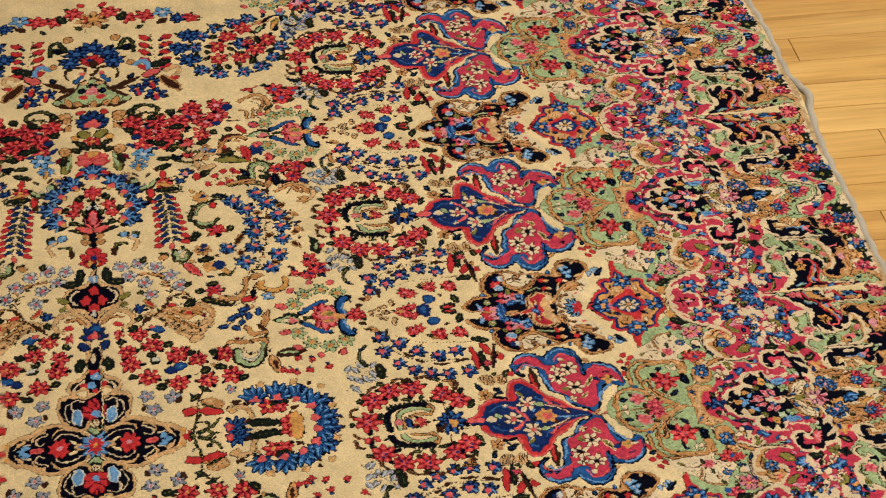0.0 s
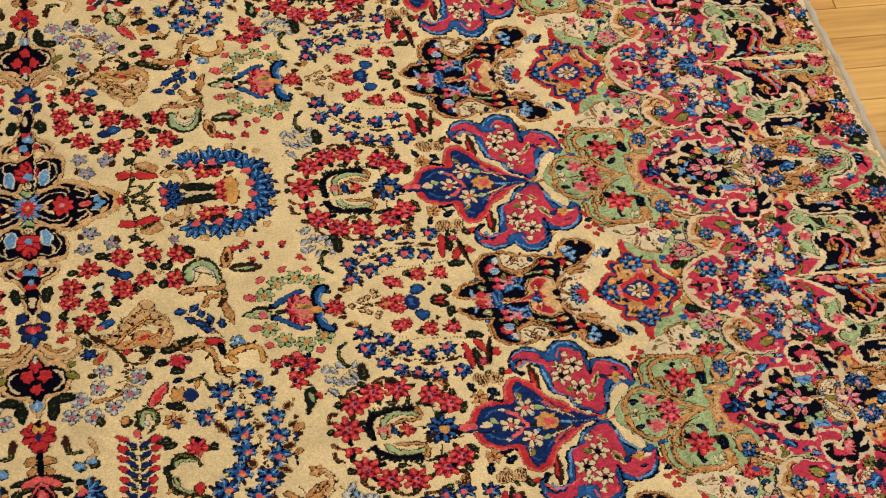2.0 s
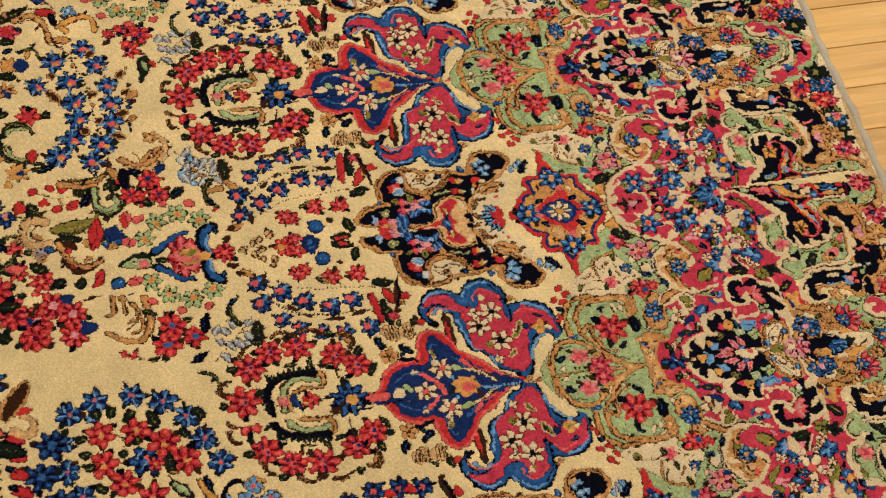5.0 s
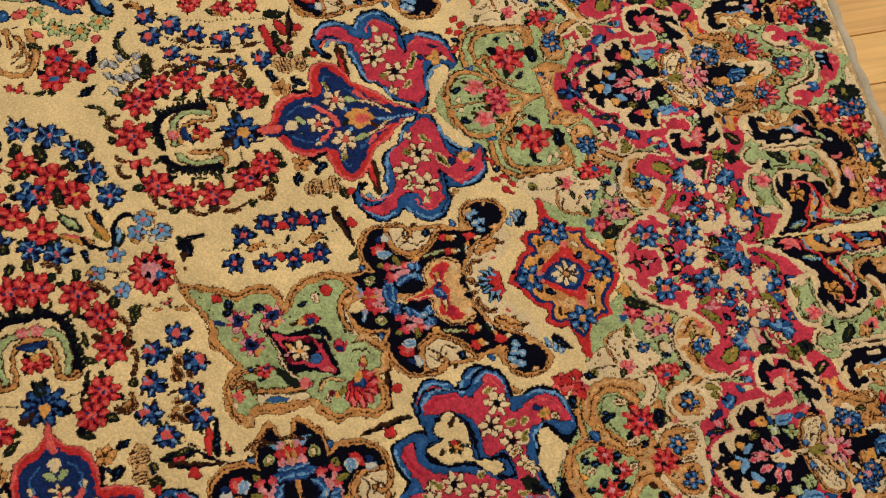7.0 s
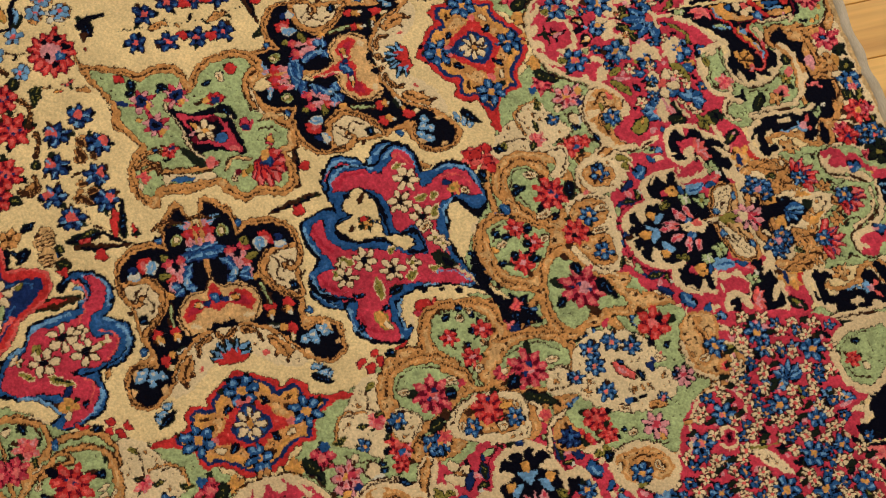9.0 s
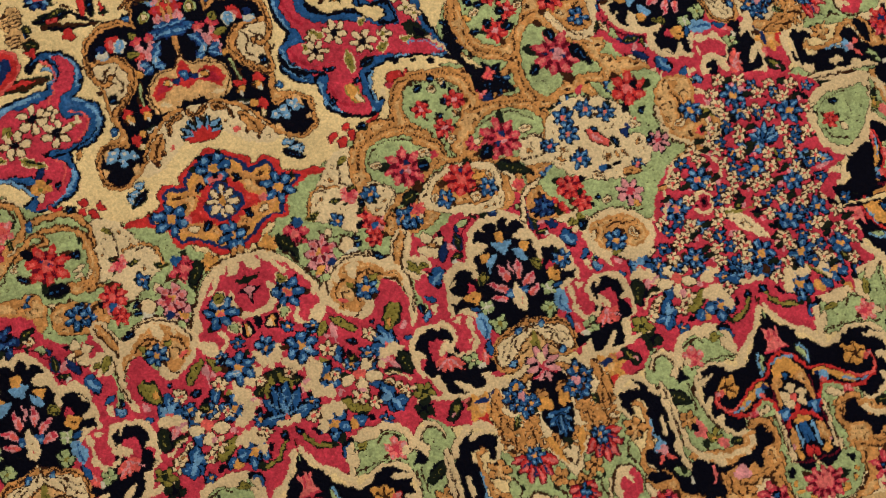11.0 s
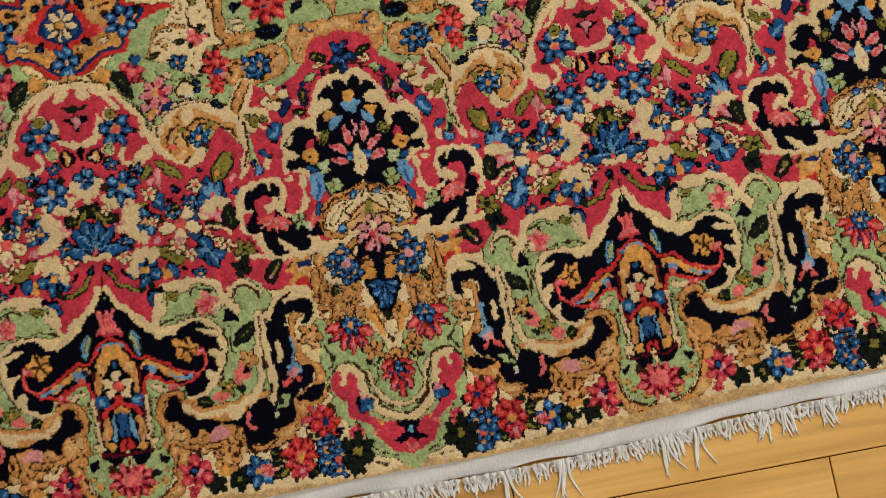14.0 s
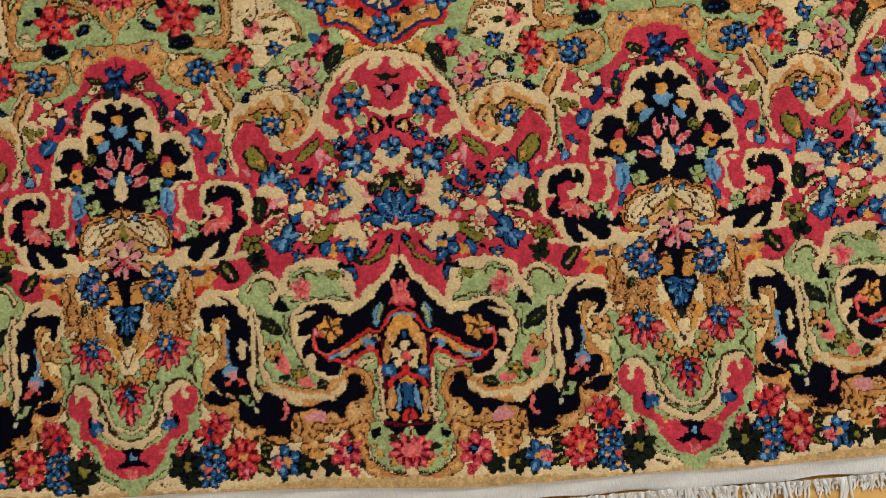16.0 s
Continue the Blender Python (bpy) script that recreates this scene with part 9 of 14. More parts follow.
    line("a", 5.0, 3.3, -655, 777, -653, 796, -652, 812, -643, 831)
    leaf("g", 9.4, -641, 833, -645, 809, "K")
    leaf("V", 10.3, -652, 796, -643, 781, "K")
    leaf("g", 6.5, -654, 823, -648, 818)
    leaf("V", 10.4, -661, 775, -672, 769, "g")
    leaf("V", 10.4, -661, 775, -673, 755, "g")
    leaf("V", 10.4, -661, 775, -665, 745, "g")
    leaf("V", 10.4, -661, 775, -658, 746, "g")
    leaf("V", 10.4, -661, 775, -648, 756, "g")
    leaf("V", 10.4, -661, 775, -643, 771, "g")
    dot("B", 5.2, -662, 758)
    leaf("s", 8.2, -661, 777, -661, 764)
    dot("S", 3.7, -655, 773)
    line("a", 7.5, 5.0, -654, 749, -644, 734, -629, 728, -615, 738, -614, 754, -624, 761)
    line("N", 1.5, 1.5, -655, 743, -644, 728, -628, 722, -613, 732)
    line("T", 4.2, 2.5, -648, 748, -639, 739, -626, 740)
    leaf("S", 8.3, -635, 752, -624, 755)
    group("heart", "A")
    shape("a", -666, 641, -656, 658, -649, 676, -635, 676, -624, 692, -625, 711, -634, 725, -648, 727, -655, 741, -666, 741)
    shape("K", -666, 648, -657, 664, -652, 680, -637, 682, -628, 694, -629, 709, -637, 718, -649, 721, -656, 732, -666, 735)
    dot("b", 7.0, -661, 666)
    leaf("W", 3.9, -661, 672, -661, 659)
    leaf("S", 7.0, -661, 689, -669, 684)
    leaf("S", 7.0, -661, 689, -661, 678)
    leaf("S", 7.0, -661, 689, -653, 686)
    leaf("S", 7.0, -661, 689, -657, 696)
    leaf("S", 7.0, -661, 689, -665, 695)
    leaf("S", 6.9, -651, 708, -658, 702)
    leaf("S", 6.9, -651, 708, -651, 696)
    leaf("S", 6.9, -651, 708, -643, 705)
    leaf("S", 6.9, -651, 708, -647, 715)
    leaf("S", 6.9, -651, 708, -655, 714)
    leaf("S", 6.9, -660, 721, -668, 716)
    leaf("S", 6.9, -660, 721, -660, 710)
    leaf("S", 6.9, -660, 721, -653, 718)
    leaf("S", 6.9, -660, 721, -656, 728)
    leaf("S", 6.9, -660, 721, -665, 727)
    line("c", 3.4, 2.6, -641, 686, -633, 695, -634, 708, -641, 713)
    leaf("W", 5.3, -661, 736, -660, 723)
    leaf("g", 10.1, -642, 675, -645, 644, "K")
    leaf("g", 10.9, -642, 673, -620, 674, "K")
    leaf("Y", 8.5, -629, 707, -615, 698, "g")
    leaf("Y", 6.9, -627, 715, -619, 721, "g")
    group("bush", "A")
    leaf("S", 11.9, -661, 633, -678, 624, "M")
    leaf("S", 11.9, -661, 633, -674, 609, "M")
    leaf("S", 11.9, -661, 633, -665, 601, "M")
    leaf("S", 11.9, -661, 633, -654, 605, "M")
    leaf("S", 11.9, -661, 633, -644, 618, "M")
    leaf("S", 11.9, -661, 633, -642, 633, "M")
    leaf("S", 11.9, -661, 633, -649, 641, "M")
    dot("V", 4.8, -661, 624)
    leaf("O", 7.1, -657, 642, -657, 629)
    leaf("K", 7.1, -661, 648, -660, 635)
    shape("K", -665, 574, -657, 573, -656, 603, -665, 603)
    leaf("T", 9.7, -657, 596, -644, 591, "g")
    leaf("T", 7.3, -655, 585, -647, 577)
    leaf("g", 7.3, -660, 575, -628, 565, "K")
    leaf("g", 7.4, -658, 568, -639, 555, "K")
    leaf("g", 7.4, -660, 561, -646, 544, "K")
    leaf("s", 9.8, -660, 573, -639, 562, "N")
    leaf("s", 8.2, -661, 566, -649, 546)
    shape("K", -665, 504, -655, 517, -648, 535, -651, 553, -660, 563, -665, 563)
    leaf("r", 10.7, -661, 559, -660, 529, "S")
    dot("W", 2.5, -654, 525)
    dot("W", 2.5, -656, 520)
    leaf("g", 7.5, -651, 539, -646, 526)
    flower("S", "R", 6, 12.6, -660, 491)
    leaf("g", 10.1, -650, 497, -639, 501)
    leaf("N", 6.7, -656, 510, -652, 504)
    flower("S", "s", 5, 9.5, -639, 517)
    flower("S", "s", 5, 8.7, -635, 534)
    leaf("g", 9.2, -646, 507, -639, 498, "K")
    leaf("g", 9.2, -630, 526, -620, 527, "K")
    leaf("g", 9.1, -632, 549, -639, 559, "K")
    leaf("g", 9.1, -625, 557, -615, 565, "K")
    flower("V", "D", 8, 16.6, -659, 447, "K")
    line("b", 2.9, 1.9, -666, 451, -675, 444)
    line("b", 2.9, 1.9, -663, 447, -668, 435)
    line("b", 2.9, 1.9, -659, 446, -659, 432)
    line("b", 2.9, 1.9, -655, 448, -649, 437)
    line("b", 2.9, 1.9, -652, 453, -643, 448)
    dot("s", 6.0, -659, 457)
    dot("O", 3.8, -662, 461)
    flower("V", "D", 8, 14.2, -631, 470, "K")
    line("b", 2.8, 1.9, -638, 471, -642, 460)
    line("b", 2.8, 1.9, -635, 470, -634, 459)
    line("b", 2.8, 1.9, -631, 473, -626, 464)
    line("b", 2.8, 1.9, -629, 477, -621, 474)
    line("b", 2.8, 1.9, -629, 482, -620, 485)
    dot("s", 5.2, -636, 479)
    dot("O", 3.2, -639, 484)
    flower("V", "D", 8, 14.1, -612, 492, "K")
    line("b", 2.8, 1.9, -619, 487, -618, 476)
    line("b", 2.8, 1.9, -615, 489, -610, 481)
    line("b", 2.8, 1.9, -613, 494, -605, 490)
    line("b", 2.8, 1.9, -613, 499, -604, 502)
    line("b", 2.8, 1.9, -614, 503, -608, 511)
    dot("s", 5.1, -620, 496)
    dot("O", 3.2, -623, 500)
    flower("V", "D", 8, 14.6, -605, 522, "K")
    line("b", 2.8, 1.9, -612, 514, -609, 503)
    line("b", 2.8, 1.9, -609, 518, -602, 511)
    line("b", 2.8, 1.9, -607, 522, -598, 522)
    line("b", 2.8, 1.9, -607, 527, -599, 533)
    line("b", 2.8, 1.9, -610, 531, -605, 541)
    dot("s", 5.3, -614, 523)
    dot("O", 3.3, -617, 527)
    flower("V", "D", 8, 13.7, -612, 549, "K")
    line("b", 2.8, 1.8, -618, 542, -616, 532)
    line("b", 2.8, 1.8, -615, 545, -609, 539)
    line("b", 2.8, 1.8, -614, 550, -605, 549)
    line("b", 2.7, 1.8, -614, 554, -607, 560)
    line("b", 2.7, 1.8, -616, 558, -612, 567)
    dot("s", 5.0, -620, 550)
    dot("O", 3.1, -623, 555)
    leaf("S", 7.8, -649, 446, -638, 452)
    leaf("g", 10.6, -602, 587, -611, 577)
    line("g", 8.0, 5.3, -633, 617, -630, 602, -618, 601)
    leaf("b", 10.6, -618, 587, -625, 577, "g")
    leaf("b", 10.6, -608, 584, -611, 595, "g")
    line("a", 5.4, 3.6, -609, 614, -604, 598, -613, 590)
    leaf("N", 8.8, -633, 624, -634, 606)
    leaf("s", 13.0, -660, 425, -680, 419, "S")
    leaf("s", 13.0, -660, 425, -675, 405, "S")
    leaf("s", 13.0, -660, 425, -666, 399, "S")
    leaf("s", 13.0, -660, 425, -653, 403, "S")
    leaf("s", 13.0, -660, 425, -642, 410, "S")
    leaf("s", 13.0, -660, 425, -638, 425, "S")
    dot("O", 6.1, -659, 407)
    group("axis_fan", "A")
    leaf("g", 8.8, -657, 395, -642, 389, "K")
    leaf("g", 8.8, -651, 391, -637, 377, "K")
    leaf("g", 8.8, -645, 402, -631, 393, "K")
    flower("S", "O", 5, 10.1, -659, 379)
    leaf("Y", 13.3, -655, 370, -642, 353, "g")
    leaf("g", 7.9, -659, 397, -657, 382)
    dot("K", 4.4, -636, 377)
    leaf("O", 9.8, -642, 371, -631, 368)
    leaf("V", 13.5, -659, 343, -681, 327, "K")
    line("D", 3.0, 2.0, -659, 341, -681, 327)
    leaf("V", 13.5, -659, 343, -675, 315, "K")
    line("D", 3.0, 2.0, -659, 341, -675, 315)
    leaf("V", 13.5, -659, 343, -666, 308, "K")
    line("D", 3.0, 2.0, -659, 341, -666, 308)
    leaf("V", 13.5, -659, 343, -657, 307, "K")
    line("D", 3.0, 2.0, -659, 341, -657, 307)
    leaf("V", 13.5, -659, 343, -646, 316, "K")
    line("D", 3.0, 2.0, -659, 341, -646, 316)
    leaf("V", 13.5, -659, 343, -637, 328, "K")
    line("D", 3.0, 2.0, -659, 341, -637, 328)
    leaf("V", 13.5, -659, 343, -640, 341, "K")
    line("D", 3.0, 2.0, -659, 341, -640, 341)
    leaf("s", 10.8, -658, 346, -669, 331)
    leaf("s", 10.8, -658, 346, -658, 328)
    leaf("s", 10.8, -658, 346, -648, 337)
    leaf("S", 10.9, -646, 316, -641, 306, "N")
    leaf("T", 15.4, -632, 323, -613, 315, "N")
    leaf("T", 11.8, -628, 334, -623, 322, "N")
    shape("N", -664, 230, -644, 238, -633, 256, -616, 269, -605, 284, -613, 294, -629, 302, -643, 298, -664, 295)
    shape("G", -664, 235, -645, 243, -636, 261, -622, 274, -614, 283, -629, 294, -644, 290, -664, 290)
    leaf("T", 9.2, -630, 297, -624, 276, "N")
    leaf("T", 8.3, -644, 295, -636, 285)
    leaf("G", 10.1, -616, 288, -608, 278, "N")
    dot("K", 7.5, -659, 250)
    flower("s", "P", 5, 10.6, -659, 261)
    leaf("K", 10.2, -650, 265, -641, 255, "g")
    leaf("S", 11.1, -655, 277, -641, 274)
    leaf("a", 8.4, -655, 242, -644, 241, "N")
    leaf("T", 8.2, -661, 301, -656, 285)
    leaf("N", 10.3, -636, 253, -612, 259)
    line("N", 6.3, 3.1, -659, 222, -648, 204, -632, 203, -623, 213, -626, 232)
    leaf("B", 10.4, -648, 229, -640, 225, "K")
    leaf("B", 8.5, -640, 230, -637, 242, "K")
    leaf("s", 8.5, -651, 217, -643, 219)
    flower("V", "D", 7, 15.3, -659, 154, "K")
    line("D", 3.2, 2.2, -664, 153, -654, 158)
    flower("V", "D", 7, 15.2, -638, 168, "K")
    line("D", 3.2, 2.1, -643, 168, -633, 172)
    flower("V", "D", 7, 14.1, -629, 189, "K")
    line("D", 3.2, 2.1, -633, 189, -624, 193)
    leaf("S", 12.4, -658, 197, -673, 186, "M")
    leaf("S", 12.4, -658, 197, -665, 173, "M")
    leaf("S", 12.4, -658, 197, -656, 172, "M")
    leaf("S", 12.4, -658, 197, -646, 181, "M")
    leaf("N", 12.4, -658, 205, -658, 183)
    dot("V", 3.8, -664, 185)
    dot("K", 3.8, -656, 203)
    group("spray", "0")
    line("g", 3.3, 2.2, -576, 130, -571, 189, -577, 230)
    leaf("S", 9.8, -576, 145, -592, 131, "M")
    leaf("S", 9.8, -561, 144, -545, 134, "M")
    leaf("g", 6.8, -573, 148, -581, 141)
    leaf("K", 6.8, -565, 149, -556, 141)
    leaf("S", 9.7, -577, 163, -593, 150, "M")
    leaf("S", 9.7, -562, 162, -545, 153, "M")
    leaf("g", 6.8, -573, 167, -581, 160)
    leaf("K", 6.8, -565, 168, -557, 160)
    leaf("S", 9.6, -577, 182, -593, 168, "M")
    leaf("S", 9.7, -563, 181, -546, 172, "M")
    leaf("g", 6.7, -574, 185, -582, 179)
    leaf("K", 6.7, -566, 186, -558, 179)
    leaf("S", 9.6, -578, 200, -593, 187, "M")
    leaf("S", 9.6, -563, 200, -547, 190, "M")
    leaf("g", 6.7, -575, 204, -582, 197)
    leaf("K", 6.7, -567, 205, -558, 197)
    leaf("S", 9.5, -578, 219, -594, 205, "M")
    leaf("S", 9.5, -564, 218, -547, 209, "M")
    leaf("g", 6.6, -575, 222, -583, 215)
    leaf("K", 6.6, -567, 223, -559, 216)
    leaf("g", 13.4, -578, 210, -547, 197, "K")
    line("b", 8.5, 5.3, -600, 202, -586, 195, -580, 213, -583, 226)
    leaf("T", 11.5, -611, 197, -600, 196, "N")
    leaf("s", 14.2, -588, 234, -564, 218, "N")
    leaf("N", 11.2, -628, 254, -591, 234)
    leaf("K", 9.4, -610, 237, -601, 224)
    line("a", 8.5, 5.3, -556, 222, -543, 215, -537, 227, -545, 237)
    leaf("S", 8.5, -553, 244, -536, 241)
    flower("V", "P", 6, 12.2, -597, 263, "K")
    leaf("S", 6.5, -597, 263, -594, 280)
    flower("V", "P", 6, 13.8, -572, 278, "K")
    leaf("S", 6.5, -572, 278, -569, 294)
    flower("V", "P", 6, 11.5, -577, 248, "K")
    leaf("S", 6.6, -577, 248, -575, 265)
    flower("V", "P", 6, 12.3, -749, 235, "K")
    leaf("S", 6.5, -749, 235, -745, 252)
    flower("V", "P", 6, 12.2, -730, 257, "K")
    leaf("S", 6.5, -730, 257, -726, 273)
    leaf("N", 13.2, -564, 235, -537, 274, "T")
    line("g", 10.1, 6.1, -607, 329, -602, 309, -585, 303, -570, 313, -575, 326)
    leaf("g", 9.1, -606, 327, -609, 308, "K")
    flower("S", "s", 7, 15.0, -605, 343)
    dot("M", 3.6, -603, 343)
    flower("S", "s", 7, 15.0, -571, 345)
    dot("M", 3.6, -569, 345)
    flower("S", "s", 7, 14.8, -590, 371)
    dot("M", 3.6, -588, 371)
    flower("S", "s", 7, 15.6, -556, 380)
    dot("M", 3.6, -555, 381)
    flower("S", "s", 7, 14.2, -543, 346)
    dot("M", 3.6, -541, 346)
    flower("S", "s", 7, 14.4, -526, 319)
    dot("M", 3.7, -525, 319)
    flower("S", "s", 7, 10.9, -567, 384)
    dot("M", 3.6, -566, 384)
    leaf("g", 10.9, -586, 332, -572, 337, "K")
    leaf("g", 10.7, -603, 364, -617, 354, "K")
    leaf("g", 10.6, -581, 392, -559, 395, "K")
    leaf("g", 10.9, -559, 328, -547, 319, "K")
    leaf("g", 10.8, -557, 359, -534, 360, "K")
    leaf("g", 10.6, -546, 397, -533, 412, "K")
    flower("b", "W", 6, 13.8, -593, 416, "g")
    leaf("V", 10.7, -607, 374, -595, 380, "K")
    line("g", 8.8, 4.9, -559, 411, -550, 402, -539, 411, -531, 422)
    leaf("s", 8.0, -544, 403, -527, 400)
    leaf("T", 14.2, -621, 390, -626, 409, "N")
    flower("T", "O", 7, 19.2, -657, 81)
    leaf("S", 12.9, -672, 91, -675, 66, "N")
    leaf("g", 9.9, -647, 106, -634, 96)
    leaf("T", 11.8, -680, 116, -672, 103)
    flower("S", "s", 6, 14.1, -634, 63)
    flower("S", "s", 6, 12.3, -606, 81)
    leaf("g", 12.0, -621, 88, -612, 65, "K")
    flower("V", "D", 7, 13.6, -536, 170, "K")
    flower("V", "D", 7, 14.6, -522, 140, "K")
    flower("V", "D", 7, 14.3, -523, 201, "K")
    flower("S", "s", 6, 14.0, -581, 79)
    leaf("N", 12.0, -565, 102, -548, 89)
    flower("b", "W", 5, 13.2, -556, 73, "g")
    line("g", 9.7, 6.5, -622, 159, -613, 137, -602, 144, -601, 170)
    leaf("K", 11.6, -617, 165, -605, 149, "g")
    leaf("g", 9.9, -595, 113, -585, 102)
    flower("V", "D", 6, 11.4, -535, 91, "K")
    flower("S", "s", 5, 10.5, -515, 93)
    leaf("T", 11.7, -631, 137, -621, 124, "N")
    leaf("S", 10.1, -650, 45, -638, 38)


def field_end():
    """The nosegay and twigs near the corner of the field."""
    group("spray", "0")
    flower("S", "D", 6, 12.0, -398, 311)
    flower("S", "D", 6, 12.9, -406, 290)
    flower("S", "D", 5, 10.1, -380, 295)
    leaf("K", 8.3, -371, 298, -367, 319)
    leaf("K", 8.2, -388, 266, -369, 277)
    flower("S", "V", 6, 11.8, -444, 278)
    leaf("g", 9.4, -433, 272, -415, 278)
    line("g", 5.4, 3.4, -411, 244, -394, 253, -374, 252, -366, 238, -373, 227, -383, 228)
    shape("r", -393, 243, -385, 248, -379, 241)
    line("T", 4.1, 2.7, -419, 258, -411, 259, -402, 263)
    group("nosegay", "0")
    flower("S", "V", 7, 14.4, -445, 207)
    flower("S", "V", 7, 14.4, -423, 188)
    flower("S", "V", 7, 14.3, -409, 164)
    flower("S", "V", 7, 14.1, -462, 157)
    flower("S", "V", 7, 14.1, -438, 140)
    flower("V", "D", 6, 10.6, -448, 172, "K")
    dot("O", 5.4, -438, 167)
    flower("V", "O", 6, 13.5, -447, 241, "K")
    flower("V", "O", 6, 13.6, -419, 233, "K")
    flower("V", "O", 6, 13.5, -403, 208, "K")
    flower("V", "O", 6, 13.5, -389, 182, "K")
    flower("V", "O", 6, 13.4, -378, 158, "K")
    flower("V", "O", 6, 13.1, -457, 112, "K")
    flower("V", "O", 6, 13.1, -431, 107, "K")
    flower("V", "O", 6, 11.7, -477, 130, "K")
    leaf("g", 8.1, -428, 216, -423, 200)
    leaf("g", 8.0, -450, 223, -456, 215)
    leaf("G", 9.1, -412, 131, -421, 147, "g")
    leaf("O", 9.1, -391, 111, -400, 146, "G")
    leaf("O", 6.7, -405, 124, -428, 129)
    line("N", 1.0, 1.0, -422, 176, -424, 152, -411, 126)
    line("g", 5.3, 3.9, -383, 115, -383, 138, -371, 142, -362, 131)
    leaf("K", 9.1, -377, 106, -373, 128)
    line("g", 4.6, 3.3, -414, 93, -409, 108, -388, 110)
    group("floret", "0")
    flower("T", "O", 5, 7.9, -351, 129)
    flower("T", "O", 5, 6.9, -364, 111)
    flower("T", "O", 5, 6.9, -339, 112)
    flower("W", "O", 5, 6.8, -382, 91, "N")
    flower("W", "O", 5, 6.8, -404, 80, "N")
    flower("S", "K", 8, 16.4, -353, 77)
    dot("V", 3.4, -353, 87)
    dot("V", 3.9, -346, 72)
    dot("V", 2.9, -360, 72)
    line("g", 5.8, 3.9, -381, 27, -379, 42, -368, 48, -351, 48, -347, 36)
    leaf("S", 6.2, -365, 30, -355, 35, "O")
    leaf("T", 7.2, -345, 29, -334, 33)
    group("corner_twig", "0")
    line("N", 1.9, 1.9, -345, 4, -355, -37, -356, -80)
    leaf("T", 5.9, -353, -16, -348, -28)
    leaf("T", 5.9, -355, -48, -350, -60)
    flower("V", "s", 5, 10.3, -343, 11, "K")
    flower("V", "s", 5, 10.2, -366, -5, "K")
    flower("V", "s", 5, 10.3, -337, -18, "K")
    flower("V", "s", 5, 10.2, -375, -31, "K")
    flower("V", "s", 5, 10.2, -342, -46, "K")
    flower("V", "s", 5, 10.1, -381, -60, "K")
    flower("V", "s", 5, 10.1, -340, -68, "K")
    flower("V", "s", 5, 10.0, -373, -82, "K")
    dot("S", 4.3, -345, 13)
    dot("S", 4.3, -372, -1)
    dot("S", 4.3, -332, -20)
    dot("S", 4.2, -379, -30)
    dot("S", 4.2, -338, -48)
    dot("S", 4.2, -383, -61)
    dot("S", 4.2, -335, -69)
    dot("S", 4.2, -378, -82)
    leaf("g", 9.8, -380, -99, -340, -98)
    leaf("S", 7.0, -340, -105, -331, -74, "g")
    leaf("g", 8.6, -364, -116, -333, -108)
    dot("S", 4.2, -366, -106)
    leaf("K", 6.9, -402, -106, -386, -115)
    leaf("S", 4.6, -327, -111, -327, -98, "g")
    leaf("T", 7.0, -352, -70, -345, -58, "N")
    group("twig", "0")
    line("g", 2.0, 2.0, -294, 82, -275, 81, -230, 79, -187, 84)
    flower("V", "s", 5, 9.3, -272, 94, "K")
    flower("V", "s", 5, 9.4, -249, 102, "K")
    flower("V", "s", 5, 9.4, -227, 101, "K")
    flower("V", "s", 5, 9.4, -206, 98, "K")
    flower("V", "s", 5, 8.8, -285, 67, "K")
    flower("V", "s", 5, 8.8, -258, 63, "K")
    flower("V", "s", 5, 8.8, -233, 62, "K")
    flower("V", "s", 5, 8.9, -210, 63, "K")
    dot("S", 4.5, -236, 97)
    dot("S", 4.5, -217, 99)
    dot("S", 4.4, -245, 66)
    dot("S", 4.5, -221, 61)
    leaf("g", 10.1, -189, 104, -178, 78)
    leaf("g", 8.7, -186, 50, -165, 68)
    leaf("T", 5.5, -270, 80, -254, 82)
    leaf("T", 5.6, -220, 76, -203, 82)
    leaf("g", 9.8, -330, 104, -316, 89)
    group("corner_twig", "0")
    line("g", 4.4, 2.9, -482, 501, -460, 499, -438, 504, -431, 515)
    line("N", 3.7, 2.9, -433, 520, -431, 507, -436, 486)
    leaf("K", 10.9, -420, 508, -421, 476)
    leaf("K", 8.1, -419, 501, -402, 500)
    leaf("g", 8.1, -441, 483, -431, 492)
    flower("S", "V", 6, 10.7, -396, 490)
    flower("S", "V", 6, 9.6, -416, 472)
    flower("S", "V", 6, 9.7, -389, 469)
    leaf("K", 6.8, -377, 467, -365, 471)
    leaf("V", 6.5, -387, 495, -381, 505)
    leaf("T", 6.8, -433, 510, -427, 494, "N")
    line("G", 4.4, 3.6, -450, 487, -450, 467, -441, 458, -430, 463, -432, 474)
    line("T", 5.8, 3.6, -482, 497, -461, 491, -447, 491)
    leaf("K", 8.7, -453, 485, -466, 465)
    line("T", 5.2, 3.7, -420, 519, -404, 509, -389, 513, -379, 523)
    line("N", 2.2, 1.5, -407, 526, -400, 515)
    line("T", 4.4, 3.0, -398, 513, -389, 525)
    leaf("W", 6.6, -360, 503, -361, 514, "K")
    leaf("W", 6.6, -351, 496, -349, 507, "K")
    leaf("W", 6.6, -342, 487, -342, 498, "K")
    leaf("W", 6.6, -332, 482, -331, 493, "K")
    leaf("b", 7.1, -360, 479, -364, 497, "K")
    line("T", 3.0, 2.2, -357, 500, -342, 484, -322, 471)
    line("T", 5.2, 3.7, -314, 464, -321, 477, -315, 489)
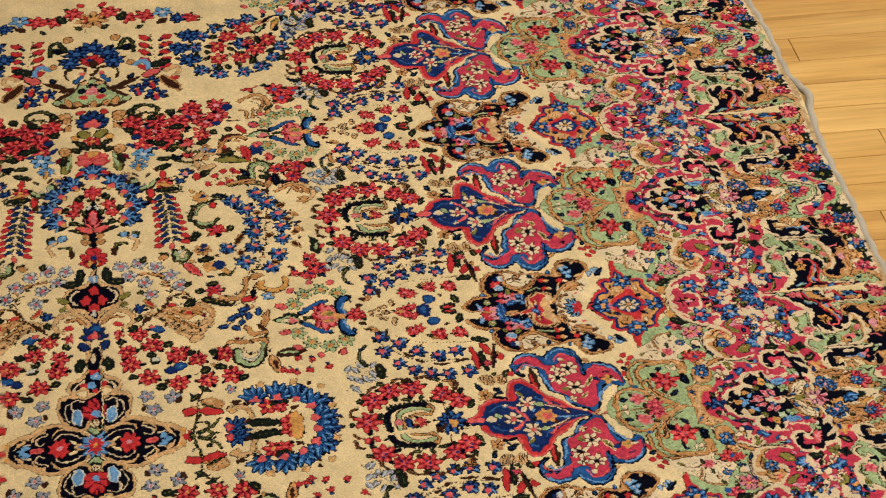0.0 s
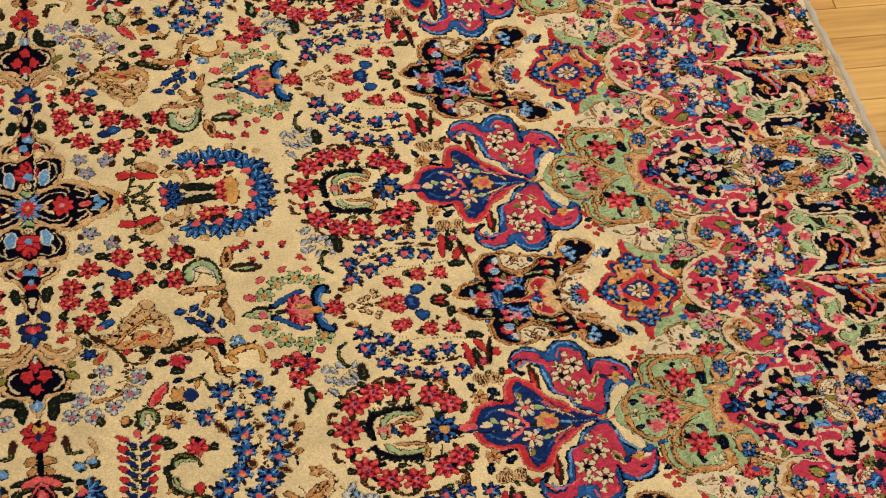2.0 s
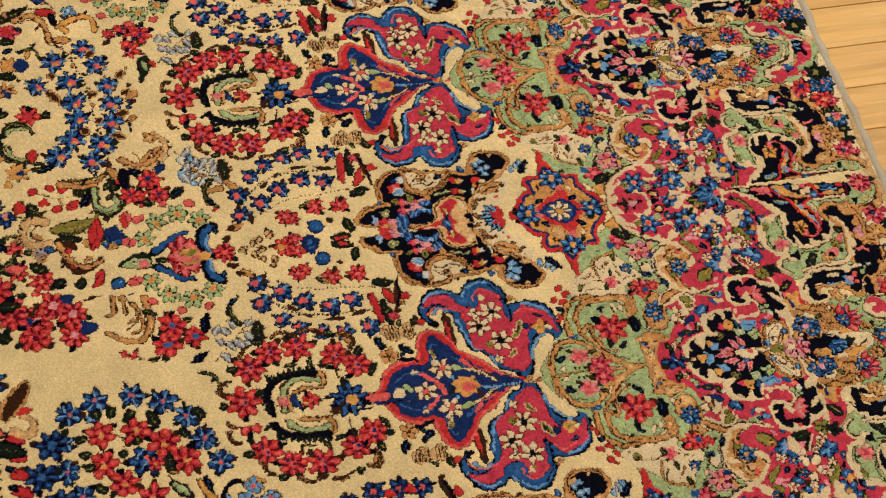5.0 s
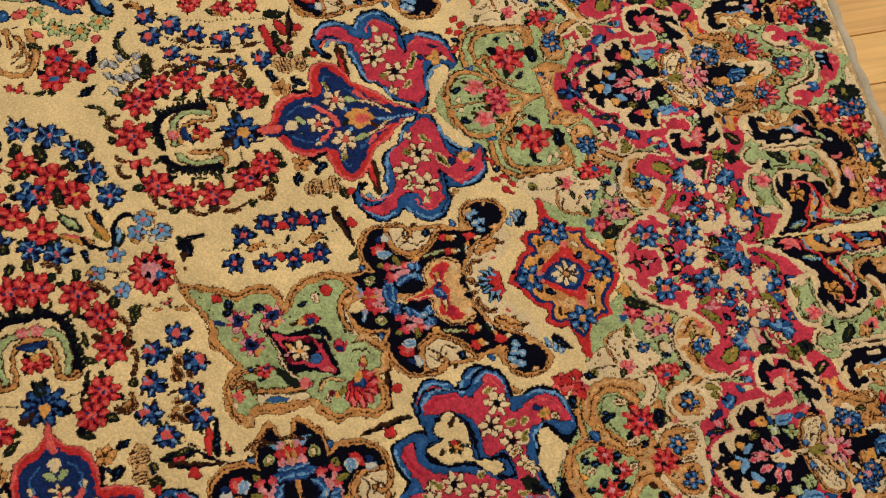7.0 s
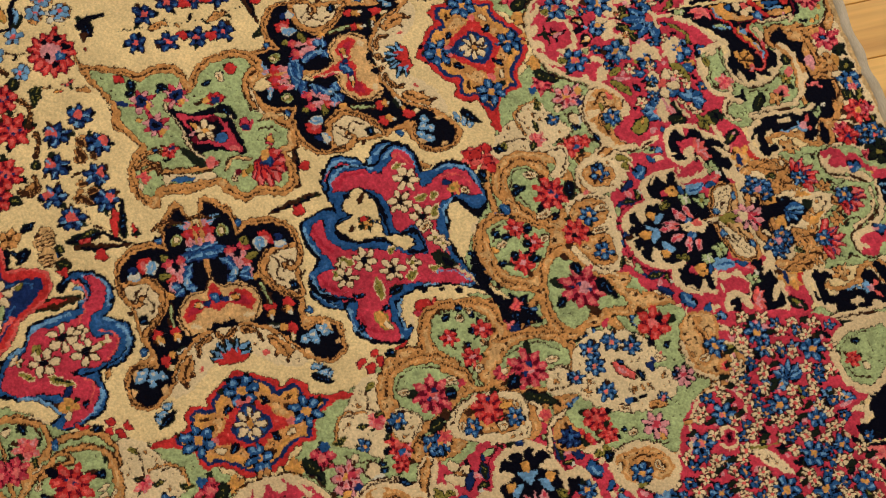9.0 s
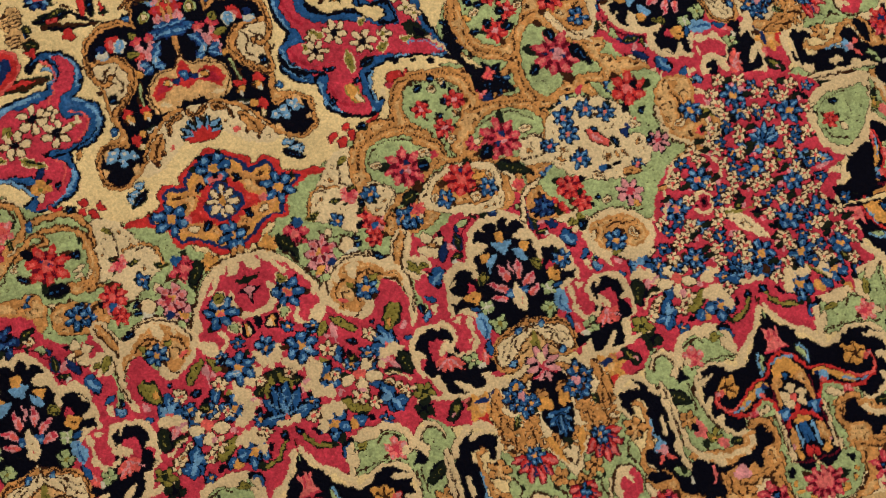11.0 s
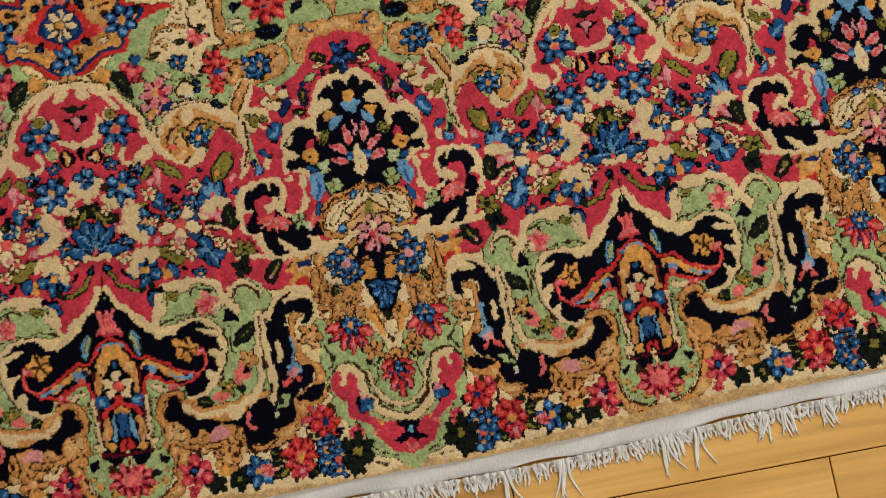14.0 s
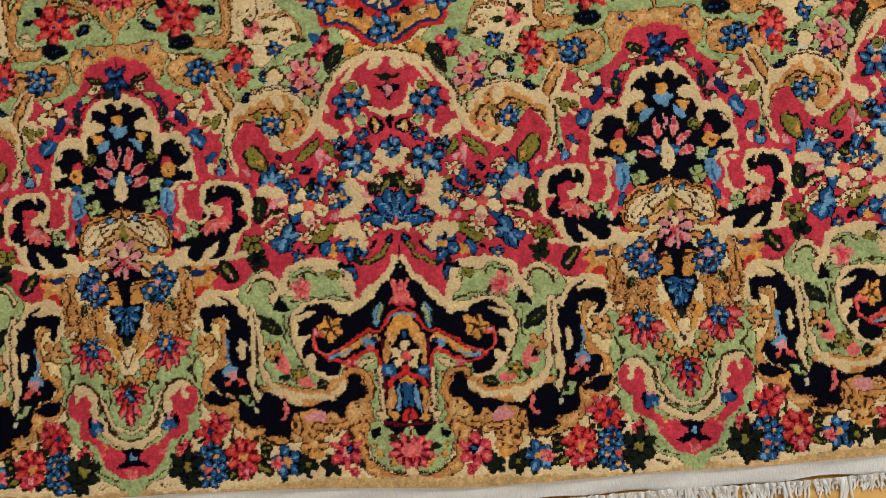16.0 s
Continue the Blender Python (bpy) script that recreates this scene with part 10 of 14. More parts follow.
    line("T", 5.2, 3.7, -328, 466, -342, 463, -342, 449)
    dot("S", 3.3, -337, 443)
    leaf("g", 7.5, -349, 471, -339, 472)
    leaf("V", 10.1, -440, 419, -436, 438)
    leaf("V", 7.9, -444, 423, -445, 436)
    leaf("V", 8.0, -435, 421, -427, 425)
    leaf("S", 5.9, -428, 450, -426, 433, "M")
    leaf("S", 6.4, -455, 448, -461, 412, "M")
    line("Y", 3.7, 2.6, -489, 440, -468, 439, -450, 453)
    line("g", 4.3, 2.9, -489, 436, -474, 435, -457, 443)
    line("T", 5.7, 3.6, -491, 425, -485, 404, -468, 393, -454, 398)
    line("N", 2.1, 1.4, -492, 416, -481, 400, -463, 395)
    leaf("S", 6.2, -465, 367, -453, 382, "M")
    line("K", 5.3, 3.3, -412, 109, -397, 109, -383, 103, -370, 113)
    line("K", 4.6, 2.6, -387, 110, -381, 129, -362, 134)
    leaf("Y", 7.9, -422, 143, -405, 129, "g")
    leaf("O", 8.0, -409, 128, -427, 126, "N")
    leaf("O", 7.4, -389, 115, -399, 142, "N")
    flower("W", "N", 5, 8.2, -402, 77, "N")
    flower("W", "N", 5, 7.8, -379, 91, "N")
    flower("W", "N", 5, 7.7, -384, 63, "N")
    flower("T", "N", 5, 7.9, -353, 127)
    flower("W", "T", 5, 8.8, -345, 110, "N")
    line("K", 6.7, 4.7, -331, 93, -321, 100, -307, 102)
    leaf("K", 10.5, -324, 98, -322, 81)
    flower("S", "s", 10, 19.3, -349, 76)
    dot("K", 3.9, -356, 85)
    dot("K", 3.9, -345, 88)
    dot("K", 3.9, -341, 78)
    dot("K", 3.9, -358, 69)
    dot("V", 4.4, -347, 70)
    line("g", 6.5, 4.5, -374, 27, -377, 39, -368, 46, -355, 46)
    leaf("K", 6.7, -372, 56, -359, 49)
    flower("s", "V", 5, 5.9, -350, 45)
    flower("T", "N", 4, 5.9, -359, 28)
    flower("T", "N", 4, 6.8, -339, 29)
    line("N", 3.9, 2.6, -529, 106, -518, 95, -504, 93, -501, 106)
    flower("S", "K", 4, 5.9, -517, 115)
    dot("S", 3.8, -523, 86)
    group("nosegay", "0")
    flower("V", "S", 8, 11.1, -508, 201, "K")
    flower("V", "S", 8, 11.0, -515, 174, "K")
    flower("V", "S", 8, 11.0, -486, 143, "K")
    flower("V", "S", 8, 10.5, -481, 122, "K")
    flower("V", "S", 8, 10.8, -502, 227, "K")
    flower("V", "S", 8, 10.8, -478, 235, "K")
    flower("V", "S", 8, 10.9, -454, 237, "K")
    flower("S", "V", 7, 12.0, -480, 179)
    flower("S", "V", 7, 11.6, -492, 205)
    flower("S", "V", 7, 11.7, -465, 203)
    flower("S", "V", 7, 11.5, -458, 155)
    flower("S", "V", 7, 11.0, -501, 159)
    leaf("K", 8.6, -510, 186, -497, 179)
    leaf("g", 8.1, -465, 220, -454, 223)
    leaf("K", 8.0, -493, 165, -485, 169)
    leaf("Y", 6.0, -486, 218, -475, 220, "g")
    leaf("g", 7.3, -467, 140, -457, 134)
    group("ground_end", "0")
    shape("E", -518, 279, -398, 265, -365, 213, -353, 174, -369, 100, -332, 94, -337, 47, -392, 48, -435, 83, -501, 96, -540, 94)
    group("ring_bush", "0")
    flower("V", "D", 6, 11.3, -480, 241, "K")
    line("b", 1.7, 1.1, -483, 238, -487, 233)
    line("b", 1.7, 1.1, -484, 243, -489, 246)
    line("b", 1.7, 1.1, -480, 246, -479, 252)
    line("b", 1.7, 1.1, -476, 242, -471, 243)
    line("b", 1.7, 1.1, -478, 237, -475, 231)
    dot("s", 2.3, -480, 241)
    flower("V", "D", 6, 11.4, -446, 241, "K")
    line("b", 1.7, 1.1, -442, 240, -437, 239)
    line("b", 1.7, 1.1, -446, 236, -445, 230)
    line("b", 1.7, 1.1, -450, 239, -455, 236)
    line("b", 1.7, 1.1, -449, 245, -453, 249)
    line("b", 1.7, 1.1, -444, 245, -441, 251)
    dot("s", 2.3, -446, 241)
    flower("V", "D", 6, 11.8, -420, 230, "K")
    line("b", 1.7, 1.1, -424, 234, -427, 238)
    line("b", 1.7, 1.1, -418, 234, -415, 240)
    line("b", 1.7, 1.1, -416, 229, -410, 228)
    line("b", 1.7, 1.1, -420, 225, -419, 219)
    line("b", 1.7, 1.1, -425, 228, -430, 225)
    dot("s", 2.4, -420, 230)
    flower("V", "D", 6, 10.9, -401, 210, "K")
    line("b", 1.7, 1.1, -404, 214, -407, 218)
    line("b", 1.7, 1.1, -399, 214, -396, 220)
    line("b", 1.7, 1.1, -397, 209, -392, 208)
    line("b", 1.7, 1.1, -400, 206, -400, 200)
    line("b", 1.7, 1.1, -405, 208, -409, 206)
    dot("s", 2.2, -401, 210)
    flower("V", "D", 6, 10.7, -389, 184, "K")
    line("b", 1.6, 1.1, -390, 188, -390, 194)
    line("b", 1.6, 1.1, -385, 186, -380, 188)
    line("b", 1.6, 1.1, -386, 180, -382, 176)
    line("b", 1.6, 1.1, -391, 180, -393, 174)
    line("b", 1.6, 1.1, -393, 184, -398, 185)
    dot("s", 2.2, -389, 184)
    flower("V", "D", 6, 11.1, -378, 157, "K")
    line("b", 1.6, 1.1, -382, 157, -388, 157)
    line("b", 1.6, 1.1, -379, 162, -381, 168)
    line("b", 1.6, 1.1, -374, 160, -370, 164)
    line("b", 1.6, 1.1, -374, 155, -370, 151)
    line("b", 1.6, 1.1, -379, 153, -381, 147)
    dot("s", 2.3, -378, 157)
    flower("V", "D", 6, 11.2, -505, 230, "K")
    line("b", 1.6, 1.1, -502, 233, -498, 237)
    line("b", 1.6, 1.1, -501, 227, -497, 224)
    line("b", 1.6, 1.1, -506, 225, -507, 219)
    line("b", 1.6, 1.1, -510, 229, -515, 229)
    line("b", 1.6, 1.1, -507, 234, -509, 240)
    dot("s", 2.3, -505, 230)
    flower("V", "D", 6, 8.5, -512, 201, "K")
    line("b", 1.6, 1.1, -509, 202, -505, 204)
    line("b", 1.6, 1.1, -509, 198, -507, 194)
    line("b", 1.6, 1.1, -513, 198, -515, 193)
    line("b", 1.6, 1.1, -515, 201, -519, 202)
    line("b", 1.6, 1.1, -512, 204, -513, 209)
    dot("s", 1.7, -512, 201)
    flower("V", "D", 6, 10.9, -514, 171, "K")
    line("b", 1.6, 1.1, -517, 169, -522, 166)
    line("b", 1.6, 1.1, -517, 174, -521, 178)
    line("b", 1.6, 1.1, -512, 175, -510, 181)
    line("b", 1.6, 1.1, -509, 171, -504, 170)
    line("b", 1.6, 1.1, -513, 167, -511, 161)
    dot("s", 2.2, -514, 171)
    flower("V", "D", 6, 11.6, -503, 143, "K")
    line("b", 1.6, 1.1, -498, 142, -493, 141)
    line("b", 1.6, 1.1, -502, 139, -502, 132)
    line("b", 1.6, 1.1, -507, 141, -512, 139)
    line("b", 1.6, 1.1, -506, 147, -510, 152)
    line("b", 1.6, 1.1, -501, 148, -498, 153)
    dot("s", 2.4, -503, 143)
    flower("V", "D", 6, 11.5, -481, 125, "K")
    line("b", 1.6, 1.0, -478, 121, -474, 116)
    line("b", 1.6, 1.0, -483, 121, -486, 116)
    line("b", 1.6, 1.0, -485, 127, -490, 129)
    line("b", 1.6, 1.1, -481, 130, -481, 136)
    line("b", 1.6, 1.0, -476, 127, -471, 129)
    dot("s", 2.4, -481, 125)
    flower("V", "D", 6, 11.1, -454, 116, "K")
    line("b", 1.6, 1.0, -453, 111, -452, 105)
    line("b", 1.6, 1.0, -458, 113, -462, 110)
    line("b", 1.6, 1.0, -457, 119, -461, 123)
    line("b", 1.6, 1.1, -452, 120, -450, 125)
    line("b", 1.6, 1.0, -449, 115, -444, 114)
    dot("s", 2.3, -454, 116)
    flower("V", "D", 6, 11.1, -433, 107, "K")
    line("b", 1.6, 1.0, -437, 108, -442, 110)
    line("b", 1.6, 1.0, -433, 111, -433, 118)
    line("b", 1.6, 1.0, -429, 108, -424, 111)
    line("b", 1.6, 1.0, -430, 103, -426, 99)
    line("b", 1.6, 1.0, -435, 103, -438, 98)
    dot("s", 2.3, -433, 107)
    flower("V", "D", 6, 5.2, -485, 223, "K")
    line("b", 1.6, 1.1, -487, 224, -489, 226)
    line("b", 1.6, 1.1, -485, 226, -484, 228)
    line("b", 1.6, 1.1, -483, 224, -481, 224)
    line("b", 1.6, 1.1, -484, 222, -483, 219)
    line("b", 1.6, 1.1, -486, 222, -488, 220)
    dot("s", 1.1, -485, 223)
    flower("V", "D", 6, 14.4, -444, 170, "K")
    line("b", 2.2, 1.6, -452, 175, -445, 183)
    line("b", 2.1, 1.6, -448, 162, -442, 172)
    dot("s", 2.9, -442, 173)
    flower("S", "s", 6, 12.8, -480, 204)
    dot("O", 2.3, -480, 203)
    dot("M", 1.8, -477, 206)
    dot("M", 1.5, -484, 203)
    flower("S", "s", 6, 12.9, -448, 203)
    dot("O", 2.4, -448, 202)
    dot("M", 1.8, -444, 205)
    dot("M", 1.5, -451, 201)
    flower("S", "s", 6, 13.7, -425, 186)
    dot("O", 2.5, -425, 184)
    dot("M", 1.9, -422, 187)
    dot("M", 1.6, -429, 184)
    flower("S", "s", 6, 13.6, -408, 165)
    dot("O", 2.5, -408, 164)
    dot("M", 1.9, -405, 167)
    dot("M", 1.6, -412, 164)
    flower("S", "s", 6, 13.5, -481, 173)
    dot("O", 2.5, -481, 172)
    dot("M", 1.9, -477, 175)
    dot("M", 1.5, -484, 172)
    flower("S", "s", 6, 12.5, -465, 150)
    dot("O", 2.3, -465, 149)
    dot("M", 1.7, -462, 152)
    dot("M", 1.4, -469, 149)
    flower("S", "s", 6, 13.3, -442, 132)
    dot("O", 2.4, -442, 131)
    dot("M", 1.8, -439, 133)
    dot("M", 1.5, -446, 130)
    flower("S", "s", 6, 6.8, -435, 166)
    dot("O", 1.2, -435, 165)
    dot("M", 0.9, -432, 168)
    dot("M", 0.8, -439, 164)
    leaf("g", 7.9, -471, 221, -464, 232, "K")
    leaf("g", 7.9, -484, 232, -478, 222, "K")
    leaf("g", 7.9, -435, 223, -428, 202, "K")
    leaf("g", 7.9, -455, 218, -447, 225, "K")
    leaf("g", 7.8, -503, 202, -492, 203, "K")
    leaf("g", 7.7, -498, 171, -488, 172, "K")
    leaf("g", 8.0, -394, 219, -385, 205, "K")
    leaf("g", 7.6, -490, 153, -480, 144, "K")
    leaf("g", 7.5, -475, 115, -478, 128, "K")
    leaf("g", 7.8, -445, 189, -451, 196, "K")
    leaf("g", 7.9, -410, 197, -402, 189, "K")
    leaf("g", 7.7, -461, 177, -464, 186, "K")
    leaf("g", 7.7, -423, 152, -421, 175, "K")
    leaf("g", 7.7, -500, 184, -490, 188, "K")
    line("N", 1.6, 1.1, -470, 204, -461, 195, -462, 171)
    line("N", 1.6, 1.1, -427, 170, -425, 152, -425, 140)
    leaf("g", 8.5, -426, 146, -407, 125, "K")
    leaf("G", 5.5, -423, 143, -411, 129)
    leaf("O", 7.6, -388, 112, -401, 144, "N")
    leaf("O", 7.2, -400, 112, -427, 124, "N")
    leaf("s", 3.8, -405, 118, -423, 124)
    leaf("K", 5.2, -395, 145, -390, 127, "g")
    leaf("Y", 4.7, -399, 122, -389, 114)
    line("K", 6.9, 4.2, -383, 103, -380, 123, -373, 133, -365, 134)
    leaf("g", 6.3, -383, 103, -373, 117, "K")
    line("K", 5.3, 3.2, -410, 119, -401, 107, -383, 103)
    leaf("K", 5.1, -410, 108, -409, 93, "g")
    leaf("b", 3.4, -379, 108, -377, 124)
    group("daisy", "0")
    leaf("S", 8.8, -356, 73, -336, 69, "M")
    leaf("S", 8.8, -356, 73, -340, 58, "M")
    leaf("S", 8.8, -356, 73, -348, 51, "M")
    leaf("S", 8.8, -356, 73, -358, 49, "M")
    leaf("S", 8.8, -356, 73, -368, 52, "M")
    leaf("S", 8.8, -356, 73, -374, 60, "M")
    leaf("S", 8.8, -356, 73, -377, 71, "M")
    leaf("S", 8.8, -356, 73, -376, 82, "M")
    leaf("S", 8.8, -356, 73, -369, 91, "M")
    leaf("S", 8.8, -356, 73, -360, 96, "M")
    leaf("S", 8.8, -356, 73, -350, 95, "M")
    leaf("S", 8.8, -356, 73, -341, 90, "M")
    leaf("S", 8.8, -356, 73, -336, 80, "M")
    leaf("s", 3.3, -347, 71, -338, 69)
    leaf("s", 3.3, -349, 66, -342, 60)
    leaf("s", 3.3, -353, 63, -349, 54)
    leaf("s", 3.3, -357, 62, -358, 52)
    leaf("s", 3.3, -362, 63, -366, 55)
    leaf("s", 3.3, -365, 67, -372, 62)
    leaf("s", 3.3, -366, 72, -375, 71)
    leaf("s", 3.3, -365, 77, -373, 81)
    leaf("s", 3.4, -362, 81, -368, 89)
    leaf("s", 3.4, -358, 83, -360, 93)
    leaf("s", 3.4, -353, 83, -351, 93)
    leaf("s", 3.4, -350, 80, -343, 88)
    leaf("s", 3.4, -347, 76, -339, 79)
    dot("P", 9.4, -357, 74)
    dot("K", 3.3, -360, 85)
    dot("K", 3.3, -349, 86)
    dot("K", 3.3, -344, 77)
    dot("K", 3.3, -361, 71)
    dot("K", 3.3, -355, 62)
    dot("K", 3.3, -347, 67)
    dot("B", 4.2, -350, 69)
    dot("b", 1.9, -350, 69)
    flower("b", "s", 5, 7.4, -404, 81, "N")
    dot("s", 1.9, -404, 81)
    flower("b", "s", 5, 7.4, -384, 96, "N")
    dot("s", 1.9, -384, 96)
    flower("b", "s", 5, 7.3, -385, 61, "N")
    dot("s", 1.9, -385, 61)
    flower("b", "s", 5, 7.6, -354, 127, "N")
    dot("s", 1.9, -354, 127)
    flower("b", "s", 5, 7.6, -340, 112, "N")
    dot("s", 1.9, -340, 112)
    flower("b", "s", 5, 7.5, -362, 115, "N")
    dot("s", 1.9, -362, 115)
    line("N", 1.0, 1.0, -373, 77, -387, 78, -394, 82)
    leaf("T", 4.2, -411, 82, -405, 85)
    group("twig", "0")
    shape("E", -378, 29, -316, 16, -324, -70, -334, -116, -383, -105, -401, -75)
    line("N", 2.0, 1.5, -347, 6, -356, -42, -360, -84, -355, -106)
    flower("V", "D", 6, 9.6, -347, 8, "K")
    dot("s", 3.9, -347, 10)
    line("b", 1.5, 1.0, -349, 13, -351, 16)
    line("b", 1.5, 1.0, -343, 8, -339, 8)
    line("b", 1.5, 1.0, -350, 3, -351, 0)
    flower("V", "D", 6, 10.3, -369, -4, "K")
    dot("s", 4.2, -373, -1)
    line("b", 1.5, 1.0, -371, -9, -373, -13)
    line("b", 1.5, 1.0, -372, 0, -375, 3)
    line("b", 1.5, 1.0, -364, -2, -360, -1)
    flower("V", "D", 6, 9.9, -338, -20, "K")
    dot("s", 4.1, -333, -18)
    line("b", 1.5, 1.0, -337, -14, -336, -10)
    line("b", 1.5, 1.0, -334, -23, -330, -25)
    line("b", 1.5, 1.0, -342, -22, -345, -24)
    flower("V", "D", 6, 10.2, -376, -33, "K")
    dot("s", 4.2, -380, -30)
    line("b", 1.5, 1.0, -371, -33, -367, -33)
    line("b", 1.5, 1.0, -378, -38, -380, -42)
    line("b", 1.5, 1.0, -379, -29, -382, -26)
    flower("V", "D", 6, 9.4, -345, -48, "K")
    dot("s", 3.9, -341, -47)
    line("b", 1.5, 1.0, -343, -52, -340, -55)
    line("b", 1.5, 1.0, -350, -50, -354, -51)
    line("b", 1.5, 1.0, -344, -43, -344, -40)
    flower("V", "D", 6, 10.0, -383, -60, "K")
    dot("s", 4.1, -387, -57)
    line("b", 1.5, 1.0, -386, -65, -389, -68)
    line("b", 1.5, 1.0, -385, -56, -387, -52)
    line("b", 1.5, 1.0, -378, -60, -374, -61)
    flower("V", "D", 6, 10.1, -343, -73, "K")
    dot("s", 4.1, -339, -71)
    line("b", 1.5, 1.0, -344, -68, -346, -64)
    line("b", 1.5, 1.0, -338, -73, -334, -73)
    line("b", 1.5, 1.0, -345, -77, -347, -81)
    flower("V", "D", 6, 10.0, -373, -83, "K")
    dot("s", 4.1, -373, -81)
    line("b", 1.5, 1.0, -370, -87, -367, -90)
    line("b", 1.5, 1.0, -378, -84, -382, -85)
    line("b", 1.5, 1.0, -372, -77, -372, -73)
    leaf("N", 4.8, -349, -21, -354, -10, "T")
    leaf("N", 4.8, -354, -34, -359, -27, "T")
    leaf("N", 4.7, -354, -53, -363, -54, "T")
    leaf("N", 4.7, -355, -74, -361, -65, "T")
    leaf("N", 4.8, -346, -33, -341, -29, "T")
    leaf("N", 4.7, -367, -69, -361, -62, "T")
    leaf("N", 4.8, -356, -20, -351, -36, "T")
    leaf("N", 4.7, -357, -63, -346, -61, "T")
    leaf("K", 6.6, -383, -103, -349, -101, "g")
    leaf("g", 4.6, -372, -102, -354, -98)
    leaf("S", 5.8, -342, -109, -338, -82, "N")
    leaf("K", 5.0, -336, -111, -331, -74, "g")
    flower("S", "s", 5, 5.3, -367, -108)
    line("K", 3.9, 2.4, -350, -103, -338, -113, -324, -118)


def corner():
    """The corner of the field and its border."""
    group("corner_lobes", "0")
    shape("T", -111, -237, -91, -224, -69, -229, -56, -246, -57, -268, -72, -284, -92, -290, -113, -280, -118, -257)
    shape("G", -104, -237, -89, -230, -72, -235, -62, -248, -63, -265, -76, -278, -92, -284, -108, -275, -112, -257)
    dot("K", 3.7, -98, -256)
    dot("K", 3.7, -78, -253)
    dot("K", 3.7, -91, -269)
    flower("s", "S", 4, 7.4, -104, -263)
    flower("s", "S", 4, 7.5, -75, -262)
    flower("s", "S", 5, 8.3, -91, -281)
    dot("K", 3.7, -101, -242)
    dot("C", 4.2, -88, -236)
    shape("T", -171, -284, -154, -267, -128, -260, -109, -276, -105, -300, -127, -322, -156, -321, -172, -306)
    shape("G", -164, -284, -151, -274, -130, -266, -116, -280, -112, -298, -131, -314, -154, -314, -164, -302)
    flower("S", "D", 6, 12.9, -131, -304)
    leaf("g", 8.6, -120, -303, -110, -312)
    shape("T", -65, -273, -26, -266, -1, -286, 0, -314, -22, -336, -56, -328, -77, -308)
    shape("G", -61, -275, -27, -274, -8, -292, -7, -312, -24, -328, -51, -322, -70, -306)
    flower("S", "D", 7, 14.9, -45, -303)
    leaf("g", 8.1, -63, -302, -58, -313)
    line("T", 5.0, 3.7, -90, -291, -73, -285, -58, -281)
    flower("s", "S", 4, 6.1, -75, -297)
    shape("T", -26, -141, -15, -114, 7, -108, 34, -118, 44, -143, 30, -169, -1, -170)
    shape("G", -19, -141, -10, -120, 6, -116, 29, -124, 37, -144, 25, -163, 1, -164)
    flower("S", "V", 6, 12.8, 17, -151)
    leaf("K", 5.5, -5, -135, 0, -142)
    shape("T", -51, -193, -34, -176, -1, -178, 11, -200, -2, -228, -31, -230, -52, -214)
    shape("G", -44, -193, -31, -184, -6, -184, 3, -200, -7, -221, -29, -223, -45, -211)
    flower("s", "S", 5, 8.1, -31, -175)
    flower("s", "S", 5, 7.6, -19, -206)
    dot("K", 3.8, -36, -183)
    dot("K", 3.8, -38, -199)
    dot("K", 3.8, -18, -194)
    shape("T", -4, -211, 18, -206, 38, -223, 45, -253, 30, -276, 1, -276, -14, -251)
    shape("G", 1, -216, 15, -213, 30, -229, 36, -250, 25, -268, 6, -268, -7, -250)
    flower("S", "V", 6, 13.5, 18, -241)
    leaf("g", 7.7, -2, -254, 6, -246)
    flower("s", "S", 5, 8.6, -35, -103)
    flower("s", "S", 5, 8.7, -22, -112)
    leaf("K", 7.9, -13, -100, -4, -105)
    leaf("K", 11.8, -49, -236, -28, -262)
    leaf("K", 8.9, -42, -232, -36, -265)
    dot("S", 3.8, -40, -244)
    shape("C", 5, -279, 53, -293, 59, -319, 44, -347, 16, -341, -4, -327, -6, -302)
    flower("V", "D", 6, 10.2, 12, -294, "K")
    flower("V", "D", 6, 10.2, 29, -296, "K")
    flower("V", "D", 6, 10.3, 45, -304, "K")
    flower("V", "D", 6, 10.2, 9, -313, "K")
    flower("V", "D", 6, 9.7, 10, -333, "K")
    flower("s", "P", 5, 9.8, 29, -322)
    leaf("K", 7.7, 49, -315, 50, -338)
    leaf("V", 6.1, -16, -320, -6, -312, "K")
    leaf("g", 7.7, -8, -278, 7, -290)
    leaf("g", 8.1, -50, -324, -32, -336)
    group("corner_scroll", "0")
    shape("T", -122, -333, -110, -318, -88, -314, -58, -327, -50, -342, -61, -359, -81, -353, -107, -346)
    line("C", 4.1, 3.6, -129, -346, -122, -328, -102, -315, -74, -316, -51, -329, -50, -344)
    flower("S", "V", 6, 12.9, -93, -324)
    flower("V", "D", 6, 6.4, -106, -338, "K")
    flower("V", "D", 6, 6.5, -68, -338, "K")
    shape("T", -45, -363, -39, -350, -24, -349, -9, -357, -13, -371, -28, -377, -42, -374)
    line("C", 4.1, 3.2, -51, -371, -44, -351, -25, -344, -6, -356, -10, -372)
    flower("V", "D", 6, 8.7, -32, -365, "K")
    flower("S", "V", 6, 12.2, -11, -362)
    dot("C", 5.6, 15, -371)
    leaf("K", 5.8, 8, -367, 12, -374)
    flower("P", "K", 6, 12.3, 41, -374, "K")
    shape("T", 0, -400, 8, -384, 29, -382, 42, -393, 41, -410, 21, -410)
    flower("V", "D", 6, 8.3, 15, -409, "K")
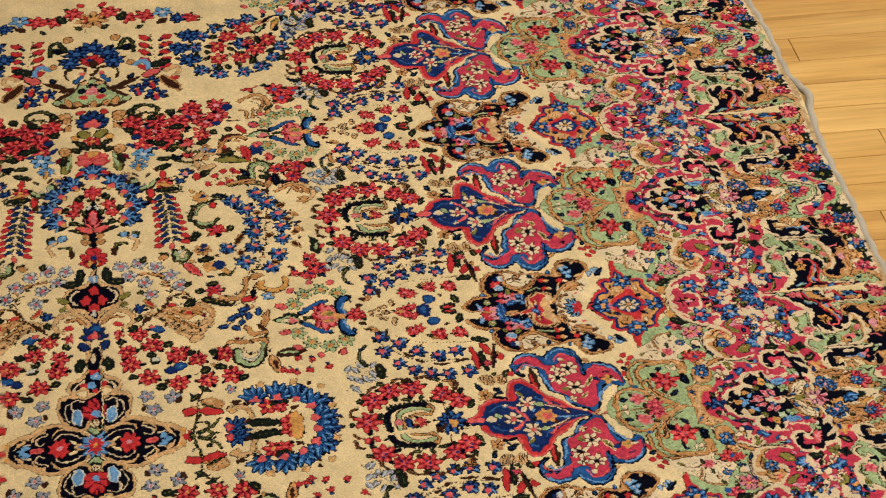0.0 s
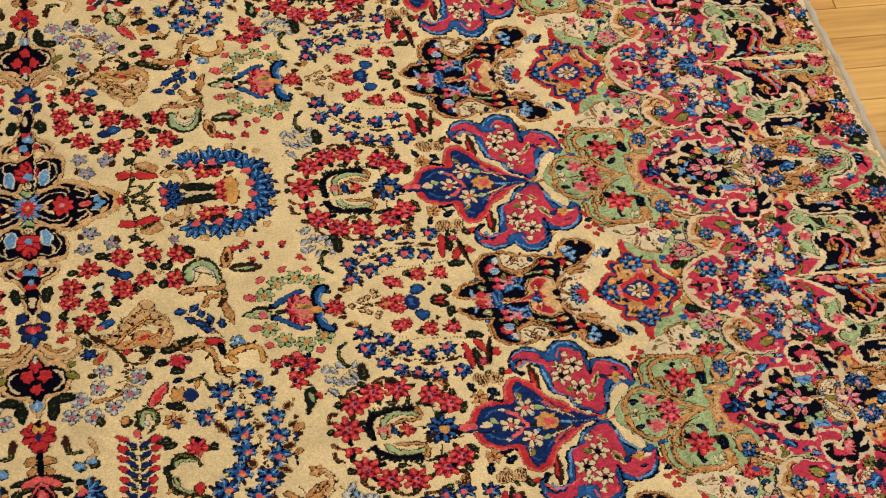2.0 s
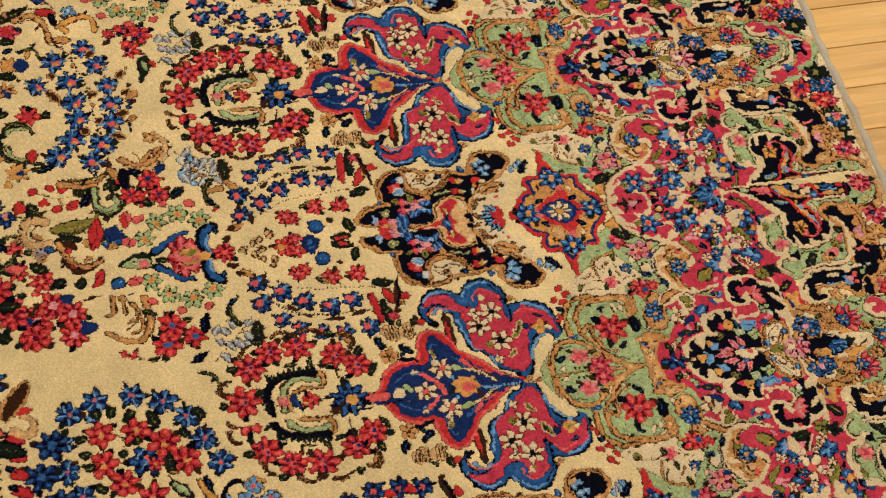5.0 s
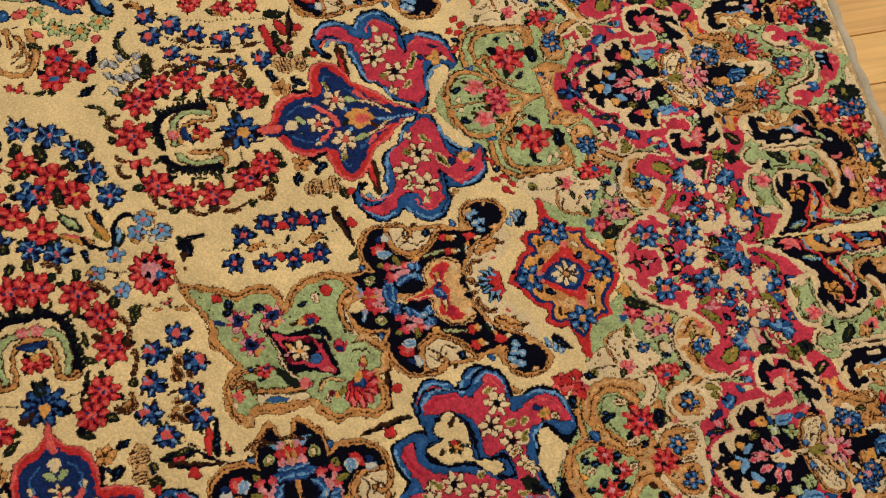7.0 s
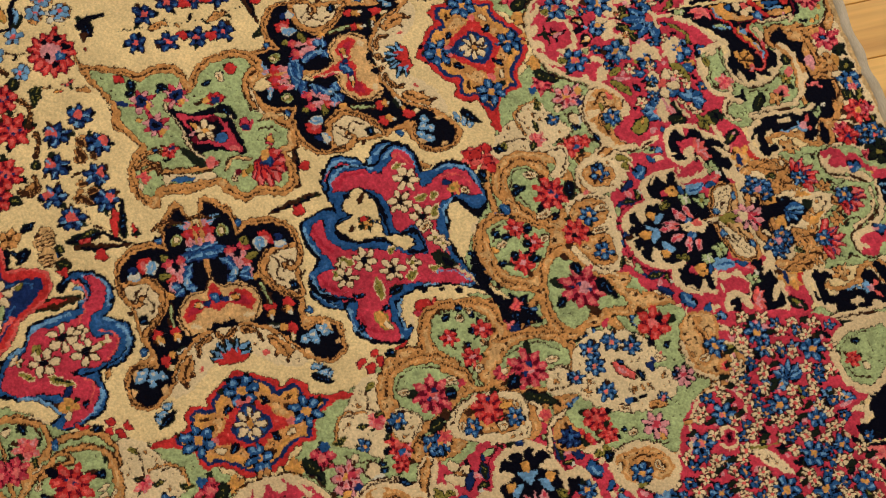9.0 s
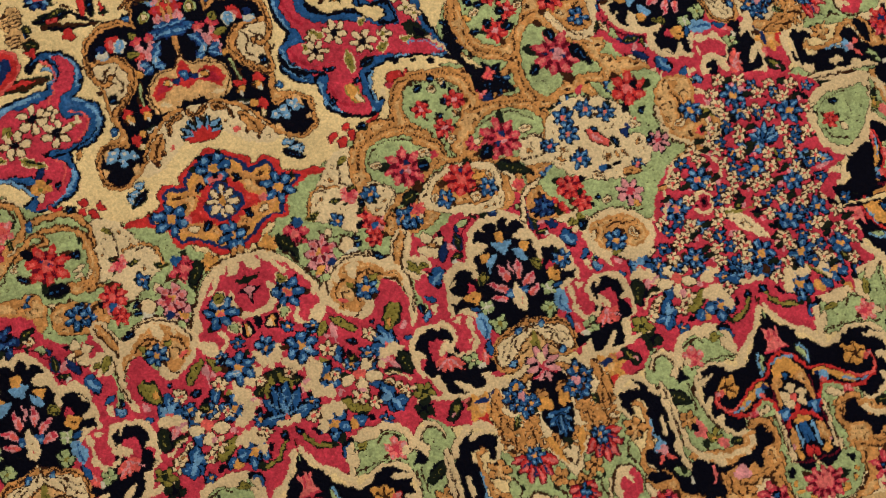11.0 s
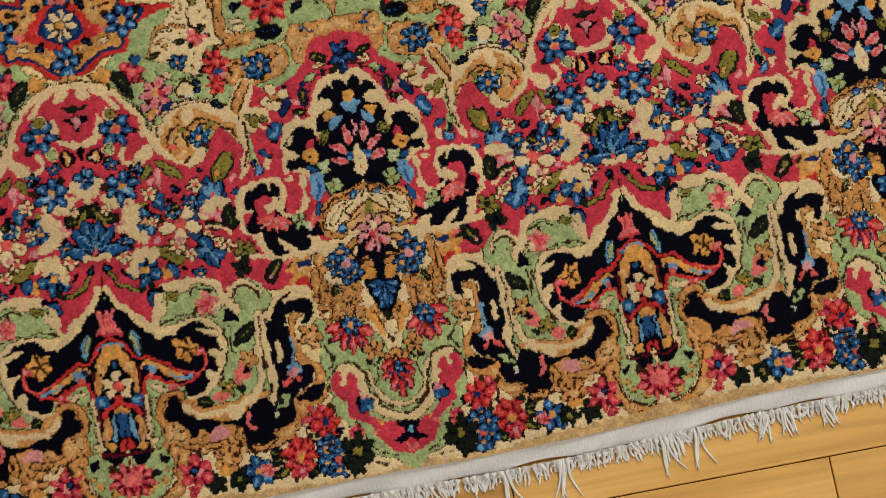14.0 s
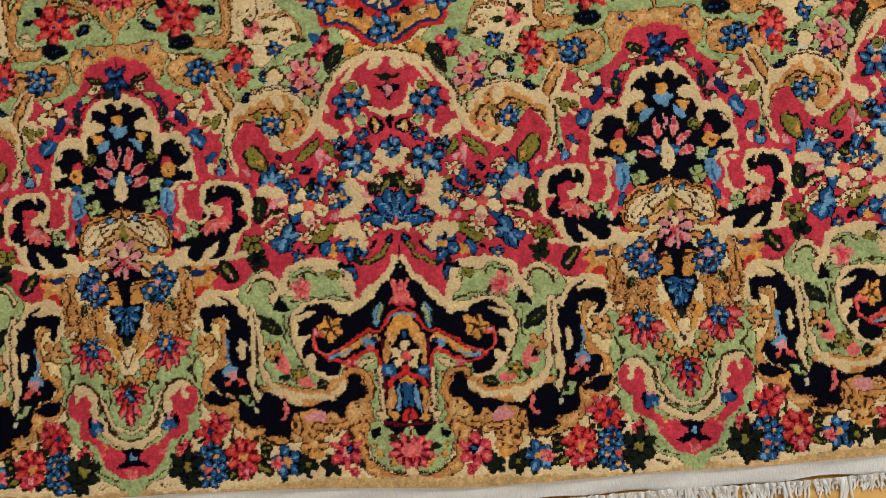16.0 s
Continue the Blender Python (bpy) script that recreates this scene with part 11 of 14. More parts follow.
    flower("S", "V", 6, 13.5, 67, -282)
    dot("K", 4.8, 68, -281)
    leaf("g", 7.8, 76, -298, 81, -306)
    flower("P", "K", 6, 11.6, 75, -336, "K")
    shape("T", 59, -267, 70, -259, 91, -270, 89, -277, 69, -276)
    group("corner_lobes", "0")
    shape("G", -128, -272, -111, -243, -95, -232, -63, -240, -59, -261, -17, -279, 4, -292, -2, -312, -24, -314, -55, -319, -99, -307, -120, -312, -140, -316, -143, -295)
    line("T", 4.1, 3.2, -132, -278, -122, -245, -106, -228, -80, -230, -59, -242, -57, -261, -68, -274)
    line("T", 4.2, 3.3, -68, -274, -56, -267, -28, -269, -8, -284, -5, -298)
    line("T", 3.3, 2.3, -65, -276, -77, -284, -79, -298)
    line("T", 3.7, 2.8, -117, -283, -104, -277, -92, -288, -100, -303)
    dot("K", 4.2, -99, -240)
    dot("K", 4.2, -77, -242)
    dot("K", 4.2, -98, -256)
    dot("K", 4.2, -79, -256)
    dot("K", 4.2, -89, -270)
    flower("s", "S", 5, 7.9, -101, -263)
    flower("s", "S", 5, 8.4, -73, -262)
    flower("S", "s", 5, 9.3, -90, -278)
    flower("C", "O", 4, 5.6, -88, -239)
    flower("C", "O", 4, 4.7, -73, -275)
    flower("S", "b", 7, 14.4, -44, -302)
    shape("C", -28, -311, -10, -309, -5, -321, -17, -331, -27, -325)
    leaf("C", 6.5, -30, -298, -18, -294, "N")
    flower("B", "b", 5, 7.5, -13, -317, "K")
    leaf("K", 9.3, -52, -322, -33, -335)
    leaf("g", 7.4, -58, -313, -51, -303)
    flower("S", "b", 7, 15.1, -130, -306)
    leaf("g", 6.9, -119, -307, -107, -306)
    flower("s", "C", 4, 6.4, -104, -299)
    flower("C", "O", 4, 4.6, -87, -292)
    flower("s", "S", 4, 5.1, -71, -299)
    shape("C", 7, -285, 53, -294, 66, -313, 54, -342, 18, -338, -2, -323)
    flower("B", "b", 6, 8.5, 13, -294, "K")
    flower("B", "b", 6, 8.5, 30, -296, "K")
    flower("B", "b", 6, 8.6, 44, -301, "K")
    flower("B", "b", 6, 8.5, 7, -314, "K")
    flower("B", "b", 6, 8.0, 12, -333, "K")
    shape("s", 21, -312, 35, -318, 37, -328, 24, -327)
    leaf("g", 6.1, 23, -310, 40, -315)
    leaf("V", 5.7, 56, -315, 51, -336)
    shape("G", 53, -279, 81, -272, 97, -284, 86, -313, 82, -353, 57, -352, 67, -319, 57, -295)
    flower("S", "r", 6, 14.4, 68, -287)
    dot("K", 3.4, 74, -284)
    flower("P", "K", 6, 11.9, 77, -339, "K")
    flower("M", "P", 6, 11.7, 44, -371)
    leaf("g", 6.5, 21, -363, 33, -364)
    dot("C", 4.2, 30, -351)
    group("green_palmette", "0")
    shape("T", -338, 67, -333, 57, -315, 51, -297, 43, -288, 38, -276, 42, -259, 40, -252, 29, -251, 19, -245, 29, -235, 38, -219, 43, -199, 41, -186, 28, -188, 13, -198, 5, -196, -7, -190, -20, -179, -33, -172, -46, -177, -62, -187, -65, -183, -77, -185, -93, -198, -102, -216, -97, -232, -100, -244, -91, -251, -80, -275, -83, -295, -80, -303, -90, -312, -85, -319, -74, -320, -57, -313, -39, -304, -30, -313, -18, -322, -5, -318, 8, -322, 23, -330, 35, -336, 50)
    shape("G", -330, 49, -316, 45, -299, 37, -290, 31, -277, 35, -265, 33, -257, 24, -254, 9, -246, 15, -241, 25, -232, 32, -218, 36, -202, 35, -195, 25, -202, 13, -207, 2, -204, -13, -197, -25, -185, -37, -180, -47, -184, -57, -195, -60, -191, -74, -191, -88, -198, -94, -215, -90, -229, -92, -239, -84, -248, -73, -273, -74, -296, -70, -303, -78, -310, -76, -313, -66, -313, -55, -308, -44, -299, -35, -306, -19, -314, -6, -313, 5, -317, 20, -325, 34)
    line("N", 1.1, 1.0, -332, 53, -316, 47, -298, 39, -289, 34, -276, 38, -261, 36, -252, 24)
    line("N", 1.1, 1.0, -336, 63, -331, 39, -323, 21, -319, 5)
    line("N", 1.1, 1.0, -320, -5, -312, -19, -303, -31)
    line("N", 1.1, 1.0, -311, -41, -317, -57, -316, -73, -310, -83)
    line("N", 1.1, 1.0, -248, 16, -241, 29, -229, 38, -215, 41, -200, 38, -190, 26)
    line("N", 1.1, 1.0, -205, 1, -201, -15, -192, -26, -180, -39)
    line("N", 1.1, 1.0, -174, -47, -178, -61, -187, -64)
    line("N", 1.1, 1.0, -186, -73, -188, -91, -199, -98, -215, -94, -231, -96, -242, -87)
    line("N", 1.1, 1.0, -252, -76, -274, -78, -295, -76)
    shape("C", -205, 4, -199, 4, -199, -11, -194, -22, -200, -23, -205, -11)
    line("T", 4.6, 3.1, -194, 22, -203, 12, -205, -2, -202, -16)
    line("N", 1.0, 1.0, -198, 22, -206, 12, -208, -3, -205, -19)
    shape("a", -192, -23, -185, -27, -189, -30, -199, -29)
    line("N", 1.0, 1.0, -204, -30, -189, -30, -180, -43, -183, -53)
    line("a", 3.5, 3.0, -180, -47, -182, -58, -191, -61, -201, -56)
    shape("C", -289, -58, -271, -65, -252, -67, -249, -74, -268, -73, -286, -70, -294, -72)
    line("T", 3.9, 3.0, -294, -58, -274, -61, -253, -63, -245, -60)
    line("N", 1.0, 1.0, -296, -61, -275, -64, -252, -67)
    leaf("D", 4.4, -287, -67, -267, -71, "K")
    line("C", 2.5, 2.0, -275, 2, -267, -20, -265, -38, -257, -53)
    shape("K", -274, 0, -257, -9, -235, -8, -225, -21, -222, -37, -219, -57, -243, -49, -259, -48, -263, -35, -267, -18)
    shape("R", -268, -7, -253, -14, -239, -14, -230, -24, -226, -38, -223, -54, -244, -43, -257, -39, -261, -24)
    shape("K", -260, -15, -249, -18, -237, -18, -232, -29, -239, -35, -250, -38, -258, -35, -260, -25)
    leaf("M", 6.0, -245, -18, -234, -18)
    leaf("M", 5.5, -261, -36, -253, -32)
    flower("C", "O", 5, 8.8, -248, -28)
    leaf("C", 6.0, -248, -34, -239, -39, "N")
    leaf("O", 4.5, -254, -24, -258, -19)
    leaf("D", 7.5, -241, -41, -231, -35, "K")
    leaf("r", 4.0, -232, -47, -225, -52)
    leaf("P", 3.0, -262, -30, -256, -27)
    shape("g", -273, -40, -267, -41, -261, -49, -256, -57, -254, -62, -264, -59, -269, -50)
    leaf("K", 9.1, -233, -8, -219, -23, "g")
    leaf("G", 4.0, -236, -15, -227, -19)
    line("C", 2.0, 1.5, -224, -18, -221, -39)
    leaf("P", 4.5, -293, 11, -283, 4, "M")
    leaf("R", 4.5, -293, 11, -290, -2, "M")
    leaf("P", 4.5, -293, 11, -299, 0, "M")
    leaf("R", 4.5, -293, 11, -304, 7, "M")
    leaf("P", 4.5, -293, 11, -303, 17, "M")
    leaf("R", 4.5, -293, 11, -296, 23, "M")
    leaf("P", 4.5, -293, 11, -287, 22, "M")
    leaf("R", 4.5, -293, 11, -281, 14, "M")
    dot("V", 5.5, -293, 11)
    dot("K", 2.5, -293, 11)
    shape("O", -290, 8, -286, 6, -288, 1, -292, 3)
    leaf("P", 4.6, -264, 10, -254, 3, "M")
    leaf("R", 4.6, -264, 10, -262, -3, "M")
    leaf("P", 4.6, -264, 10, -271, -2, "M")
    leaf("R", 4.6, -264, 10, -276, 6, "M")
    leaf("P", 4.6, -264, 10, -274, 16, "M")
    leaf("R", 4.6, -264, 10, -267, 22, "M")
    leaf("P", 4.6, -264, 10, -258, 21, "M")
    leaf("R", 4.6, -264, 10, -253, 13, "M")
    dot("V", 5.6, -264, 10)
    dot("K", 2.5, -264, 10)
    shape("O", -261, 7, -257, 5, -259, -1, -263, 2)
    leaf("P", 4.5, -287, -14, -277, -20, "M")
    leaf("R", 4.5, -287, -14, -284, -26, "M")
    leaf("P", 4.5, -287, -14, -293, -25, "M")
    leaf("R", 4.5, -287, -14, -298, -17, "M")
    leaf("P", 4.5, -287, -14, -297, -8, "M")
    leaf("R", 4.5, -287, -14, -290, -2, "M")
    leaf("P", 4.5, -287, -14, -281, -3, "M")
    leaf("R", 4.5, -287, -14, -275, -10, "M")
    dot("V", 5.5, -287, -14)
    dot("K", 2.5, -287, -14)
    shape("O", -284, -17, -280, -19, -282, -24, -286, -22)
    leaf("S", 6.6, -311, 39, -303, 32, "N")
    leaf("K", 6.1, -299, 23, -297, 34, "g")
    leaf("K", 6.5, -306, 19, -298, 22, "g")
    leaf("K", 6.6, -277, 25, -270, 17, "g")
    leaf("K", 5.1, -276, 20, -280, 14)
    leaf("S", 6.6, -233, -3, -242, 0, "M")
    leaf("S", 6.6, -233, -3, -237, 5, "M")
    leaf("S", 6.6, -233, -3, -230, 6, "M")
    leaf("S", 6.6, -233, -3, -225, 2, "M")
    dot("V", 3.6, -233, -2)
    line("N", 4.0, 2.5, -249, -2, -242, 1, -236, -4)
    dot("O", 3.0, -240, 0)
    leaf("S", 8.7, -218, 24, -208, 27, "N")
    leaf("C", 6.2, -224, 26, -224, 13, "K")
    leaf("K", 6.1, -241, 14, -231, 18)
    leaf("O", 5.0, -302, -7, -297, -6)
    leaf("V", 6.0, -304, 9, -316, 15)
    leaf("S", 9.5, -205, -64, -220, -81, "M")
    leaf("r", 4.0, -213, -73, -220, -81)
    leaf("S", 9.5, -205, -64, -217, -90, "M")
    leaf("r", 4.0, -211, -77, -217, -90)
    leaf("S", 9.5, -205, -64, -208, -92, "M")
    leaf("r", 4.0, -207, -78, -208, -92)
    leaf("S", 9.5, -205, -64, -200, -89, "M")
    leaf("r", 4.0, -202, -77, -200, -89)
    leaf("S", 9.5, -205, -64, -193, -81, "M")
    leaf("r", 4.0, -199, -73, -193, -81)
    leaf("S", 9.5, -205, -64, -190, -72, "M")
    leaf("r", 4.0, -198, -68, -190, -72)
    leaf("S", 9.5, -205, -64, -191, -61, "M")
    leaf("r", 4.0, -198, -62, -191, -61)
    dot("V", 5.5, -204, -67)
    dot("B", 3.0, -204, -67)
    shape("O", -208, -59, -202, -58, -202, -65, -208, -68)
    leaf("R", 6.0, -216, -36, -207, -27)
    leaf("R", 6.0, -217, -34, -211, -23, "M")
    dot("V", 2.5, -214, -32)
    leaf("R", 6.0, -200, -54, -195, -43, "N")
    leaf("O", 5.0, -199, -46, -195, -51)
    line("N", 1.0, 1.0, -204, -38, -196, -37, -188, -43)
    leaf("G", 5.0, -202, -44, -208, -48)
    line("T", 4.0, 2.5, -304, -41, -292, -37, -288, -41)
    line("N", 0.9, 0.9, -304, -41, -292, -37, -288, -41)
    line("T", 3.9, 2.5, -310, -50, -302, -46, -294, -51)
    line("N", 0.9, 0.9, -310, -50, -302, -46, -294, -51)
    line("T", 3.9, 2.5, -306, -55, -298, -52, -293, -57)
    line("N", 0.9, 0.9, -306, -55, -298, -52, -293, -57)
    flower("S", "P", 5, 6.9, -281, -40)
    dot("V", 2.5, -279, -38)
    leaf("K", 5.0, -295, -38, -290, -38)
    flower("s", "R", 4, 5.5, -307, -60)
    leaf("C", 3.9, -313, -64, -312, -72)
    leaf("S", 6.0, -255, -58, -245, -61, "P")
    leaf("r", 6.9, -253, -63, -248, -53)
    leaf("K", 4.5, -285, -49, -290, -48)
    line("a", 3.0, 2.5, -240, -68, -235, -61, -226, -60, -218, -63)
    line("N", 1.0, 1.0, -241, -69, -236, -60, -225, -58)
    leaf("C", 4.9, -236, -80, -231, -71, "N")
    leaf("O", 4.5, -228, -77, -222, -70, "N")
    leaf("M", 5.5, -233, -76, -228, -70)
    leaf("Y", 4.5, -218, -68, -223, -75, "N")
    group("corner_fleur", "0")
    shape("K", -166, -114, -160, -95, -151, -86, -118, -90, -110, -81, -98, -75, -84, -81, -79, -105, -78, -113, -70, -105, -59, -101, -41, -108, -32, -136, -35, -151, -45, -160, -51, -153, -61, -141, -69, -145, -70, -158, -75, -167, -74, -178, -66, -206, -55, -227, -72, -220, -89, -213, -122, -213, -130, -218, -134, -226, -133, -240, -126, -238, -135, -253, -155, -252, -168, -245, -175, -238, -178, -211, -173, -208, -185, -205, -197, -196, -201, -182, -189, -166, -193, -155, -195, -144, -194, -130, -167, -121, -159, -126, -155, -122)
    shape("B", -164, -112, -158, -97, -150, -88, -118, -93, -109, -84, -98, -78, -86, -84, -82, -96, -82, -108, -70, -108, -60, -104, -43, -111, -36, -120, -34, -137, -37, -149, -49, -150, -53, -142, -61, -137, -72, -143, -74, -157, -77, -179, -75, -189, -69, -204, -64, -217, -88, -210, -108, -207, -132, -215, -137, -226, -135, -242, -128, -242, -136, -250, -166, -243, -173, -236, -176, -226, -175, -213, -167, -207, -183, -202, -198, -181, -193, -174, -185, -167, -190, -155, -192, -144, -191, -131, -168, -124, -161, -129, -162, -119)
    line("b", 2.5, 2.0, -159, -103, -151, -92, -136, -88, -121, -95)
    line("b", 2.5, 2.0, -109, -88, -98, -81, -87, -87, -84, -100)
    line("b", 2.5, 2.0, -67, -108, -57, -107, -43, -113, -38, -123, -37, -140)
    line("b", 2.5, 2.0, -64, -138, -72, -146, -73, -159)
    line("b", 2.5, 2.0, -191, -136, -190, -152, -186, -162)
    line("b", 2.4, 1.9, -196, -180, -194, -193, -182, -200)
    line("b", 2.4, 1.9, -174, -216, -173, -234, -157, -246, -139, -249)
    line("b", 2.4, 1.9, -131, -217, -135, -227, -133, -243)
    line("b", 2.4, 2.0, -108, -209, -89, -210, -71, -217)
    line("b", 2.5, 2.0, -151, -158, -133, -161, -116, -172)
    shape("R", -159, -109, -153, -96, -134, -92, -115, -100, -104, -90, -98, -82, -86, -90, -84, -119, -72, -115, -56, -110, -43, -116, -37, -139, -54, -135, -72, -139, -81, -154, -83, -176, -80, -197, -68, -215, -116, -205, -133, -209, -142, -221, -141, -249, -158, -247, -168, -236, -170, -221, -167, -208, -184, -200, -193, -187, -188, -177, -177, -176, -185, -154, -187, -139, -173, -130, -175, -148, -163, -162, -135, -168, -108, -180, -96, -179, -101, -155, -117, -156, -117, -130, -128, -113, -146, -111)
    line("q", 3.0, 2.5, -153, -105, -144, -97, -129, -98)
    line("q", 2.9, 2.5, -184, -138, -181, -152, -174, -162)
    line("q", 2.9, 2.4, -189, -181, -186, -192, -177, -198)
    line("q", 2.9, 2.4, -167, -223, -162, -237, -152, -242)
    line("s", 2.0, 1.5, -67, -116, -52, -116, -43, -129)
    line("s", 2.0, 1.5, -102, -90, -95, -87, -90, -96)
    line("s", 2.0, 1.5, -81, -171, -80, -187, -75, -199)
    shape("K", -168, -150, -152, -160, -133, -162, -109, -179, -97, -179, -100, -160, -106, -156, -122, -157, -121, -134, -127, -117, -137, -109, -151, -115, -150, -130, -163, -135)
    shape("B", -165, -146, -151, -157, -132, -159, -112, -174, -100, -176, -103, -162, -123, -161, -125, -138, -129, -119, -138, -112, -149, -117, -148, -131, -162, -137)
    shape("E", -149, -118, -138, -111, -129, -122, -126, -136, -127, -149, -126, -159, -109, -161, -106, -172, -116, -173, -132, -158, -151, -157, -164, -146, -163, -139, -150, -134, -156, -126)
    leaf("N", 6.0, -142, -124, -134, -115)
    flower("g", "O", 5, 7.3, -140, -143)
    leaf("N", 5.4, -157, -146, -149, -145)
    leaf("K", 5.0, -134, -140, -128, -147)
    leaf("S", 4.5, -143, -140, -137, -137)
    flower("C", "K", 6, 10.7, -95, -111)
    flower("C", "K", 6, 10.2, -106, -131)
    flower("C", "K", 6, 11.6, -91, -148)
    flower("C", "K", 6, 10.4, -150, -175)
    flower("C", "K", 6, 9.9, -170, -187)
    flower("C", "K", 6, 10.4, -130, -189)
    flower("C", "Y", 4, 6.4, -87, -169)
    flower("C", "Y", 4, 5.5, -111, -187)
    flower("C", "Y", 4, 4.6, -82, -176)
    flower("C", "Y", 4, 4.1, -170, -173)
    leaf("Y", 5.6, -104, -100, -94, -95, "C")
    leaf("Y", 5.5, -81, -134, -74, -129, "C")
    leaf("Y", 5.5, -84, -149, -75, -140, "C")
    leaf("Y", 5.5, -94, -131, -83, -130, "C")
    leaf("Y", 5.4, -145, -192, -145, -213, "C")
    leaf("Y", 5.4, -120, -200, -111, -195, "C")
    leaf("Y", 5.3, -179, -183, -174, -181, "C")
    leaf("Y", 5.4, -169, -169, -161, -177, "C")
    leaf("Y", 5.4, -129, -175, -123, -168, "C")
    flower("O", "Y", 4, 6.1, -59, -128)
    leaf("C", 4.6, -54, -131, -45, -134)
    leaf("V", 5.6, -66, -124, -59, -120, "K")
    leaf("C", 6.0, -97, -160, -86, -154)
    leaf("O", 7.7, -153, -222, -146, -242, "Y")
    leaf("C", 3.4, -149, -232, -145, -241)
    leaf("K", 5.8, -150, -222, -140, -220)
    leaf("K", 5.8, -139, -209, -126, -205, "g")
    leaf("K", 6.2, -166, -229, -171, -237)
    leaf("K", 4.8, -169, -205, -157, -206)
    shape("g", -95, -182, -85, -182, -76, -195, -76, -201, -88, -197, -93, -190)
    shape("K", -87, -187, -79, -194, -79, -198, -87, -194)
    leaf("Y", 5.9, -100, -197, -89, -195, "C")
    line("b", 2.0, 1.5, -95, -200, -81, -202, -70, -213)
    line("c", 2.5, 1.5, -77, -199, -69, -210, -63, -219)
    shape("K", -58, -186, -56, -200, -57, -210, -52, -215, -56, -225, -50, -232, -47, -244, -49, -258, -55, -251, -55, -239, -61, -226, -66, -210, -65, -197)
    leaf("K", 5.4, -60, -195, -64, -187)
    leaf("K", 5.4, -58, -207, -51, -207)
    leaf("K", 5.4, -55, -216, -48, -214)
    shape("E", -120, -218, -100, -216, -78, -224, -75, -229, -89, -227, -112, -224, -123, -230, -128, -229)
    leaf("c", 4.8, -129, -233, -126, -242)
    leaf("S", 6.8, -121, -226, -109, -224)
    leaf("R", 5.8, -124, -231, -114, -232)
    flower("S", "r", 5, 6.3, -107, -229)
    leaf("K", 4.4, -97, -217, -92, -214)
    leaf("K", 4.4, -85, -221, -79, -217)
    leaf("K", 4.4, -112, -216, -107, -211)
    leaf("S", 8.2, -41, -104, -34, -99, "M")
    leaf("S", 8.2, -33, -106, -29, -97, "M")
    leaf("S", 8.2, -23, -102, -18, -95, "M")
    leaf("S", 8.2, -19, -113, -25, -107, "M")
    leaf("S", 8.2, -24, -117, -17, -118, "M")
    leaf("K", 7.7, -34, -118, -28, -125, "g")
    leaf("K", 5.2, -15, -99, -7, -102, "g")
    leaf("B", 7.1, -24, -154, -18, -160, "K")
    group("corner_lobes", "0")
    shape("T", -128, -265, -125, -245, -116, -230, -99, -226, -75, -229, -57, -239, -54, -257, -51, -267, -23, -270, -5, -279, -3, -293, -6, -308, -36, -323, -77, -313, -100, -309, -123, -321, -156, -337, -172, -328, -169, -297, -161, -275, -140, -266)
    shape("G", -62, -284, -51, -277, -27, -278, -10, -290, -12, -305, -30, -310, -39, -319, -69, -311, -72, -296)
    shape("G", -160, -293, -152, -278, -129, -275, -116, -280, -103, -298, -118, -312, -141, -324, -155, -315)
    shape("G", -116, -253, -108, -236, -96, -234, -78, -238, -65, -251, -73, -273, -88, -289, -86, -305, -101, -299, -102, -280, -113, -268)
    shape("C", -30, -304, -12, -307, -15, -323, -29, -330, -38, -322)
    shape("C", -166, -309, -152, -309, -142, -321, -156, -337, -169, -330)
    line("N", 1.1, 1.0, -126, -263, -123, -246, -114, -232, -98, -229, -76, -232, -60, -242, -57, -257)
    line("N", 1.1, 1.0, -117, -261, -110, -238, -95, -236, -78, -240, -67, -252, -74, -270)
    line("N", 1.1, 1.0, -64, -271, -48, -269, -25, -272, -10, -280, -5, -292, -9, -305)
    line("N", 1.1, 1.0, -62, -286, -50, -281, -30, -281, -16, -291)
    line("N", 1.0, 0.9, -166, -294, -159, -277, -140, -269, -117, -271, -100, -280)
    line("N", 1.0, 0.9, -156, -292, -149, -281, -131, -278, -118, -282)
    line("N", 1.0, 0.9, -89, -304, -88, -289, -96, -297)
    line("N", 1.1, 1.0, -96, -282, -95, -293, -103, -306)
    line("N", 1.1, 1.0, -30, -305, -14, -308, -16, -322, -35, -323)
    line("N", 1.0, 0.9, -165, -310, -153, -311, -144, -321, -155, -334)
    shape("T", -115, -278, -98, -287, -93, -301, -100, -304, -108, -290, -116, -285)
    line("N", 1.0, 1.0, -115, -279, -99, -290, -95, -302)
    leaf("C", 6.6, -118, -295, -105, -294, "N")
    dot("R", 3.3, -104, -299)
    leaf("T", 6.2, -75, -308, -60, -294, "N")
    flower("R", "s", 5, 5.7, -71, -299)
    dot("C", 2.9, -66, -298)
    leaf("K", 7.7, -104, -243, -96, -239)
    leaf("K", 7.8, -91, -234, -83, -235)
    leaf("K", 7.8, -82, -245, -75, -241)
    leaf("K", 7.7, -101, -257, -94, -254)
    leaf("K", 7.7, -84, -259, -77, -254)
    leaf("K", 7.7, -93, -270, -86, -266)
    flower("S", "P", 6, 7.6, -102, -259)
    flower("S", "P", 6, 8.1, -73, -258)
    flower("S", "P", 6, 8.9, -89, -279)
    leaf("C", 6.3, -92, -245, -86, -242, "N")
    leaf("C", 6.3, -80, -238, -78, -242, "N")
    leaf("C", 6.3, -77, -267, -74, -272, "N")
    leaf("C", 6.2, -87, -287, -83, -293, "N")
    flower("R", "s", 8, 16.9, -47, -301)
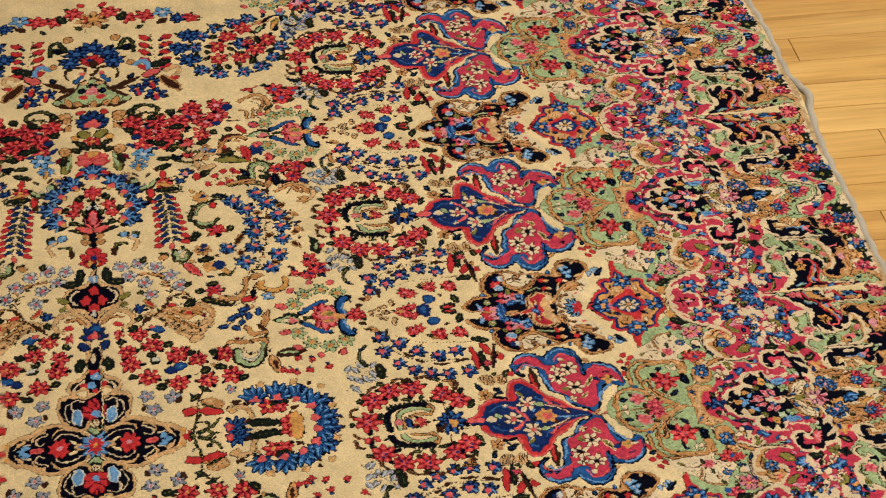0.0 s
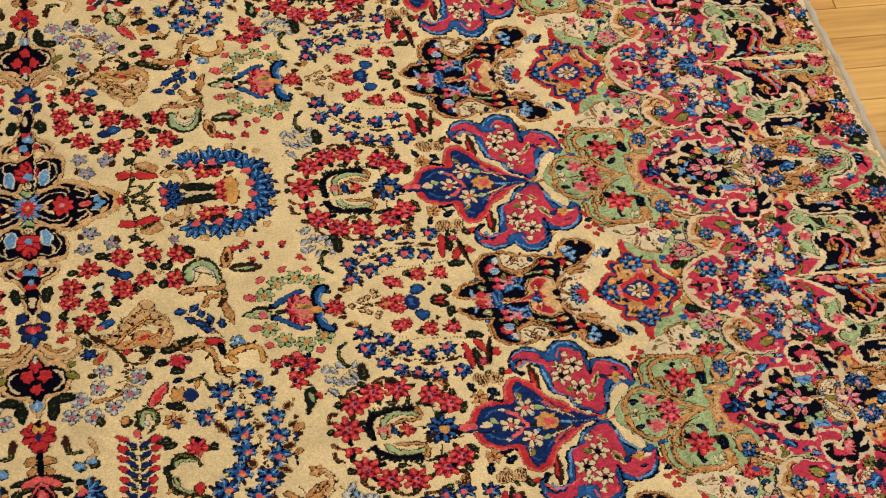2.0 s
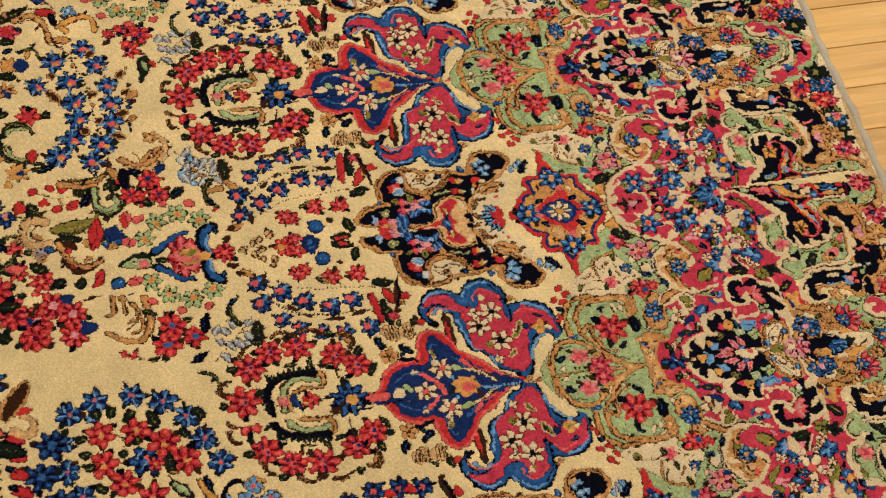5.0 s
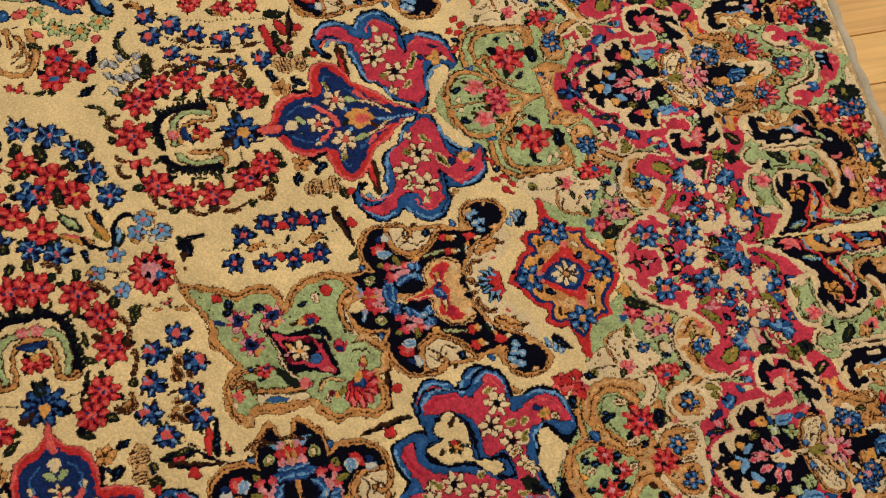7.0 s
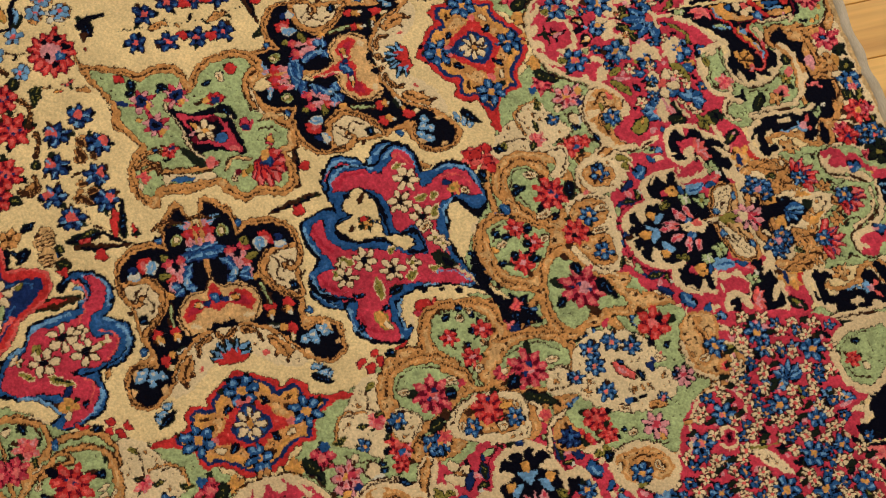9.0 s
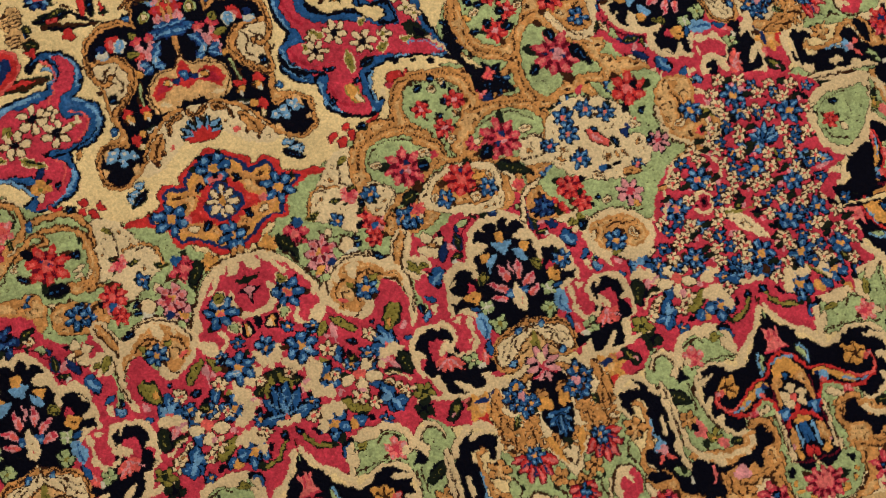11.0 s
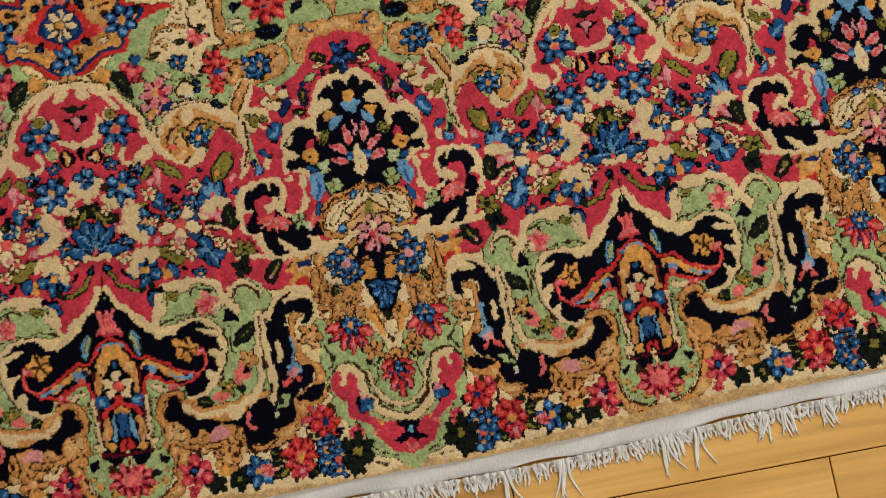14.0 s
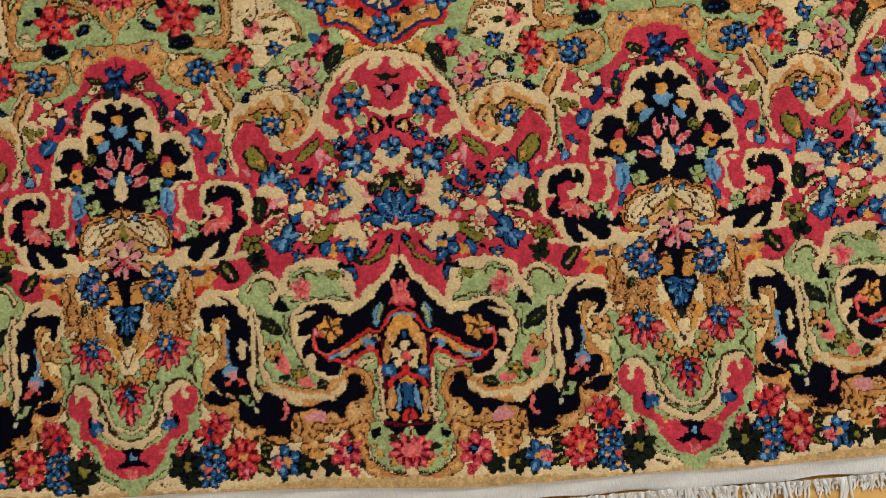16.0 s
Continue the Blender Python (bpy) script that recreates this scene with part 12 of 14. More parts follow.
    dot("V", 2.4, -46, -297)
    dot("V", 1.9, -50, -303)
    dot("P", 2.4, -45, -303)
    flower("R", "s", 8, 16.1, -129, -304)
    dot("V", 2.4, -128, -300)
    dot("V", 1.9, -132, -306)
    dot("P", 2.4, -127, -306)
    leaf("K", 8.6, -66, -313, -57, -303, "g")
    leaf("g", 8.1, -58, -319, -31, -335, "K")
    leaf("K", 7.5, -119, -305, -109, -306, "g")
    leaf("g", 8.4, -141, -333, -127, -324, "K")
    leaf("K", 7.2, -17, -319, -9, -311, "B")
    dot("B", 3.8, -13, -315)
    flower("B", "b", 5, 6.9, -163, -317, "K")
    leaf("K", 5.6, -175, -323, -169, -320, "g")
    leaf("C", 5.2, -157, -296, -147, -295, "N")
    leaf("C", 5.8, -30, -297, -19, -297, "N")
    flower("s", "R", 5, 6.0, -130, -339)
    shape("C", -120, -327, -109, -317, -95, -311, -76, -312, -60, -320, -58, -337, -62, -354, -77, -357, -116, -347, -124, -338)
    shape("T", -115, -330, -103, -319, -79, -318, -65, -328, -66, -345, -88, -347, -110, -341)
    line("N", 0.9, 0.9, -122, -331, -110, -317, -94, -310, -74, -311, -59, -319, -57, -338)
    flower("S", "s", 7, 14.0, -89, -325)
    dot("V", 2.4, -87, -317)
    flower("B", "b", 6, 7.4, -106, -337, "K")
    flower("B", "b", 6, 7.4, -70, -337, "K")
    leaf("C", 5.6, -116, -338, -111, -332, "N")
    leaf("C", 6.1, -86, -340, -77, -344, "N")
    leaf("O", 5.7, -79, -327, -69, -325)
    leaf("C", 5.2, -66, -323, -64, -332, "N")
    line("N", 0.9, 0.9, -84, -334, -76, -333, -78, -340)
    flower("B", "b", 6, 9.5, 16, -291, "K")
    flower("B", "b", 6, 9.0, 18, -309, "K")
    flower("B", "b", 6, 8.0, 15, -332, "K")
    flower("B", "b", 6, 6.8, 37, -299, "K")
    leaf("K", 6.8, -8, -279, 4, -286, "g")
    leaf("C", 5.8, 0, -317, 7, -324)
    flower("s", "P", 5, 7.2, 27, -317)
    leaf("r", 3.8, -49, -340, -44, -339)
    flower("s", "R", 5, 4.8, -45, -341)
    leaf("K", 7.8, -37, -247, -38, -236)
    leaf("K", 7.8, -37, -247, -27, -237)
    leaf("K", 7.8, -37, -247, -22, -265)
    leaf("K", 7.8, -37, -247, -51, -256)
    leaf("K", 7.8, -37, -247, -47, -267)
    leaf("K", 7.8, -37, -247, -28, -251)
    flower("s", "R", 4, 5.0, -39, -244)
    leaf("V", 6.3, -51, -266, -44, -260)
    group("corner_lobes", "0")
    shape("T", -24, -143, -18, -124, -7, -114, 11, -113, 25, -120, 27, -134, 39, -133, 41, -150, 44, -168, 28, -185, 20, -200, 40, -226, 60, -257, 54, -275, 25, -270, 0, -285, -14, -275, -20, -257, -21, -238, -41, -229, -53, -214, -55, -190, -48, -167, -36, -159, -19, -160)
    shape("G", -12, -133, -5, -123, 11, -122, 19, -136, 38, -143, 39, -161, 24, -169, 8, -172, -4, -160, -12, -146)
    shape("G", -44, -185, -41, -170, -22, -167, -4, -178, 9, -187, 5, -197, -11, -215, -24, -222, -37, -215, -43, -202)
    shape("G", -4, -221, 7, -209, 18, -216, 30, -228, 44, -247, 53, -267, 27, -264, 3, -276, -9, -263, -10, -240)
    shape("C", 29, -112, 46, -111, 48, -124, 41, -137, 31, -141, 23, -136, 33, -129, 34, -119)
    shape("C", 35, -160, 52, -160, 70, -168, 68, -190, 64, -216, 52, -236, 34, -229, 22, -209, 23, -190, 28, -170)
    shape("T", 33, -171, 49, -164, 66, -173, 58, -187, 50, -191, 58, -203, 56, -225, 40, -225, 30, -210, 25, -196)
    shape("C", 52, -134, 64, -125, 86, -136, 81, -160, 62, -163, 50, -152)
    shape("T", 54, -140, 65, -134, 82, -143, 74, -156, 59, -154)
    line("N", 1.1, 1.0, -21, -141, -15, -126, -5, -117, 11, -116, 23, -124, 26, -137)
    line("N", 1.1, 1.0, -11, -138, -4, -126, 10, -126, 17, -137)
    line("N", 1.1, 1.0, 29, -114, 44, -114, 44, -125, 36, -136)
    line("N", 1.1, 1.0, -52, -188, -45, -169, -34, -163, -19, -163, -4, -175, 12, -184)
    line("N", 1.1, 1.0, -41, -185, -37, -173, -22, -170)
    line("N", 1.1, 1.0, -49, -202, -42, -220, -26, -228)
    line("N", 1.1, 1.0, -12, -229, -8, -215, 2, -204, 14, -202)
    line("N", 1.1, 1.0, -12, -240, -15, -258, -8, -274)
    line("N", 1.1, 1.0, 25, -185, 22, -197, 27, -211, 40, -227, 53, -235)
    line("N", 1.1, 1.0, 32, -168, 49, -163, 65, -167)
    line("N", 1.1, 1.0, -11, -149, -7, -162, 2, -174)
    line("N", 1.1, 1.0, -5, -150, 0, -162)
    line("c", 3.1, 2.5, 30, -171, 24, -189, 25, -206, 37, -227, 53, -238)
    line("c", 2.6, 2.1, 47, -151, 49, -138, 62, -127, 77, -127)
    flower("S", "s", 8, 15.3, 22, -153)
    dot("V", 2.6, 21, -151)
    dot("V", 2.0, 25, -156)
    leaf("K", 8.8, 41, -144, 36, -161, "g")
    leaf("K", 5.6, -13, -146, 3, -141, "g")
    leaf("K", 4.8, -10, -139, -2, -139)
    leaf("K", 6.0, 14, -177, 23, -169)
    leaf("C", 5.7, 3, -132, 15, -131, "N")
    leaf("C", 6.0, 2, -172, 16, -168, "N")
    leaf("B", 7.8, -24, -153, -18, -162, "K")
    flower("S", "P", 6, 8.9, -19, -177)
    flower("S", "P", 6, 8.4, -7, -193)
    flower("S", "P", 6, 10.1, -22, -209)
    leaf("K", 6.4, -40, -180, -32, -177, "g")
    leaf("K", 6.4, -33, -183, -24, -183, "g")
    leaf("K", 6.4, -16, -190, -10, -196, "g")
    leaf("K", 6.4, -30, -202, -23, -200, "g")
    leaf("K", 6.4, -15, -209, -6, -206, "g")
    leaf("K", 6.3, -42, -206, -35, -204, "g")
    leaf("K", 6.4, -12, -179, -4, -180, "g")
    leaf("C", 5.5, -38, -189, -29, -189, "N")
    leaf("O", 4.7, -43, -189, -39, -196)
    leaf("C", 6.0, -1, -191, 8, -191, "N")
    flower("R", "s", 8, 19.2, 21, -242)
    dot("P", 5.0, 22, -242)
    dot("V", 2.0, 19, -239)
    dot("V", 2.0, 25, -245)
    dot("V", 2.0, 12, -240)
    leaf("K", 8.5, 34, -236, 46, -258, "g")
    leaf("K", 5.5, 33, -248, 41, -240)
    leaf("K", 6.8, 18, -219, 24, -229, "g")
    leaf("K", 6.3, -6, -255, 4, -247, "g")
    leaf("N", 6.0, 11, -208, 18, -217)
    leaf("R", 5.4, 24, -279, 32, -275)
    flower("S", "s", 7, 12.0, 31, -192)
    dot("K", 3.0, 29, -195)
    flower("B", "b", 6, 8.1, 47, -179, "K")
    flower("B", "b", 5, 7.5, 48, -214, "K")
    flower("B", "b", 5, 7.8, 68, -143, "K")
    leaf("K", 5.3, 66, -137, 72, -132)
    leaf("C", 5.6, 45, -196, 59, -195, "N")
    leaf("C", 5.7, 54, -175, 67, -176, "N")
    leaf("r", 4.4, 47, -159, 55, -159)
    line("N", 1.0, 1.0, 50, -191, 55, -198, 49, -206)
    line("N", 1.0, 1.0, 37, -215, 43, -221, 51, -224)
    line("N", 1.0, 1.0, 64, -139, 69, -149, 77, -150)
    group("corner_scroll", "0")
    shape("G", -23, -340, 11, -325, 75, -322, 99, -346, 73, -363, 51, -398, 5, -386, -27, -352)
    shape("C", -2, -291, 25, -283, 54, -297, 55, -322, 68, -329, 69, -347, 43, -359, 11, -353, -9, -339, -14, -318)
    shape("R", 133, -293, 221, -319, 204, -350, 210, -378, 226, -390, 201, -401, 191, -417, 212, -454, 202, -468, 181, -464, 164, -470, 146, -460, 123, -462, 103, -449, 81, -451, 59, -437, 43, -424, 51, -401, 63, -375, 80, -360, 102, -355, 124, -354, 141, -332)
    shape("T", 86, -303, 99, -286, 121, -292, 117, -319, 133, -334, 122, -346, 97, -343, 88, -330)
    line("c", 3.8, 3.3, 84, -310, 87, -333, 101, -345, 120, -347, 134, -338, 130, -323, 119, -317)
    line("N", 1.0, 1.0, 81, -314, 84, -335, 100, -347, 121, -350)
    line("N", 1.0, 1.0, 102, -300, 106, -312, 99, -325)
    leaf("C", 4.9, 95, -329, 107, -323, "N")
    leaf("C", 4.5, 122, -329, 123, -339, "N")
    flower("B", "b", 6, 8.4, 112, -319, "K")
    flower("s", "S", 5, 4.2, 114, -338)
    shape("c", 205, -345, 217, -332, 237, -326, 266, -332, 243, -392, 225, -391, 208, -378, 206, -363)
    shape("G", 212, -347, 221, -337, 240, -334, 263, -338, 253, -364, 232, -383, 216, -377, 212, -363)
    flower("S", "s", 5, 6.8, 223, -358)
    line("N", 1.0, 1.0, 213, -352, 224, -340, 243, -337)
    leaf("K", 4.9, 227, -341, 235, -346, "g")
    line("N", 0.9, 0.9, 214, -363, 220, -374, 231, -376)
    leaf("C", 4.1, 229, -363, 235, -370, "N")
    shape("K", 220, -400, 234, -389, 249, -388, 234, -429, 219, -423, 207, -422, 202, -415, 219, -413)
    line("c", 3.8, 2.8, 68, -375, 81, -362, 98, -355, 112, -358, 118, -369, 117, -379)
    line("c", 2.9, 2.4, 199, -401, 191, -415, 203, -433, 212, -454)
    leaf("c", 6.5, 210, -377, 228, -391)
    flower("B", "b", 6, 9.6, 97, -377, "K")
    dot("r", 1.9, 97, -377)
    leaf("Y", 3.6, 102, -366, 107, -363, "g")
    line("c", 3.3, 2.8, 87, -394, 94, -388, 102, -393, 102, -402, 94, -407, 87, -402)
    dot("M", 4.2, 95, -397)
    dot("K", 2.4, 95, -397)
    flower("B", "b", 6, 10.3, 71, -397, "K")
    dot("r", 2.3, 71, -397)
    leaf("B", 6.8, 110, -396, 116, -388, "K")
    line("c", 3.7, 2.3, 56, -409, 66, -419, 73, -416, 73, -408)
    line("c", 3.3, 2.3, 57, -403, 65, -391, 66, -381)
    leaf("T", 4.4, 63, -378, 72, -375, "N")
    shape("C", 103, -406, 118, -409, 132, -428, 138, -441, 125, -433, 110, -418)
    line("g", 3.8, 2.3, 103, -412, 103, -425, 95, -434)
    line("Y", 3.3, 1.9, 111, -410, 128, -412, 147, -408)
    leaf("g", 4.8, 118, -409, 127, -406, "K")
    leaf("K", 4.0, 129, -417, 142, -414)
    leaf("Y", 5.3, 169, -382, 168, -369, "g")
    leaf("g", 4.9, 131, -359, 136, -371, "K")
    line("g", 2.4, 1.4, 119, -351, 130, -360, 135, -371)
    flower("B", "b", 7, 9.3, 151, -316, "K")
    flower("B", "b", 6, 7.6, 152, -331, "K")
    flower("B", "b", 6, 10.2, 192, -341, "K")
    flower("B", "b", 6, 8.8, 146, -381, "K")
    flower("B", "b", 5, 7.9, 173, -399, "K")
    flower("B", "b", 5, 7.9, 185, -426, "K")
    flower("B", "b", 6, 10.8, 159, -428, "K")
    flower("B", "b", 5, 9.1, 192, -460, "K")
    flower("B", "b", 7, 12.3, 125, -451, "K")
    flower("B", "b", 6, 11.5, 158, -459, "K")
    flower("B", "b", 6, 9.0, 73, -440, "K")
    flower("B", "b", 6, 7.3, -32, -410, "K")
    leaf("B", 6.1, 163, -363, 151, -351, "K")
    leaf("b", 2.4, 164, -361, 151, -351)
    leaf("B", 6.1, 163, -363, 159, -345, "K")
    leaf("b", 2.4, 164, -361, 159, -345)
    leaf("B", 6.1, 163, -363, 168, -345, "K")
    leaf("b", 2.4, 164, -361, 168, -345)
    leaf("B", 6.1, 163, -363, 175, -349, "K")
    leaf("b", 2.4, 164, -361, 175, -349)
    leaf("B", 6.1, 163, -363, 179, -356, "K")
    leaf("b", 2.4, 164, -361, 179, -356)
    flower("C", "s", 4, 4.2, 158, -334)
    flower("C", "s", 4, 4.2, 165, -333)
    flower("C", "s", 4, 4.2, 135, -387)
    flower("C", "s", 4, 4.2, 142, -392)
    flower("C", "s", 4, 4.2, 148, -395)
    flower("C", "s", 4, 4.2, 153, -406)
    flower("C", "s", 4, 4.2, 159, -406)
    flower("C", "s", 4, 4.2, 181, -410)
    flower("C", "s", 4, 4.1, 187, -439)
    flower("C", "s", 4, 4.2, 127, -384)
    flower("C", "s", 4, 4.2, 187, -328)
    flower("C", "s", 4, 4.1, 174, -438)
    flower("C", "s", 4, 4.1, 107, -440)
    flower("C", "s", 4, 4.1, 144, -445)
    flower("C", "s", 4, 4.1, 172, -461)
    flower("C", "s", 4, 4.1, 87, -441)
    flower("C", "s", 4, 4.2, 145, -346)
    flower("C", "s", 4, 4.2, 193, -365)
    leaf("K", 4.5, 141, -332, 146, -339, "g")
    leaf("K", 4.5, 160, -378, 166, -385, "g")
    leaf("K", 4.5, 184, -390, 192, -388, "g")
    leaf("K", 4.4, 168, -445, 174, -452, "g")
    leaf("K", 4.4, 162, -409, 164, -416, "g")
    leaf("K", 4.4, 181, -452, 188, -448, "g")
    leaf("K", 4.4, 122, -397, 128, -404, "g")
    leaf("K", 4.4, 149, -430, 140, -433, "g")
    leaf("K", 4.4, 195, -423, 203, -431, "g")
    leaf("K", 4.4, 62, -424, 54, -428, "g")
    leaf("K", 4.5, 130, -347, 138, -341, "g")
    leaf("K", 4.4, 194, -443, 201, -451, "g")
    leaf("K", 4.5, 204, -329, 211, -336, "g")
    flower("b", "P", 5, 4.6, 144, -362, "B")
    flower("b", "P", 5, 4.6, 190, -381, "B")
    flower("b", "P", 5, 4.6, 205, -388, "B")
    flower("b", "P", 5, 4.6, 154, -364, "B")
    flower("b", "P", 5, 4.6, 179, -389, "B")
    flower("b", "P", 5, 4.5, 86, -416, "B")
    leaf("P", 3.7, 158, -311, 165, -318)
    leaf("P", 3.6, 156, -397, 166, -398)
    leaf("P", 3.6, 105, -430, 114, -426)
    leaf("P", 3.6, 197, -394, 209, -392)
    leaf("P", 3.6, 108, -383, 114, -381)
    flower("B", "b", 6, 7.9, 8, -297, "K")
    dot("r", 1.7, 8, -297)
    flower("B", "b", 6, 7.5, 27, -294, "K")
    dot("r", 1.7, 27, -294)
    flower("B", "b", 6, 7.5, 43, -302, "K")
    dot("r", 1.7, 43, -302)
    flower("B", "b", 6, 7.5, 8, -311, "K")
    dot("r", 1.7, 8, -311)
    flower("B", "b", 6, 7.5, 10, -335, "K")
    dot("r", 1.6, 10, -335)
    flower("B", "b", 6, 5.0, 54, -351, "K")
    dot("r", 1.7, 54, -351)
    flower("B", "b", 6, 5.8, -11, -317, "K")
    dot("r", 1.7, -11, -317)
    leaf("s", 8.1, 23, -311, 37, -331, "N")
    leaf("P", 3.2, 26, -316, 33, -326)
    leaf("K", 4.8, 40, -323, 45, -333, "g")
    leaf("V", 4.8, 52, -318, 54, -327, "K")
    leaf("K", 4.8, 26, -310, 34, -314)
    flower("P", "R", 7, 9.2, 77, -337, "K")
    flower("P", "R", 7, 10.3, 40, -372, "K")
    leaf("O", 4.4, 40, -380, 44, -386)
    leaf("K", 5.6, 67, -336, 75, -332)
    flower("S", "s", 7, 10.7, -6, -355)
    flower("S", "s", 6, 8.2, 0, -370)
    leaf("K", 5.2, 10, -371, 17, -367)
    leaf("K", 4.4, 23, -347, 34, -348)
    dot("B", 3.3, 25, -347)
    leaf("K", 3.6, 33, -345, 41, -346)
    leaf("C", 6.0, 15, -349, 25, -355, "N")
    leaf("T", 6.4, 40, -353, 56, -357, "N")
    leaf("C", 5.2, 15, -374, 25, -372, "N")
    leaf("C", 4.9, 59, -313, 67, -321, "N")
    leaf("K", 4.9, 70, -306, 75, -310, "g")
    shape("c", -8, -390, 5, -383, 25, -382, 41, -392, 48, -406, 42, -422, 26, -428, 11, -419, 1, -420, -8, -409)
    shape("T", -2, -392, 11, -387, 28, -388, 39, -397, 42, -409, 35, -417, 19, -415, 5, -413, -2, -404)
    flower("B", "b", 6, 8.2, 15, -408, "K")
    leaf("C", 4.7, 28, -401, 35, -410, "N")
    line("N", 0.9, 0.9, -5, -388, 9, -382, 27, -382, 43, -390)
    line("N", 0.9, 0.9, 11, -396, 21, -393, 30, -397)
    leaf("K", 6.7, -10, -390, -1, -385, "g")
    leaf("Y", 4.3, 9, -417, 16, -416, "g")
    leaf("C", 4.3, -4, -402, 3, -396, "N")
    flower("C", "s", 5, 5.1, 143, -300)
    leaf("K", 2.9, 146, -303, 148, -306)
    leaf("g", 4.1, 146, -304, 156, -301, "K")
    dot("P", 1.7, 153, -307)
    flower("C", "s", 5, 5.1, 160, -304)
    leaf("K", 2.9, 164, -307, 165, -311)
    flower("B", "b", 5, 4.7, 169, -312, "K")
    flower("C", "s", 5, 5.1, 183, -315)
    leaf("K", 2.9, 187, -318, 189, -322)
    leaf("g", 4.1, 190, -316, 200, -313, "K")
    dot("P", 1.7, 196, -319)
    flower("C", "s", 5, 5.1, 201, -319)
    leaf("K", 2.9, 205, -322, 207, -326)
    flower("B", "b", 5, 4.7, 214, -324, "K")
    flower("C", "s", 5, 5.1, 134, -310)
    leaf("K", 2.9, 138, -313, 139, -317)
    leaf("g", 4.1, 158, -319, 168, -317, "K")
    dot("P", 1.7, 165, -322)
    flower("C", "s", 5, 5.1, 171, -319)
    leaf("K", 2.9, 175, -322, 177, -326)
    flower("B", "b", 5, 4.7, 186, -322, "K")
    flower("C", "s", 5, 5.1, 191, -327)
    leaf("K", 2.9, 194, -330, 196, -333)
    leaf("g", 4.1, 198, -331, 208, -328, "K")
    dot("P", 1.7, 204, -334)
    flower("C", "s", 5, 5.1, 135, -321)
    leaf("K", 2.9, 139, -325, 140, -328)
    flower("B", "b", 5, 4.7, 176, -335, "K")
    flower("C", "s", 5, 5.1, 208, -343)
    leaf("K", 2.9, 212, -347, 214, -350)
    leaf("g", 4.1, 117, -327, 127, -325, "K")
    dot("P", 1.7, 124, -330)
    flower("C", "s", 5, 5.1, 137, -331)
    leaf("K", 2.9, 141, -334, 142, -338)
    flower("B", "b", 5, 4.6, 165, -337, "K")
    flower("C", "s", 5, 5.1, 174, -341)
    leaf("K", 2.9, 178, -344, 180, -347)
    leaf("g", 4.1, 113, -339, 123, -336, "K")
    dot("P", 1.7, 120, -342)
    flower("C", "s", 5, 5.0, 124, -338)
    leaf("K", 2.8, 128, -341, 129, -344)
    flower("B", "b", 5, 4.6, 136, -341, "K")
    flower("C", "s", 5, 5.0, 145, -347)
    leaf("K", 2.8, 148, -350, 150, -354)
    leaf("g", 4.1, 151, -347, 161, -344, "K")
    dot("P", 1.7, 157, -350)
    flower("C", "s", 5, 5.1, 181, -355)
    leaf("K", 2.9, 185, -358, 187, -362)
    flower("B", "b", 5, 4.6, 191, -359, "K")
    flower("C", "s", 5, 5.1, 200, -362)
    leaf("K", 2.9, 204, -366, 206, -369)
    leaf("g", 4.0, 104, -347, 114, -345, "K")
    dot("P", 1.7, 111, -350)
    flower("C", "s", 5, 5.0, 118, -349)
    leaf("K", 2.8, 122, -352, 124, -356)
    flower("B", "b", 5, 4.6, 126, -353, "K")
    flower("C", "s", 5, 5.0, 142, -352)
    leaf("K", 2.8, 146, -355, 147, -359)
    leaf("g", 4.1, 146, -361, 155, -359, "K")
    dot("P", 1.7, 152, -365)
    flower("C", "s", 5, 5.1, 182, -367)
    leaf("K", 2.8, 186, -371, 187, -374)
    flower("B", "b", 5, 4.6, 188, -366, "K")
    flower("C", "s", 5, 5.0, 101, -354)
    leaf("K", 2.8, 105, -357, 107, -361)
    leaf("g", 4.0, 107, -356, 117, -354, "K")
    dot("P", 1.7, 114, -360)
    flower("C", "s", 5, 5.0, 121, -358)
    leaf("K", 2.8, 125, -362, 126, -365)
    flower("B", "b", 5, 4.6, 132, -364, "K")
    flower("C", "s", 5, 5.0, 140, -365)
    leaf("K", 2.8, 144, -368, 145, -372)
    leaf("g", 4.0, 143, -366, 153, -363, "K")
    dot("P", 1.7, 150, -369)
    flower("C", "s", 5, 5.0, 161, -371)
    leaf("K", 2.8, 165, -374, 167, -378)
    flower("B", "b", 5, 4.6, 173, -375, "K")
    flower("C", "s", 5, 5.0, 179, -376)
    leaf("K", 2.8, 183, -379, 185, -382)
    leaf("g", 4.1, 188, -382, 198, -379, "K")
    dot("P", 1.7, 194, -385)
    flower("C", "s", 5, 5.0, 198, -384)
    leaf("K", 2.8, 202, -387, 204, -390)
    flower("B", "b", 5, 4.6, 89, -361, "K")
    flower("C", "s", 5, 5.0, 104, -363)
    leaf("K", 2.8, 108, -366, 110, -369)
    leaf("g", 4.0, 103, -368, 113, -366, "K")
    dot("P", 1.7, 109, -372)
    flower("C", "s", 5, 5.0, 123, -371)
    leaf("K", 2.8, 127, -374, 129, -378)
    flower("B", "b", 5, 4.6, 130, -375, "K")
    flower("C", "s", 5, 5.0, 160, -383)
    leaf("K", 2.8, 164, -387, 166, -390)
    leaf("g", 4.0, 166, -388, 176, -385, "K")
    dot("P", 1.7, 173, -391)
    flower("C", "s", 5, 5.0, 180, -389)
    leaf("K", 2.8, 184, -393, 185, -396)
    flower("B", "b", 5, 4.6, 192, -388, "K")
    flower("C", "s", 5, 5.0, 81, -371)
    leaf("K", 2.8, 85, -374, 87, -377)
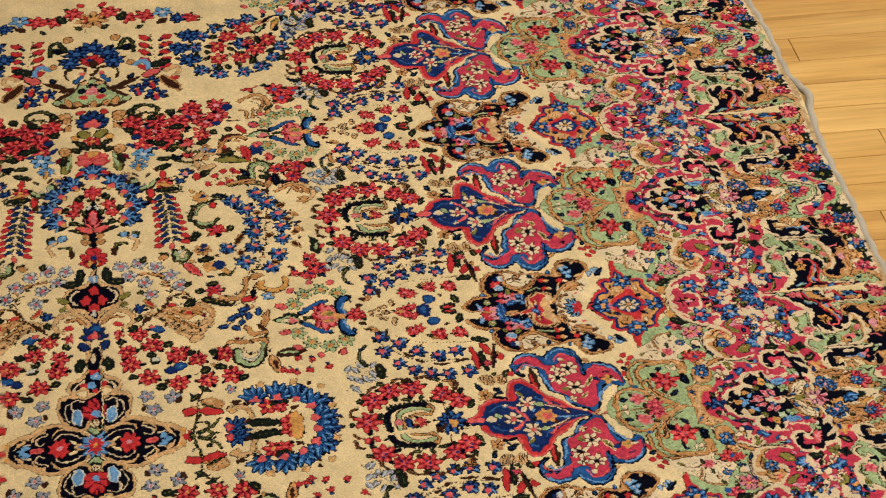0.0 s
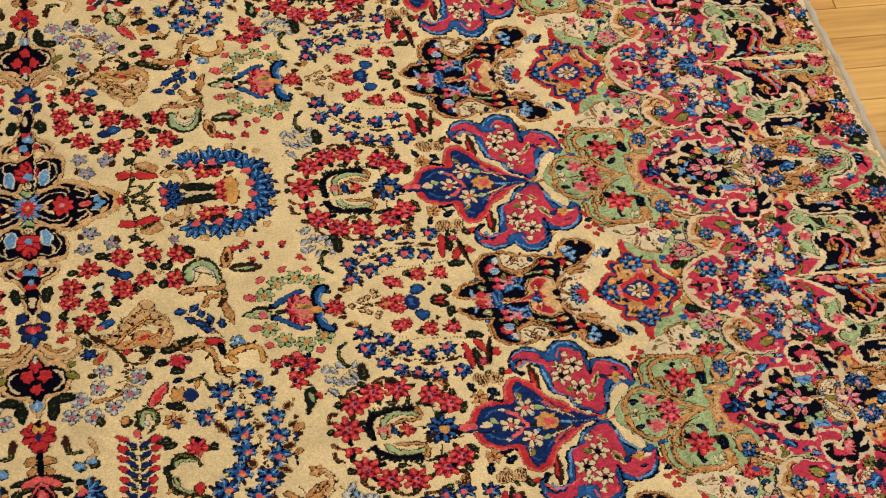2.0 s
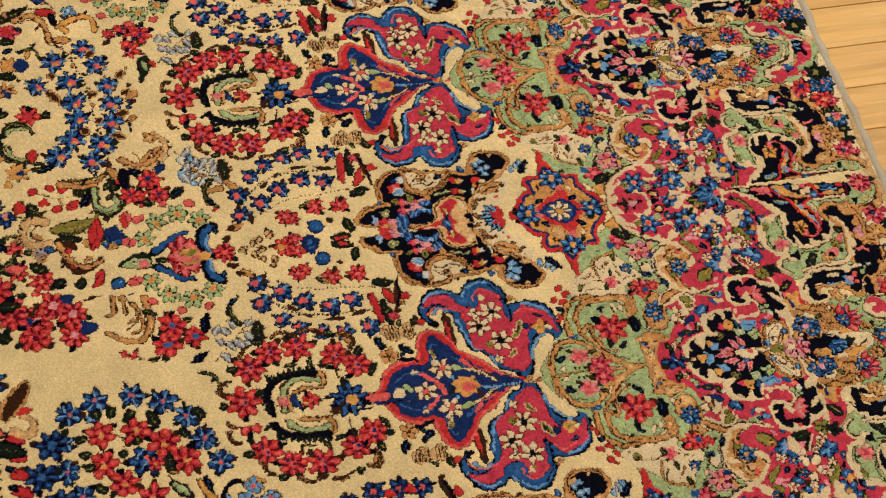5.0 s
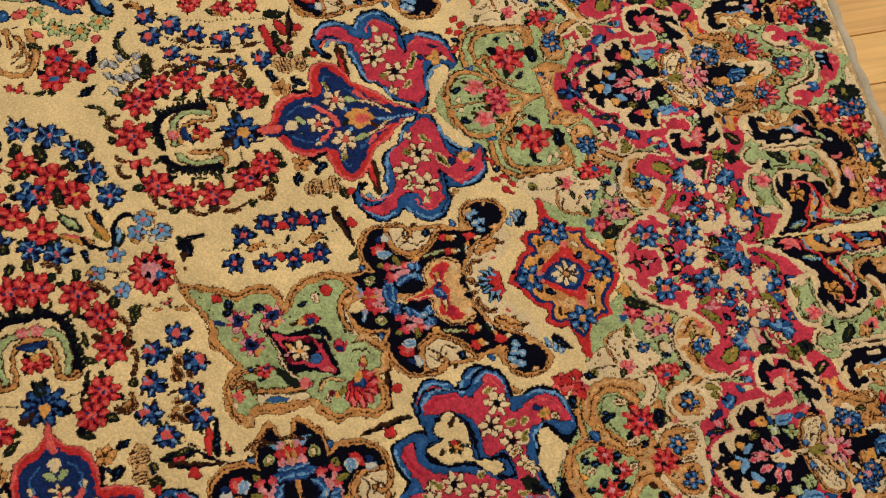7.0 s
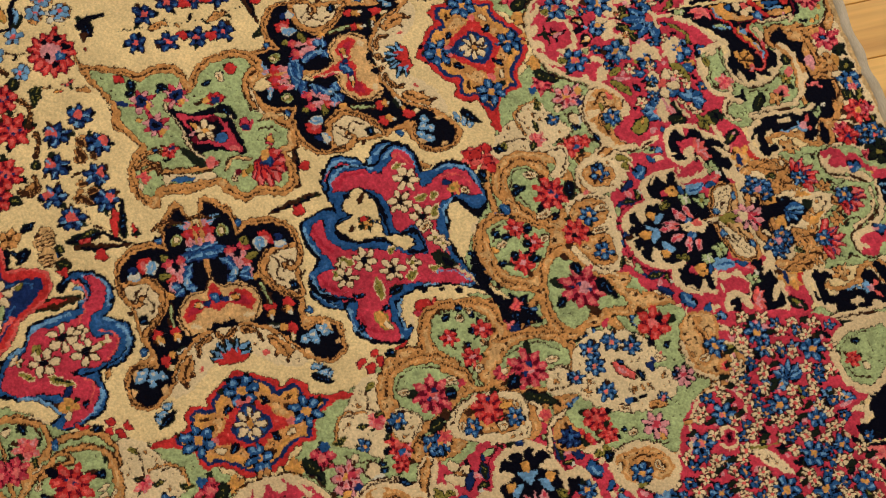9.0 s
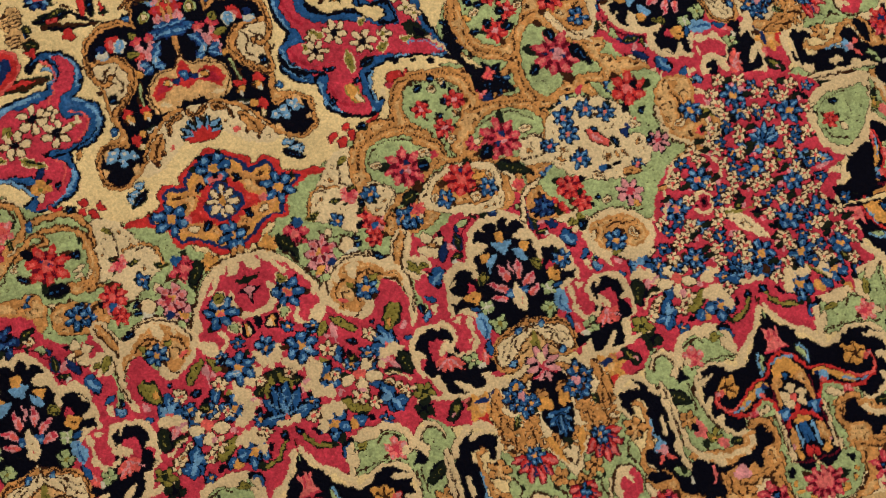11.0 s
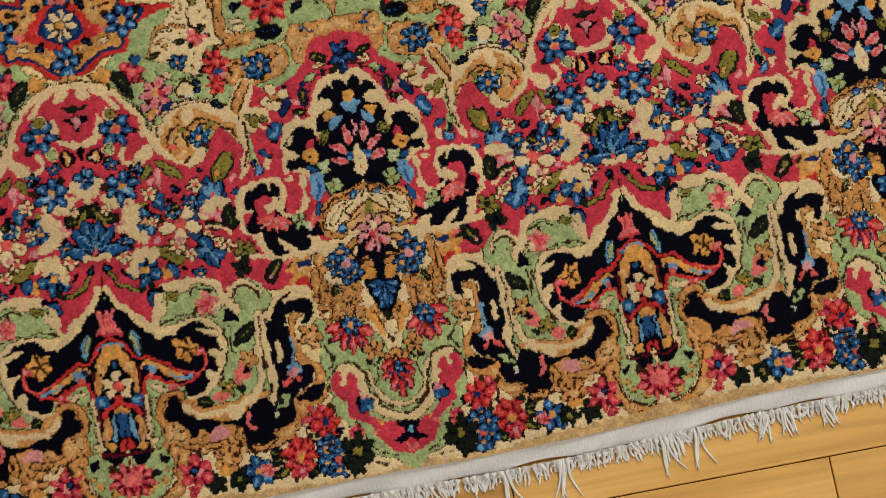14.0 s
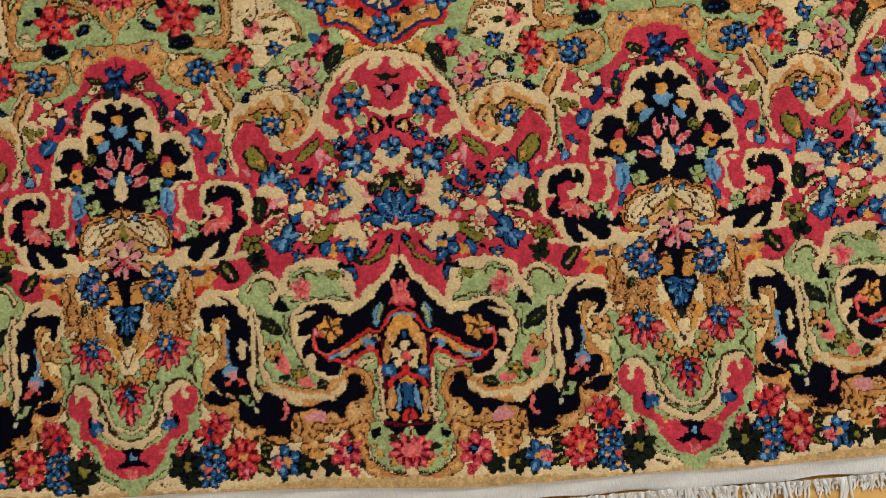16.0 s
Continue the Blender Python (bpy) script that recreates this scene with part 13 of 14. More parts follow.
    leaf("g", 4.0, 106, -381, 116, -378, "K")
    dot("P", 1.7, 113, -384)
    flower("C", "s", 5, 5.0, 126, -383)
    leaf("K", 2.8, 129, -386, 131, -389)
    flower("B", "b", 5, 4.6, 134, -385, "K")
    flower("C", "s", 5, 5.0, 153, -392)
    leaf("K", 2.8, 156, -395, 158, -399)
    leaf("g", 4.0, 157, -396, 167, -394, "K")
    dot("P", 1.7, 163, -399)
    flower("C", "s", 5, 5.0, 185, -397)
    leaf("K", 2.8, 189, -400, 190, -404)
    flower("B", "b", 5, 4.6, 197, -402, "K")
    flower("C", "s", 5, 5.0, 76, -376)
    leaf("K", 2.8, 80, -379, 81, -383)
    leaf("g", 4.0, 81, -382, 91, -379, "K")
    dot("P", 1.6, 88, -385)
    flower("C", "s", 5, 5.0, 105, -384)
    leaf("K", 2.8, 109, -387, 111, -391)
    flower("B", "b", 5, 4.6, 113, -391, "K")
    flower("C", "s", 5, 5.0, 122, -393)
    leaf("K", 2.8, 126, -396, 127, -399)
    leaf("g", 4.0, 129, -395, 139, -393, "K")
    dot("P", 1.7, 135, -398)
    flower("C", "s", 5, 5.0, 143, -395)
    leaf("K", 2.8, 147, -398, 148, -401)
    flower("B", "b", 5, 4.6, 157, -404, "K")
    flower("C", "s", 5, 5.0, 186, -410)
    leaf("K", 2.8, 190, -413, 192, -417)
    leaf("g", 4.0, 61, -388, 71, -386, "K")
    dot("P", 1.6, 67, -392)
    flower("C", "s", 5, 5.0, 83, -393)
    leaf("K", 2.8, 87, -397, 89, -400)
    flower("B", "b", 5, 4.6, 108, -399, "K")
    flower("C", "s", 5, 5.0, 115, -399)
    leaf("K", 2.8, 119, -402, 121, -405)
    leaf("g", 4.0, 120, -405, 130, -403, "K")
    dot("P", 1.6, 126, -408)
    flower("C", "s", 5, 5.0, 139, -409)
    leaf("K", 2.8, 142, -412, 144, -416)
    flower("B", "b", 5, 4.6, 146, -409, "K")
    flower("C", "s", 5, 5.0, 159, -412)
    leaf("K", 2.8, 163, -415, 165, -418)
    leaf("g", 4.0, 163, -413, 172, -411, "K")
    dot("P", 1.7, 169, -417)
    flower("C", "s", 5, 5.0, 175, -418)
    leaf("K", 2.8, 179, -421, 181, -424)
    flower("B", "b", 5, 4.6, 210, -425, "K")
    flower("C", "s", 5, 5.0, 105, -410)
    leaf("K", 2.8, 108, -413, 110, -417)
    leaf("g", 4.0, 131, -420, 141, -418, "K")
    dot("P", 1.6, 137, -424)
    flower("C", "s", 5, 5.0, 145, -421)
    leaf("K", 2.8, 149, -424, 151, -428)
    flower("B", "b", 5, 4.6, 172, -426, "K")
    flower("C", "s", 5, 5.0, 199, -433)
    leaf("K", 2.8, 203, -436, 204, -439)
    leaf("g", 4.0, 201, -441, 211, -439, "K")
    dot("P", 1.7, 207, -444)
    flower("C", "s", 5, 4.9, 56, -406)
    leaf("K", 2.8, 60, -409, 62, -413)
    flower("B", "b", 5, 4.5, 69, -409, "K")
    flower("C", "s", 5, 4.9, 79, -413)
    leaf("K", 2.8, 83, -416, 84, -420)
    leaf("g", 4.0, 86, -416, 96, -414, "K")
    dot("P", 1.6, 92, -420)
    flower("C", "s", 5, 4.9, 99, -417)
    leaf("K", 2.8, 103, -421, 104, -424)
    flower("B", "b", 5, 4.6, 173, -437, "K")
    flower("C", "s", 5, 5.0, 180, -439)
    leaf("K", 2.8, 184, -443, 185, -446)
    leaf("g", 4.0, 182, -445, 192, -443, "K")
    dot("P", 1.6, 188, -449)
    flower("C", "s", 5, 5.0, 197, -448)
    leaf("K", 2.8, 201, -451, 202, -454)
    flower("B", "b", 5, 4.5, 59, -413, "K")
    flower("C", "s", 5, 4.9, 72, -421)
    leaf("K", 2.8, 75, -424, 77, -427)
    leaf("g", 4.0, 74, -422, 83, -420, "K")
    dot("P", 1.6, 80, -425)
    flower("C", "s", 5, 4.9, 90, -425)
    leaf("K", 2.8, 94, -428, 95, -432)
    flower("B", "b", 5, 4.5, 98, -428, "K")
    flower("C", "s", 5, 4.9, 113, -432)
    leaf("K", 2.8, 117, -435, 119, -439)
    leaf("g", 4.0, 138, -441, 148, -439, "K")
    dot("P", 1.6, 144, -444)
    flower("C", "s", 5, 5.0, 149, -442)
    leaf("K", 2.8, 152, -445, 154, -448)
    flower("B", "b", 5, 4.5, 164, -445, "K")
    flower("C", "s", 5, 5.0, 172, -450)
    leaf("K", 2.8, 176, -453, 177, -457)
    leaf("g", 4.0, 179, -450, 188, -448, "K")
    dot("P", 1.6, 185, -453)
    flower("C", "s", 5, 5.0, 204, -458)
    leaf("K", 2.8, 208, -462, 210, -465)
    flower("B", "b", 5, 4.5, 50, -425, "K")
    flower("C", "s", 5, 4.9, 63, -426)
    leaf("K", 2.8, 67, -429, 69, -432)
    leaf("g", 4.0, 79, -436, 89, -434, "K")
    dot("P", 1.6, 85, -439)
    flower("C", "s", 5, 4.9, 93, -437)
    leaf("K", 2.8, 97, -440, 98, -443)
    flower("B", "b", 5, 4.5, 103, -438, "K")
    flower("C", "s", 5, 4.9, 116, -441)
    leaf("K", 2.8, 120, -444, 121, -448)
    leaf("g", 4.0, 139, -450, 149, -448, "K")
    dot("P", 1.6, 145, -453)
    flower("C", "s", 5, 4.9, 152, -450)
    leaf("K", 2.8, 156, -453, 158, -457)
    flower("B", "b", 5, 4.5, 176, -457, "K")
    flower("C", "s", 5, 4.9, 55, -435)
    leaf("K", 2.8, 59, -438, 61, -442)
    leaf("g", 3.9, 79, -442, 89, -440, "K")
    dot("P", 1.6, 86, -445)
    flower("C", "s", 5, 4.9, 92, -448)
    leaf("K", 2.8, 96, -451, 98, -454)
    flower("B", "b", 5, 4.5, 105, -451, "K")
    flower("C", "s", 5, 4.9, 113, -451)
    leaf("K", 2.8, 117, -454, 118, -457)
    leaf("g", 4.0, 128, -461, 138, -459, "K")
    dot("P", 1.6, 134, -465)
    flower("C", "s", 5, 4.9, 145, -463)
    leaf("K", 2.8, 149, -466, 151, -470)
    flower("B", "b", 5, 4.5, 166, -468, "K")
    flower("C", "s", 5, 4.9, 175, -468)
    leaf("K", 2.8, 179, -471, 181, -474)
    leaf("g", 4.0, 176, -475, 186, -473, "K")
    dot("P", 1.6, 183, -478)
    flower("C", "s", 5, 4.9, 198, -475)
    leaf("K", 2.8, 202, -478, 204, -482)


# ---- drawing the rug ----
CART_X, MEDAL_X = (-1.080, -0.676, -0.277), (-0.887, -0.467, -0.074)
ROW_Y = (0.0, 0.372, 0.744, 1.119, 1.501, 1.87)
CART_Y, MEDAL_Y = (0.0, 0.381, 0.738, 1.105, 1.48, 1.85), (-0.205, 0.190, 0.566, 0.922, 1.307, 1.67, 2.04)


def draw(motif, mapping, clip, tag, scale=1.0, mitre=0):
    state.update(map=mapping, clip=clip, tag=tag, owner=0, scale=scale, mitre=mitre, leafy=motif in (field_quarter, field_end))
    motif()


def mirrored(sx, sy):
    """A quarter of the field, mirrored about its long axis and its middle row."""
    def m(p):
        x, y = np.where(sx > 0, p[:, 0], -1320 - p[:, 0]), np.where(sy > 0, p[:, 1], 1910 - p[:, 1])
        return np.stack([x + 0.026 * np.maximum(y - 955, 0), y], 1) * 0.001
    return m


# the open field
for sx in (1, -1):
    for sy in (1, -1):
        clip = (-0.66 if sx > 0 else -1.1, 0.4 if sx > 0 else -0.66, -0.2 if sy > 0 else 0.955, 0.955 if sy > 0 else 2.0)
        tag = {"A": 20.0 + sy}
        draw(field_quarter, mirrored(sx, sy), clip, tag)
        draw(field_end, mirrored(sx, sy), clip, tag)
for sx in (1, -1):
    for sy in (1, -1):
        middle = -0.66 if sy > 0 else -0.648
        clip = (middle if sx > 0 else -1.1, 0.4 if sx > 0 else middle, 0.0 if sy > 0 else 0.955, 0.955 if sy > 0 else 2.0)
        draw(field_axis, mirrored(sx, sy), clip, {"A": 30.0})

# the side rows and the ends
for xa, xm in ((CART_X[0], MEDAL_X[0]), (CART_X[1], MEDAL_X[0]), (CART_X[1], MEDAL_X[1]), (CART_X[2], MEDAL_X[1]), (CART_X[2], MEDAL_X[2]), (0.109, MEDAL_X[2]), (0.109, 0.338)):
    lo, hi = min(xa, xm), max(xa, xm)
    tag = {"A": xa, "M": xm}
    if xm < MEDAL_X[2]:
        draw(field_edge_unit, bottom_cell(xa, xm), (lo, hi, EDGE_Y, 0.2), tag)
    elif xa < xm:
        draw(field_edge_unit, bottom_cell(xa, xm), (lo, -0.165, EDGE_Y, -0.085), tag)
    draw(border_unit, bottom_cell(xa, xm), (lo, hi, EDGE_Y - 0.01, -0.2), tag, 1.0, 1)
for ya, row in zip(CART_Y, ROW_Y):
    for ym in MEDAL_Y:
        if abs(ya - ym) < 0.25:
            lo, hi = min(ya, ym), max(ya, ym)
            tag = {"A": 10 + ya, "M": 10 + ym}
            if ya > 0.1:
                draw(side_row_unit, side_cell(row, ym), (-0.5, 0.4, min(row, ym) + 0.01, max(row, ym) + 0.02), tag, 0.93)
            draw(field_edge_unit, side_cell(ya, ym), (-0.45, 0.4, max(lo, -0.11), hi), tag, 0.93)
            draw(border_unit, side_cell(ya, ym), (-0.14, 0.4, lo, hi), tag, 0.93, -1)
tag = {"A": 10 + CART_Y[0], "M": 10 + MEDAL_Y[0]}
draw(border_unit, side_cell(-0.43, MEDAL_Y[0]), (-0.14, 0.4, -0.43, MEDAL_Y[0]), tag, 0.93, -1)
draw(border_unit, side_cell(-0.43, -0.68), (-0.14, 0.4, -0.69, -0.43), tag, 0.93, -1)
draw(corner, in_place, (-0.5, 0.4, -0.69, 0.2), {"A": 40.0})


# the outlines and veins that the weaver set in and between fields of colour
def grown(m):
    g = m.copy()
    g[1:] |= m[:-1]
    g[:-1] |= m[1:]
    g[:, 1:] |= m[:, :-1]
    g[:, :-1] |= m[:, 1:]
    return g


def of(yarns):
    return np.isin(INK, [CODE[k] for k in yarns])


def outline(inner, outer, yarn, both=False):
    """Turns a one-knot rim of the outer colours to an outlining yarn where they meet the inner ones."""
    a, b = of(inner), of(outer)
    rim = b & grown(a)
    if both:
        rim |= a & grown(b)
    INK[rim] = CODE[yarn]


def smooth_noise(h, w, step, rng):
    """Value noise over the loom, in cells."""
    g = rng.rand(h // step + 3, w // step + 3)
    yy, xx = np.arange(h) / step, np.arange(w) / step
    y0, x0 = yy.astype(int), xx.astype(int)
    fy, fx = (yy - y0)[:, None], (xx - x0)[None, :]
    fy, fx = fy * fy * (3 - 2 * fy), fx * fx * (3 - 2 * fx)
    top = g[y0][:, x0] * (1 - fx) + g[y0][:, x0 + 1] * fx
    bot = g[y0 + 1][:, x0] * (1 - fx) + g[y0 + 1][:, x0 + 1] * fx
    return top * (1 - fy) + bot * fy


def depth(yarns, most):
    """How many knots each cell lies inside its field of colour."""
    inside = of(yarns)
    d = inside.astype(np.uint8)
    out = ~inside
    for k in range(most):
        out = grown(out)
        d += ~out
    return d


vein_rng = np.random.RandomState(8)
curl = smooth_noise(LH, LW, 11, vein_rng) + 0.35 * smooth_noise(LH, LW, 5, vein_rng)
tan = depth("T", 9)
INK[(tan >= 4) & (curl > 0.52)] = CODE["a"]
INK[(tan >= 4) & (np.abs(curl - 0.52) < 0.024)] = CODE["N"]
INK[(tan >= 4) & (np.abs(curl - 0.95) < 0.022)] = CODE["C"]
blue = depth("B", 5)
INK[(blue >= 5) & (curl > 0.55)] = CODE["D"]
green = depth("G", 8)
INK[(green >= 7) & (np.abs(curl - 0.62) < 0.012)] = CODE["N"]
pale = depth("C", 9)
INK[(pale >= 6) & (np.abs(curl - 0.66) < 0.022)] = CODE["N"]
INK[(pale >= 6) & (np.abs(curl - 0.92) < 0.022)] = CODE["T"]
outline("Ta", "CEG", "N")
outline("G", "CE", "N")
outline("BD", "qE", "K", True)
outline("BDV", "RqE", "K")
outline("Rq", "E", "M")
outline("SsPOrWbhY", "E", "N")
outline("Cc", "G", "N")


# every motif is one connected piece of weaving: larger islands become motifs of their own, crumbs join the ground
def split_islands():
    own = OWNER[::2, ::2]
    h, w = own.shape
    label = np.arange(h * w, dtype=np.int64).reshape(h, w)
    same_x = (own[:, 1:] == own[:, :-1]) & (own[:, 1:] > 0)
    same_y = (own[1:] == own[:-1]) & (own[1:] > 0)
    for k in range(300):
        before = label
        label = label.copy()
        for _ in range(2):
            np.copyto(label[:, 1:], np.minimum(label[:, 1:], label[:, :-1]), where=same_x)
            np.copyto(label[:, :-1], np.minimum(label[:, 1:], label[:, :-1]), where=same_x)
            np.copyto(label[1:], np.minimum(label[1:], label[:-1]), where=same_y)
            np.copyto(label[:-1], np.minimum(label[1:], label[:-1]), where=same_y)
        flat = label.ravel()
        flat = flat[flat]
        label = flat[flat].reshape(h, w)
        if (label == before).all():
            break
    roots, inverse, sizes = np.unique(label[own > 0], return_inverse=True, return_counts=True)
    owner_of = own.ravel()[roots]
    named = {i: k for k, i in OWNERS.items()}
    new_owner = np.zeros(len(roots), np.uint16)
    for o in np.unique(owner_of):
        mine = np.flatnonzero(owner_of == o)
        top = sizes[mine].max()
        for m in mine:
            if sizes[m] == top:
                new_owner[m] = o
            elif sizes[m] > max(100, 0.1 * top):
                new_owner[m] = OWNERS.setdefault((named[int(o)][0], "island", int(roots[m])), len(OWNERS))
    fresh = own.copy()
    fresh[own > 0] = new_owner[inverse]
    wide = np.repeat(np.repeat(fresh, 2, 0), 2, 1)[:LH, :LW]
    OWNER[:] = wide


split_islands()


# ---- the rug: knotted pile, foundation, selvedge and fringe ----
rug = tagged(new("rug"), "hand-knotted cream wool rug with crimson floral border on wooden floor", "rug")


def linear(c):
    c = np.asarray(c, float) / 255
    return np.where(c < 0.04045, c / 12.92, ((c + 0.055) / 1.055) ** 2.4)


PALETTE = np.array([linear(YARNS[k]) for k in YARNS])
noise_grid = np.random.RandomState(3)


# woolly edges: every knot strays a little from the drawing
stray_x = (smooth_noise(LH, LW, 3, noise_grid) - 0.5) * 1.2 + (smooth_noise(LH, LW, 5, noise_grid) - 0.5) * 3.4
stray_y = (smooth_noise(LH, LW, 3, noise_grid) - 0.5) * 1.2 + (smooth_noise(LH, LW, 5, noise_grid) - 0.5) * 3.4
ri = np.clip(np.arange(LH)[:, None] + np.rint(stray_y), 0, LH - 1).astype(int)
ci = np.clip(np.arange(LW)[None, :] + np.rint(stray_x), 0, LW - 1).astype(int)
knots = INK[ri, ci]
color = PALETTE[knots]
# dyed lots differ from bundle to bundle; the undyed grounds less so; the finest noise paints the light and shade of the
# tufts
lively = np.where(np.isin(knots, [CODE[k] for k in "EcCWK"]), 0.22, 1.0)
lot_and_tuft_tone = 0.92 + 0.12 * smooth_noise(LH, LW, 50, noise_grid) + lively * (0.34 * (smooth_noise(LH, LW, 6, noise_grid) - 0.5) + 0.50 * (smooth_noise(LH, LW, 2, noise_grid) - 0.5))
color = color * lot_and_tuft_tone[..., None]
soft = color.copy()
soft[1:-1, 1:-1] = 0.88 * color[1:-1, 1:-1] + 0.03 * (color[:-2, 1:-1] + color[2:, 1:-1] + color[1:-1, :-2] + color[1:-1, 2:])
dark = (color.sum(2) < 0.12)
# where two yarns meet, the cut pile parts a little
seam = np.zeros((LH, LW), bool)
seam[1:] |= knots[1:] != knots[:-1]
seam[:, 1:] |= knots[:, 1:] != knots[:, :-1]


def on_loom(x, y):
    """Cell indices for rug places; the far halves mirror the near ones."""
    x = np.where(x < -1.03, -1.32 - x, x)
    y = np.where(y > 1.95, 1.91 - y, y)
    return np.clip(((y - LY0) / CELL).astype(int), 0, LH - 1), np.clip(((x - LX0) / CELL).astype(int), 0, LW - 1)


def relief(x, y):
    """The pile's height: gentle waves of the cloth, a ripple at its side edge, and uneven knots."""
    z = 0.0012 * np.sin(5.1 * x + 2.3 * y) * np.sin(3.7 * y - 1.0)
    z = z + 0.010 * np.exp(-((x - 0.335) / 0.05) ** 2 - ((y - 1.50) / 0.045) ** 2)
    r, c = on_loom(x, y)
    return z - 0.0005 * dark[r, c] - 0.0005 * seam[r, c] + 0.0005 * (np.sin(x * 4733 + np.sin(y * 3911) * 5) * 0.5)


def pile_block(xs, ys, by_motif, name="pile"):
    """A sheet of knots; every knot is one small facet of yarn."""
    X, Y = np.meshgrid(xs, ys)
    h, w = X.shape
    # the side edge wanders a few millimetres
    near = np.clip((X - 0.26) / 0.08, 0, 1) ** 2
    XW = X + near * (0.0025 * np.sin(Y * 9.0) + 0.0015 * np.sin(Y * 31.0))
    down = np.clip((-0.62 - Y) / 0.056, 0, 1) ** 2
    YW = Y + down * end_wander(X)
    mid_x, mid_y = (XW[:-1, :-1] + XW[1:, 1:]) / 2, (YW[:-1, :-1] + YW[1:, 1:]) / 2
    rc, cc = on_loom(mid_x, mid_y)
    # four strands to a facet: each corner takes the yarn a quarter of the way in
    dx, dy = (xs[1] - xs[0]) * 0.27, (ys[1] - ys[0]) * 0.27
    rgb = np.ones((h - 1, w - 1, 4, 4), np.float32)
    for k, (sx, sy) in enumerate(((-1, -1), (1, -1), (1, 1), (-1, 1))):
        r, c = on_loom(mid_x + sx * dx, mid_y + sy * dy)
        rgb[:, :, k, :3] = soft[r, c]
    rgb = rgb.reshape(-1, 4, 4)
    shake = (xs[1] - xs[0]) * 0.62
    inner = np.zeros((h, w))
    inner[1:-1, 1:-1] = 1
    XW = XW + inner * (noise_grid.rand(h, w) - 0.5) * shake
    YW = YW + inner * (noise_grid.rand(h, w) - 0.5) * shake
    co = np.stack([XW, YW, relief(XW, YW)], -1).reshape(-1, 3)
    idx = np.arange(h * w).reshape(h, w)
    quads = np.stack([idx[:-1, :-1], idx[:-1, 1:], idx[1:, 1:], idx[1:, :-1]], -1).reshape(-1, 4)
    own = OWNER[rc, cc].reshape(-1) if by_motif else np.zeros(len(quads), int)
    order = np.argsort(own, kind="stable")
    cuts = np.flatnonzero(np.diff(own[order])) + 1
    for sel in np.split(order, cuts):
        key = names_of.get(int(own[sel[0]]), name) if by_motif else name
        q = quads[sel]
        used, inv = np.unique(q, return_inverse=True)
        me = bpy.data.meshes.new(key)
        me.vertices.add(len(used))
        me.vertices.foreach_set("co", co[used].astype(np.float32).ravel())
        me.loops.add(len(q) * 4)
        me.loops.foreach_set("vertex_index", inv.astype(np.int32).ravel())
        me.polygons.add(len(q))
        me.polygons.foreach_set("loop_start", np.arange(0, len(q) * 4, 4, dtype=np.int32))
        me.polygons.foreach_set("use_smooth", np.ones(len(q), bool))
        att = me.attributes.new("yarn", "FLOAT_COLOR", "CORNER")
        att.data.foreach_set("color", rgb[sel].ravel())
        me.update(calc_edges=True)
        me.materials.append(WOOL)
        ob = new(key, me)
        ob.parent = rug


names_of = {i: k[0] for k, i in OWNERS.items()}
RUG_X0, RUG_Y1 = -1.66, 2.586


def ticks(a, b, step):
    return np.linspace(a, b, int(round((b - a) / step)) + 1)


pile_block(ticks(-1.02, EDGE_X, 0.0012), ticks(EDGE_Y, -0.2, 0.0012), True)
pile_block(ticks(-0.62, EDGE_X, 0.0012), ticks(-0.2, 0.1, 0.0012), True)
pile_block(ticks(-0.70, EDGE_X, 0.00135), ticks(0.1, 0.6, 0.00135), True)
pile_block(ticks(-0.76, EDGE_X, 0.0015), ticks(0.6, 1.1, 0.0016), True)
pile_block(ticks(-0.82, EDGE_X, 0.0018), ticks(1.1, 1.93, 0.0021), True)
pile_block(ticks(-0.82, EDGE_X, 0.006), ticks(1.93, RUG_Y1, 0.006), False)
pile_block(ticks(RUG_X0, -0.82, 0.006), ticks(1.1, RUG_Y1, 0.006), False)
pile_block(ticks(RUG_X0, -0.76, 0.006), ticks(0.6, 1.1, 0.006), False)
pile_block(ticks(RUG_X0, -0.70, 0.006), ticks(0.1, 0.6, 0.006), False)
pile_block(ticks(RUG_X0, -0.62, 0.006), ticks(-0.2, 0.1, 0.006), False)
pile_block(ticks(RUG_X0, -1.02, 0.006), ticks(EDGE_Y, -0.2, 0.006), False)

bm = bmesh.new()
box(bm, RUG_X0 + 0.002, EDGE_X - 0.001, EDGE_Y + 0.014, RUG_Y1 - 0.002, -0.0100, -0.0030)
part("foundation", bm, COTTON, rug, "cotton ground weave under the pile")


# the overcast side cord
def cord(bm, path, rx, rz, sides=8):
    rings = []
    for x, y, z in path:
        rings.append([bm.verts.new((x + rx * math.cos(k * 2 * math.pi / sides), y, z + rz * math.sin(k * 2 * math.pi / sides))) for k in range(sides)])
    for a, b in zip(rings, rings[1:]):
        for k in range(sides):
            bm.faces.new((a[k], a[(k + 1) % sides], b[(k + 1) % sides], b[k]))
    for f in bm.faces:
        f.smooth = True


def edge_wander(y):
    return 0.0025 * math.sin(y * 9.0) + 0.0015 * math.sin(y * 31.0)


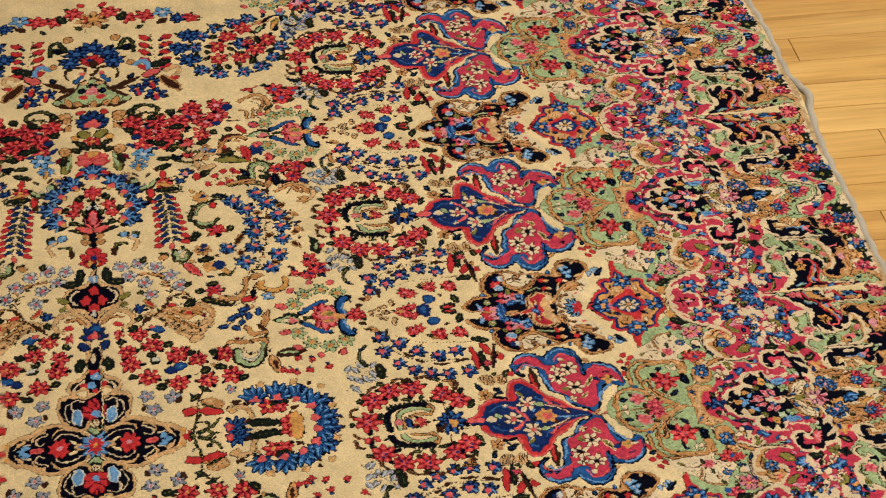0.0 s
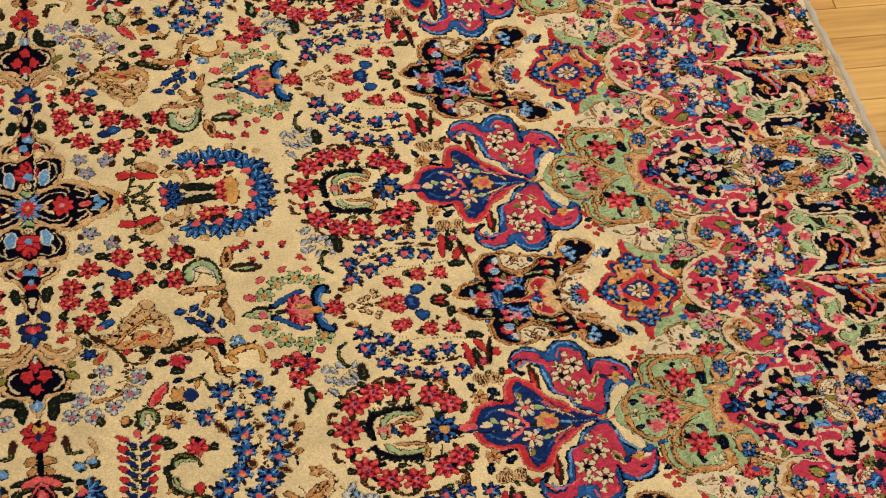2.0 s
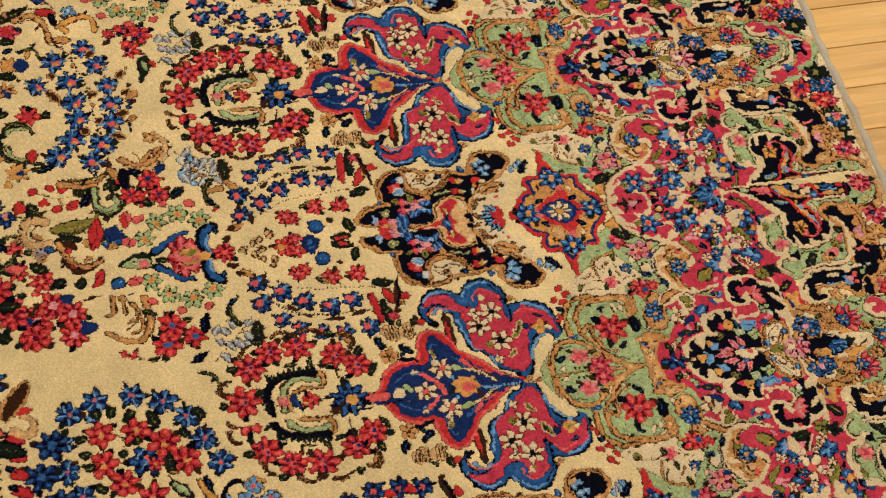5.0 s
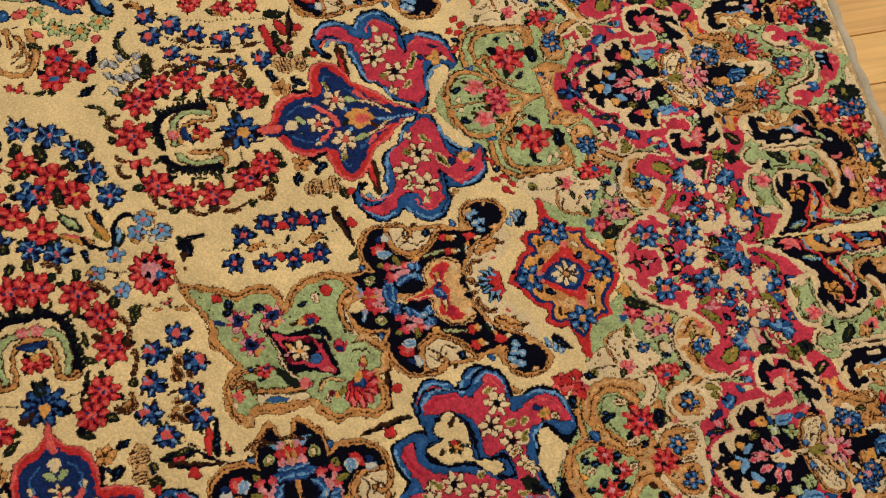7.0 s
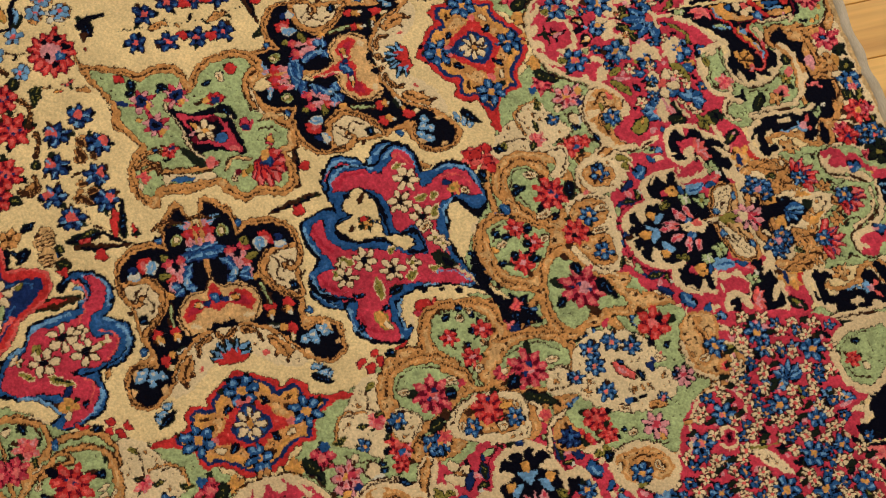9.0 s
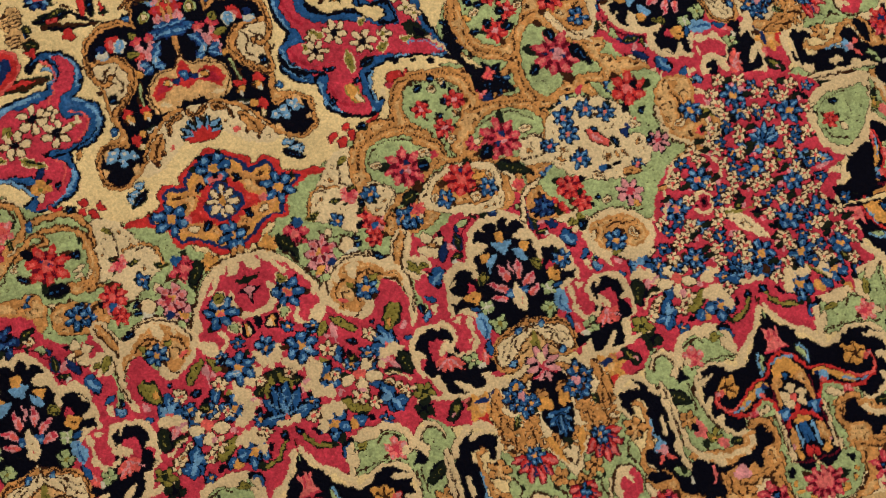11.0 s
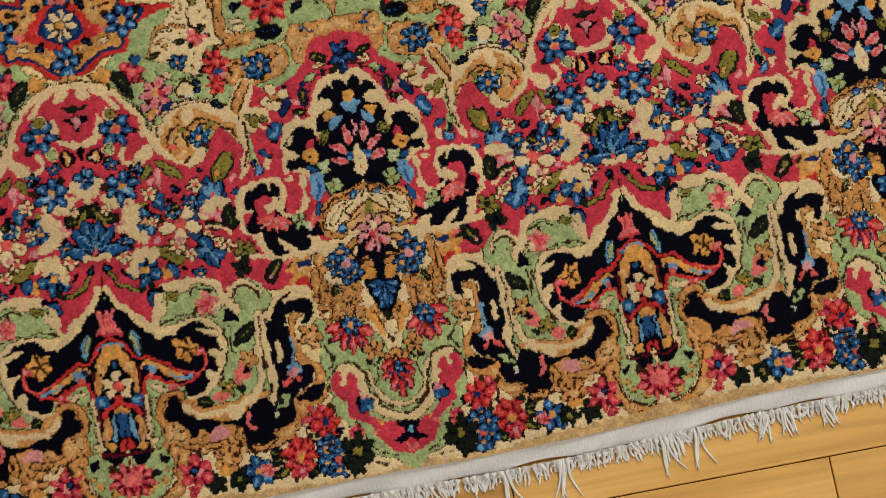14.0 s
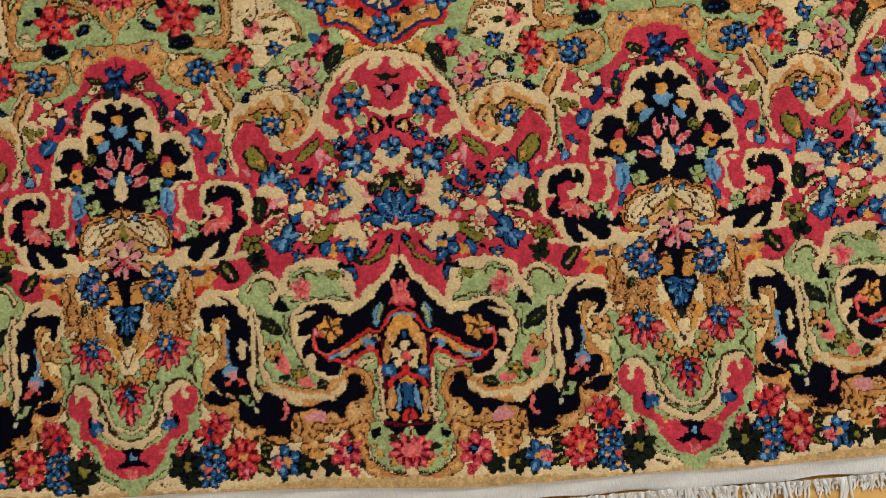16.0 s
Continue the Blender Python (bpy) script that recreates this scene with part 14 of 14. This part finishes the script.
for side in (1, -1):
    bm = bmesh.new()
    path = []
    for k in range(int((RUG_Y1 - EDGE_Y) / 0.004)):
        y = EDGE_Y + k * 0.004
        lift = 0.010 * math.exp(-((y - 1.50) / 0.045) ** 2)
        x = EDGE_X + 0.0045 + edge_wander(y) + 0.0012 * math.sin(y * 140) + 0.008 * math.exp(-((y - 1.50) / 0.03) ** 2) if side > 0 else RUG_X0 - 0.0045
        path.append((x, y, -0.0045 + lift + 0.0006 * math.sin(y * 210)))
    cord(bm, path, 0.0062, 0.0052)
    part("selvedge", bm, CORD, rug, "pale overcast side cord")

# the flat-woven end and its fringe
for end in (-1, 1):
    y_pile = EDGE_Y if end < 0 else RUG_Y1
    bm = bmesh.new()
    xs = np.arange(RUG_X0, EDGE_X + 0.006, 0.004)
    rows = []
    for j in range(7):
        s = j / 6
        row = []
        for x in xs:
            wav = float(end_wander(x)) if end < 0 else 0
            depth = 0.0130 + 0.0012 * math.sin(x * 37) + 0.0010 * math.sin(x * 91 + 1)
            z = -0.0015 - 0.0062 * s + 0.0008 * math.sin(x * 60 + 4 * s) + 0.0004 * math.sin(x * 1500 + j * 3.1)
            row.append(bm.verts.new((x, y_pile + wav + end * (depth * s - 0.001), z)))
        rows.append(row)
    for a, b in zip(rows, rows[1:]):
        for k in range(len(xs) - 1):
            f = bm.faces.new((a[k], a[k + 1], b[k + 1], b[k]) if end > 0 else (a[k], b[k], b[k + 1], a[k + 1]))
            f.smooth = True
    part("flat_weave_end", bm, COTTON, rug, "white cotton flat-woven end strip")


def tassel_mesh(rng, length, strands):
    """Knotted warp ends: a small knot, then loose twisted strands."""
    bm = bmesh.new()
    for k in range(strands):
        x = (k - (strands - 1) / 2) * 0.0013 + rng.uniform(-0.0005, 0.0005)
        lean, bend = rng.uniform(-0.5, 0.5), rng.uniform(-0.5, 0.5)
        n = 7
        reach = length * rng.uniform(0.75, 1.1)
        rings = []
        for i in range(n):
            s = i / (n - 1)
            r = 0.0012 * (1.25 if i == 1 else 1) * (1 - 0.45 * s * s)
            cx = x + reach * s * (lean * 0.35 + bend * s * 0.5) + 0.0006 * math.sin(7 * s + k)
            cy = -reach * s * (1 - 0.12 * abs(lean))
            cz = max(0.0012, 0.0035 * (1 - s) ** 1.5 + 0.0016 + 0.0022 * math.sin(s * 5 + k) * (1 - s))
            rings.append([bm.verts.new((cx + r * math.cos(q * 1.2566), cy, cz + r * math.sin(q * 1.2566))) for q in range(5)])
        for a, b in zip(rings, rings[1:]):
            for q in range(5):
                bm.faces.new((a[q], a[(q + 1) % 5], b[(q + 1) % 5], b[q]))
        bm.faces.new(rings[-1])
    knot = bmesh.ops.create_icosphere(bm, subdivisions=1, radius=0.0024, matrix=pose(0, -0.0032, 0.0036) @ Matrix.Diagonal((1.1, 0.8, 0.8, 1)))
    for f in bm.faces:
        f.smooth = True
    me = mesh_from(bm, "tassel")
    me.materials.append(COTTON)
    return me


trng = random.Random(11)
short = [tassel_mesh(trng, trng.uniform(0.010, 0.015), 4) for _ in range(10)]
ragged = [tassel_mesh(trng, trng.uniform(0.015, 0.023), 6) for _ in range(5)]
stray = [tassel_mesh(trng, trng.uniform(0.026, 0.034), 3) for _ in range(3)]
x = RUG_X0 + 0.01
while x < EDGE_X + 0.004:
    tuft = 0.5 + 0.5 * math.sin(x * 17.0 + 1.2) * math.sin(x * 41.0)
    r = trng.random()
    me = trng.choice(stray) if r < 0.035 else trng.choice(ragged) if r < 0.06 + 0.45 * max(0.0, tuft - 0.55) + (0.25 if x > 0.0 else 0.0) else trng.choice(short)
    ob = new("tassel", me)
    ob.parent = rug
    wav = float(end_wander(x))
    ob.matrix_basis = pose(x, EDGE_Y - 0.0128 + wav, ZF, 0, 0, trng.uniform(-14, 22)) @ Matrix.Diagonal((trng.choice((-1, 1)), 1, 1, 1))
    x += trng.uniform(0.0040, 0.0062)

# ---- floor boards, one object each ----


def board_mesh(length):
    bm = bmesh.new()
    box(bm, 0, length - 0.0009, 0.0004, BOARD - 0.0004, -0.006, 0)
    top = [e for e in bm.edges if all(v.co.z > -0.001 for v in e.verts)]
    bmesh.ops.bevel(bm, geom=top, offset=0.0006, segments=1, affect="EDGES")
    me = mesh_from(bm, "board")
    me.materials.append(OAK)
    return me


JOINT_NEAR = -0.163
rng = random.Random(5)
lengths = [board_mesh(s) for s in (0.38, 0.52, 0.67, 0.81, 0.98)]
far = bmesh.new()
for k in range(-39, 74):
    y = -0.7255 + k * BOARD
    x = -1.45 - rng.random() * 0.5 - 1.34
    if k == 0:
        x = -0.40 - 0.98 * 2 - 0.38
    if k == -1:
        x = JOINT_NEAR - 0.98 - 0.38 * 4
    if x > RX0 + 0.01 and RY0 < y < RY1 - BOARD:
        box(far, RX0, x - 0.0009, y + 0.0004, y + BOARD - 0.0004, ZF - 0.006, ZF)
    while x < 2.35:
        i = rng.randrange(5)
        if k == -1 and x < JOINT_NEAR - 0.01:
            i = 0 if x < JOINT_NEAR - 1.1 else 4
        if k == 0 and x < -0.3:
            i = 0 if x < -2.5 else 4
        s = (0.38, 0.52, 0.67, 0.81, 0.98)[i]
        shown = -1.1 < y < -0.60 and x < 0.9 and x + s > -1.25
        shown = shown or (x + s > 0.28 and -1.1 < y < 2.3 and x < 1.5)
        if shown:
            ob = new("board", lengths[i])
            ob.location, ob.parent = (x, y, ZF), floor
        elif y > RY0 and y + BOARD < RY1 and x + s > RX0 + 0.01:
            box(far, max(x, RX0), min(x + s, RX1) - 0.0009, y + 0.0004, y + BOARD - 0.0004, ZF - 0.006, ZF)
        x += s
rest = part("board_field", far, OAK_FAR, floor)
tagged(rest, "maple strips of the rest of the floor", kind="stuff")
